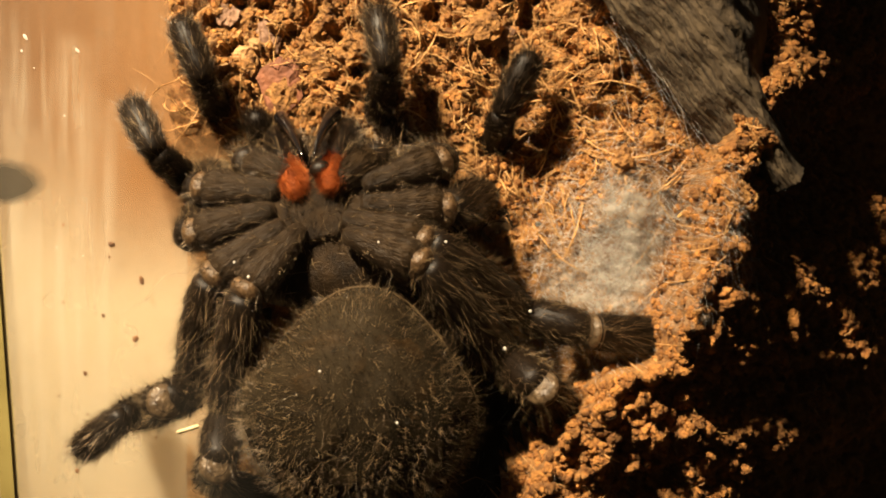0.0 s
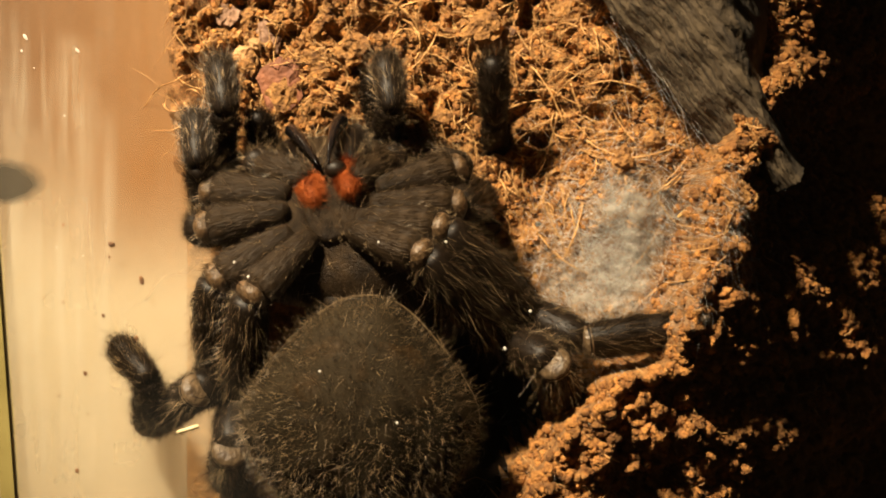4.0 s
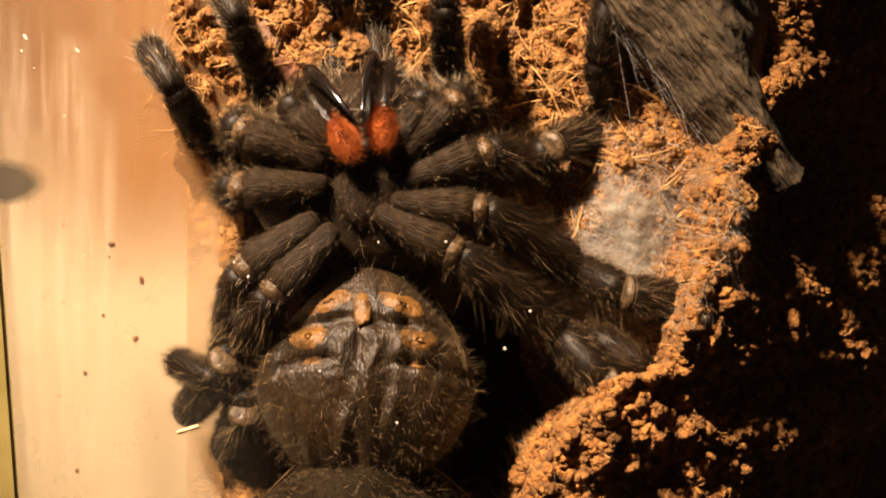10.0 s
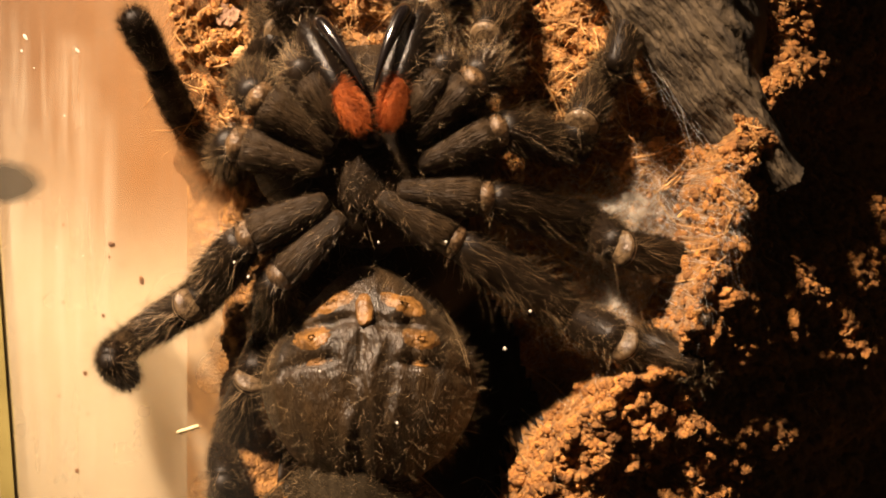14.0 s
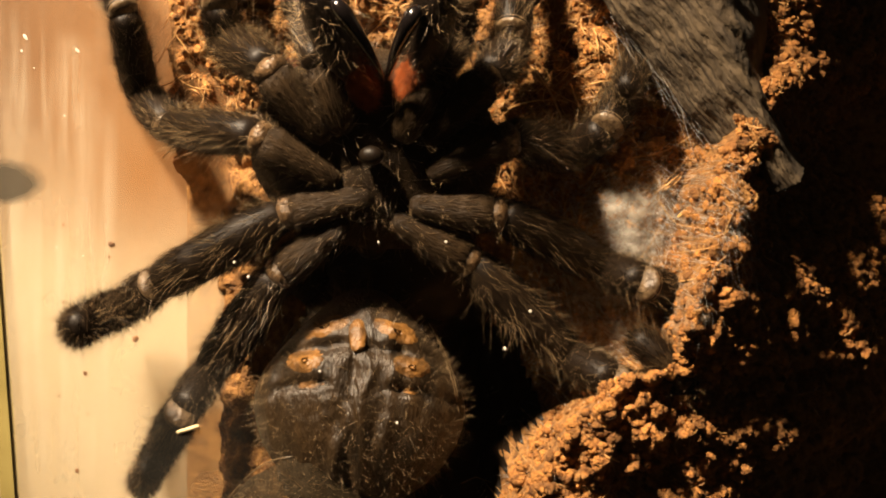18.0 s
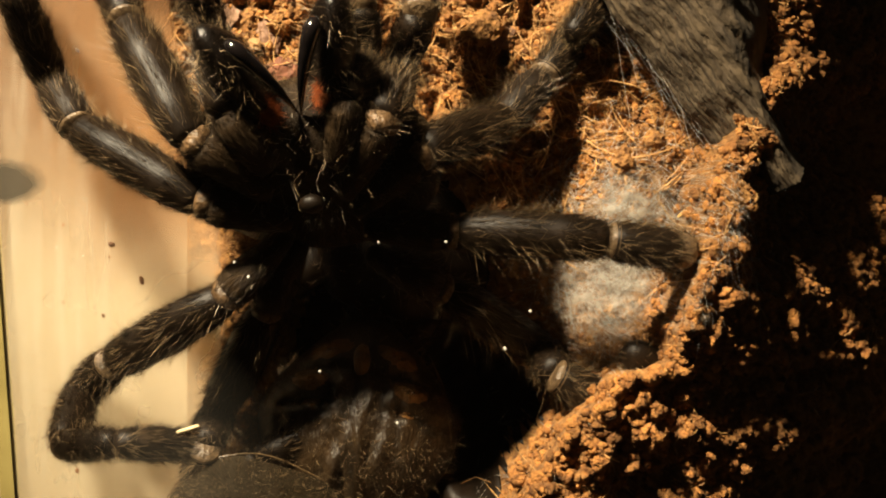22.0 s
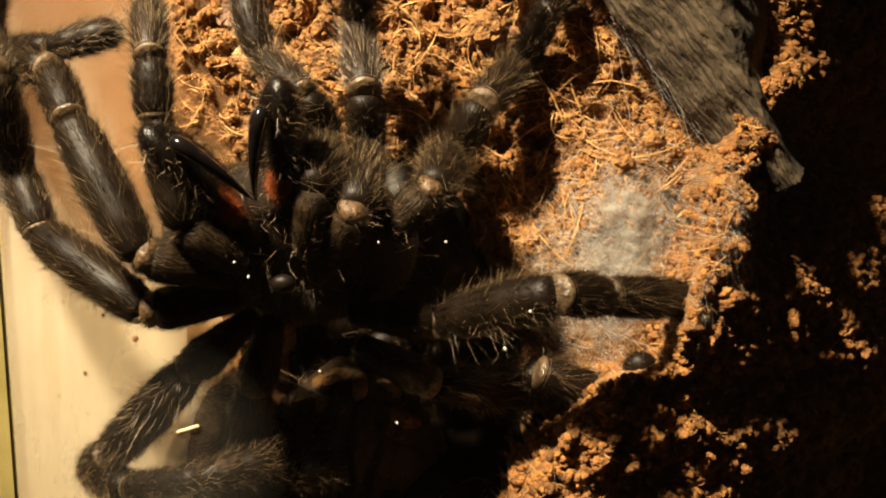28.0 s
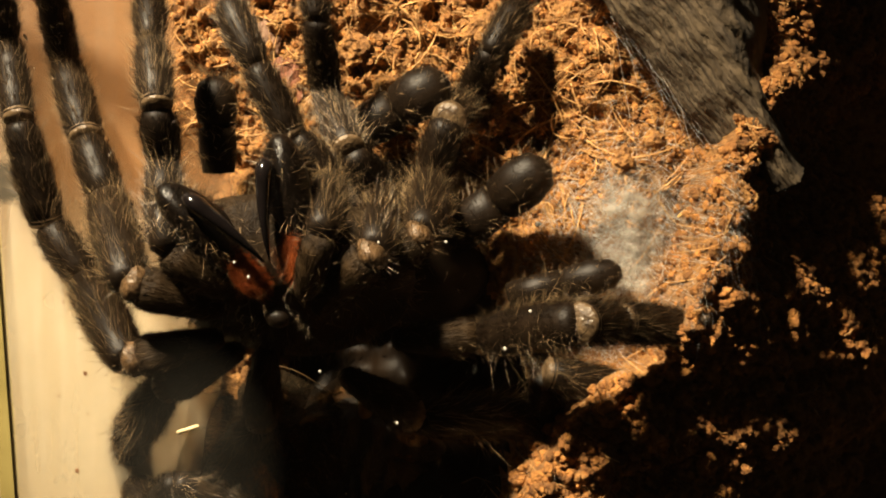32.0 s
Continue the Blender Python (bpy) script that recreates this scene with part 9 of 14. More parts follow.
    walk(limbs["L4_metatarsus"], [(0, P(-11.19,-18.22,-19.67,123.4,-30.3,69.4)), (1, P(-11.53,-18.06,-19.9,126.5,-30.1,68.3)), (1.5, P(-11.75,-17.95,-20.08,127.8,-30,67.8)), (2, P(-11.87,-17.88,-20.19,129.7,-29.8,67.2)), (2.5, P(-12,-17.82,-20.35,131.5,-29.8,67.1)), (3, P(-12.09,-17.75,-20.47,133,-29.8,66.9)), (3.6, P(-12.06,-17.75,-20.8,134,-29.9,67.5)), (4.2, P(-11.88,-17.79,-21.19,133.6,-29.9,68.8)), (4.8, P(-11.66,-17.99,-21.57,133.2,-30.1,70.6)), (5.4, P(-11.47,-18.2,-21.75,133.2,-29.6,71.7)), (6, P(-11.57,-18.44,-22,132.4,-28.9,72.2)), (6.5, P(-12.65,-18.85,-21.18,105.6,-34.9,87.4)), (7, P(-16.21,-20.04,-17.6,79.3,-33.8,117.2)), (7.5, P(-14.76,-20.08,-18.5,29.8,-11.2,147)), (8, P(-14.91,-18.03,-15.07,-1.2,-3.7,147.2)), (8.5, P(-13.9,-22.08,-16.49,22.5,27.8,152.4)), (9, P(-13.55,-26.17,-12.6,53.8,39.8,164.4)), (10, P(-14.86,-24.95,-13.04,65.4,31.6,146.4)), (11, P(-14.81,-27.91,-10.86,-90.6,144.5,-22.1)), (12, P(-16.49,-30.34,-10.27,28.6,12.6,115.2)), (13, P(-15.91,-26.79,-10.89,6.5,-6.7,107.9)), (14, P(-15.94,-27.91,-7.74,9.4,-0.5,108.2)), (15, P(-16.35,-27.17,-6.9,6.9,-1.7,109.2)), (16, P(-16.25,-26.15,-5.96,6.8,1.5,111.9)), (17, P(-15.76,-25.46,-7.54,2.1,0.2,113.1)), (18, P(-19.64,-28.35,-1.21,13.4,15.2,114.2)), (19, P(-16.9,-26.31,1.59,4.7,16.9,113.2)), (19.5, P(-17.43,-26.98,5.85,56.4,43.6,127)), (20, P(-17.95,-27.65,10.1,-49.7,134.9,-12)), (21, P(-16.7,-27.14,11.36,-51.6,123.7,-27)), (22, P(-14.96,-27.28,11.3,-67.3,119.9,-34.6)), (23, P(-11.52,-27.14,8.49,-103.9,118.9,-43.2)), (24, P(-9.26,-26.64,7.48,73,58.9,131.8)), (25, P(-6.92,-26.14,6.53,-102,121.7,-41.9)), (26, P(-6.5,-26.57,5.56,72.7,57.5,134.6)), (27, P(-6.05,-27.06,3.98,64.3,56.4,131.7)), (28, P(-6.37,-27.38,3.02,58.7,54.9,127.4)), (28.5, P(-6.22,-27.42,3.02,60,55,128.7)), (29, P(-6.14,-27.41,3.39,60.4,55.4,132)), (29.5, P(-6.37,-27.48,3.69,61.5,55.2,133.3)), (30, P(-6.92,-27.53,4.12,62.6,55,133.6)), (31, P(-8.55,-27.49,5.09,63.7,55.1,133.9)), (32, P(-9.96,-27.27,5.95,66.3,55.5,135.5))])
    walk(limbs["L4_tarsus"], [(0, P(-3.28,-18.52,-23.95,110.5,31.3,-76.6)), (1, P(-3.82,-18.24,-24.54,104.4,31.3,-77.3)), (1.5, P(-4.12,-18.08,-24.86,101,31.4,-78)), (2, P(-4.38,-17.93,-25.18,96.7,31.5,-78.7)), (2.5, P(-4.63,-17.72,-25.52,91.7,31.5,-79.5)), (3, P(-4.84,-17.54,-25.8,87.6,31.6,-79.8)), (3.6, P(-4.89,-17.34,-26.23,82.1,31.4,-79.6)), (4.2, P(-4.68,-17.28,-26.57,77.9,30.9,-79.3)), (4.8, P(-4.44,-17.26,-26.9,74.1,30.3,-78.6)), (5.4, P(-4.28,-17.37,-27.11,72.2,29.6,-77.5)), (6, P(-4.34,-17.68,-27.31,70.7,28.6,-78.1)), (6.5, P(-3.93,-17.86,-23.17,87.1,28.6,-71.6)), (7, P(-7.92,-16.83,-16.21,58.8,23.7,-82.2)), (7.5, P(-11.05,-17.15,-10.84,96,21.9,-78.2)), (8, P(-14.51,-18.51,-6.1,96.4,21.4,-114)), (8.5, P(-15.74,-17.23,-9.13,73.3,13.2,-157.6)), (9, P(-14.86,-18.25,-8.52,67.2,3.1,176.8)), (10, P(-11.96,-17.04,-9.85,8.9,15.5,-171.2)), (11, P(-11.48,-19.55,-10.77,-39.7,49.8,-179.2)), (12, P(-13.33,-26.95,-2.55,32,132,-73.8)), (13, P(-14.62,-27.46,-2,13.7,139,-79.4)), (14, P(-14.51,-27.53,1.14,15.4,134.6,-78.5)), (15, P(-15.24,-27.06,2.03,28.4,117.2,-65)), (16, P(-15.34,-25.54,2.97,42.6,117.2,-61.4)), (17, P(-15.47,-25.31,1.45,22.7,131,-75.5)), (18, P(-18.69,-25.4,7.24,23.6,134,-81.6)), (19, P(-17.26,-23.62,10.18,79.2,105.2,-31.2)), (19.5, P(-14.87,-22.71,8.08,-6.1,126,-60.3)), (20, P(-12.49,-21.8,5.99,-51.7,145.9,-42.2)), (21, P(-9.35,-22.98,8.25,-54,139.1,-48.7)), (22, P(-7.76,-22.15,9.57,-57.5,132.7,-60.2)), (23, P(-6.92,-19.48,9.54,-35.7,135.1,-56.7)), (24, P(-4.35,-19.22,8.84,-59.8,134.7,-56.1)), (25, P(-2.24,-18.52,7.51,107.1,50.3,107.8)), (26, P(-1.96,-18.93,6.99,98.8,49.8,107.5)), (27, P(-2.15,-19.24,6.13,90.2,48.8,109)), (28, P(-2.57,-19.67,5.71,88.3,48.3,114.7)), (28.5, P(-2.43,-19.68,5.59,83.9,48.1,112.5)), (29, P(-2.77,-19.45,5.91,95.1,47.9,107.5)), (29.5, P(-3.04,-19.49,6.14,95.5,48,104.6)), (30, P(-3.47,-19.57,6.49,95.6,48.3,100.5)), (31, P(-5.01,-19.54,7.37,95.9,48.9,91)), (32, P(-6.31,-19.3,8,95.5,49.7,78.7))])
    walk(limbs["PR_coxa"], [(0, P(0.73,2.23,0.3,104.1,-24.9,132.1)), (1, P(0.64,2.2,0.36,106,-24.7,129.4)), (1.5, P(0.61,2.21,0.38,106.7,-24.6,128)), (2, P(0.59,2.22,0.4,107.4,-24.5,126.7)), (2.5, P(0.53,2.2,0.44,108.6,-24.2,125.4)), (3, P(0.51,2.22,0.47,109.4,-23.8,123.8)), (3.6, P(0.64,2.33,0.37,107.2,-23.9,125.1)), (4.2, P(0.78,2.45,0.27,105.1,-23.4,126.2)), (4.8, P(0.91,2.57,0.2,103.3,-22.6,126.9)), (5.4, P(1.06,2.7,0.13,101.2,-22,128.3)), (6, P(1.19,2.82,0.09,99.6,-21.4,129)), (6.5, P(1.16,2.76,0.08,98.3,-20.9,131.9)), (7, P(1.11,2.68,0.08,97,-19.7,134.3)), (7.5, P(1.1,2.66,0.07,95.9,-18,135.1)), (8, P(1.08,2.64,0.06,94.4,-15.6,136)), (8.5, P(1.02,2.57,0.04,92.7,-12.5,136.9)), (9, P(1.03,2.56,0.02,91.1,-9.5,137.8)), (10, P(1.36,2.91,-0.01,88.7,-4.7,140.5)), (11, P(1.67,3.29,0,88.1,-1.7,142.5)), (12, P(2.03,3.76,0.02,88.3,0.2,142.5)), (13, P(2.43,4.28,0.03,88.9,2.1,142.3)), (14, P(2.78,4.74,0.01,89.8,4.5,142.5)), (15, P(2.52,4.61,0,90,4.6,146.9)), (16, P(2.28,4.47,-0.01,90.3,4.2,151.8)), (17, P(2.08,4.3,-0.01,90.5,4.1,156.5)), (18, P(2.46,5.16,-0.15,94.1,7.9,156.8)), (19, P(2.21,4.84,-0.23,-82.3,167.2,-18.8)), (20, P(2.65,5.62,-0.63,-76,162.6,-19.3)), (21, P(2.19,5.56,-0.73,-72.5,163.3,-8.8)), (22, P(2.34,6.26,-1.16,-68.8,162.7,-7)), (23, P(1.89,5.82,-0.93,-69.7,164.4,-0.6)), (24, P(1.69,6.01,-1.05,-68.9,166.9,3.2)), (25, P(2.2,6,-1.02,-69.6,164.4,-6.4)), (26, P(2.14,5.9,-0.95,-70.3,164.7,-5.9)), (27, P(2.07,5.81,-0.88,-71.1,165.1,-5.2)), (28, P(1.99,5.67,-0.79,-71.8,165.5,-4.2)), (28.5, P(1.91,4.82,-0.4,-76,164.9,-7)), (29, P(1.79,4.02,-0.13,-81,164.7,-10.3)), (29.5, P(1.91,4.46,-0.25,-78.6,165,-11)), (30, P(2.06,4.95,-0.44,-76,165.1,-11.1)), (31, P(2.01,5.09,-0.5,-74.9,165.8,-8.6)), (32, P(2.17,5.31,-0.59,-74.4,165.1,-11))])
    walk(limbs["PR_femur"], [(0, P(5.03,7.02,-1.16,1.4,150.3,113.9)), (1, P(5.06,6.81,-1.29,-0.3,148.6,113)), (1.5, P(5.1,6.72,-1.35,-1.3,147.7,112.5)), (2, P(5.15,6.64,-1.4,-1.9,147,112)), (2.5, P(5.14,6.52,-1.47,-2.1,146.2,111.7)), (3, P(5.19,6.42,-1.54,-2.4,145.3,111.5)), (3.6, P(5.34,6.6,-1.42,-3.1,146.4,112)), (4.2, P(5.52,6.76,-1.3,-2.6,147.3,113.2)), (4.8, P(5.69,6.89,-1.2,-2.1,148.7,114.5)), (5.4, P(5.84,7.09,-1.05,-1.8,149.8,115.5)), (6, P(5.99,7.23,-0.94,-1.8,150.3,115.8)), (6.5, P(5.8,7.38,-0.8,-0.6,151.4,115.5)), (7, P(5.61,7.45,-0.68,-0.3,153.2,115)), (7.5, P(5.58,7.46,-0.57,178.7,24.9,-65.6)), (8, P(5.56,7.47,-0.43,176.3,22.6,-67.2)), (8.5, P(5.48,7.43,-0.27,170.6,18.2,-69.5)), (9, P(5.45,7.46,-0.11,166.5,15.7,-71.2)), (10, P(5.57,7.99,0.14,161.8,20.3,-74.6)), (11, P(5.69,8.51,0.22,160.5,21.4,-76.9)), (12, P(6.04,9,0.22,161.1,20.3,-78.4)), (13, P(6.46,9.5,0.16,163.6,9.3,-76.2)), (14, P(6.8,9.97,0.04,174.5,1.3,-75.5)), (15, P(6.13,10.14,-0.01,-176.1,3.4,-74.3)), (16, P(5.4,10.28,-0.04,-168,7.9,-71.4)), (17, P(4.72,10.35,-0.07,-160.8,14.6,-68.2)), (18, P(5.11,11.19,-0.62,-165.4,5.6,-69.2)), (19, P(4.5,10.97,-1.09,-175.5,-6.1,-69.6)), (20, P(5.22,11.5,-2.15,-176.9,-12.1,-70.4)), (21, P(3.71,11.69,-2.64,-175.4,-17,-72.1)), (22, P(3.79,12.28,-3.43,1.2,-158.1,106)), (23, P(2.56,12,-3.14,2.1,-159.4,105.2)), (24, P(1.88,12.19,-3.36,-178.3,-16.1,-72.9)), (25, P(3.5,12.08,-3.23,178.6,-12.8,-71.2)), (26, P(3.36,12.02,-3.1,178.5,-14.1,-71.2)), (27, P(3.18,11.98,-2.95,177.5,-14.3,-71.3)), (28, P(2.97,11.89,-2.79,177.7,-15.3,-71.3)), (28.5, P(3.1,11.13,-1.94,175,-15.1,-71)), (29, P(3.23,10.39,-1.12,173.3,-15.5,-70.4)), (29.5, P(3.47,10.74,-1.52,175.4,-16.6,-69.6)), (30, P(3.7,11.16,-1.98,176.9,-16.6,-69.3)), (31, P(3.38,11.33,-2.17,174.6,-12.6,-69.6)), (32, P(3.83,11.46,-2.31,173.5,-14.2,-69.5))])
    walk(limbs["PR_patella"], [(0, P(3.41,11.19,-8.97,-75.1,-176.3,-5.9)), (1, P(3.19,11.1,-8.98,-70.3,-176.3,-8.1)), (1.5, P(3.08,11.08,-8.96,-67.9,-176.2,-8.8)), (2, P(3.04,11.07,-8.95,-64.9,-176.2,-9.5)), (2.5, P(2.99,11.05,-8.95,-62.6,-176.2,-10)), (3, P(2.95,11.04,-8.93,-60.6,-176.2,-10.2)), (3.6, P(3.02,11.03,-8.9,-57.3,-176.2,-9.4)), (4.2, P(3.23,11.07,-8.87,-53.1,-175.7,-7.1)), (4.8, P(3.46,11.01,-8.88,-50.1,-174.6,-3.9)), (5.4, P(3.64,11.05,-8.83,-46.7,-173.9,-1.7)), (6, P(3.8,11.12,-8.75,-44,-173.6,-0.9)), (6.5, P(3.86,11.23,-8.7,-49.5,-174.2,-1.6)), (7, P(3.86,11.11,-8.71,-62,-176.1,-4.4)), (7.5, P(3.84,10.83,-8.74,-65.4,-177.1,-6.2)), (8, P(3.68,10.42,-8.72,-51.3,-176.7,-6.3)), (8.5, P(3.12,9.51,-8.7,-42.8,-175,-6)), (9, P(2.69,9.02,-8.53,-25.5,-173.2,-5.8)), (10, P(2.07,10.1,-7.88,-36.4,-163.6,-0.4)), (11, P(2.06,10.85,-7.67,-44,-161.7,0)), (12, P(2.59,11.31,-7.77,-16.4,178,-12.6)), (12.5, P(3.13,10.78,-8.06,-58.8,179.8,-11)), (13, P(3.66,10.26,-8.36,78.7,0,171.4)), (14, P(5.92,9.96,-8.92,-77.8,-180,6.4)), (15, P(6.57,10.82,-8.97,73,-0.4,-174.6)), (16, P(6.79,12.03,-8.76,47.9,-3.3,-176.4)), (17, P(6.67,13.44,-8.29,26.7,-6.5,-177.3)), (18, P(6.93,12.8,-9.28,40.3,-1.6,-174.7)), (19, P(5.49,10.33,-10.01,68.4,1.3,-169)), (20, P(6.31,9.88,-10.93,79.3,1.1,-168.9)), (21, P(5.2,9.42,-11.22,97.7,2,-164.7)), (22, P(4.91,9.1,-11.78,-84.1,174.8,-0.6)), (23, P(3.71,9.04,-11.56,-72.9,177.2,13.8)), (24, P(2.87,9.88,-12,109.7,-1.7,-155.7)), (25, P(3.94,10.12,-12,96.5,-3.3,-153.3)), (26, P(3.84,9.86,-11.82,98.3,-3,-154)), (27, P(3.52,9.75,-11.66,96.5,-2.5,-154.9)), (28, P(3.38,9.53,-11.46,89.7,-2,-160)), (28.5, P(3.13,8.66,-10.6,100.6,-2.3,-158.8)), (29, P(3.04,7.79,-9.74,-60,-175.4,26.6)), (29.5, P(3.69,8.1,-10.11,-60.7,-172.9,30.7)), (30, P(4.15,8.59,-10.59,113.2,-8.1,-147.5)), (31, P(3.27,9.21,-10.91,111.4,-11.1,-140)), (32, P(3.64,9.04,-10.98,113.6,-12.3,-137))])
    walk(limbs["PR_tibia"], [(0, P(3.83,16,-10.26,75.7,-12.1,20.1)), (1, P(3.74,15.78,-10.66,49.4,-10.1,22.6)), (1.5, P(3.66,15.68,-10.83,32.4,-8.3,23.5)), (2, P(3.64,15.56,-11.06,19.1,-6.8,23.9)), (2.5, P(3.61,15.45,-11.25,12,-6.1,23.8)), (3, P(3.57,15.36,-11.38,10.1,-5.7,23.8)), (3.6, P(3.52,15.21,-11.6,11.2,-5,24.3)), (4.2, P(3.5,15.06,-11.86,14,-4.9,25.3)), (4.8, P(3.42,14.86,-12.07,16.1,-4,26.7)), (5.4, P(3.39,14.7,-12.24,18.1,-2.9,28)), (6, P(3.46,14.6,-12.33,17.5,-2.5,28.5)), (6.5, P(3.64,15.04,-11.93,5.2,2.8,29.4)), (7, P(4.04,15.52,-11.05,-20.4,12.1,28.1)), (7.5, P(4.22,15.36,-10.82,-32.5,15.7,26.2)), (8, P(3.93,14.32,-11.84,-32.1,16.2,25.5)), (8.5, P(3.17,12.92,-12.35,-37.2,18.9,22.6)), (9, P(2.38,11.21,-13.01,-38.5,20.1,20.8)), (10, P(0.96,13.08,-11.74,-119.7,25.2,-4.1)), (11, P(0.93,14.33,-11.09,-138.3,23,-8.3)), (12, P(3.07,12.65,-12.56,-86.7,34.5,19.7)), (12.5, P(3.73,13.88,-9.97,-133.3,28.8,-0.4)), (13, P(4.4,15.1,-7.38,-172.7,13.1,-9.7)), (14, P(5.37,14.82,-9.98,164.9,17.3,-11.1)), (15, P(6.13,15.58,-7.51,-176.9,20.4,-10.3)), (16, P(6.75,15.75,-5.42,-131.5,17.8,-9.7)), (17, P(7.07,15.7,-3.85,-125.6,14.9,-12.5)), (18, P(6.73,16.03,-5.47,-162.9,3.7,-20.5)), (19, P(4.56,14.88,-8.18,149.7,-28.2,-15.1)), (20, P(5.34,14.7,-10.01,155.3,6.2,-35.4)), (21, P(3.92,14.21,-11.89,152.2,1.7,-36.2)), (22, P(5.01,14.08,-12.29,159.3,0.2,-37.7)), (23, P(2.64,13.7,-13.03,150.7,4.8,-40.8)), (24, P(0.88,14.15,-13.69,143.6,6.7,-40.1)), (25, P(1.67,14.54,-12.57,143.2,9.8,-40.4)), (26, P(1.64,14.29,-12.54,147.5,11.8,-41.5)), (27, P(1.39,14.24,-12.23,150,17.4,-44.4)), (28, P(1.68,14.23,-11.44,150.6,25.6,-49.1)), (28.5, P(1.32,13.23,-11.52,161.1,33.9,-53.2)), (29, P(0.93,11.58,-12.23,-6.6,127.6,121.3)), (29.5, P(1.21,11.69,-12.54,-13.3,129.6,121.8)), (30, P(1.45,12.32,-12.54,159,41.4,-54.2)), (31, P(0.01,12.55,-12.7,153.4,45.8,-56.8)), (32, P(0.2,12.1,-12.93,-5.1,127.4,120.2))])
    walk(limbs["PR_tarsus"], [(0, P(5.82,9.51,-8.57,33.5,-3.7,174)), (1, P(5.05,10.57,-6.17,28.4,0.8,176.3)), (1.5, P(4.37,11.9,-4.98,25.8,2.8,177.1)), (2, P(3.85,13.15,-4.49,23.3,5.4,178)), (2.5, P(3.54,13.82,-4.44,22.5,7,178.5)), (3, P(3.43,13.96,-4.52,19.5,7.6,178.7)), (3.6, P(3.54,13.73,-4.76,14.1,6,178.5)), (4.2, P(3.71,13.28,-5.09,8.2,2.5,178.6)), (4.8, P(3.88,12.92,-5.36,1.6,-2.4,179.1)), (5.4, P(4.12,12.62,-5.59,-2.8,-5.7,180)), (6, P(4.2,12.61,-5.66,-4.8,-7.9,-179.6)), (6.5, P(4.24,14.66,-4.97,-2.5,-5.3,-179.9)), (7, P(4.1,18.32,-4.64,1.4,-0.2,179.9)), (7.5, P(3.99,19.44,-5.14,7.1,2.4,-179.8)), (8, P(3.82,18.39,-6.15,24.5,3.3,-180)), (8.5, P(3.21,17.52,-7.07,51.6,4.1,179.9)), (9, P(2.58,15.96,-7.87,66.3,4.3,-179.8)), (10, P(-0.08,19.25,-14.88,28.5,1.2,177.6)), (11, P(-0.41,19.23,-15.9,25.8,1.2,177.8)), (12, P(0.92,19.3,-12.23,63.7,6.7,-177.1)), (13, P(3,16.25,-14.15,38.8,5.7,-178.3)), (14, P(3.05,13.42,-16.43,57.6,1.5,177.2)), (15, P(3.81,16.39,-14.06,72.8,4.1,-175.3)), (16, P(6.24,21.15,-9.83,16,16.3,-160.3)), (17, P(7.28,21.49,-7.79,-1.5,21.5,-158.2)), (18, P(7.05,18.11,-12.15,44.6,18.6,-155)), (19, P(6.4,10.73,-13.5,96.6,12.8,-152.2)), (20, P(3.09,12.72,-16.33,70.7,8.7,-175.1)), (21, P(1.84,11.68,-18.08,58.4,7.1,177.4)), (22, P(3.48,12.13,-18.84,47.6,19.4,-169.1)), (23, P(0.01,11.44,-19.11,47.1,1.3,169.9)), (24, P(-2.29,11.39,-19.29,60.6,-3.4,166.8)), (25, P(-1.77,11.97,-18.09,73.3,-1.8,175.4)), (26, P(-1.76,12.28,-18.32,81.9,-0.7,-179.6)), (27, P(-2.35,13.01,-18.01,-84.3,-179.4,3.6)), (28, P(-2.65,13.97,-16.94,-34.2,-172.5,15.3)), (28.5, P(-2.71,14.82,-17.02,-22.6,-170.2,16.7)), (29, P(-2.62,15.87,-16.47,-19.6,-167,18.2)), (29.5, P(-2.92,15.3,-16.89,-34.8,-169.1,17.4)), (30, P(-3.12,14.36,-17.44,-49,-171.1,15.6)), (31, P(-5.07,14.59,-17.06,-52.5,-169.9,17)), (32, P(-3.12,16.58,-17.16,-35.6,-163.1,23.8))])
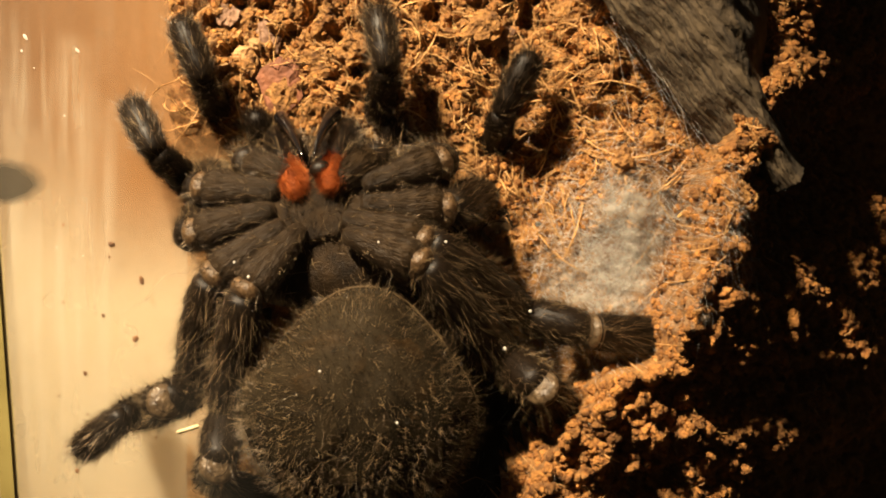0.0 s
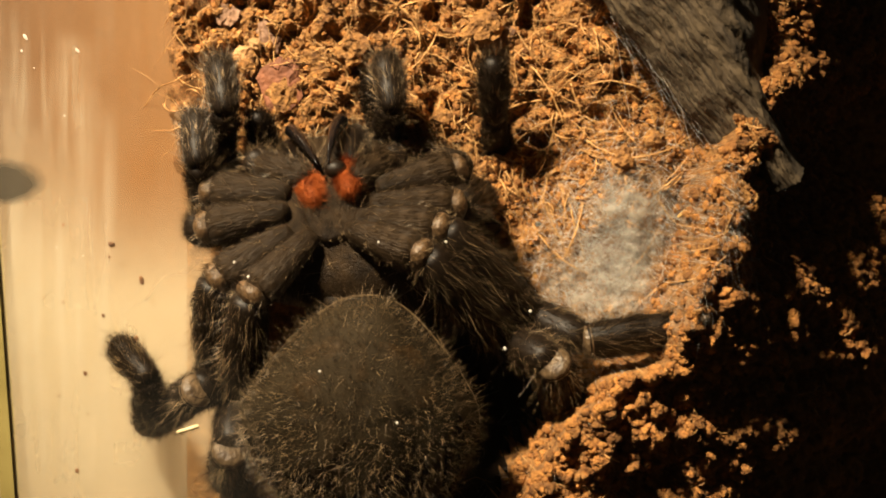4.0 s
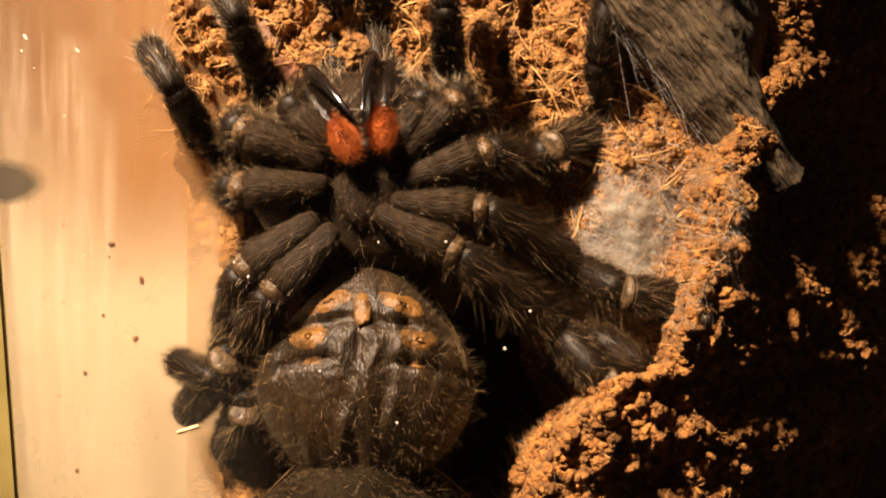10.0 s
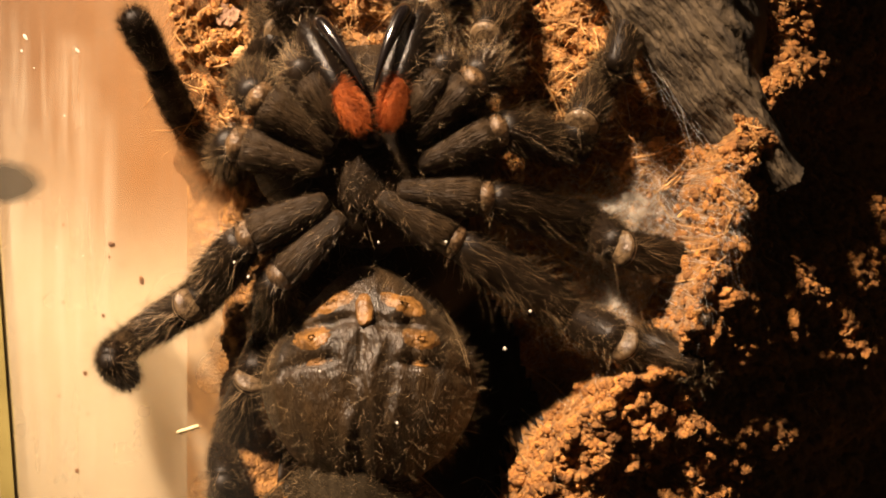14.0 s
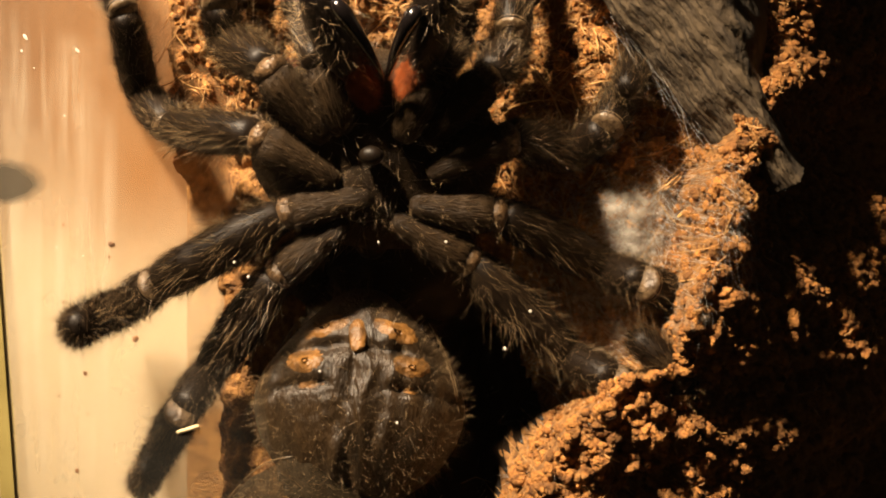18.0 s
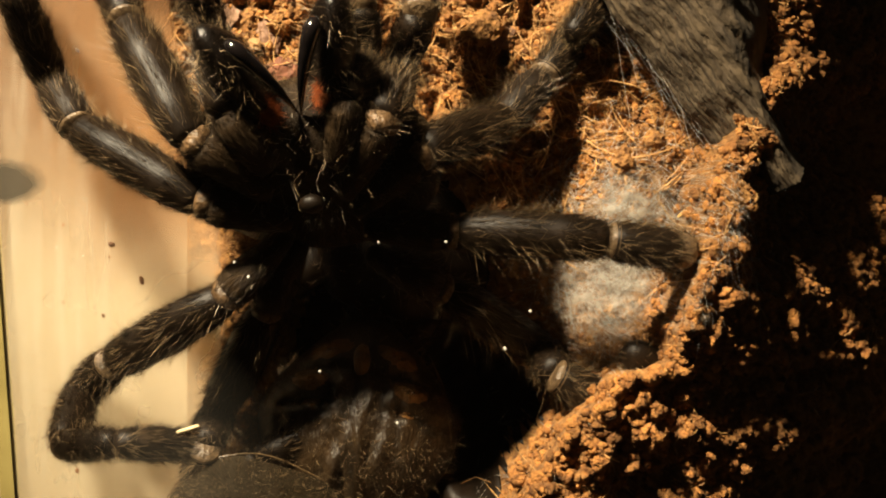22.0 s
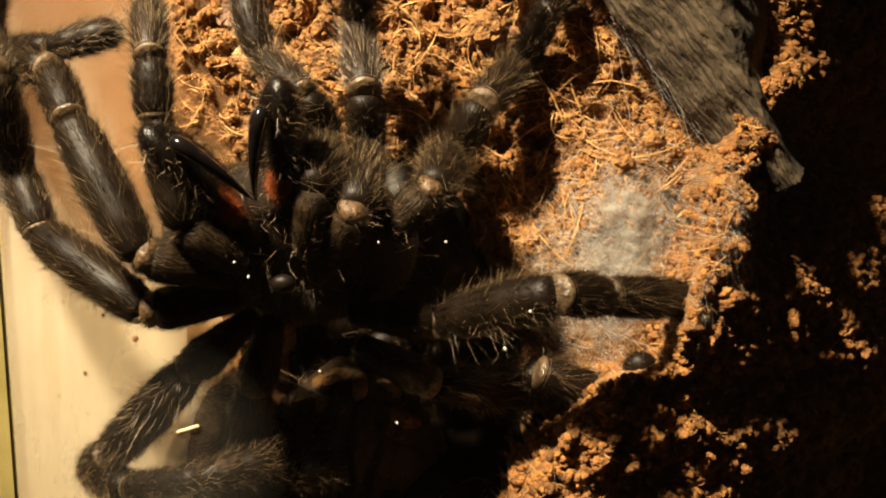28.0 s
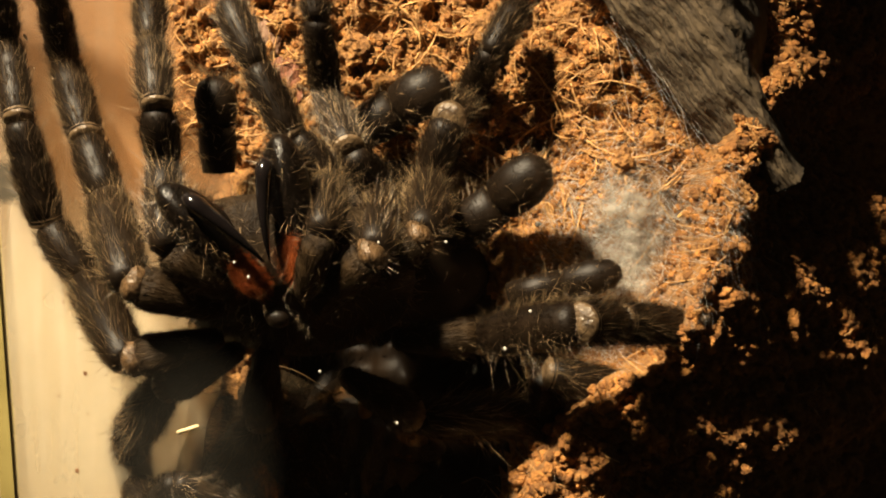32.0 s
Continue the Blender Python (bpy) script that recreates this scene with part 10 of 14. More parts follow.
    walk(limbs["R1_coxa"], [(0, P(3.82,2.81,-0.3,93.6,-30.3,111)), (1, P(3.54,2.64,-0.33,95.9,-30.2,107.6)), (1.5, P(3.4,2.55,-0.34,97,-30.2,105.8)), (2, P(3.27,2.48,-0.34,98.2,-30.1,104)), (2.5, P(3.14,2.42,-0.34,99.3,-29.9,102.4)), (3, P(3.03,2.37,-0.34,100.5,-29.7,100.5)), (3.6, P(3.41,2.51,-0.36,98.3,-29.9,103.2)), (4.2, P(3.79,2.69,-0.36,96.1,-29.7,106.1)), (4.8, P(4.22,2.9,-0.33,93.9,-29.2,109)), (5.4, P(4.62,3.13,-0.28,92.1,-28.6,111.4)), (6, P(4.96,3.36,-0.22,90.5,-27.9,113.6)), (6.5, P(4.54,3.32,-0.17,89.2,-26.8,117.2)), (7, P(4.16,3.28,-0.13,88,-24.9,121)), (7.5, P(3.69,3.09,-0.13,87.6,-22.5,123.3)), (8, P(3.2,2.84,-0.15,87.4,-19.2,125.8)), (8.5, P(2.8,2.6,-0.16,87.2,-15,128.4)), (9, P(2.45,2.35,-0.18,87.1,-11.3,131.3)), (10, P(2.5,2.44,-0.18,87.2,-5.7,134.8)), (11, P(2.57,2.55,-0.18,87.7,-2.3,137.9)), (12, P(2.97,2.96,-0.17,88.4,-0.3,136.6)), (13, P(3.34,3.31,-0.17,89.1,1.8,135.7)), (14, P(3.46,3.36,-0.19,89.6,4.6,133.9)), (15, P(3.65,3.6,-0.21,90.2,4.7,135.3)), (16, P(3.79,3.85,-0.23,90.7,4.5,137.1)), (17, P(3.95,4.12,-0.26,91.3,4.5,138.6)), (18, P(4.63,4.98,-0.55,95.4,10.6,140.4)), (19, P(3.33,3.58,-0.46,98.4,19,144.5)), (20, P(3.08,3.23,-0.45,-78.9,154.5,-34)), (21, P(2.6,2.8,-0.38,-75.5,153.5,-25)), (22, P(2.71,3.08,-0.51,-72.2,153.1,-20.8)), (23, P(2.33,2.49,-0.31,-72.2,154.4,-14.1)), (24, P(2.36,2.64,-0.37,-70.7,156.5,-10.9)), (25, P(2.68,3.13,-0.55,-71,155.2,-18.3)), (26, P(2.63,3.01,-0.49,-72.1,155.1,-19.3)), (27, P(2.58,2.88,-0.43,-73.5,155.2,-20.5)), (28, P(2.52,2.76,-0.38,-74.5,155.2,-21.4)), (28.5, P(2.38,2.44,-0.27,-78,154.2,-26.7)), (29, P(2.22,2.18,-0.21,-81.8,153.7,-32.1)), (29.5, P(2.41,2.43,-0.25,-81.4,153.8,-33.7)), (30, P(2.62,2.67,-0.3,-80.8,153.8,-34.9)), (31, P(2.7,2.87,-0.38,-77.4,154.7,-29.5)), (32, P(3.1,3.29,-0.5,-77.1,154.1,-32.6))])
    walk(limbs["R1_trochanter"], [(0, P(11.09,5.87,-0.73,93.6,-30.3,111)), (1, P(10.91,5.39,-1.02,95.9,-30.2,107.6)), (1.5, P(10.81,5.15,-1.17,97,-30.2,105.8)), (2, P(10.72,4.92,-1.32,98.2,-30.1,104)), (2.5, P(10.62,4.71,-1.45,99.3,-29.9,102.4)), (3, P(10.54,4.48,-1.59,100.5,-29.7,100.5)), (3.6, P(10.89,4.85,-1.36,98.3,-29.9,103.2)), (4.2, P(11.22,5.27,-1.09,96.1,-29.7,106.1)), (4.8, P(11.59,5.72,-0.81,93.9,-29.2,109)), (5.4, P(11.92,6.14,-0.54,92.1,-28.6,111.4)), (6, P(12.19,6.55,-0.29,90.5,-27.9,113.6)), (6.5, P(11.59,6.89,-0.07,89.2,-26.8,117.2)), (7, P(11,7.24,0.13,88,-24.9,121)), (7.5, P(10.36,7.31,0.17,87.6,-22.5,123.3)), (8, P(9.67,7.36,0.19,87.4,-19.2,125.8)), (8.5, P(9.04,7.42,0.21,87.2,-15,128.4)), (9, P(8.42,7.51,0.22,87.1,-11.3,131.3)), (10, P(8.13,7.97,0.21,87.2,-5.7,134.8)), (11, P(7.87,8.4,0.14,87.7,-2.3,137.9)), (12, P(8.4,8.7,0.06,88.4,-0.3,136.6)), (13, P(8.85,8.96,-0.05,89.1,1.8,135.7)), (14, P(9.16,8.83,-0.14,89.6,4.6,133.9)), (15, P(9.21,9.21,-0.23,90.2,4.7,135.3)), (16, P(9.17,9.63,-0.33,90.7,4.5,137.1)), (17, P(9.18,10.03,-0.44,91.3,4.5,138.6)), (18, P(9.74,10.96,-1.29,95.4,10.6,140.4)), (19, P(8.17,9.72,-1.55,98.4,19,144.5)), (20, P(7.96,9.29,-1.83,-78.9,154.5,-34)), (21, P(6.63,9.36,-2.16,-75.5,153.5,-25)), (22, P(6.41,9.73,-2.66,-72.2,153.1,-20.8)), (23, P(5.18,9.53,-2.5,-72.2,154.4,-14.1)), (24, P(4.79,9.76,-2.76,-70.7,156.5,-10.9)), (25, P(6.05,9.88,-2.88,-71,155.2,-18.3)), (26, P(6.08,9.76,-2.69,-72.1,155.1,-19.3)), (27, P(6.12,9.64,-2.47,-73.5,155.2,-20.5)), (28, P(6.12,9.52,-2.29,-74.5,155.2,-21.4)), (28.5, P(6.49,9.02,-1.75,-78,154.2,-26.7)), (29, P(6.8,8.53,-1.22,-81.8,153.7,-32.1)), (29.5, P(7.18,8.63,-1.32,-81.4,153.8,-33.7)), (30, P(7.54,8.75,-1.43,-80.8,153.8,-34.9)), (31, P(7.14,9.21,-1.94,-77.4,154.7,-29.5)), (32, P(7.89,9.37,-2.09,-77.1,154.1,-32.6))])
    walk(limbs["R1_femur"], [(0, P(11.55,6.07,-0.76,-27.3,148,91.5)), (1, P(11.38,5.57,-1.07,-31.1,145.8,89.1)), (1.5, P(11.28,5.32,-1.23,-32.9,145,87.9)), (2, P(11.19,5.08,-1.38,-34.5,144.3,86.9)), (2.5, P(11.1,4.85,-1.52,-35.7,143.5,85.8)), (3, P(11.01,4.62,-1.66,-36.4,142.6,84.9)), (3.6, P(11.36,5,-1.42,-34.3,143.9,86.5)), (4.2, P(11.69,5.43,-1.14,-28.6,145.3,88.6)), (4.8, P(12.05,5.89,-0.84,-22.5,146.4,90.5)), (5.4, P(12.38,6.33,-0.55,-18.5,147.2,91.7)), (6, P(12.65,6.75,-0.29,-17.7,148.2,92.3)), (6.5, P(12.04,7.12,-0.07,-16.6,154.5,94.1)), (7, P(11.43,7.49,0.14,-9.8,158.9,94.6)), (7.5, P(10.78,7.58,0.19,-7.9,161.5,94.5)), (8, P(10.08,7.64,0.22,-6,164.7,93.5)), (8.5, P(9.44,7.73,0.23,-9.8,168.2,91.7)), (9, P(8.8,7.83,0.24,-8.4,169.4,90.3)), (10, P(8.49,8.32,0.23,174.5,3.1,-88.9)), (11, P(8.21,8.77,0.16,177.1,3.7,-89.1)), (12, P(8.74,9.06,0.07,0.6,174.2,90.2)), (13, P(9.2,9.32,-0.04,5.8,173.7,90.1)), (14, P(9.52,9.18,-0.14,-168.6,1,-90.1)), (15, P(9.56,9.57,-0.23,-164.7,-0.1,-89)), (16, P(9.51,9.99,-0.33,-163.1,-0.7,-86.8)), (17, P(9.52,10.41,-0.45,-162.8,-0.5,-85.3)), (18, P(10.06,11.34,-1.33,-171.5,-2.4,-83.9)), (19, P(8.48,10.11,-1.62,-171.5,3.3,-81.7)), (20, P(8.27,9.67,-1.91,-170.2,-6.1,-83.1)), (21, P(6.89,9.77,-2.27,7.4,-167.5,94.8)), (22, P(6.64,10.15,-2.8,4.1,-157.1,92)), (23, P(5.36,9.98,-2.64,3.5,-155.6,91)), (24, P(4.95,10.21,-2.91,1.5,-154.9,93)), (25, P(6.26,10.31,-3.03,-0.4,-156,95)), (26, P(6.3,10.19,-2.83,-0.6,-156.8,94.9)), (27, P(6.34,10.07,-2.6,-1.1,-157.7,94.9)), (28, P(6.35,9.95,-2.41,-1,-157.8,94.9)), (28.5, P(6.75,9.44,-1.84,-1.7,-158.6,95.2)), (29, P(7.09,8.94,-1.28,-1.7,-158.7,95.8)), (29.5, P(7.48,9.03,-1.38,-2.3,-156.4,96.6)), (30, P(7.85,9.13,-1.5,-2.9,-155.5,96.9)), (31, P(7.42,9.61,-2.04,-6.4,-154,97.1)), (32, P(8.2,9.75,-2.19,-4.5,-154,97.1))])
    walk(limbs["R1_patella"], [(0, P(5.18,12.25,-10.93,107.4,-31.7,98.5)), (1, P(4.5,12.18,-10.63,112.4,-30.8,94.3)), (1.5, P(4.19,12.09,-10.51,112.9,-31.7,96.2)), (2, P(3.91,11.98,-10.41,112.4,-33.1,99.6)), (2.5, P(3.72,11.94,-10.32,112.8,-33.6,100.9)), (3, P(3.62,11.91,-10.29,113.5,-33.5,100.4)), (3.6, P(4.17,12.02,-10.44,113.5,-32,97.1)), (4.2, P(5.38,12.32,-10.89,113.8,-27.5,87.3)), (4.8, P(6.82,12.75,-11.22,118.5,-18.8,70)), (5.4, P(7.89,13.13,-11.31,123.8,-9.2,55.3)), (6, P(8.27,13.36,-11.22,126.2,-4.7,49.8)), (6.5, P(7.79,12.39,-11.74,109.4,-21.5,83.7)), (7, P(8.75,12.08,-12.26,38.4,-14.9,99.8)), (7.5, P(8.6,11.67,-12.49,19.4,-18.4,96.1)), (8, P(8.45,11.09,-12.73,36.8,-7.3,99.1)), (8.25, P(7.76,10.73,-12.76,76.7,-5.3,97)), (8.5, P(7.07,10.38,-12.79,116.3,-2.4,96.6)), (9, P(6.8,10.28,-12.88,139.1,6.6,90.4)), (10, P(7.18,9.03,-13.18,-19.5,-159.8,-69.5)), (11, P(7.51,9.62,-13.3,-7.8,-157.7,-68.3)), (11.5, P(8.2,10.02,-13.33,-32.6,-111.9,-45.9)), (12, P(8.88,10.42,-13.36,20.2,-57.9,-100.7)), (13, P(10.57,10.8,-13.39,7.9,-25.5,-89.6)), (14, P(12.18,9.4,-13.37,13.7,-26.3,-88.9)), (15, P(13.12,9.61,-13.26,12.6,-26.3,-87.4)), (16, P(13.44,10.04,-13.25,8.7,-32.3,-86)), (17, P(13.5,10.63,-13.35,5.9,-33.1,-84.6)), (18, P(12.1,10.98,-14.68,0.5,-23.3,-83.2)), (19, P(10.33,11.16,-14.95,-3.7,-15.8,-84)), (20, P(10.73,8.55,-15.14,-13.9,-65.5,-77.2)), (21, P(8.86,7.02,-15.34,-26.2,-74.8,-74.1)), (22, P(7.79,4.95,-15.2,-50.5,-81.9,-58.9)), (23, P(6.28,4.43,-14.91,-96.9,-84.5,-13.4)), (24, P(5.61,4.51,-15.13,-116.8,-81.9,15.1)), (25, P(6.64,4.83,-15.36,-44.8,-77.9,-51)), (26, P(6.62,4.88,-15.24,-58.4,-80.1,-35.9)), (27, P(6.51,4.95,-15.08,-83,-81.6,-9.3)), (28, P(6.54,4.84,-14.91,-104.9,-81.3,14.3)), (28.5, P(6.8,4.5,-14.41,-138.1,-77,48.8)), (29, P(7.2,4.02,-13.86,32.9,-108.6,-117.5)), (29.5, P(7.56,3.59,-13.74,-115.8,-76,41.9)), (30, P(7.84,3.5,-13.77,-77,-76.6,11.3)), (31, P(6.65,3.59,-14.09,-79.7,-76.7,12.3)), (32, P(7.88,3.78,-14.29,-74.5,-76.6,10.2))])
    walk(limbs["R1_tibia"], [(0, P(11.17,14.18,-12.59,31.6,25.9,-128.9)), (1, P(10.4,13.89,-12.76,33.8,30.1,-126.6)), (1.5, P(10,14.06,-12.66,33.7,34.4,-123.5)), (2, P(9.61,14.32,-12.49,34.2,38.6,-120.4)), (2.5, P(9.34,14.44,-12.42,35,41.5,-118.1)), (3, P(9.22,14.39,-12.45,34.6,42,-117.7)), (3.6, P(9.92,14.12,-12.63,34.6,40.4,-118.6)), (4.2, P(11.38,13.25,-13.21,32.9,33.6,-123)), (4.8, P(12.53,11.74,-14.16,29.4,18,-132.2)), (5.4, P(12.66,10.53,-14.88,25,-0.9,-140.9)), (6, P(12.48,10.22,-15.05,22.1,-12.5,-145.6)), (6.5, P(13.97,12.5,-13.76,25,-24.2,-151)), (7, P(12.94,11.47,-7.34,-82,-131.8,-23.1)), (7.5, P(10.95,9.98,-6.67,-52.1,-138.3,-42.1)), (8, P(12.4,11.05,-7.57,-72.7,-134.9,-31.5)), (8.5, P(12.84,11.17,-15.67,44,-33.8,-165.5)), (9, P(11.06,9.75,-17.77,22.2,-16.9,-155)), (10, P(8.48,11.77,-18.93,6.4,2,-149.4)), (11, P(7.43,12.22,-19.25,13.4,-0.5,-149.2)), (11.5, P(7.53,14.07,-14.69,-115.2,-147.8,4.1)), (12, P(7.63,15.91,-10.12,-48.5,-154.3,-41.9)), (13, P(9.65,13.57,-7.58,-24.4,-170.8,-53.9)), (14, P(10.59,12.16,-7.71,-29.4,-168.6,-51.5)), (15, P(11.58,12.35,-7.57,-31.9,-152.1,-40)), (16, P(12.22,13.4,-7.82,-39.5,-125.2,-13.3)), (17, P(12.5,14.08,-7.93,-54.8,-114.4,9.8)), (18, P(11.74,13.53,-8.71,-27.8,-156.1,-43.1)), (19, P(10.56,12.95,-8.71,-37.8,149,-70.1)), (20, P(10.98,14.49,-12.52,-17.8,120.1,-85)), (21, P(10.08,13.22,-13.81,-7.1,116.2,-89.3)), (22, P(9.97,11.04,-14.62,-2.3,166.6,-86.6)), (23, P(8.53,10.52,-14.98,-3.3,169.8,-87.2)), (24, P(6.9,10.86,-15.54,-1.7,174.4,-85.5)), (25, P(7.35,11.22,-14.39,4.2,-175.5,-84.4)), (26, P(7.14,11.33,-14.66,4.3,-177.7,-84.2)), (27, P(6.78,11.44,-14.97,4.9,-178,-84.1)), (28, P(6.59,11.34,-15.16,6.5,-178.7,-84)), (28.5, P(6.64,10.91,-15.5,8.3,-176.3,-84.1)), (29, P(6.45,10.24,-15.6,-166,-3.1,96.5)), (29.5, P(5.7,9.78,-14.43,-159.8,2.1,98.5)), (30, P(5.21,9.43,-13.43,-157.8,3.6,99.4)), (31, P(4.18,9.59,-13.82,-145.2,-4.6,94.9)), (32, P(5.11,9.64,-13.89,-161,6.2,100.4))])
    walk(limbs["R1_metatarsus"], [(0, P(4.75,14.58,-4.93,-5.7,-9.9,163.8)), (1, P(3.45,13.86,-5.56,-9.4,-12.2,163.4)), (1.5, P(2.78,13.21,-5.8,-10.2,-13.1,163.1)), (2, P(2.15,12.72,-6.03,-11.4,-14.4,163)), (2.5, P(1.73,12.35,-6.27,-11.8,-14.9,162.8)), (3, P(1.64,12.16,-6.32,-12.5,-14.8,162.7)), (3.6, P(2.38,12.15,-6.36,-12.5,-15.3,163.2)), (4.2, P(4.29,12.32,-6.22,-12.5,-15.2,164.1)), (4.8, P(7.09,13.04,-5.87,-15.5,-13.1,164.7)), (5.4, P(10.11,13.91,-5.82,-17.9,-8.3,164.2)), (6, P(12.01,14.45,-6,-16.5,-4.3,163.4)), (6.5, P(15.16,17.99,-5.49,-13.1,-2.3,162.9)), (7, P(15.87,20.99,-8.26,-5.2,-1.1,162.8)), (7.5, P(13.2,18.57,-11.26,-1.9,0,162.7)), (8, P(15.6,20.29,-9.67,1.9,2.5,162.1)), (8.5, P(14.98,18.9,-9.7,3.5,6.8,161.3)), (9, P(11.9,14.32,-8.91,9.8,10.5,161.5)), (10, P(7.62,12.55,-9,28.6,11.8,163.2)), (11, P(6.31,14.25,-9.53,32.7,15.7,166.1)), (12, P(10.5,23.41,-16.08,17.2,33.4,175.6)), (13, P(12.13,17.17,-16.57,5.6,46.6,-178.7)), (14, P(13.36,16.56,-16.25,4.9,49.4,-173.9)), (15, P(11.93,18.95,-15.07,-4.8,49.2,-172.2)), (15.5, P(9.74,19.99,-13.67,-63.3,32.1,-156.7)), (16, P(7.55,21.04,-12.27,61.2,147.2,47.8)), (17, P(5.94,21.24,-10.32,53.1,146.3,51.9)), (18, P(12.31,19.37,-16.8,-7.7,148.5,57.8)), (19, P(17.71,11.21,-15.48,100.9,27.9,-126.5)), (20, P(14.75,6.55,-17.29,-66.5,154.1,40.7)), (21, P(11.44,4.33,-18.2,-61.1,148.1,26.3)), (22, P(10.51,8.74,-24.34,41.4,26,158.9)), (23, P(9.18,8.79,-24.81,41.8,20.3,151.9)), (24, P(7.26,9.91,-25.49,-106.2,147.9,-3.4)), (25, P(6.55,11.92,-24.34,-70.5,150.3,29.8)), (26, P(6.35,11.65,-24.62,-85.3,147.4,15)), (27, P(5.9,11.71,-24.93,-101,148.1,-2.5)), (28, P(5.43,11.44,-25.09,68.6,28.2,162.9)), (28.5, P(5.15,11.39,-25.37,69.4,28,163.2)), (29, P(4,10.48,-25.29,70.8,27.2,162.8)), (29.5, P(2.33,8.93,-23.81,-100.4,151.6,-9.4)), (30, P(1.59,8.25,-22.68,-92.2,151,-0.6)), (31, P(-1.56,9.77,-22.01,-89.6,150.8,12.5)), (32, P(2.09,8.06,-23.29,-90.3,150.8,2.5))])
    walk(limbs["R1_tarsus"], [(0, P(5.98,13.3,3.89,74.4,4.8,-172.3)), (1, P(4.84,11.92,3.11,78.3,4.4,-172.9)), (1.5, P(4.24,11.1,2.83,81.2,4.2,-173.3)), (2, P(3.72,10.38,2.51,83,4,-173.3)), (2.5, P(3.35,9.92,2.24,84.8,3.9,-173.3)), (3, P(3.2,9.63,2.17,85.8,3.8,-174.1)), (3.6, P(4.03,9.61,2.11,85.3,4,-173.6)), (4.2, P(5.98,9.81,2.26,85.9,4.5,-173.2)), (4.8, P(8.36,10.19,2.57,85.2,4.9,-173.4)), (5.4, P(10.56,10.91,2.66,83.7,5.2,-173.7)), (6, P(11.91,11.82,2.61,81.8,5.3,-174.2)), (6.5, P(14.91,15.94,3.27,68.1,4.4,-177)), (7, P(15.8,20.16,0.7,42.7,1.5,178.9)), (7.5, P(13.11,18.29,-2.26,34.4,-0.4,177.4)), (8, P(15.31,20.7,-0.68,51,0.3,177.4)), (8.5, P(14.15,19.77,-0.78,87.7,0.8,178.1)), (9, P(10.84,16.28,-0.19,-68.7,179.4,-1.2)), (10, P(7.31,17.14,-1.27,-52.1,-180,0.8)), (11, P(5.48,19.46,-2.24,-47,-179.2,1.7)), (12, P(5.99,26.43,-8.91,-47.1,-177.8,2.4)), (13, P(5.61,17.91,-10.41,-46.7,-175.9,3.8)), (14, P(6.51,16.6,-10.41,-40.8,-172.2,6.6)), (15, P(5.31,17.28,-9.21,-60,-170.2,9.9)), (16, P(14.97,17.48,-15.92,62.5,-10.4,-161.9)), (17, P(13.46,19.16,-14.81,42.6,-10.6,-160.3)), (18, P(13.79,23.96,-24.4,-94.9,-162.3,6.4)), (19, P(11.08,17.11,-16.98,-26.1,-172,-12.8)), (20, P(10.56,13.83,-20.51,-18.4,-174.2,-14.8)), (21, P(10.01,12.41,-21.9,-16.3,-175.9,-16.2)), (22, P(9.89,15.37,-18.28,-7.8,-179.7,-18)), (23, P(9.96,15.18,-18.52,-7.4,-179.6,-18.5)), (24, P(6.44,18.62,-23.36,11.1,158.8,-16.4)), (25, P(3.63,20.02,-26.94,32.2,141,-6.1)), (26, P(4.41,20.42,-25.24,22.3,154.5,-14.6)), (27, P(5.38,20.57,-23.47,11.3,172.3,-20.4)), (28, P(6.41,19.91,-22.2,-2.5,-167.1,-22)), (28.5, P(6.16,19.88,-22.57,-0.7,-162,-21.6)), (29, P(5.21,19,-22.65,-6.5,-151.4,-20.6)), (29.5, P(3.02,17.79,-22.38,-14.1,-152.3,-20.5)), (30, P(1.51,17.24,-22.37,-14.1,-160.2,-22.5)), (31, P(-3.49,18.56,-22.06,-39.5,160.7,-41.7)), (32, P(1.68,17.05,-23.24,-16.8,-162.9,-22.7))])
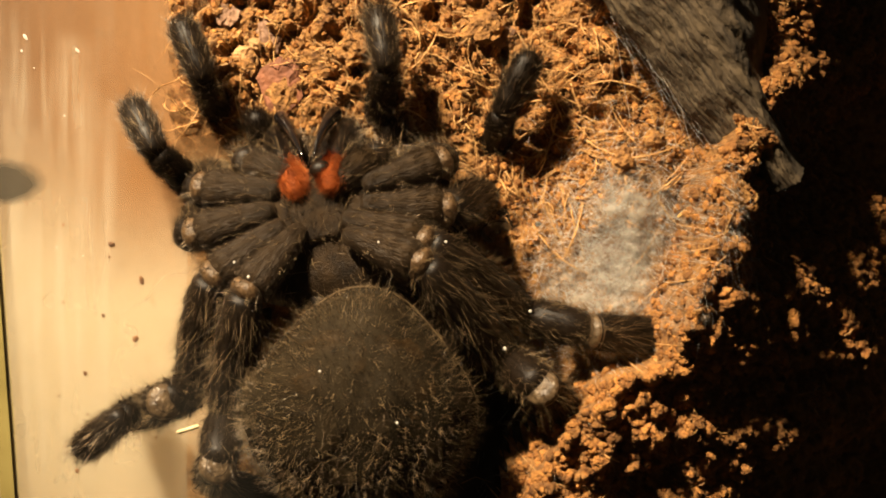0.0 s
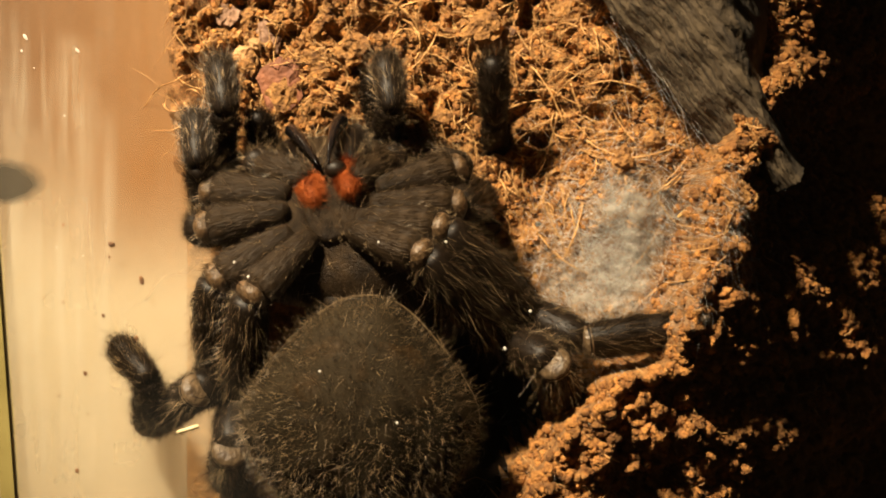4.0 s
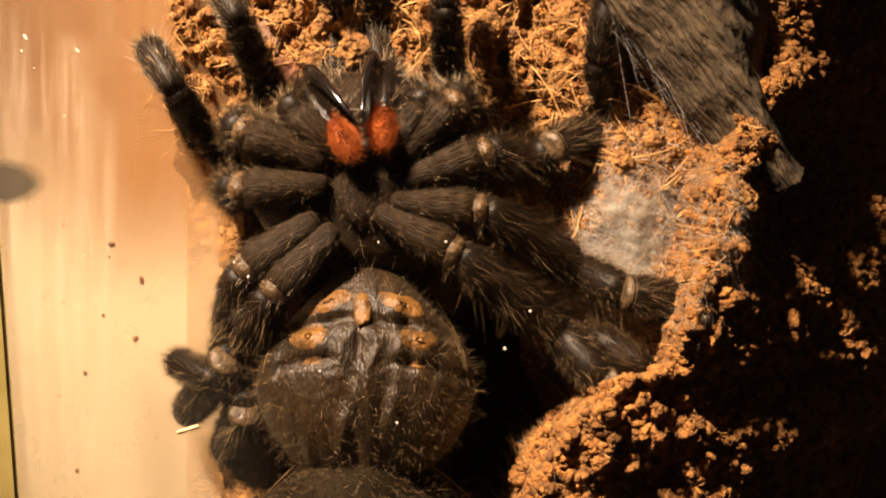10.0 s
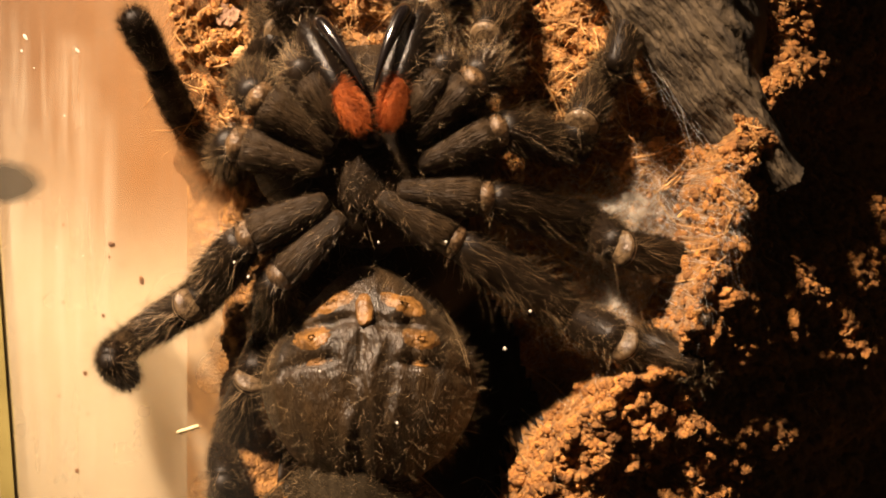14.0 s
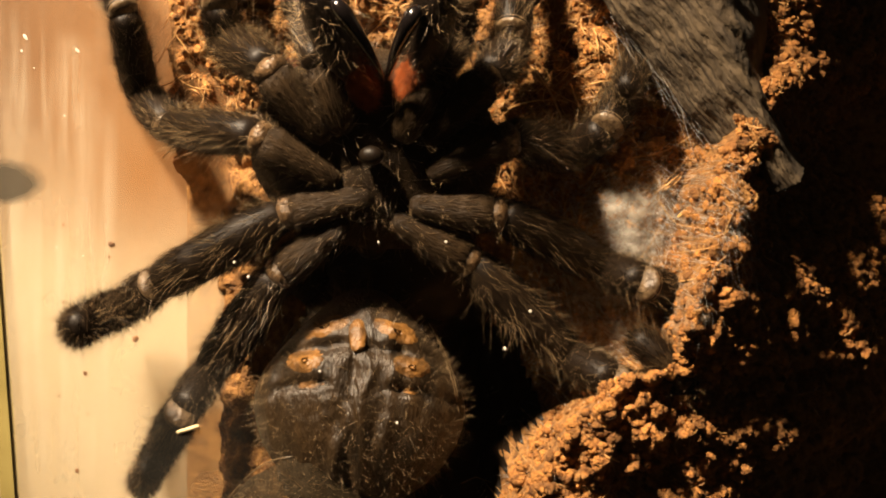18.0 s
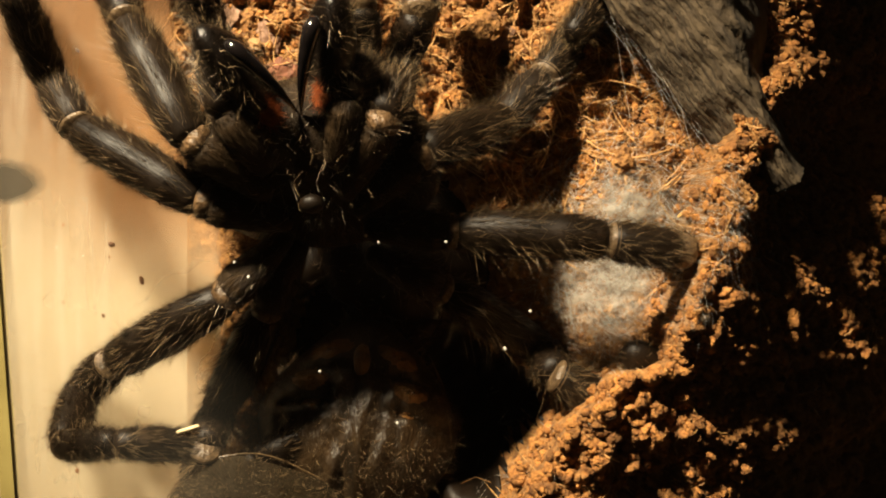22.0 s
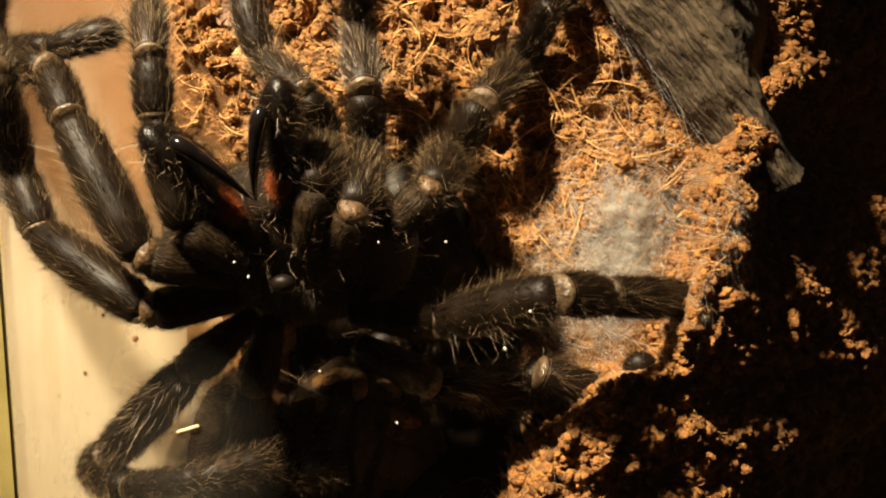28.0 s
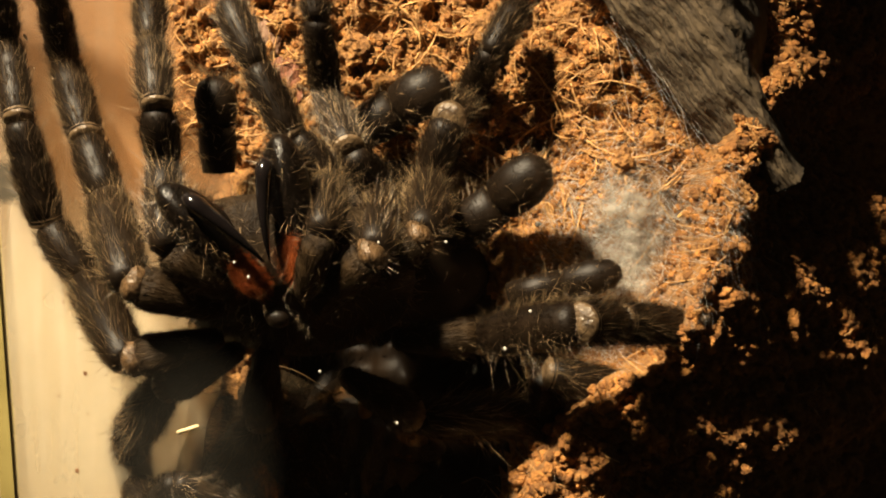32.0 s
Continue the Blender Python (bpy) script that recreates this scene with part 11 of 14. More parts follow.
    walk(limbs["R2_coxa"], [(0, P(3.69,0.73,-0.28,95.4,-32,87.3)), (1, P(3.22,0.71,-0.26,97.4,-31.7,84)), (1.5, P(3,0.71,-0.24,98.2,-31.6,82.6)), (2, P(2.76,0.72,-0.21,99.3,-31.4,80.8)), (2.5, P(2.52,0.74,-0.17,100.3,-31.2,79.2)), (3, P(2.37,0.77,-0.15,101.3,-30.9,77.4)), (3.6, P(2.79,0.72,-0.21,97.6,-31.7,84)), (4.2, P(3.31,0.75,-0.24,94,-31.9,90.1)), (4.8, P(3.87,0.85,-0.22,90.9,-31.6,95.6)), (5.4, P(4.47,1.03,-0.15,88.1,-30.9,100.5)), (6, P(5.01,1.25,-0.05,85.8,-30,104.9)), (6.5, P(5.2,1.26,-0.05,86.3,-28.9,103.8)), (7, P(5.35,1.26,-0.07,86.8,-26.9,102.6)), (7.5, P(4.64,1.15,-0.09,86.7,-24.2,103.6)), (8, P(3.97,1.03,-0.13,86.6,-20.3,104.6)), (8.5, P(3.33,0.89,-0.16,86.8,-15.2,105.1)), (9, P(2.68,0.73,-0.2,86.7,-10.5,106.6)), (10, P(3.25,0.91,-0.17,87.2,-3.5,108.4)), (11, P(3.83,1.14,-0.16,87.9,1,109.8)), (12, P(3.83,1.2,-0.17,88.6,3.9,112.4)), (13, P(3.79,1.25,-0.19,89.5,6.7,115.1)), (14, P(4.02,1.31,-0.21,90.2,10.4,113.6)), (15, P(4.23,1.47,-0.23,90.9,10.6,116)), (16, P(4.35,1.63,-0.25,91.6,10.5,118.7)), (17, P(4.52,1.81,-0.28,92.2,10.7,120.9)), (18, P(5,1.97,-0.43,95.4,18.9,120.1)), (19, P(4.07,1.4,-0.41,99.2,31.1,120.6)), (20, P(3.45,1.12,-0.38,-74.6,141,-53.1)), (21, P(2.58,0.67,-0.17,-73.9,138.1,-51.6)), (22, P(3.24,1.1,-0.44,-64.4,140.5,-39.1)), (23, P(3.86,1.42,-0.64,-65.6,138.7,-42.7)), (24, P(4.55,2.14,-1.26,-58.8,143.1,-32.9)), (25, P(6.98,3.79,-2.77,-56.9,143.3,-33.2)), (26, P(6.93,3.8,-2.74,-57.2,143.7,-33.2)), (27, P(6.88,3.84,-2.69,-58,144.4,-33.5)), (28, P(6.81,3.84,-2.65,-58.4,144.9,-33.4)), (28.5, P(5.58,2.89,-1.8,-60,144.3,-34.6)), (29, P(4.32,1.93,-1.02,-62.1,143.7,-36.2)), (29.5, P(4.67,2.2,-1.24,-61.4,144.1,-35.6)), (30, P(5.05,2.48,-1.47,-60.9,144.3,-35.3)), (31, P(4.92,2.65,-1.64,-58.3,146.6,-30.5)), (32, P(6.08,3.38,-2.25,-58.6,145.4,-32.9))])
    walk(limbs["R2_trochanter"], [(0, P(11.56,0.76,-0.91,95.4,-32,87.3)), (1, P(11.06,0.42,-1.12,97.4,-31.7,84)), (1.5, P(10.83,0.29,-1.2,98.2,-31.6,82.6)), (2, P(10.56,0.14,-1.29,99.3,-31.4,80.8)), (2.5, P(10.29,0,-1.38,100.3,-31.2,79.2)), (3, P(10.1,-0.15,-1.47,101.3,-30.9,77.4)), (3.6, P(10.64,0.44,-1.1,97.6,-31.7,84)), (4.2, P(11.19,1.06,-0.71,94,-31.9,90.1)), (4.8, P(11.72,1.68,-0.32,90.9,-31.6,95.6)), (5.4, P(12.26,2.34,0.08,88.1,-30.9,100.5)), (6, P(12.7,2.99,0.46,85.8,-30,104.9)), (6.5, P(12.92,2.9,0.39,86.3,-28.9,103.8)), (7, P(13.09,2.79,0.32,86.8,-26.9,102.6)), (7.5, P(12.35,2.83,0.32,86.7,-24.2,103.6)), (8, P(11.64,2.87,0.31,86.6,-20.3,104.6)), (8.5, P(10.97,2.84,0.27,86.8,-15.2,105.1)), (9, P(10.26,2.89,0.25,86.7,-10.5,106.6)), (10, P(10.75,3.38,0.22,87.2,-3.5,108.4)), (11, P(11.26,3.82,0.13,87.9,1,109.8)), (12, P(11.13,4.23,0.03,88.6,3.9,112.4)), (13, P(10.94,4.6,-0.12,89.5,6.7,115.1)), (14, P(11.26,4.46,-0.24,90.2,10.4,113.6)), (15, P(11.33,4.92,-0.35,90.9,10.6,116)), (16, P(11.29,5.39,-0.46,91.6,10.5,118.7)), (17, P(11.32,5.81,-0.58,92.2,10.7,120.9)), (18, P(11.92,5.71,-1.13,95.4,18.9,120.1)), (19, P(11.11,4.8,-1.49,99.2,31.1,120.6)), (20, P(10.34,4.64,-2.01,-74.6,141,-53.1)), (21, P(9.44,4.23,-1.81,-73.9,138.1,-51.6)), (22, P(9.42,5.26,-3.07,-64.4,140.5,-39.1)), (23, P(10.32,5.25,-3.1,-65.6,138.7,-42.7)), (24, P(10.29,6.47,-4.53,-58.8,143.1,-32.9)), (25, P(12.76,7.92,-6.23,-56.9,143.3,-33.2)), (26, P(12.68,7.98,-6.18,-57.2,143.7,-33.2)), (27, P(12.61,8.08,-6.09,-58,144.4,-33.5)), (28, P(12.51,8.14,-6.04,-58.4,144.9,-33.4)), (28.5, P(11.36,7.2,-5.01,-60,144.3,-34.6)), (29, P(10.2,6.28,-4,-62.1,143.7,-36.2)), (29.5, P(10.5,6.56,-4.31,-61.4,144.1,-35.6)), (30, P(10.87,6.82,-4.59,-60.9,144.3,-35.3)), (31, P(10.3,7.29,-5.11,-58.3,146.6,-30.5)), (32, P(11.7,7.78,-5.64,-58.6,145.4,-32.9))])
    walk(limbs["R2_femur"], [(0, P(12.06,0.76,-0.95,-35.3,-151.8,-59.3)), (1, P(11.56,0.4,-1.17,-34.4,-149.4,-58.5)), (1.5, P(11.33,0.27,-1.26,-33.5,-148.4,-58.3)), (2, P(11.05,0.1,-1.36,-33.1,-147.2,-57.9)), (2.5, P(10.79,-0.05,-1.46,-33.2,-146.6,-57.8)), (3, P(10.59,-0.21,-1.56,-33.8,-146.1,-57.5)), (3.6, P(11.13,0.43,-1.15,-29.9,-148.9,-59)), (4.2, P(11.68,1.08,-0.74,-27,-152.3,-59.8)), (4.8, P(12.22,1.73,-0.33,-24.6,-156.2,-60.4)), (5.4, P(12.75,2.42,0.09,-22.3,-160.6,-61.1)), (6, P(13.18,3.1,0.49,-19.7,-165.1,-62.3)), (6.5, P(13.41,3.01,0.42,-19.7,-167.7,-63.1)), (7, P(13.58,2.89,0.35,-17,-170.6,-63.5)), (7.5, P(12.83,2.94,0.35,-17.4,-179.2,-65.6)), (8, P(12.12,2.98,0.34,-19.2,177.5,-66.2)), (8.5, P(11.46,2.96,0.29,-19.1,174,-67)), (9, P(10.74,3.03,0.28,-19.2,170.5,-67.2)), (10, P(11.22,3.54,0.24,-16.9,169.8,-64)), (11, P(11.73,3.99,0.15,-14.7,169.5,-62.3)), (12, P(11.59,4.42,0.04,-17.1,167.3,-62.4)), (13, P(11.39,4.82,-0.11,-21.2,162.8,-63.1)), (14, P(11.72,4.66,-0.24,-22.8,150.2,-66.3)), (15, P(11.78,5.14,-0.36,-25.2,147.9,-65.8)), (16, P(11.73,5.63,-0.48,-19.1,150.7,-61.9)), (17, P(11.75,6.07,-0.6,-17.5,150.8,-60.2)), (18, P(12.36,5.94,-1.17,-10.1,145,-56.8)), (19, P(11.56,5.02,-1.56,0.1,132,-50.7)), (20, P(10.77,4.87,-2.11,3.7,124.6,-45.2)), (21, P(9.87,4.45,-1.91,-3.1,129.6,-45.3)), (22, P(9.81,5.52,-3.24,-5.2,134.7,-46.3)), (23, P(10.72,5.5,-3.25,-2.8,143.1,-46.4)), (24, P(10.65,6.75,-4.74,-6.8,149,-43.9)), (25, P(13.13,8.18,-6.45,7.5,149.8,-42)), (26, P(13.04,8.24,-6.4,11,150.4,-42.3)), (27, P(12.98,8.35,-6.3,14.8,151.3,-42.7)), (28, P(12.87,8.41,-6.26,17.8,152.8,-43.3)), (28.5, P(11.72,7.48,-5.22,13.8,153.3,-43.1)), (29, P(10.58,6.55,-4.19,11.6,155.4,-42.9)), (29.5, P(10.87,6.83,-4.5,14.1,158.4,-43)), (30, P(11.24,7.09,-4.79,15,160.3,-43.2)), (31, P(10.64,7.58,-5.33,22.4,158.4,-42.5)), (32, P(12.06,8.05,-5.86,17.2,161.2,-43.6))])
    walk(limbs["R2_patella"], [(0, P(16.1,9.23,-10.66,73.4,-3.7,5.9)), (1, P(15.09,9.23,-10.76,74.4,-2.9,6.4)), (1.5, P(14.56,9.21,-10.84,74.9,-2.6,6.1)), (2, P(14.04,9.2,-10.88,75.1,-2.1,6.9)), (2.5, P(13.72,9.16,-10.88,75.8,-1.9,7)), (3, P(13.58,9.09,-10.87,76.1,-1.8,7.1)), (3.6, P(13.78,9.08,-11.17,74.4,-2.1,7.1)), (4.2, P(14.16,9,-11.38,72.5,-2.5,8.2)), (4.8, P(14.65,8.81,-11.56,69.8,-2.8,9.9)), (5.4, P(15.22,8.53,-11.69,67.7,-2.9,11.7)), (6, P(15.69,8.12,-11.79,65.7,-2.1,14)), (6.5, P(16.23,7.47,-12,77.3,2.9,27.8)), (6.75, P(16.2,7,-12.2,101.9,4.2,58.9)), (7, P(16.17,6.54,-12.39,123.7,-7.2,87.8)), (7.5, P(16.44,4.77,-12.53,127.5,-21.5,111.7)), (8, P(16.41,4.25,-12.4,119.8,-18.4,111.2)), (8.25, P(16.23,3.86,-12.39,72.2,-16,114.2)), (8.5, P(16.05,3.46,-12.39,25.4,-12.2,114.4)), (9, P(15.66,2.8,-12.3,9.1,-6.7,113.7)), (10, P(15.76,3.21,-12.47,17.1,6.7,116)), (11, P(15.87,3.47,-12.69,18.9,12.6,117.1)), (12, P(16.42,3.75,-12.55,14.5,12.7,116)), (13, P(17.44,3.7,-12.13,9.9,13.2,115.5)), (14, P(19,1.11,-11.04,14,24.3,117.7)), (15, P(19.7,1.57,-10.7,13.4,23.4,118.9)), (16, P(18.58,2.2,-11.6,28.1,16.1,118.5)), (17, P(18.4,2.62,-11.84,31.2,13.9,118.5)), (18, P(18.52,0.86,-12.06,46.7,26.9,124.3)), (19, P(17.9,-2.75,-10.59,69.6,44.8,145.9)), (20, P(17.95,-3.62,-9.77,-53.4,131.8,-11.2)), (21, P(17.69,-2.41,-10.51,-26.7,139.1,1.1)), (22, P(17.29,-0.55,-12.7,-7.5,138,0.8)), (23, P(16.79,0.09,-14.03,-9.8,136.4,0.3)), (24, P(16.73,3.1,-16.23,-15.2,133.4,0.1)), (25, P(16.96,2.37,-18.02,-37.8,127,-4.7)), (26, P(16.16,1.93,-17.92,-32.5,131.2,-0.6)), (27, P(15.25,1.57,-17.75,-51.6,128,-6.4)), (28, P(14.32,1.38,-17.69,-78.3,125.1,-17.7)), (28.5, P(13.83,1.1,-16.93,-70.6,126.5,-10.5)), (29, P(12.76,0.81,-16.21,-38.7,136.2,9.5)), (29.5, P(12.16,1.15,-16.68,-45.2,137.6,11)), (30, P(12.06,1.54,-17.07,-61.1,135.1,6)), (31, P(10.55,0.68,-16.93,-59.7,134.2,3.9)), (32, P(12.32,2.3,-18.07,-62.5,135,5.8))])
    walk(limbs["R2_tibia"], [(0, P(16.63,3.02,-8.8,-82.7,178.1,3.1)), (1, P(15.7,3,-9.01,-83,178.5,2.3)), (1.5, P(15.16,2.96,-9.15,-83.3,178.6,1.4)), (2, P(14.73,2.96,-9.21,-83.5,178.9,1.2)), (2.5, P(14.43,2.9,-9.29,-83.7,179,0.7)), (3, P(14.32,2.83,-9.31,-83.8,179,0.6)), (3.6, P(14.49,2.86,-9.43,-83.2,178.6,-0.9)), (4.2, P(14.96,2.85,-9.43,-80.6,177.6,-3.6)), (4.8, P(15.59,2.78,-9.32,-77,176,-7.4)), (5.4, P(16.32,2.62,-9.23,-73.5,174.1,-11.3)), (6, P(17.02,2.34,-9.12,-70.5,172.5,-14.6)), (6.5, P(19.25,1.89,-10.57,92.5,9.7,155.9)), (7, P(21.59,6.78,-15.97,30.9,0.4,136.6)), (7.5, P(20.7,8.03,-16.21,12.3,-7.7,132.5)), (8, P(21.3,7.25,-15.47,31.5,-3.7,132)), (8.5, P(19.1,3.48,-6.65,72.8,5.6,138.3)), (9, P(16.9,2.53,-5.92,100.2,8.8,143.9)), (10, P(17.16,4.69,-6.29,-45.8,160.4,-45.7)), (11, P(17.13,5.63,-6.68,-38.2,150.7,-50.3)), (12, P(17.27,5.71,-6.41,-37.3,158.7,-41.2)), (13, P(17.82,5.5,-5.9,-36.9,169,-31.3)), (14, P(19.19,4.14,-5.29,-35.9,171.7,-27.3)), (15, P(19.81,4.5,-4.9,-37.7,170.9,-26.5)), (16, P(20.51,5.06,-6.09,-39.2,169.6,-25.5)), (17, P(20.71,5.4,-6.44,-44.3,170.1,-23.7)), (18, P(21.28,5.19,-8.08,-30.2,167.4,-21.5)), (19, P(20,3.18,-8.99,-15.6,164.1,-18.2)), (20, P(21.8,0.93,-12.35,-18.4,163.2,-16.1)), (21, P(21.43,0.57,-14.91,-28.8,155,-19.2)), (22, P(21.59,0.36,-17.49,-18.4,148.2,-22.8)), (23, P(21.2,1.22,-18.67,-14.6,150.2,-22.5)), (24, P(21.29,4.81,-20.54,-7.7,147.7,-21.8)), (25, P(21.37,6.01,-21.11,-11,147,-20.5)), (26, P(20.32,5.38,-21.53,-5.3,152.8,-19.9)), (27, P(18.98,6.28,-20.24,4.6,154,-20.3)), (28, P(17.28,7.11,-18.44,3.1,152.2,-20.4)), (28.5, P(16.65,6.82,-18.21,6.6,161.3,-21)), (29, P(15.56,5.4,-19.87,0.5,158.4,-20.3)), (29.5, P(14.31,6.27,-20.06,-1.6,156,-19.8)), (30, P(13.67,7.43,-19.29,6.1,166.4,-20)), (31, P(12.51,6.44,-19.22,4.4,165.6,-19.9)), (32, P(13.85,8.26,-20.19,23.4,158.9,-18.1))])
    walk(limbs["R2_metatarsus"], [(0, P(16.13,12.93,-10.07,-4.9,-6.4,169.6)), (1, P(15.34,12.92,-10.24,-5.6,-3.9,168.6)), (1.5, P(14.94,12.89,-10.31,-5.8,-2.2,168.1)), (2, P(14.55,12.89,-10.34,-6.5,-1.2,167.6)), (2.5, P(14.33,12.84,-10.39,-6.6,0,167.2)), (3, P(14.23,12.77,-10.4,-6.8,0,167.1)), (3.6, P(14.68,12.79,-10.6,-7.4,0,167.5)), (4.2, P(15.65,12.69,-11.06,-7.8,0.3,168.4)), (4.8, P(17,12.42,-11.56,-8.1,0.9,169.4)), (5.4, P(18.48,11.96,-12.06,-7.5,1.3,170.3)), (6, P(19.83,11.35,-12.43,-6.6,1.3,170.7)), (6.5, P(23.4,10.98,-11,-2.5,0,170.9)), (7, P(25.07,10.56,-7.39,4.1,-2.1,170.8)), (7.5, P(23.15,8.5,-6.53,9.4,-2.2,170.6)), (8, P(25.55,10.33,-6.96,12.2,-1.8,169.8)), (8.5, P(25.23,10.81,-3.71,14.3,1,168.9)), (9, P(22.91,10.32,-7.68,17,4.8,169.2)), (10, P(23.92,8.03,-12.87,31.9,19.1,177.7)), (11, P(24.34,6.63,-13.54,42.7,28.2,-172.4)), (12, P(23.43,8.37,-13.82,24.1,21.5,-176.3)), (13, P(22.24,9.84,-13.75,10.4,11.2,-179)), (14, P(22.92,8.82,-13.3,4.3,4.4,-179.3)), (15, P(23.66,9.42,-12.71,-3.3,6.9,-178)), (16, P(24.49,10.16,-13.71,-11.4,10.6,-176.2)), (17, P(24.64,11.3,-13.49,-19.8,12.3,-175.4)), (18, P(24.88,9.19,-16.52,0,14.3,-174)), (19, P(23.35,4.91,-18.25,31,7.4,-173.6)), (20, P(25.31,3.21,-21.43,40,16.3,-166.2)), (21, P(26.52,3.9,-22.85,17.5,19.4,-165.1)), (22, P(27.42,1.32,-25.55,27.6,17.8,-167.3)), (23, P(26.61,1.71,-27.07,20.5,15.8,-169)), (24, P(26.7,4.1,-28.92,17.3,20,-165.8)), (25, P(27.05,5.91,-29.34,12.3,28.1,-161.9)), (26, P(24.91,4.71,-30.39,28.9,6.3,-170.7)), (27, P(22.79,4,-29.2,56.4,-7.8,176.4)), (28, P(21.46,4.98,-27.27,78.8,-11.8,166.8)), (28.5, P(19.2,4.61,-27.62,93.4,-13.5,145.1)), (29, P(18.98,4.05,-29.17,85.4,-13.8,160)), (29.5, P(18.23,5.16,-29.2,67.3,-9.1,-178)), (30, P(15.5,5.63,-28.95,60.3,-12.9,174.8)), (31, P(14.58,4.89,-28.88,66.7,-13.7,173.1)), (32, P(15.75,3.45,-28.75,70.7,-14.2,171.9))])
    walk(limbs["R2_tarsus"], [(0, P(16.98,11.98,-1.16,49.2,-14,156.6)), (1, P(15.77,11.93,-1.3,38.7,-6.5,163.5)), (1.5, P(15.09,11.93,-1.36,34.1,-2.1,166.5)), (2, P(14.52,11.86,-1.4,29.8,1.9,168.9)), (2.5, P(14.1,11.82,-1.45,26.8,4.7,170.2)), (3, P(13.99,11.73,-1.46,25.6,5.7,170.7)), (3.6, P(14.43,11.66,-1.68,25.8,6.2,171.1)), (4.2, P(15.36,11.51,-2.14,26.7,5.8,171.5)), (4.8, P(16.63,11.2,-2.65,28.9,4.9,171.8)), (5.4, P(18.09,10.83,-3.14,30.6,4.3,172)), (6, P(19.46,10.37,-3.5,32.5,2.6,171.1)), (6.5, P(23.34,10.6,-2.01,46.4,0.7,169.4)), (7, P(25.5,11.14,1.58,73.7,-0.4,166.7)), (7.5, P(23.74,9.91,2.35,88.1,0,165.1)), (8, P(26.16,12.15,1.84,91.6,0.6,168.7)), (8.5, P(25.52,13.01,5.01,-84.8,179.6,-4.4)), (9, P(22.69,13.04,0.9,-80.7,-180,-1.3)), (10, P(21.61,12.88,-5.65,79.4,0.8,167.2)), (11, P(20.45,12.27,-7.71,77.1,0.9,161.5)), (12, P(20.19,11.83,-6.17,101.6,1.9,159)), (13, P(20.49,11.44,-5.06,-62.7,176.8,-21.8)), (14, P(22.23,9.49,-4.35,-54.1,176.1,-20.4)), (15, P(22.59,8.86,-3.79,-45.1,173.2,-22.5)), (16, P(22.99,8.28,-5.04,-33.6,166.2,-26.3)), (17, P(23.09,8.12,-5.22,-26.9,162.3,-27.3)), (18, P(22.68,8.95,-7.79,-23.7,173.7,-18.5)), (19, P(21.85,9.4,-10.6,-18.9,-175.3,-13.1)), (20, P(22.06,8.37,-14.81,-14,167.5,-17.9)), (21, P(23.06,5.78,-14.75,-20.2,157.8,-20.9)), (22, P(24.12,4.85,-17.96,-22.1,151.1,-24.1)), (23, P(23.75,4.37,-18.96,-26.1,148.7,-25.6)), (24, P(23.19,5.97,-20.84,-25.3,151.2,-23.3)), (25, P(22.52,6.46,-21.58,-23.8,154.1,-21)), (26, P(23.35,8.86,-22.56,-7,155.3,-20.9)), (27, P(23.93,11.44,-24.26,5.5,155.7,-21.3)), (28, P(23.83,13.49,-25.56,18.1,155.8,-21.5)), (28.5, P(24.24,12.04,-28.14,14.3,162.7,-23.3)), (29, P(22.22,12.42,-28.46,10.4,168,-23.9)), (29.5, P(18.49,13.48,-25.77,6.7,165.8,-23)), (30, P(17.21,13.33,-24.61,2.3,164.7,-22.7)), (31, P(16.41,12.99,-25.42,-0.5,152.6,-22.5)), (32, P(17.67,11.76,-25.86,-23.8,160.1,-20.7))])
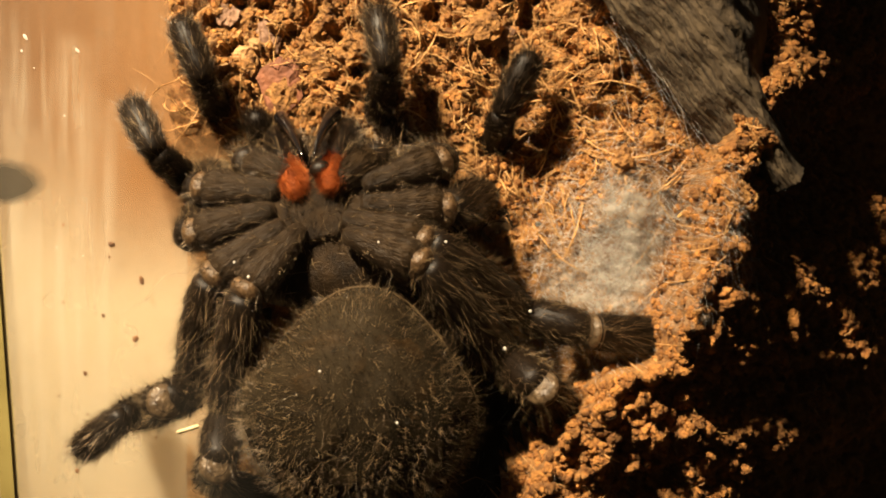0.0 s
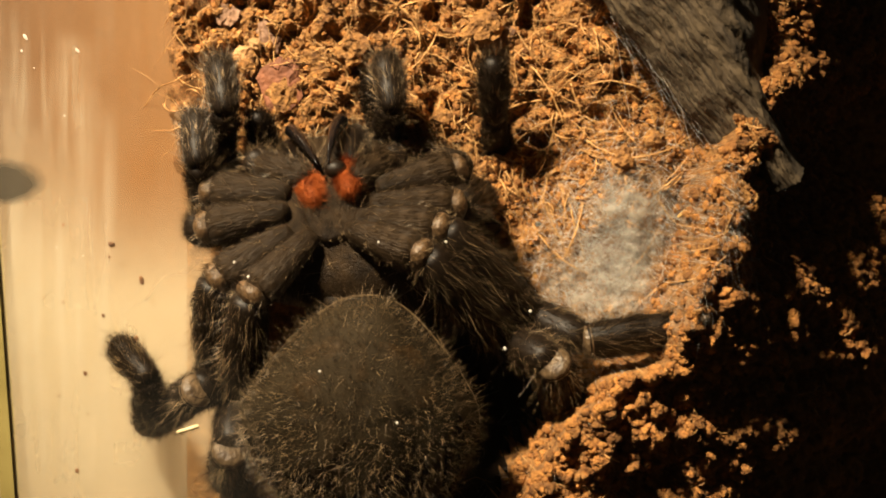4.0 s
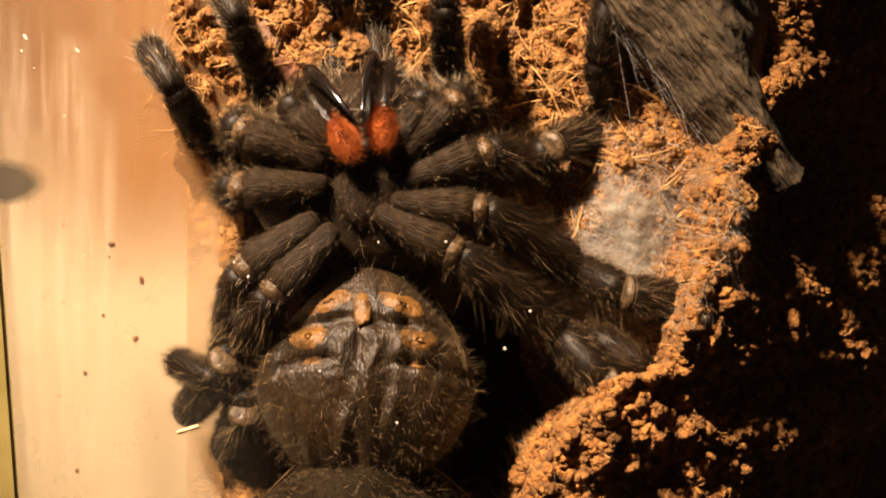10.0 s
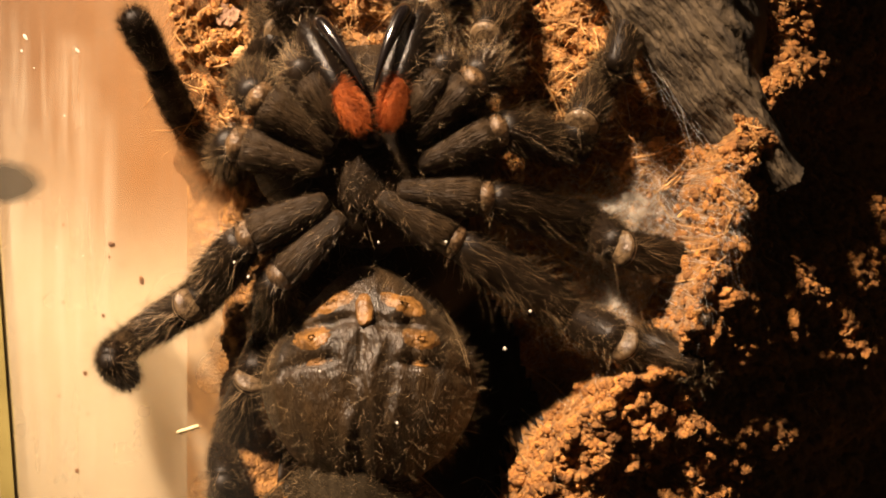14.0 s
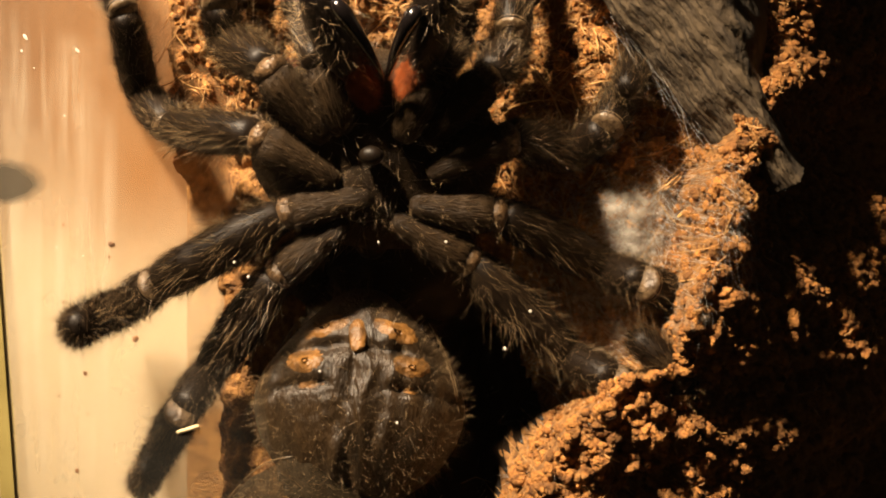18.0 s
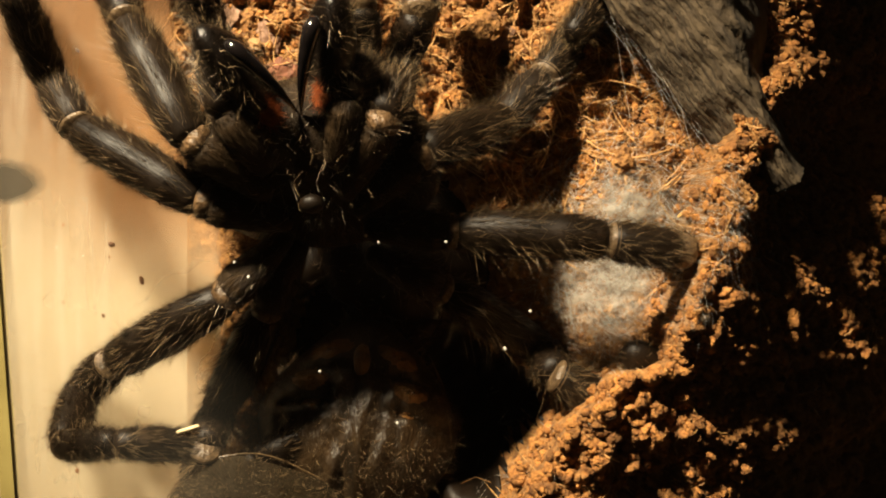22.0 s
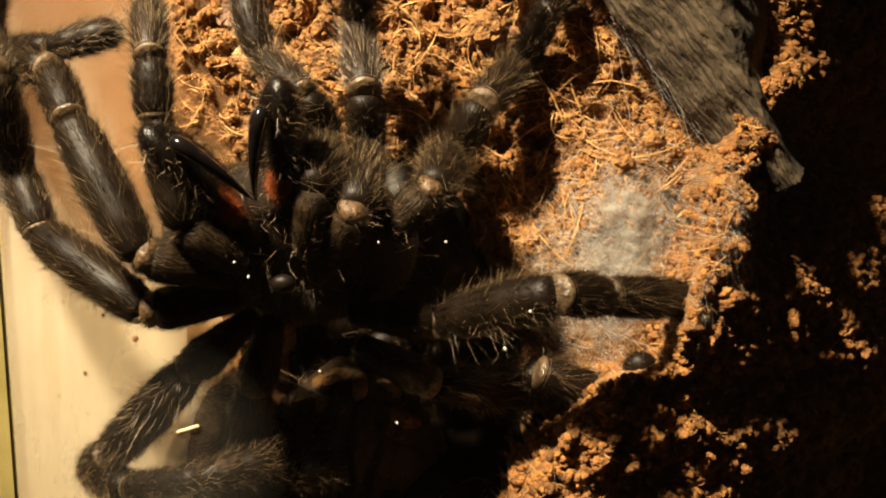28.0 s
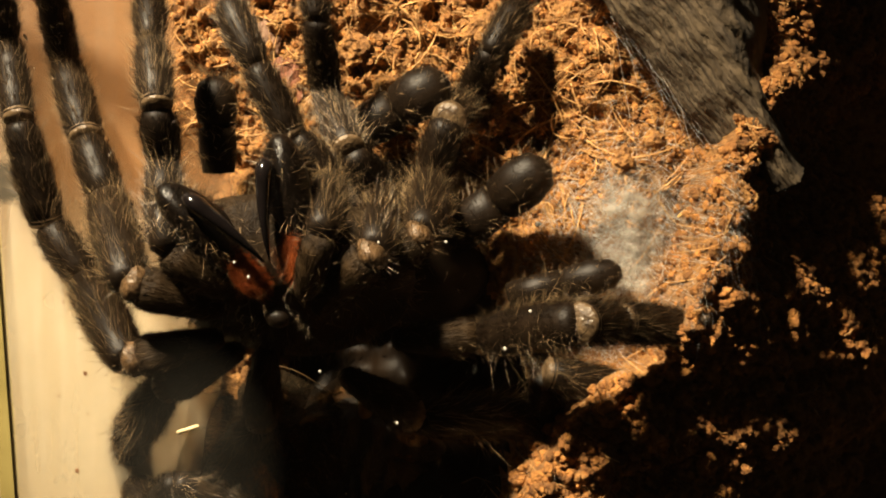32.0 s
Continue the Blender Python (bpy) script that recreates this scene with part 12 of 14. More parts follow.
    walk(limbs["R3_coxa"], [(0, P(2.08,-0.73,-0.2,89.1,-30.6,71.4)), (1, P(1.92,-0.67,-0.21,88.9,-30.5,71.3)), (1.5, P(1.81,-0.63,-0.21,88.6,-30.4,71.5)), (2, P(1.71,-0.6,-0.22,88.5,-30.3,71.5)), (2.5, P(1.63,-0.57,-0.22,88.3,-30.3,71.6)), (3, P(1.58,-0.55,-0.22,88.2,-30.3,71.6)), (3.6, P(1.75,-0.66,-0.24,86,-30,76.5)), (4.2, P(1.91,-0.74,-0.25,83.6,-29.6,81.5)), (4.8, P(2.11,-0.8,-0.24,81.3,-28.8,86.6)), (5.4, P(2.35,-0.84,-0.21,79.6,-27.8,90.8)), (6, P(2.66,-0.84,-0.15,78,-26.5,95)), (6.5, P(2.71,-0.85,-0.15,79.1,-25.5,93.5)), (7, P(2.75,-0.85,-0.15,80.5,-23.7,91.7)), (7.5, P(2.46,-0.84,-0.19,82,-21.4,88.9)), (8, P(2.17,-0.81,-0.23,83.6,-17.7,85.6)), (8.5, P(1.93,-0.76,-0.24,85.3,-12.7,81.9)), (9, P(1.66,-0.68,-0.25,86.2,-8.1,78.6)), (10, P(2.32,-0.83,-0.2,86.8,-0.7,83.8)), (11, P(3.08,-0.86,-0.18,87.9,4.2,88.5)), (12, P(2.7,-0.85,-0.19,88.5,7.2,88.7)), (13, P(2.32,-0.84,-0.2,89.2,10.3,89.1)), (14, P(2.2,-0.82,-0.2,89.2,14.2,84.3)), (15, P(2.53,-0.85,-0.2,89.6,14.6,85.7)), (16, P(2.83,-0.86,-0.2,90,14.8,87.5)), (17, P(3.15,-0.86,-0.2,90.4,15.3,88.9)), (18, P(3.53,-0.89,-0.24,92,24.6,88.2)), (19, P(3.54,-1.03,-0.2,90,38.3,80.3)), (20, P(3.84,-1.09,-0.21,90.5,47.5,80.4)), (21, P(3.62,-1.12,-0.14,85.9,50.2,73.6)), (22, P(4,-1.07,-0.27,94.2,50.8,85)), (23, P(3.14,-0.94,-0.26,96.8,50.9,87.4)), (24, P(3.7,-1.07,-0.22,91.7,51.4,81.4)), (25, P(5.26,-1.22,-0.3,93.2,51.6,84.9)), (26, P(5.19,-1.23,-0.27,92.4,51.1,83.8)), (27, P(5.14,-1.26,-0.23,91.1,50.2,82.2)), (28, P(5.06,-1.27,-0.2,90.1,49.7,80.7)), (28.5, P(5.33,-1.12,-0.4,96.1,49.4,89.1)), (29, P(5.69,-0.94,-0.65,102,48.7,97.3)), (29.5, P(6.01,-0.97,-0.67,101.2,48.9,96.5)), (30, P(6.36,-0.99,-0.68,100.5,49,95.8)), (31, P(8.93,-1.01,-0.88,99.1,49,95.4)), (32, P(9.51,-0.96,-0.98,99.6,48.9,96.3))])
    walk(limbs["R3_trochanter"], [(0, P(9.55,-3.3,-0.1,89.1,-30.6,71.4)), (1, P(9.38,-3.27,-0.08,88.9,-30.5,71.3)), (1.5, P(9.27,-3.22,-0.05,88.6,-30.4,71.5)), (2, P(9.17,-3.2,-0.04,88.5,-30.3,71.5)), (2.5, P(9.09,-3.17,-0.02,88.3,-30.3,71.6)), (3, P(9.03,-3.15,-0.01,88.2,-30.3,71.6)), (3.6, P(9.35,-2.76,0.24,86,-30,76.5)), (4.2, P(9.61,-2.32,0.51,83.6,-29.6,81.5)), (4.8, P(9.87,-1.83,0.8,81.3,-28.8,86.6)), (5.4, P(10.13,-1.39,1.05,79.6,-27.8,90.8)), (6, P(10.42,-0.9,1.32,78,-26.5,95)), (6.5, P(10.49,-1.01,1.2,79.1,-25.5,93.5)), (7, P(10.56,-1.14,1.05,80.5,-23.7,91.7)), (7.5, P(10.27,-1.39,0.83,82,-21.4,88.9)), (8, P(9.98,-1.68,0.61,83.6,-17.7,85.6)), (8.5, P(9.71,-2.02,0.4,85.3,-12.7,81.9)), (9, P(9.37,-2.32,0.27,86.2,-8.1,78.6)), (10, P(10.16,-1.69,0.23,86.8,-0.7,83.8)), (11, P(10.98,-1.03,0.11,87.9,4.2,88.5)), (12, P(10.59,-0.99,0.01,88.5,7.2,88.7)), (13, P(10.22,-0.95,-0.09,89.2,10.3,89.1)), (14, P(10.06,-1.58,-0.1,89.2,14.2,84.3)), (15, P(10.4,-1.43,-0.14,89.6,14.6,85.7)), (16, P(10.72,-1.21,-0.2,90,14.8,87.5)), (17, P(11.05,-1.02,-0.25,90.4,15.3,88.9)), (18, P(11.42,-1.26,-0.49,92,24.6,88.2)), (19, P(11.32,-2.36,-0.2,90,38.3,80.3)), (20, P(11.62,-2.46,-0.26,90.5,47.5,80.4)), (21, P(11.3,-2.93,0.22,85.9,50.2,73.6)), (22, P(11.81,-2.2,-0.64,94.2,50.8,85)), (23, P(10.94,-2.02,-0.85,96.8,50.9,87.4)), (24, P(11.48,-2.43,-0.37,91.7,51.4,81.4)), (25, P(13.09,-2.27,-0.58,93.2,51.6,84.9)), (26, P(13.01,-2.34,-0.48,92.4,51.1,83.8)), (27, P(12.95,-2.45,-0.33,91.1,50.2,82.2)), (28, P(12.85,-2.55,-0.21,90.1,49.7,80.7)), (28.5, P(13.17,-1.88,-0.95,96.1,49.4,89.1)), (29, P(13.51,-1.18,-1.73,102,48.7,97.3)), (29.5, P(13.84,-1.24,-1.67,101.2,48.9,96.5)), (30, P(14.2,-1.29,-1.62,100.5,49,95.8)), (31, P(16.78,-1.23,-1.7,99.1,49,95.4)), (32, P(17.36,-1.1,-1.85,99.6,48.9,96.3))])
    walk(limbs["R3_femur"], [(0, P(10.02,-3.46,-0.09,143.6,-24.9,47.9)), (1, P(9.85,-3.44,-0.07,144.4,-23.3,46.1)), (1.5, P(9.74,-3.39,-0.04,144,-21.8,44.5)), (2, P(9.64,-3.37,-0.03,145,-21.9,44.4)), (2.5, P(9.56,-3.33,-0.01,144.8,-22.2,44.4)), (3, P(9.5,-3.32,0,145.2,-22.3,44.4)), (3.6, P(9.83,-2.9,0.27,145.2,-20.4,43.4)), (4.2, P(10.1,-2.42,0.56,144.2,-18.8,43.1)), (4.8, P(10.36,-1.9,0.87,141.5,-16.9,42.6)), (5.4, P(10.62,-1.43,1.13,136.6,-14.3,41.3)), (6, P(10.92,-0.9,1.41,133.8,-11.3,39.1)), (6.5, P(10.98,-1.02,1.29,128.5,-10.2,38.9)), (7, P(11.05,-1.16,1.12,133.9,-11.1,41.8)), (7.5, P(10.77,-1.43,0.9,138.5,-12.7,45.6)), (8, P(10.47,-1.73,0.66,137.8,-12.4,48)), (8.5, P(10.2,-2.1,0.44,135.8,-10.6,49.6)), (9, P(9.86,-2.42,0.3,133.1,-9.3,52)), (10, P(10.66,-1.74,0.26,129.2,-5.6,55.7)), (11, P(11.48,-1.05,0.13,128.4,-4.1,59.1)), (12, P(11.09,-1,0.03,125.7,-6.5,65.4)), (13, P(10.72,-0.96,-0.09,122.9,-6,68.6)), (14, P(10.56,-1.63,-0.09,123.4,-1.1,66.9)), (15, P(10.9,-1.46,-0.14,122.6,1.2,65.3)), (16, P(11.22,-1.23,-0.2,121,2.7,65.8)), (17, P(11.55,-1.03,-0.26,119.1,4.3,65.2)), (18, P(11.92,-1.28,-0.51,113.9,13.4,62.8)), (19, P(11.82,-2.44,-0.2,95.9,24.5,63.9)), (20, P(12.11,-2.55,-0.26,92.4,32.2,66.8)), (21, P(11.79,-3.04,0.25,87,34.9,79.6)), (22, P(12.31,-2.27,-0.66,79.4,36.2,83.4)), (23, P(11.43,-2.09,-0.89,61.4,39.6,93)), (24, P(11.98,-2.52,-0.38,66.8,43,105.8)), (25, P(13.59,-2.33,-0.6,60.8,43.4,110.9)), (26, P(13.5,-2.41,-0.49,63,43.7,112.6)), (27, P(13.44,-2.52,-0.34,64.5,43.2,113.4)), (28, P(13.34,-2.63,-0.21,66.5,43.3,114.9)), (28.5, P(13.67,-1.93,-0.99,66.3,42.1,111.9)), (29, P(14.01,-1.2,-1.8,66.1,41.5,111.4)), (29.5, P(14.34,-1.25,-1.74,55.3,42.5,115.1)), (30, P(14.7,-1.31,-1.68,45,42.6,115.9)), (31, P(17.28,-1.24,-1.76,53,41.4,114.1)), (32, P(17.86,-1.11,-1.9,52.6,42.9,116.7))])
    walk(limbs["R3_patella"], [(0, P(19.03,-5.45,-9.94,81.6,-31.1,74.8)), (1, P(18.53,-5.75,-10.16,83.6,-30.9,74.4)), (1.5, P(18.2,-6.2,-10.18,43.4,-35.2,63.6)), (2, P(18,-6.02,-10.29,84.2,-30.6,73.9)), (2.5, P(17.98,-5.98,-10.23,85.3,-30.7,71.6)), (3, P(17.9,-5.87,-10.25,87,-30.9,69.2)), (3.6, P(17.93,-5.84,-10.13,93.8,-30.8,66.3)), (4.2, P(18.06,-5.77,-9.81,62.7,-32.1,60.6)), (4.8, P(18.3,-6,-9.25,61.3,-30.6,65.2)), (5.4, P(18.56,-6.79,-8.38,45.2,-30.5,66.1)), (6, P(18.49,-7.3,-7.75,44.8,-30.4,66.2)), (6.5, P(18.77,-8.31,-6.99,95.7,-22.6,86.7)), (7, P(18.88,-7.22,-8.06,82.8,-20.6,79.3)), (7.5, P(18.72,-6.09,-8.96,72.5,-19.4,72.7)), (8, P(18.64,-6.21,-9.11,64.4,-16.8,68.9)), (8.5, P(18.51,-6.85,-9.07,55.5,-13.2,65.5)), (9, P(18.55,-7.32,-8.8,50.9,-9.7,63.9)), (10, P(19.76,-6.95,-8.24,43.7,-3.4,64.8)), (11, P(20.86,-5.96,-8.24,22.7,-3.9,62.1)), (12, P(21.44,-4.75,-7.8,39.7,-5.6,59)), (13, P(21.56,-4.37,-7.37,15.5,-1,59.8)), (14, P(20.98,-5.92,-7.52,14.2,0.7,59.3)), (15, P(21.17,-6.37,-7.4,14.5,2.7,61)), (16, P(21.64,-6.27,-7.15,16.9,7.3,64.6)), (17, P(22.05,-6.43,-6.8,18.6,11,66.9)), (18, P(22.32,-8.06,-5.82,20,21.6,66.2)), (19, P(23.62,-8.88,-1.48,21.6,35.4,62.9)), (20, P(24.39,-8.13,-0.74,41.2,51.7,63.3)), (21, P(25.12,-5.08,0.82,101.5,57.9,77.4)), (22, P(25.65,-2.34,1.35,81.2,58.4,70.2)), (23, P(23.06,2.63,4.09,124.6,56.3,86.4)), (24, P(22.93,4.34,3.51,-43.7,123.4,-90.5)), (25, P(22.97,6.11,4.19,-40.7,125,-84.5)), (26, P(22.98,6.12,3.95,-41,125.6,-84.4)), (27, P(23.04,5.97,3.9,-41.6,126,-85.4)), (28, P(23.02,5.93,3.7,-43.2,125.5,-87)), (28.5, P(23.77,6.06,3.04,-37.6,127.2,-84.1)), (29, P(24.18,6.68,2.29,-34.5,128.4,-81.6)), (29.5, P(22.19,8.16,3.93,-34.5,126.4,-82.8)), (30, P(20.46,8.68,5.35,-33.1,126.7,-82)), (31, P(24.92,8.07,4.34,-31,125.2,-83.6)), (32, P(24.94,8.69,4.11,-30,127.3,-81.5))])
    walk(limbs["R3_tibia"], [(0, P(25.11,-7.61,-9.13,117.4,-31.8,82.8)), (1, P(24.65,-7.84,-9.53,118.6,-31.8,82)), (1.5, P(20.99,-10.62,-6.32,127.9,-34.9,87.1)), (2, P(24.13,-8.12,-9.73,119.1,-31.7,81)), (2.5, P(24.04,-8.28,-9.77,116.9,-34.1,85.9)), (3, P(23.91,-8.34,-9.96,113.7,-36.5,92.1)), (3.6, P(23.95,-8.25,-10.49,89.4,-37.4,98.9)), (4.2, P(22.32,-9.98,-7.28,84.4,-37.1,99.2)), (4.8, P(22.81,-9.83,-6.56,132.1,-33.8,90.1)), (5.4, P(21.84,-10.78,-4.43,135.4,-28.5,85.5)), (6, P(21.74,-11.29,-3.78,140.4,-19.9,78)), (6.5, P(25.24,-8.44,-7.59,130.6,-27.6,87.7)), (7, P(25.16,-8.71,-7.3,130.7,-25.1,87.3)), (7.5, P(24.44,-8.55,-7.12,131,-22.1,86.9)), (8, P(23.82,-9.07,-6.42,132.2,-16.8,84.6)), (8.5, P(23.04,-9.84,-5.49,133,-9.6,81.1)), (9, P(22.77,-10.15,-4.76,133.3,-3.6,79)), (10, P(23.71,-9.11,-3.55,102.2,3,80.9)), (11, P(22.89,-7.49,-2.26,116.2,5.8,86.3)), (12, P(24.74,-7.31,-2.82,103.1,10.3,81.3)), (13, P(23.01,-5.34,-1.11,128.4,13.1,81.3)), (14, P(22.39,-6.66,-1.22,123.2,17.2,80.9)), (15, P(22.74,-6.9,-1.11,124.6,18.9,80.3)), (16, P(23.69,-6.37,-0.98,128.1,21.6,79.3)), (17, P(24.42,-6.16,-0.75,130.2,23.1,79.2)), (18, P(25.26,-6.9,-0.14,133.2,29.5,81.8)), (19, P(27.34,-6.85,3.45,-30.7,145.3,-91.9)), (20, P(29.94,-6.63,2.3,-25.9,135.8,-94.8)), (21, P(31.09,-7.54,0.13,-26.6,131.1,-99.5)), (22, P(31.99,-3.71,1.87,-16.2,130.7,-102.7)), (23, P(28.21,-0.76,2.04,110,54.4,68.1)), (24, P(27.39,0.38,0.93,104.2,55.1,70.8)), (25, P(27.58,2.5,1.37,109.3,54.1,81.7)), (26, P(27.62,2.56,1.09,113.3,53.3,83.1)), (27, P(27.66,2.39,1.05,118.7,51.7,85.5)), (28, P(27.67,2.32,0.95,123.4,50.5,87.3)), (28.5, P(28.14,2.39,-0.07,125.3,50.7,87.3)), (29, P(28.43,3.06,-1.04,126.8,50.9,87.9)), (29.5, P(26.38,4.34,0.75,124.7,50.2,90.6)), (30, P(24.58,4.85,2.09,122.4,49.5,92.7)), (31, P(28.75,3.92,1.13,-28.9,128.8,-89.8)), (32, P(28.82,4.74,0.7,-43.5,127.6,-91.3))])
    walk(limbs["R3_metatarsus"], [(0, P(34.22,-6.32,-13.04,83.4,-23.1,137.1)), (1, P(33.7,-6.56,-13.59,82.2,-23.4,136.1)), (1.25, P(31.37,-7.04,-12.48,30.3,-13.2,151.8)), (1.5, P(29.05,-7.51,-11.36,-16.8,4.8,153.8)), (1.75, P(31.1,-7.24,-12.62,28.3,-13.5,151.9)), (2, P(33.15,-6.97,-13.87,78.4,-24.4,136.2)), (2.5, P(33.11,-6.38,-13.53,94.9,-24.8,131)), (3, P(32.97,-5.61,-13.19,102.8,-24.2,126.5)), (3.6, P(33.84,-6.77,-10.41,105.3,-26.1,136.5)), (4.2, P(32.24,-8.97,-6.5,-75.8,-148.8,-18.5)), (4.5, P(31.23,-7.53,-9.32,61.5,-27.5,-166.1)), (4.8, P(30.22,-6.09,-12.13,28.7,-7.1,-145.1)), (5.4, P(29.12,-7.95,-10.69,40.4,-13.4,-148.8)), (6, P(28.51,-10.05,-11.03,19.8,-1.4,-141.5)), (6.25, P(30.73,-7.89,-12.19,33.7,-50.1,-167.9)), (6.5, P(32.95,-5.73,-13.36,-49.9,-118.3,-93.7)), (7, P(32.86,-6.3,-13.2,119.2,-43.6,50.7)), (7.5, P(32.11,-6.49,-13.19,98.3,-36.9,33.4)), (8, P(31.37,-7.85,-12.85,100.2,-35.5,45.8)), (8.5, P(30.44,-9.85,-12.21,121.9,-37.7,68.3)), (9, P(30.01,-11.12,-11.6,136,-37.3,75)), (10, P(33.34,-10.76,-5.66,156.3,-4.9,58.7)), (11, P(31.81,-8.51,-6.65,140,18.1,46.5)), (12, P(34.31,-9.19,-5.04,113.1,27.3,34.5)), (13, P(30.54,-7.92,-7.17,92.4,30.2,25.4)), (14, P(30.4,-9.58,-6.45,93.8,31.8,28.3)), (15, P(30.54,-10.09,-6.48,80.9,32.6,38)), (16, P(30.99,-10.07,-6.72,56.6,37.5,54.5)), (17, P(31.45,-10.08,-6.69,46,41.4,61.2)), (18, P(32,-11.27,-6.1,34.1,48.6,55)), (19, P(32.28,-11.92,-3.61,21.2,60.3,42.8)), (20, P(33.76,-13.24,-4.16,-3.5,49.5,24.9)), (21, P(34.39,-14.93,-5.75,-27.2,31.6,27)), (22, P(33.12,-11.43,-4.39,9.3,66.4,15.5)), (22.5, P(34.5,-9.14,-2.17,-51,100.4,-72.3)), (23, P(35.89,-6.85,0.05,4.1,124.9,-45.5)), (24, P(35.88,-4.71,-0.47,1.1,125.6,-42.7)), (25, P(36.53,-1.51,-0.57,8.9,122.2,-39.2)), (26, P(36.36,-1.69,-1.27,9.1,119.8,-39)), (27, P(36.1,-2.05,-1.93,8.6,117.8,-39.5)), (28, P(35.8,-2.32,-2.56,9.2,114.7,-39.1)), (28.5, P(36.08,-2.46,-3.73,11.1,109,-35.7)), (29, P(36.26,-1.88,-4.82,15.7,103.4,-29.1)), (29.5, P(34.65,0.06,-2.89,8.1,107,-30.3)), (30, P(33.21,1.18,-1.39,3.2,109.5,-30.4)), (31, P(33.6,-2.9,-4.35,-8.2,107.7,-30.7)), (32, P(35.57,-1.16,-3.73,4.3,119.1,-29.7))])
    walk(limbs["R3_tarsus"], [(0, P(40.6,-0.05,-12.09,100.8,-8.8,14.4)), (1, P(40.24,-0.48,-12.47,100.2,-8.2,12.5)), (1.25, P(33.74,-5,-7.62,90,-13.4,68.2)), (1.5, P(27.25,-9.52,-2.78,79.8,-8,124)), (1.75, P(33.52,-5.32,-7.5,91.9,-12.4,67)), (2, P(39.8,-1.12,-12.23,102.2,-4.9,10.7)), (2.5, P(39.67,-0.26,-14.22,73.7,-4.7,11.8)), (3, P(39.54,0.27,-15.02,56.6,-3.8,13.7)), (3.6, P(39.07,0.24,-12.54,60.3,0.3,20.9)), (4.2, P(33.93,-0.34,-8.39,69.7,5.4,33.4)), (4.8, P(28.55,-1.99,-4.3,90.1,8.4,52.4)), (5.4, P(27.46,-2.14,-4.02,57.4,13.9,71.1)), (6, P(26.77,-7.53,-2.57,23.7,14.4,71.3)), (6.5, P(40.14,-1.08,-16.11,37.3,-36.5,42)), (7, P(40.86,-8.93,-16.38,17.1,15.6,67.3)), (7.5, P(37.67,-13.49,-14.23,18.8,70.3,88.8)), (8, P(38.37,-13.35,-14.15,15.4,57.9,76)), (8.5, P(38.62,-9.96,-15.98,29,-3.2,45.5)), (9, P(37.06,-8.95,-16.75,34.5,-16,35.3)), (10, P(36.8,-12.04,-13.87,44.6,25.5,64.3)), (11, P(34.53,-14.05,-13.21,44.1,48.2,85.3)), (12, P(37.67,-16.92,-8.18,-80.8,116.9,-36.1)), (13, P(34.21,-16.13,-7.5,-68.6,118.1,-11.3)), (14, P(34.38,-17.64,-6.96,-74.7,115.9,-12.6)), (15, P(36.62,-16.62,-5.28,-35.1,129,22)), (16, P(38.86,-11.98,-2.79,8.6,-175.7,37.7)), (17, P(39.11,-9.58,-2,19.2,-157.4,34.4)), (18, P(39.34,-9.59,-1.17,22.9,-152.6,30.5)), (19, P(39.84,-9.35,0.54,29.5,-149.1,24.4)), (20, P(39.72,-9.86,1.68,44.1,-178.8,46.4)), (21, P(36.27,-9.36,1.07,-120.8,3.8,-126.8)), (22, P(41.35,-10.65,-0.84,-119,2.7,-130.3)), (23, P(40.59,-12.56,-5.08,-91.8,8.9,-108.9)), (24, P(41.14,-9.8,-5.71,-97,8,-112.4)), (25, P(41.48,-7.34,-5.31,-103.8,6.2,-117.7)), (26, P(41.45,-7.65,-5.68,-103.4,7,-116.4)), (27, P(41.32,-8.1,-6.09,-103.5,8.2,-114.7)), (28, P(41.16,-8.52,-6.28,-103.5,9.1,-113)), (28.5, P(41.85,-8.74,-6.62,-102.3,9.4,-111.1)), (29, P(42.43,-8.11,-6.82,-101.6,9.3,-110.6)), (29.5, P(41.37,-5.33,-5.49,-104.5,7.9,-115.2)), (30, P(40.26,-3.55,-4.39,-106.2,7.5,-116.3)), (31, P(41.56,-6.13,-7.06,-103.2,9.7,-107.8)), (32, P(42.05,-5.63,-8.09,-105.8,9.7,-107.9))])
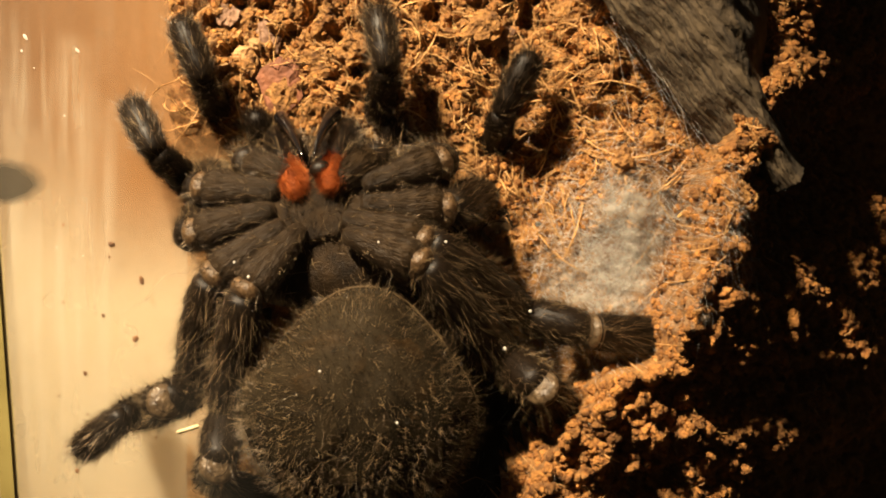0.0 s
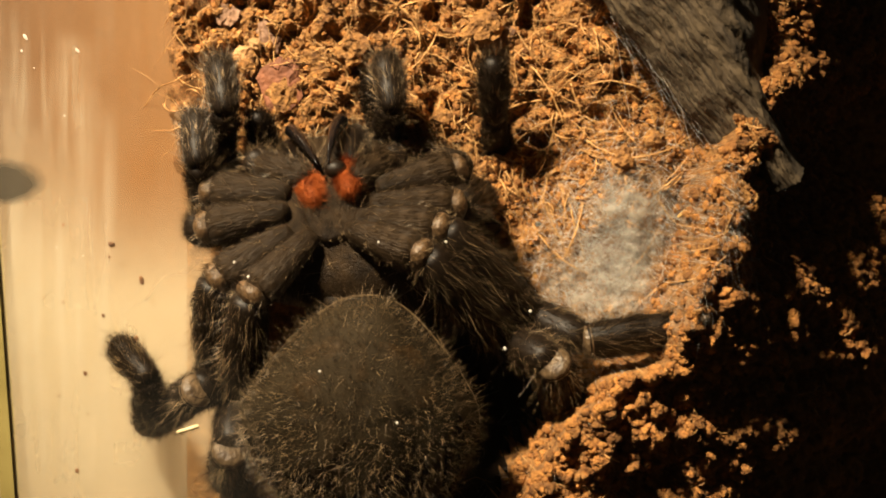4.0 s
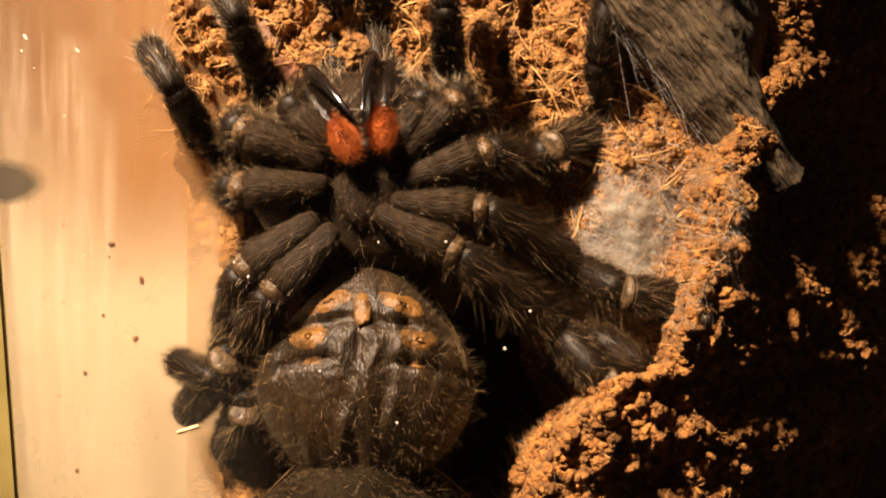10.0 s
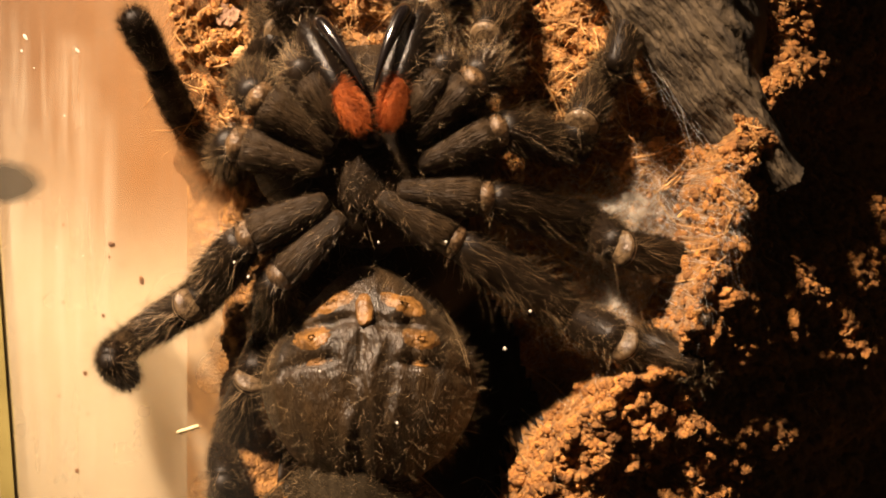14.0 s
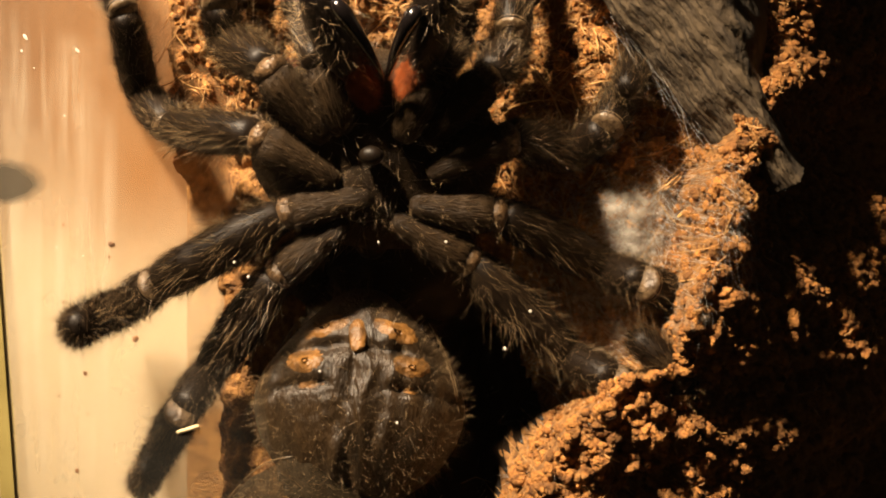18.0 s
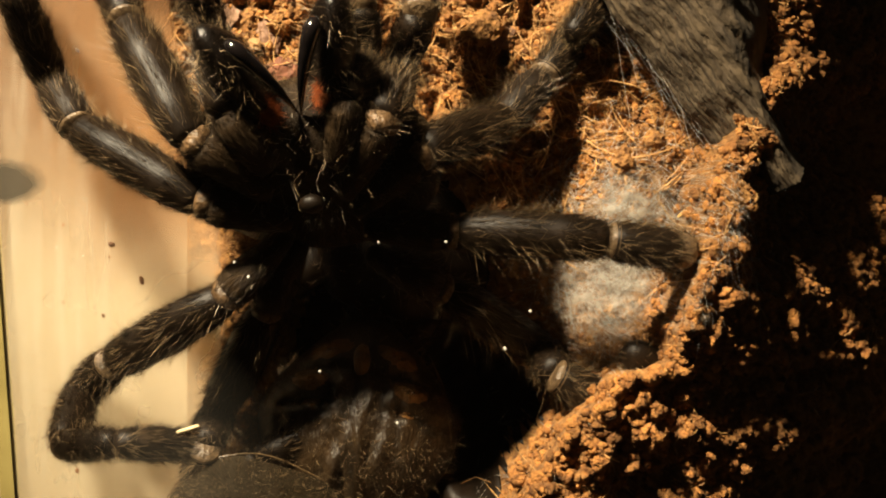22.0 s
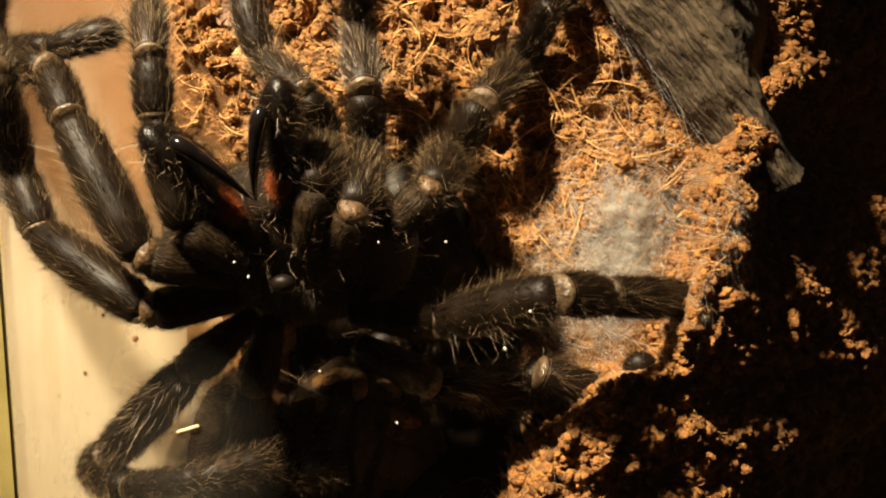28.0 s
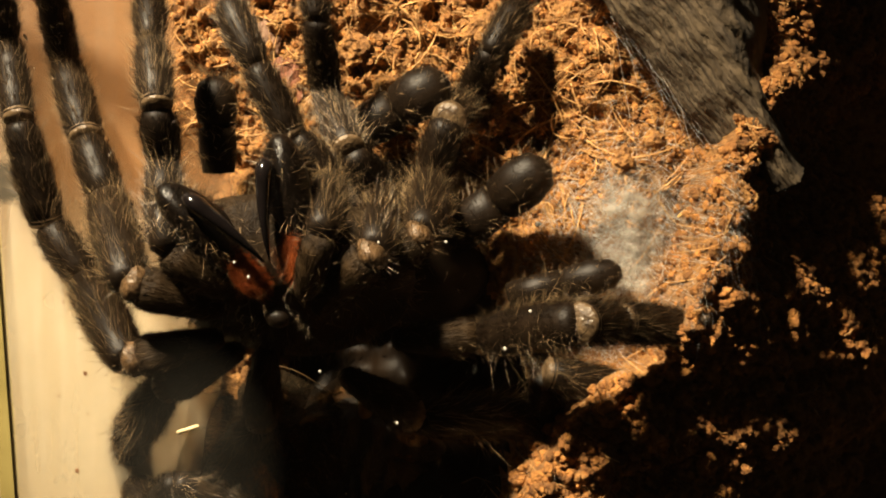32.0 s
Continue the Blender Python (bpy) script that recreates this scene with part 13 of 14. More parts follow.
    walk(limbs["R4_coxa"], [(0, P(2.41,-2.43,-0.11,83.3,-29.6,65.5)), (1, P(2.1,-2.28,-0.14,82.8,-29.4,64.9)), (1.5, P(1.95,-2.2,-0.16,82.5,-29.3,64.6)), (2, P(1.81,-2.12,-0.18,82.2,-29.2,64.4)), (2.5, P(1.69,-2.05,-0.19,82.1,-29.1,64)), (3, P(1.52,-1.95,-0.22,81.7,-29.1,63.6)), (3.6, P(1.27,-1.81,-0.26,80.2,-29,65)), (4.2, P(1.03,-1.69,-0.32,78.5,-28.9,66.9)), (4.8, P(0.77,-1.57,-0.4,76.8,-28.7,68.6)), (5.4, P(0.48,-1.43,-0.5,75.1,-28.3,70.1)), (6, P(0.23,-1.34,-0.61,73.4,-27.4,71.8)), (6.5, P(0.39,-1.42,-0.53,75,-26.5,71)), (7, P(0.5,-1.47,-0.47,76.8,-24.9,69.9)), (7.5, P(0.59,-1.47,-0.4,79.2,-23.1,66.6)), (8, P(0.7,-1.49,-0.34,81.8,-19.8,63.2)), (8.5, P(0.87,-1.55,-0.29,84.2,-15.3,60)), (9, P(1.03,-1.62,-0.25,85.7,-11.4,57.4)), (10, P(0.95,-1.65,-0.25,86.4,-4.9,61.8)), (11, P(0.91,-1.7,-0.23,87.5,-0.5,66.3)), (12, P(0.63,-1.57,-0.23,88.3,2.2,65.6)), (13, P(0.38,-1.43,-0.22,89.3,5,64.9)), (14, P(0.5,-1.33,-0.22,89.3,8.4,58.4)), (15, P(0.71,-1.51,-0.21,89.6,8.9,60.9)), (16, P(0.89,-1.66,-0.2,90.1,9.3,64)), (17, P(1.1,-1.79,-0.19,90.6,9.8,66.6)), (18, P(2.11,-2.26,-0.2,90.5,18.3,63.5)), (19, P(2.72,-2.81,-0.09,84.6,29.3,51.3)), (20, P(2.58,-2.78,-0.05,81.2,35.8,46.2)), (21, P(3.68,-3.6,0.29,76.6,37.3,44.1)), (22, P(4.08,-3.65,0.22,79.5,38.3,50)), (23, P(3.41,-3.32,0.14,79,37.8,47.1)), (24, P(3.68,-3.38,0.1,81,39.1,50.8)), (25, P(5.49,-3.88,0.06,85.4,40.7,61.3)), (26, P(5.56,-4.07,0.24,82.6,39.9,57.6)), (27, P(5.63,-4.3,0.43,80,38.6,54)), (28, P(5.77,-4.56,0.64,77.5,37.7,50.7)), (28.5, P(5.68,-4.4,0.51,79,38.1,52.7)), (29, P(5.54,-4.21,0.36,80.9,38.6,55.1)), (29.5, P(5.45,-4.03,0.21,83,39.1,57.8)), (30, P(5.36,-3.89,0.09,84.8,39.4,60.1)), (31, P(5.2,-4.05,0.29,81.2,38.9,54.8)), (32, P(5.07,-4.25,0.5,77.6,38.1,49.4))])
    walk(limbs["R4_trochanter"], [(0, P(9.36,-6.1,0.69,83.3,-29.6,65.5)), (1, P(9,-6.04,0.72,82.8,-29.4,64.9)), (1.5, P(8.81,-6.01,0.74,82.5,-29.3,64.6)), (2, P(8.64,-5.97,0.76,82.2,-29.2,64.4)), (2.5, P(8.49,-5.96,0.76,82.1,-29.1,64)), (3, P(8.27,-5.92,0.78,81.7,-29.1,63.6)), (3.6, P(8.05,-5.69,0.91,80.2,-29,65)), (4.2, P(7.85,-5.43,1.06,78.5,-28.9,66.9)), (4.8, P(7.62,-5.18,1.19,76.8,-28.7,68.6)), (5.4, P(7.33,-4.94,1.29,75.1,-28.3,70.1)), (6, P(7.1,-4.69,1.4,73.4,-27.4,71.8)), (6.5, P(7.3,-4.76,1.31,75,-26.5,71)), (7, P(7.46,-4.84,1.18,76.8,-24.9,69.9)), (7.5, P(7.48,-5.09,0.95,79.2,-23.1,66.6)), (8, P(7.51,-5.36,0.71,81.8,-19.8,63.2)), (8.5, P(7.57,-5.66,0.49,84.2,-15.3,60)), (9, P(7.6,-5.97,0.33,85.7,-11.4,57.4)), (10, P(7.87,-5.41,0.24,86.4,-4.9,61.8)), (11, P(8.14,-4.88,0.11,87.5,-0.5,66.3)), (12, P(7.82,-4.82,0,88.3,2.2,65.6)), (13, P(7.53,-4.77,-0.12,89.3,5,64.9)), (14, P(7.24,-5.45,-0.12,89.3,8.4,58.4)), (15, P(7.62,-5.34,-0.16,89.6,8.9,60.9)), (16, P(7.99,-5.13,-0.21,90.1,9.3,64)), (17, P(8.35,-4.93,-0.27,90.6,9.8,66.6)), (18, P(9.16,-5.81,-0.28,90.5,18.3,63.5)), (19, P(9.08,-7.45,0.56,84.6,29.3,51.3)), (20, P(8.71,-7.67,0.93,81.2,35.8,46.2)), (21, P(9.82,-8.34,1.75,76.6,37.3,44.1)), (22, P(10.6,-7.96,1.35,79.5,38.3,50)), (23, P(9.72,-7.92,1.33,79,37.8,47.1)), (24, P(10.22,-7.7,1.06,81,39.1,50.8)), (25, P(12.6,-7.3,0.54,85.4,40.7,61.3)), (26, P(12.53,-7.71,1.02,82.6,39.9,57.6)), (27, P(12.43,-8.17,1.51,80,38.6,54)), (28, P(12.4,-8.64,2,77.5,37.7,50.7)), (28.5, P(12.41,-8.36,1.7,79,38.1,52.7)), (29, P(12.38,-8.04,1.34,80.9,38.6,55.1)), (29.5, P(12.41,-7.7,0.96,83,39.1,57.8)), (30, P(12.41,-7.41,0.65,84.8,39.4,60.1)), (31, P(12.02,-7.93,1.23,81.2,38.9,54.8)), (32, P(11.61,-8.48,1.83,77.6,38.1,49.4))])
    walk(limbs["R4_femur"], [(0, P(9.8,-6.33,0.74,146.6,-19.8,35.2)), (1, P(9.43,-6.28,0.78,149.5,-20.9,35.4)), (1.5, P(9.24,-6.25,0.79,151.2,-21.6,35.5)), (2, P(9.07,-6.21,0.82,152.6,-22.1,35.5)), (2.5, P(8.92,-6.21,0.82,153.8,-22.5,35.5)), (3, P(8.7,-6.17,0.84,153.7,-22.7,35.5)), (3.6, P(8.48,-5.94,0.99,152.7,-22.1,35.6)), (4.2, P(8.28,-5.66,1.15,150.7,-21.2,35.9)), (4.8, P(8.05,-5.4,1.29,148.3,-20.1,36.4)), (5.4, P(7.76,-5.16,1.41,145.6,-18.9,36.6)), (6, P(7.53,-4.9,1.53,143.4,-17.2,36.1)), (6.5, P(7.74,-4.98,1.42,142.9,-16.6,36.5)), (7, P(7.9,-5.05,1.28,141.4,-15.2,36.9)), (7.5, P(7.92,-5.32,1.04,139.8,-14.8,38.5)), (8, P(7.94,-5.6,0.78,137.6,-14.3,40.6)), (8.5, P(7.99,-5.92,0.54,134.4,-13,42.5)), (9, P(8.02,-6.24,0.37,129.8,-12.2,45.5)), (10, P(8.31,-5.65,0.27,118.1,-8.2,49.1)), (11, P(8.59,-5.08,0.13,110.6,-5.9,52.6)), (12, P(8.28,-5.02,0.01,109.1,-4.4,54.7)), (13, P(7.99,-4.99,-0.11,107.4,-2.3,55.5)), (14, P(7.67,-5.71,-0.12,101.1,1.4,54.1)), (15, P(8.05,-5.59,-0.16,99.7,2.4,52.5)), (16, P(8.44,-5.35,-0.21,98.3,3.3,52.1)), (17, P(8.8,-5.13,-0.28,96.2,4.1,50.6)), (18, P(9.61,-6.03,-0.28,92.3,11.3,46.4)), (19, P(9.48,-7.75,0.6,91.1,21.1,49.3)), (20, P(9.09,-7.98,1,75.9,27.7,47.2)), (21, P(10.21,-8.64,1.84,86.2,28.5,42)), (22, P(11.02,-8.24,1.42,87,28.1,42.6)), (23, P(10.12,-8.21,1.41,91.8,27.9,48.3)), (24, P(10.63,-7.98,1.13,102,29,49.5)), (25, P(13.05,-7.51,0.57,102.5,28.8,57.2)), (26, P(12.97,-7.95,1.07,105.1,27.7,60.5)), (27, P(12.86,-8.42,1.58,107.6,26,63.8)), (28, P(12.82,-8.89,2.08,110,24.7,66.7)), (28.5, P(12.83,-8.61,1.77,109.2,24.8,67)), (29, P(12.82,-8.28,1.4,108.3,25,67.8)), (29.5, P(12.85,-7.93,1.01,107.8,25.3,68)), (30, P(12.85,-7.64,0.68,107.1,25.4,68.3)), (31, P(12.45,-8.18,1.29,106.9,24.3,72.4)), (32, P(12.02,-8.75,1.92,106.4,23,77))])
    walk(limbs["R4_patella"], [(0, P(17.2,-10.2,-9.87,51.4,-25.5,49.8)), (1, P(16.78,-9.46,-10.09,50.2,-22.1,53.1)), (1.5, P(16.56,-9.02,-10.21,50.1,-20.6,54.4)), (2, P(16.34,-8.66,-10.3,49.8,-18.9,56)), (2.5, P(16.15,-8.38,-10.37,49.5,-17.7,57.2)), (3, P(15.98,-8.31,-10.32,50.4,-16.9,58)), (3.6, P(15.76,-8.35,-10.12,53.7,-17.9,57.2)), (4.2, P(15.6,-8.51,-9.84,59.2,-20.3,54.5)), (4.8, P(15.43,-8.78,-9.5,65.8,-22.5,51.3)), (5.4, P(15.2,-9.13,-9.14,72,-24,48.1)), (6, P(14.86,-9.52,-8.83,76.5,-24.3,46.3)), (6.5, P(15.05,-9.71,-8.89,71.4,-24.5,42.3)), (7, P(15.17,-10.11,-8.9,62,-24.1,40.5)), (7.5, P(15.4,-10.5,-8.93,53.5,-23.2,40.1)), (8, P(15.73,-10.91,-8.88,62.8,-19.4,42.1)), (8.5, P(16.07,-11.59,-8.68,42.9,-13,45.1)), (9, P(16.7,-12.2,-8.08,21.9,-15,41.6)), (10, P(17.91,-12.77,-6.01,62.8,-9.7,43.9)), (11, P(18.93,-12.37,-4.6,46.7,0.9,54.4)), (12, P(18.88,-12.13,-4.4,46.2,4.4,54.8)), (13, P(18.69,-12.15,-4.15,47.1,6.6,54.1)), (14, P(18.36,-13.54,-2.71,35.1,13.4,56.7)), (15, P(18.55,-13.77,-2.42,38.1,13.3,57.5)), (16, P(18.91,-13.64,-2.16,42.3,13,59.4)), (17, P(19.11,-13.73,-1.74,46.8,13.2,60.4)), (18, P(19.31,-15.4,-0.82,26.3,24.2,60.8)), (19, P(19.65,-16.62,0.35,11.8,33,55)), (20, P(19.74,-15.75,3.92,-8.1,38.8,48.5)), (21, P(19.54,-18.37,2.62,-15.1,34,46.2)), (22, P(20.4,-17.93,2.04,-22,28.7,45.8)), (23, P(20.07,-17.33,1.03,-18.2,31.7,43.3)), (24, P(19.79,-17.59,-1.32,-15.9,38.3,43.3)), (25, P(23.36,-15.84,-1.98,-31.4,27.6,51.4)), (26, P(23.5,-15.79,-2.03,-40.7,34.5,45.4)), (27, P(23.62,-15.7,-2.09,-51.4,39.7,38.3)), (28, P(23.71,-15.68,-2.11,-62.1,42.7,31.9)), (28.5, P(23.84,-15.32,-2.25,-62.4,43.5,30.7)), (29, P(24,-14.79,-2.45,-61.5,44.1,31)), (29.5, P(24.1,-14.39,-2.72,-61.3,44.8,31.1)), (30, P(24.21,-13.99,-2.89,-60.4,45.2,31.1)), (31, P(24.28,-13.62,-2.29,-75.5,48.7,18.3)), (32, P(24.31,-13.11,-1.58,-96.8,49.5,0.2))])
    walk(limbs["R4_tibia"], [(0, P(19.95,-14.81,-6.21,168.6,-21.3,38.5)), (1, P(19.83,-13.71,-6.24,166.3,-16.8,36.8)), (1.5, P(19.76,-13.12,-6.31,165.2,-14.7,35.9)), (2, P(19.69,-12.56,-6.33,164.2,-12.6,35)), (2.5, P(19.61,-12.13,-6.34,163.2,-11.2,34.3)), (3, P(19.58,-11.99,-6.36,163,-10.4,34)), (3.6, P(19.53,-12.18,-6.46,163.5,-11.1,34.6)), (4.2, P(19.48,-12.69,-6.72,165.8,-13.1,36)), (4.8, P(19.41,-13.28,-7.03,167.9,-15.2,37.6)), (5.4, P(19.25,-13.87,-7.3,169.8,-16.9,39)), (6, P(18.99,-14.34,-7.44,170.3,-17.2,39.7)), (6.5, P(18.57,-14.84,-7.01,169.2,-11.6,39)), (7, P(17.96,-15.29,-6.12,166.6,-1.4,37.3)), (7.5, P(17.6,-15.48,-5.38,162.4,5.1,35.9)), (8, P(18.88,-15.86,-6.07,139.4,11,32.8)), (8.5, P(18.44,-15.47,-4.03,117.7,5.1,42.8)), (9, P(17.15,-15.05,-2.26,133.6,-2.4,57.6)), (10, P(21.55,-17.29,-3.09,132.7,-2.4,65.3)), (11, P(22.81,-15.07,-0.14,140.4,7,60.4)), (12, P(22.91,-14.54,0.09,134.8,10.9,58.4)), (13, P(22.84,-14.53,0.25,130.4,13.1,58.1)), (14, P(22.16,-14.56,2.46,123.6,15.1,59.5)), (15, P(22.57,-14.93,2.56,125.4,15.7,60.7)), (16, P(23.22,-14.94,2.52,129,16,63.3)), (17, P(23.73,-15.19,2.59,132.1,16.4,64.7)), (18, P(22.99,-14.72,4.5,125.6,25,62.3)), (19, P(22.73,-14.54,5.68,114.7,36.4,58.2)), (20, P(21.73,-12.12,8.93,98,42.7,56.6)), (21, P(20.75,-14.66,7.82,76.9,44.4,53)), (22, P(20.67,-14.16,7.33,66,43.1,45.7)), (23, P(21.04,-13.62,6.28,59.7,42,42.5)), (24, P(21.39,-13.64,3.59,57.8,44.8,48.6)), (25, P(22.31,-11.72,2.94,77.1,47.2,56.2)), (26, P(22.45,-10.83,2.03,79.3,46.9,57.7)), (27, P(22.51,-10.11,1.03,79.3,46.1,58.1)), (28, P(22.42,-9.72,0.12,80,45.9,60)), (28.5, P(22.68,-9.3,-0.06,84.9,46.1,61.5)), (29, P(22.91,-8.78,-0.23,94.7,46.3,65.2)), (29.5, P(23.04,-8.37,-0.51,102,46.2,68.7)), (30, P(23.24,-7.98,-0.63,105.7,46.1,70.5)), (31, P(23.47,-7.26,-1.22,100,45.9,71.6)), (32, P(23.7,-6.66,-2.08,89,45.8,74.3))])
    walk(limbs["R4_metatarsus"], [(0, P(23.96,-14.14,-15.35,174.8,18.9,-33.2)), (1, P(23.5,-13.92,-15.54,-174,3.8,-34)), (1.5, P(23.24,-13.75,-15.66,-167.6,-5.7,-36)), (2, P(22.98,-13.6,-15.72,-161.5,-13.4,-38.5)), (2.5, P(22.78,-13.47,-15.73,-156.6,-18,-40.5)), (3, P(22.65,-13.44,-15.77,-153.6,-20.7,-42)), (3.6, P(22.66,-13.46,-15.87,-151.6,-21.9,-42.2)), (4.2, P(22.71,-13.39,-16.16,-149.7,-23.7,-42.2)), (4.8, P(22.72,-13.37,-16.47,-148.2,-24.8,-41.4)), (5.4, P(22.6,-13.45,-16.72,-146.5,-26.4,-41.2)), (6, P(22.31,-13.78,-16.86,-144.5,-28,-41.4)), (6.5, P(21.29,-15.06,-16.63,-142.8,-29.2,-41.2)), (7, P(19.55,-16.99,-15.85,-141.2,-31.2,-40.9)), (7.5, P(18.68,-18.43,-14.87,-139.1,-33.2,-39.8)), (8, P(21.19,-22.11,-13.53,-120.6,-39.9,-44.4)), (8.25, P(22.67,-22.18,-11.1,-61.8,-42.2,-64.6)), (8.5, P(24.15,-22.25,-8.67,-8.5,-30.9,-77.6)), (9, P(23.42,-18.68,-9.15,8.1,-24.6,-77.7)), (10, P(28.36,-20.1,-9.86,12.5,-31.8,-76.2)), (11, P(27.88,-19.04,-7.79,-2.4,-21.4,-73.9)), (12, P(28.26,-19.4,-6.82,-2.2,-20.4,-74.4)), (13, P(28.54,-19.8,-6.07,-1.8,-22.2,-74.4)), (14, P(28.61,-20.03,-2.88,-6.5,-25.6,-74)), (15, P(28.92,-20.28,-3.01,-10.8,-29.9,-71.8)), (16, P(29.39,-19.97,-3.52,-15.9,-34.7,-67.8)), (17, P(29.62,-20.06,-3.84,-18.7,-37.7,-65.2)), (18, P(29.06,-20.68,-0.77,-22.3,-44.8,-62.6)), (19, P(29.15,-21.43,2.33,-26.7,-55.6,-56)), (19.5, P(29.32,-19.89,5.12,-60.3,-45.9,-81.2)), (20, P(29.48,-18.35,7.91,-94.1,-46.8,-108.1)), (21, P(29.48,-19.26,9.44,84.7,-130.3,53.7)), (22, P(29.15,-18.55,10.3,87.8,-130.3,44.5)), (23, P(29.36,-17.71,10.03,88.7,-130.6,40.4)), (24, P(30.22,-16.43,7.37,86.6,-129.6,47.2)), (25, P(31.32,-15.79,4.45,-90.9,-51.2,-125.8)), (26, P(31.48,-14.94,3.3,-90.8,-50.8,-125.5)), (27, P(31.56,-14.17,2.31,-92.5,-50,-123.4)), (28, P(31.57,-13.56,1.33,-92.6,-49.6,-123)), (28.5, P(31.74,-13.49,0.55,-92.4,-49.6,-119.9)), (29, P(31.7,-13.5,-0.79,-91.4,-49.8,-114.5)), (29.5, P(31.61,-13.32,-1.95,-92.4,-49.8,-108.7)), (30, P(31.67,-13.03,-2.51,-93.2,-49.8,-106.2)), (31, P(32.42,-11.56,-2.43,-99.3,-49.9,-107)), (32, P(33.36,-9.25,-1.96,-109.8,-50.1,-108.4))])
    walk(limbs["R4_tarsus"], [(0, P(21.08,-13.24,-23.83,161.3,0,0)), (1, P(23.54,-12.81,-24.47,152.9,-24,9.7)), (1.5, P(25.09,-12.7,-24.4,148.8,-36.3,17.4)), (2, P(26.3,-12.58,-24.02,140.2,-46.4,26.7)), (2.5, P(27.04,-12.42,-23.59,130.8,-52.7,36.1)), (3, P(27.45,-12.36,-23.31,126.6,-55.4,41.8)), (3.6, P(27.73,-12.27,-23.21,125,-56.7,45.5)), (4.2, P(28.07,-12.12,-23.27,122.2,-58.2,50.8)), (4.8, P(28.26,-11.94,-23.42,118.8,-59,55.8)), (5.4, P(28.38,-11.91,-23.43,115.5,-59.6,60.6)), (6, P(28.35,-12.14,-23.33,112.7,-59.8,65)), (6.5, P(27.5,-13.27,-22.89,108.9,-59.2,68.4)), (7, P(26,-15.1,-21.84,103.9,-57.7,72.8)), (7.5, P(25.32,-16.29,-20.56,98.6,-55.6,78.3)), (8, P(28.71,-18.63,-17.04,118.2,-50.1,71)), (8.5, P(24.46,-17.5,-1.03,-164.9,-24.3,59.8)), (9, P(21.39,-15.32,-1.05,-115.6,-17.1,62.5)), (10, P(25.36,-16.07,-2.39,-117.2,-11.3,62.7)), (11, P(27.33,-15.79,0.58,-95.2,-6.5,65.3)), (12, P(27.75,-16.29,1.6,-102.8,-3.4,67.6)), (13, P(27.9,-16.44,2.26,-113.1,-0.2,68.5)), (14, P(28.53,-16.04,5.19,-127.2,4.1,69.4)), (15, P(29.15,-15.56,4.65,-121.5,3.2,68.6)), (16, P(29.82,-14.47,3.59,-112.6,1.3,66.5)), (17, P(30.05,-14.12,2.9,-102.2,0.1,62.4)), (18, P(29.39,-13.9,5.14,-108.8,6.2,55.2)), (19, P(28.78,-13.67,6.88,-107,12.5,41.4)), (19.5, P(33.33,-17.63,7.17,-146.8,-25,-2.4)), (20, P(37.87,-21.58,7.47,24.9,-101.1,136.4)), (21, P(36.33,-25.07,8.91,159.4,-95.7,-11.8)), (22, P(35.27,-25.14,10.08,-12.2,-78.9,156.5)), (23, P(35.07,-24.66,9.9,-11.1,-76.5,154.4)), (24, P(36.54,-22.83,7.03,-7.8,-80.4,154.6)), (25, P(38.56,-21.14,4.36,-2.4,-84.5,152.5)), (26, P(38.75,-20.24,3.22,-7.4,-85.1,158.2)), (27, P(38.9,-19.37,2.06,161,-94.5,-10.4)), (28, P(38.95,-18.72,1.07,156.1,-94.5,-4.3)), (28.5, P(39.4,-18.22,0.31,143.6,-92.9,8.9)), (29, P(39.82,-17.38,-0.94,58.8,-91.7,95.5)), (29.5, P(40.03,-16.48,-2.19,19.3,-93.9,136.6)), (30, P(40.19,-15.91,-2.84,14,-95,142.4)), (31, P(40.58,-15.22,-3.37,12.2,-95.5,143.6)), (32, P(40.65,-14.14,-3.92,10.7,-95.7,143.9))])
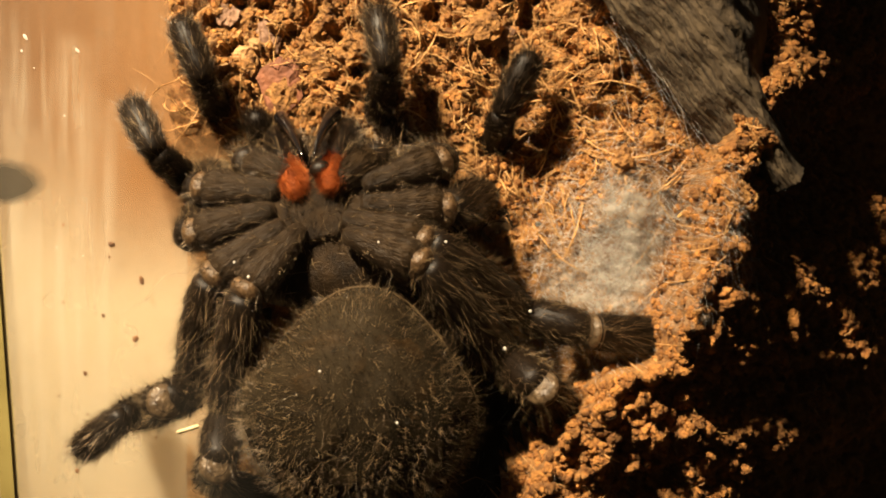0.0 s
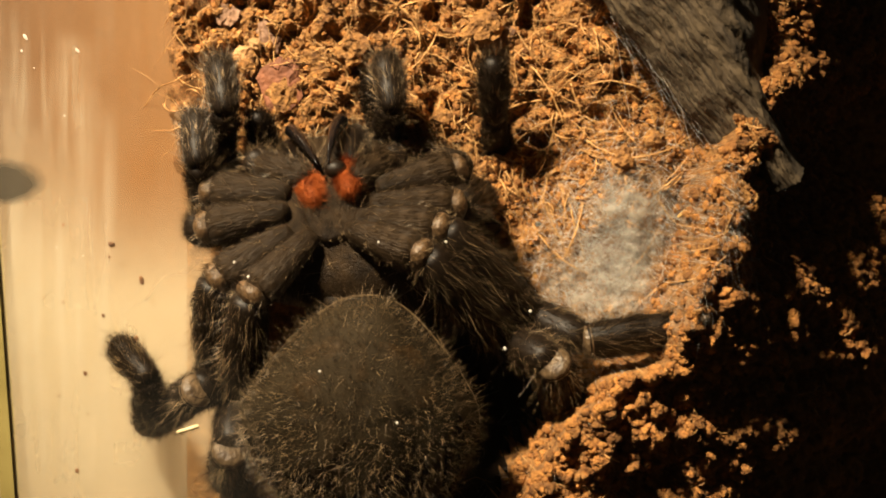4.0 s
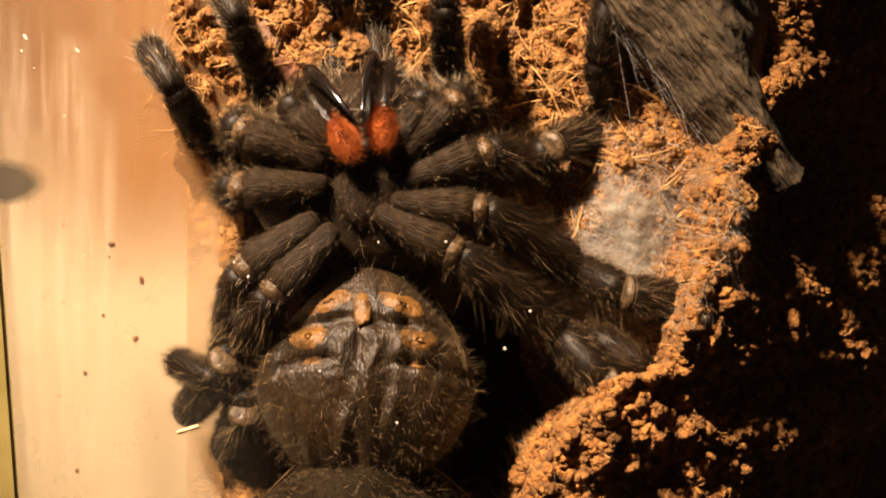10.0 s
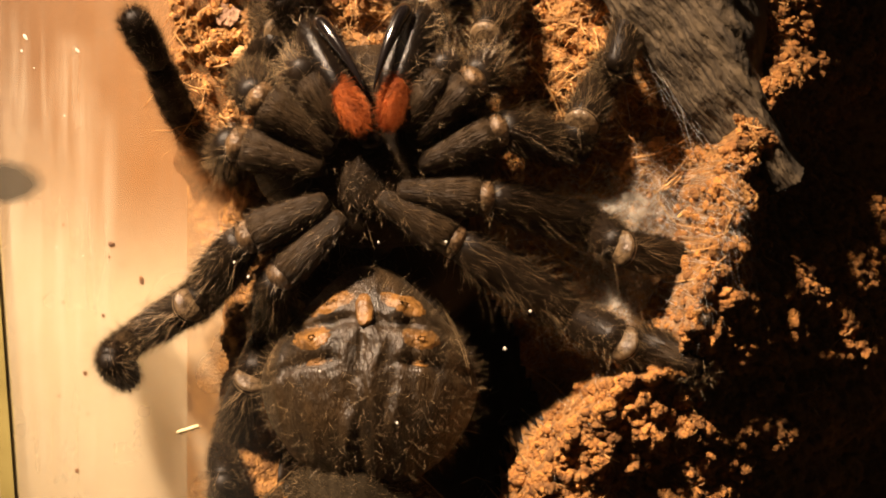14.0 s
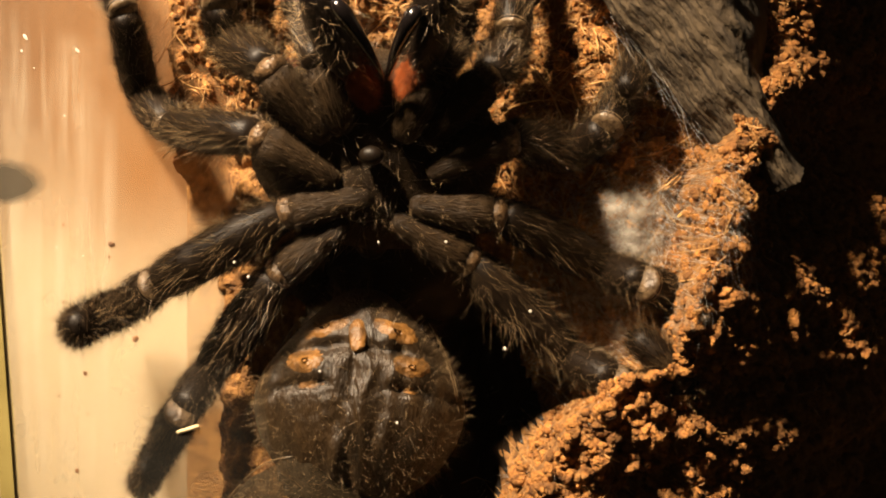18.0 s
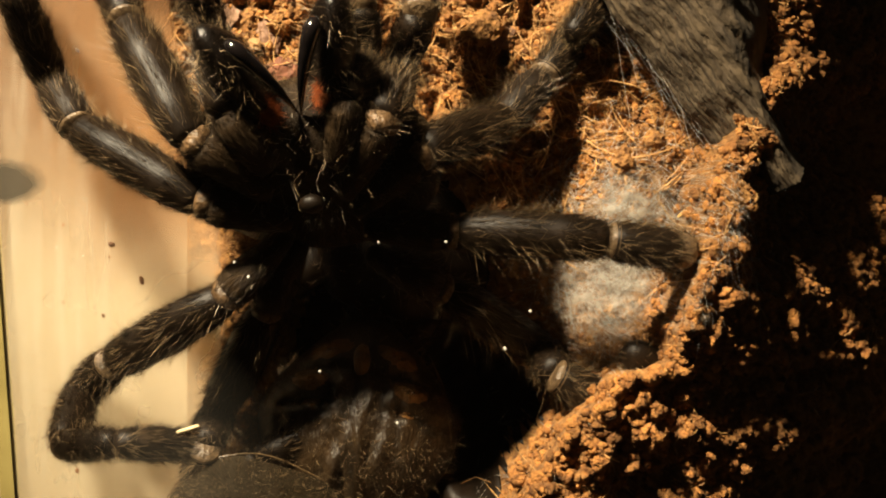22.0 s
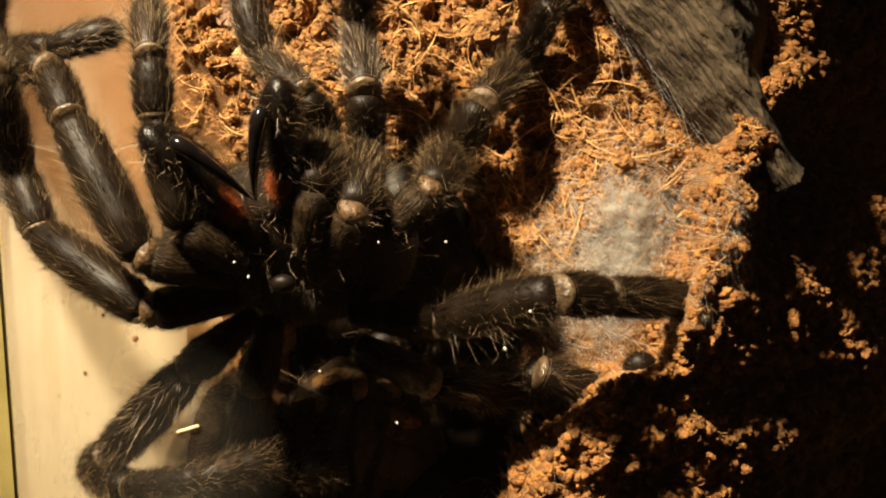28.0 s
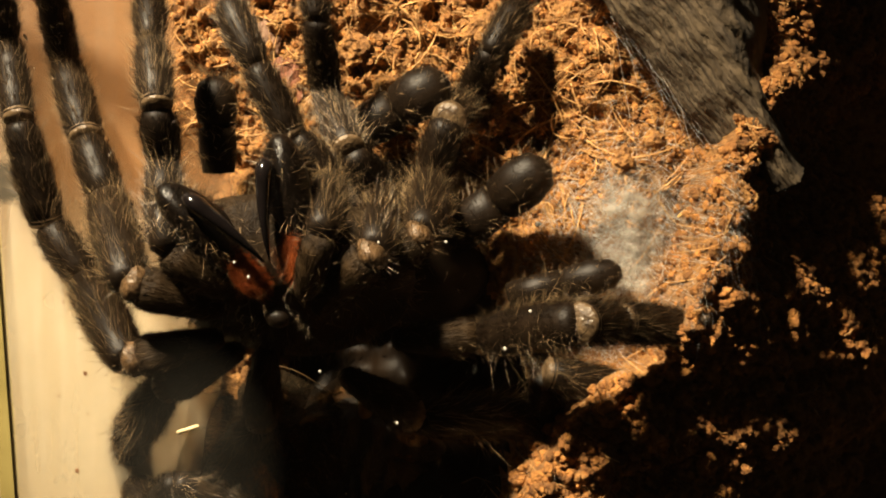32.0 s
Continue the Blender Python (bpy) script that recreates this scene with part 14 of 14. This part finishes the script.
    walk(shed, [(0, BED @ P(-7.31,-13.6,9.2,6,0,-4)), (1, BED @ P(-7.2,-13.83,9.2,6,0,-4)), (1.5, BED @ P(-7.15,-13.95,9.2,6,0,-4)), (2, BED @ P(-7.1,-14.07,9.2,6,0,-4)), (2.5, BED @ P(-7.07,-14.17,9.2,6,0,-4)), (3, BED @ P(-7.05,-14.26,9.2,6,0,-4)), (3.6, BED @ P(-7.09,-14.34,9.19,6,0,-4)), (4.2, BED @ P(-7.19,-14.4,9.17,6,0,-4)), (4.8, BED @ P(-7.32,-14.46,9.13,6,0,-4)), (5.4, BED @ P(-7.46,-14.53,9.07,6,0,-4)), (6, BED @ P(-7.57,-14.64,9,6,0,-4)), (6.5, BED @ P(-7.68,-14.99,8.86,8,0,-4)), (7, BED @ P(-7.76,-15.49,8.6,12,0,-4)), (7.5, BED @ P(-7.8,-16.58,8,18,0,-4)), (8, BED @ P(-7.7,-19.19,6.5,30,0,-3)), (8.5, BED @ P(-7.38,-21.52,5,42,0,-2)), (9, BED @ P(-7.04,-23.48,3,44,0,6)), (10, BED @ P(-7.4,-24.62,2.23,41.5,0,1.9)), (11, BED @ P(-7.62,-25.25,1.76,38.9,0,-0.7)), (12, BED @ P(-7.77,-25.74,1.34,36.9,0,-1.6)), (13, BED @ P(-7.92,-26.1,1,36,0,-2)), (14, BED @ P(-8.32,-26.41,0.67,36,0,-1.4)), (15, BED @ P(-9.13,-26.67,0.34,36,0,0.2)), (16, BED @ P(-10.16,-26.86,0.1,36,0,2.2)), (17, BED @ P(-11.22,-26.9,0,36,0,4)), (18, BED @ P(-12.67,-27.03,0,36.4,0,5.7)), (19, BED @ P(-14.35,-27.08,0,37.2,0,7.4)), (20, BED @ P(-16.08,-27.04,0,37.9,0,9.2)), (21, BED @ P(-17.42,-27.41,-0.87,38,0,10.9)), (22, BED @ P(-18.84,-26.95,-1.15,38,0,13)), (23, BED @ P(-19.5,-26.02,-1.83,38,0,14)), (24, BED @ P(-19.3,-25.12,-2.83,35.8,0,13.2)), (25, BED @ P(-19.03,-24.29,-4,32,0,12)), (26, BED @ P(-18.89,-23,-5.67,28,0,11.1)), (27, BED @ P(-18.76,-21.83,-7.33,23.9,0,10.3)), (28, BED @ P(-18.6,-21.31,-9,22,0,10)), (28.5, BED @ P(-18.5,-21.31,-9.12,22,0,10)), (29, BED @ P(-18.38,-21.31,-9.25,22,0,10)), (29.5, BED @ P(-18.25,-21.31,-9.38,22,0,10)), (30, BED @ P(-18.1,-21.31,-9.5,22,0,10)), (31, BED @ P(-17.81,-21.31,-9.75,22,0,10)), (32, BED @ P(-17.52,-21.31,-10,22,0,10))])
    walk(limbs["old_blob"], [(0, BED @ P(25.27,-15.89,-6.50,-45.57,-37.39,31.78)), (17, BED @ P(25.10,-15.78,-5.59,-45.39,-37.31,31.67)), (17.5, BED @ P(25.08,-15.77,-5.51,-45.37,-37.30,31.65)), (18.5, BED @ P(21.01,-11.86,3.72,-54.03,-30.31,18.42)), (19, BED @ P(20.77,-11.71,3.82,-55.13,-32.27,21.59)), (20.5, BED @ P(20.27,-11.44,4.01,-57.08,-35.38,27.05)), (23, BED @ P(19.92,-12.10,3.93,-56.12,-34.58,25.57)), (25, BED @ P(19.98,-12.66,3.92,-55.96,-34.17,24.84)), (28, BED @ P(19.97,-12.98,3.69,-53.53,-30.36,18.35)), (28.5, BED @ P(20.09,-13.10,3.60,-53.43,-29.81,17.48)), (29, BED @ P(20.29,-13.33,3.41,-53.92,-29.19,16.49)), (29.5, BED @ P(20.55,-13.67,3.15,-55.11,-28.60,15.52)), (30, BED @ P(20.84,-14.11,2.86,-57.26,-28.20,14.81)), (31, BED @ P(22.18,-16.06,1.06,-70.95,-31.04,23.23)), (31.5, BED @ P(23.18,-17.44,0.00,-90.00,-31.46,33.69)), (32, BED @ P(23.94,-19.57,-4.00,-90.00,-32.38,18.43))])
    walk(limbs["old_arch"], [(0, BED @ P(-9.57,-1.42,-5.00,-90.00,-0.00,-26.57)), (17, BED @ P(-11.58,-0.27,-5.00,-90.00,-0.00,-41.12)), (19, BED @ P(-11.75,-0.12,-5.00,-90.00,-0.00,-42.31)), (20.5, BED @ P(-11.86,-0.01,-5.00,-90.00,-0.00,-43.08)), (23, BED @ P(-12.01,0.21,-5.00,-90.00,-0.00,-44.09)), (25, BED @ P(-12.09,0.40,-5.00,-90.00,-0.00,-44.64)), (28, BED @ P(-12.14,0.72,-5.00,-90.00,-0.00,-45.00)), (28.3, BED @ P(-12.15,0.76,-5.00,-90.00,-0.00,-45.00)), (28.5, BED @ P(-10.97,1.95,-4.40,-87.76,-0.16,-41.01)), (29, BED @ P(-6.83,7.88,-0.99,-79.67,-0.73,-37.89)), (29.5, BED @ P(-7.12,9.55,0.20,-70.39,4.02,-51.01)), (30, BED @ P(-7.26,10.99,1.02,-68.68,8.17,-61.39)), (31, BED @ P(-5.63,13.86,1.87,-78.06,8.55,-63.17)), (32, BED @ P(-4.27,13.48,2.30,-71.87,7.19,-58.89))])
    walk(limbs["old_lobe"], [(0, BED @ P(-4.86,-5.94,-6.00,-90.00,-0.00,0.00)), (17, BED @ P(-6.00,-5.62,-6.00,-90.00,-0.00,-18.79)), (19, BED @ P(-6.16,-5.51,-6.00,-90.00,-0.00,-21.88)), (20.5, BED @ P(-6.30,-5.40,-6.00,-90.00,-0.00,-24.64)), (23, BED @ P(-6.52,-5.13,-6.00,-90.00,-0.00,-30.09)), (25, BED @ P(-6.68,-4.85,-6.00,-90.00,-0.00,-35.13)), (28, BED @ P(-6.79,-4.31,-6.00,-90.00,-0.00,-43.33)), (28.5, BED @ P(-6.79,-4.21,-6.00,-90.00,-0.00,-44.72)), (28.6, BED @ P(-6.79,-4.18,-6.00,-90.00,-0.00,-45.00)), (29, BED @ P(-6.04,-3.73,-5.60,-81.71,0.69,-49.71)), (29.5, BED @ P(-3.47,-2.21,-3.93,-62.05,5.66,-58.96)), (30, BED @ P(-1.02,-0.73,-1.63,-51.96,10.84,-65.53)), (31, BED @ P(1.79,2.78,1.70,-56.52,4.90,-56.27)), (32, BED @ P(5.26,4.50,4.39,-64.16,2.34,-50.94))])
    walk(limbs["old_low"], [(0, BED @ P(-1.39,-10.07,-6.00,-90.00,-0.00,0.00)), (17, BED @ P(-3.12,-10.31,-6.00,-90.00,-0.00,-26.77)), (19, BED @ P(-3.43,-10.14,-6.00,-90.00,-0.00,-32.10)), (20.5, BED @ P(-3.67,-9.95,-6.00,-90.00,-0.00,-36.63)), (23, BED @ P(-4.02,-9.53,-6.00,-90.00,-0.00,-44.79)), (25, BED @ P(-4.17,-9.11,-6.00,-90.00,-0.00,-51.29)), (28, BED @ P(-4.14,-8.47,-6.00,-90.00,-0.00,-59.90)), (28.5, BED @ P(-4.10,-8.37,-6.00,-90.00,-0.00,-61.14)), (29, BED @ P(-4.05,-8.28,-6.00,-90.00,-0.00,-62.32)), (29.5, BED @ P(-3.99,-8.18,-6.00,-90.00,-0.00,-63.43)), (30, BED @ P(-2.15,-7.89,-5.18,-80.17,-0.56,-60.23)), (31, BED @ P(5.04,-5.58,-0.12,-67.38,0.15,-61.92)), (32, BED @ P(11.55,-3.30,2.89,-78.33,3.17,-76.23))])
    walk(limbs["old_pad"], [(0, BED @ P(-19.30,-4.44,-6.00,-90.00,-0.00,0.00)), (17, BED @ P(-20.44,-3.24,-6.00,-90.00,-0.00,0.00)), (19, BED @ P(-20.63,-3.01,-6.00,-90.00,-0.00,0.00)), (20.5, BED @ P(-20.81,-2.80,-6.00,-90.00,-0.00,0.00)), (23, BED @ P(-21.16,-2.34,-6.00,-90.00,-0.00,0.00)), (25, BED @ P(-21.52,-1.88,-6.00,-90.00,-0.00,0.00)), (28, BED @ P(-22.19,-0.97,-6.00,-90.00,-0.00,0.00)), (28.5, BED @ P(-22.49,1.48,-3.93,-79.78,0.70,-3.87)), (29, BED @ P(-22.29,5.04,-0.33,-72.78,0.49,-3.18)), (29.5, BED @ P(-21.74,7.51,2.59,-76.52,-0.75,1.96)), (30, BED @ P(-21.53,9.34,4.15,-79.12,-1.05,3.54)), (31, BED @ P(-21.25,10.90,4.22,-80.07,-0.73,1.71)), (32, BED @ P(-21.23,11.69,4.26,-80.49,-0.56,0.66))])


motions()
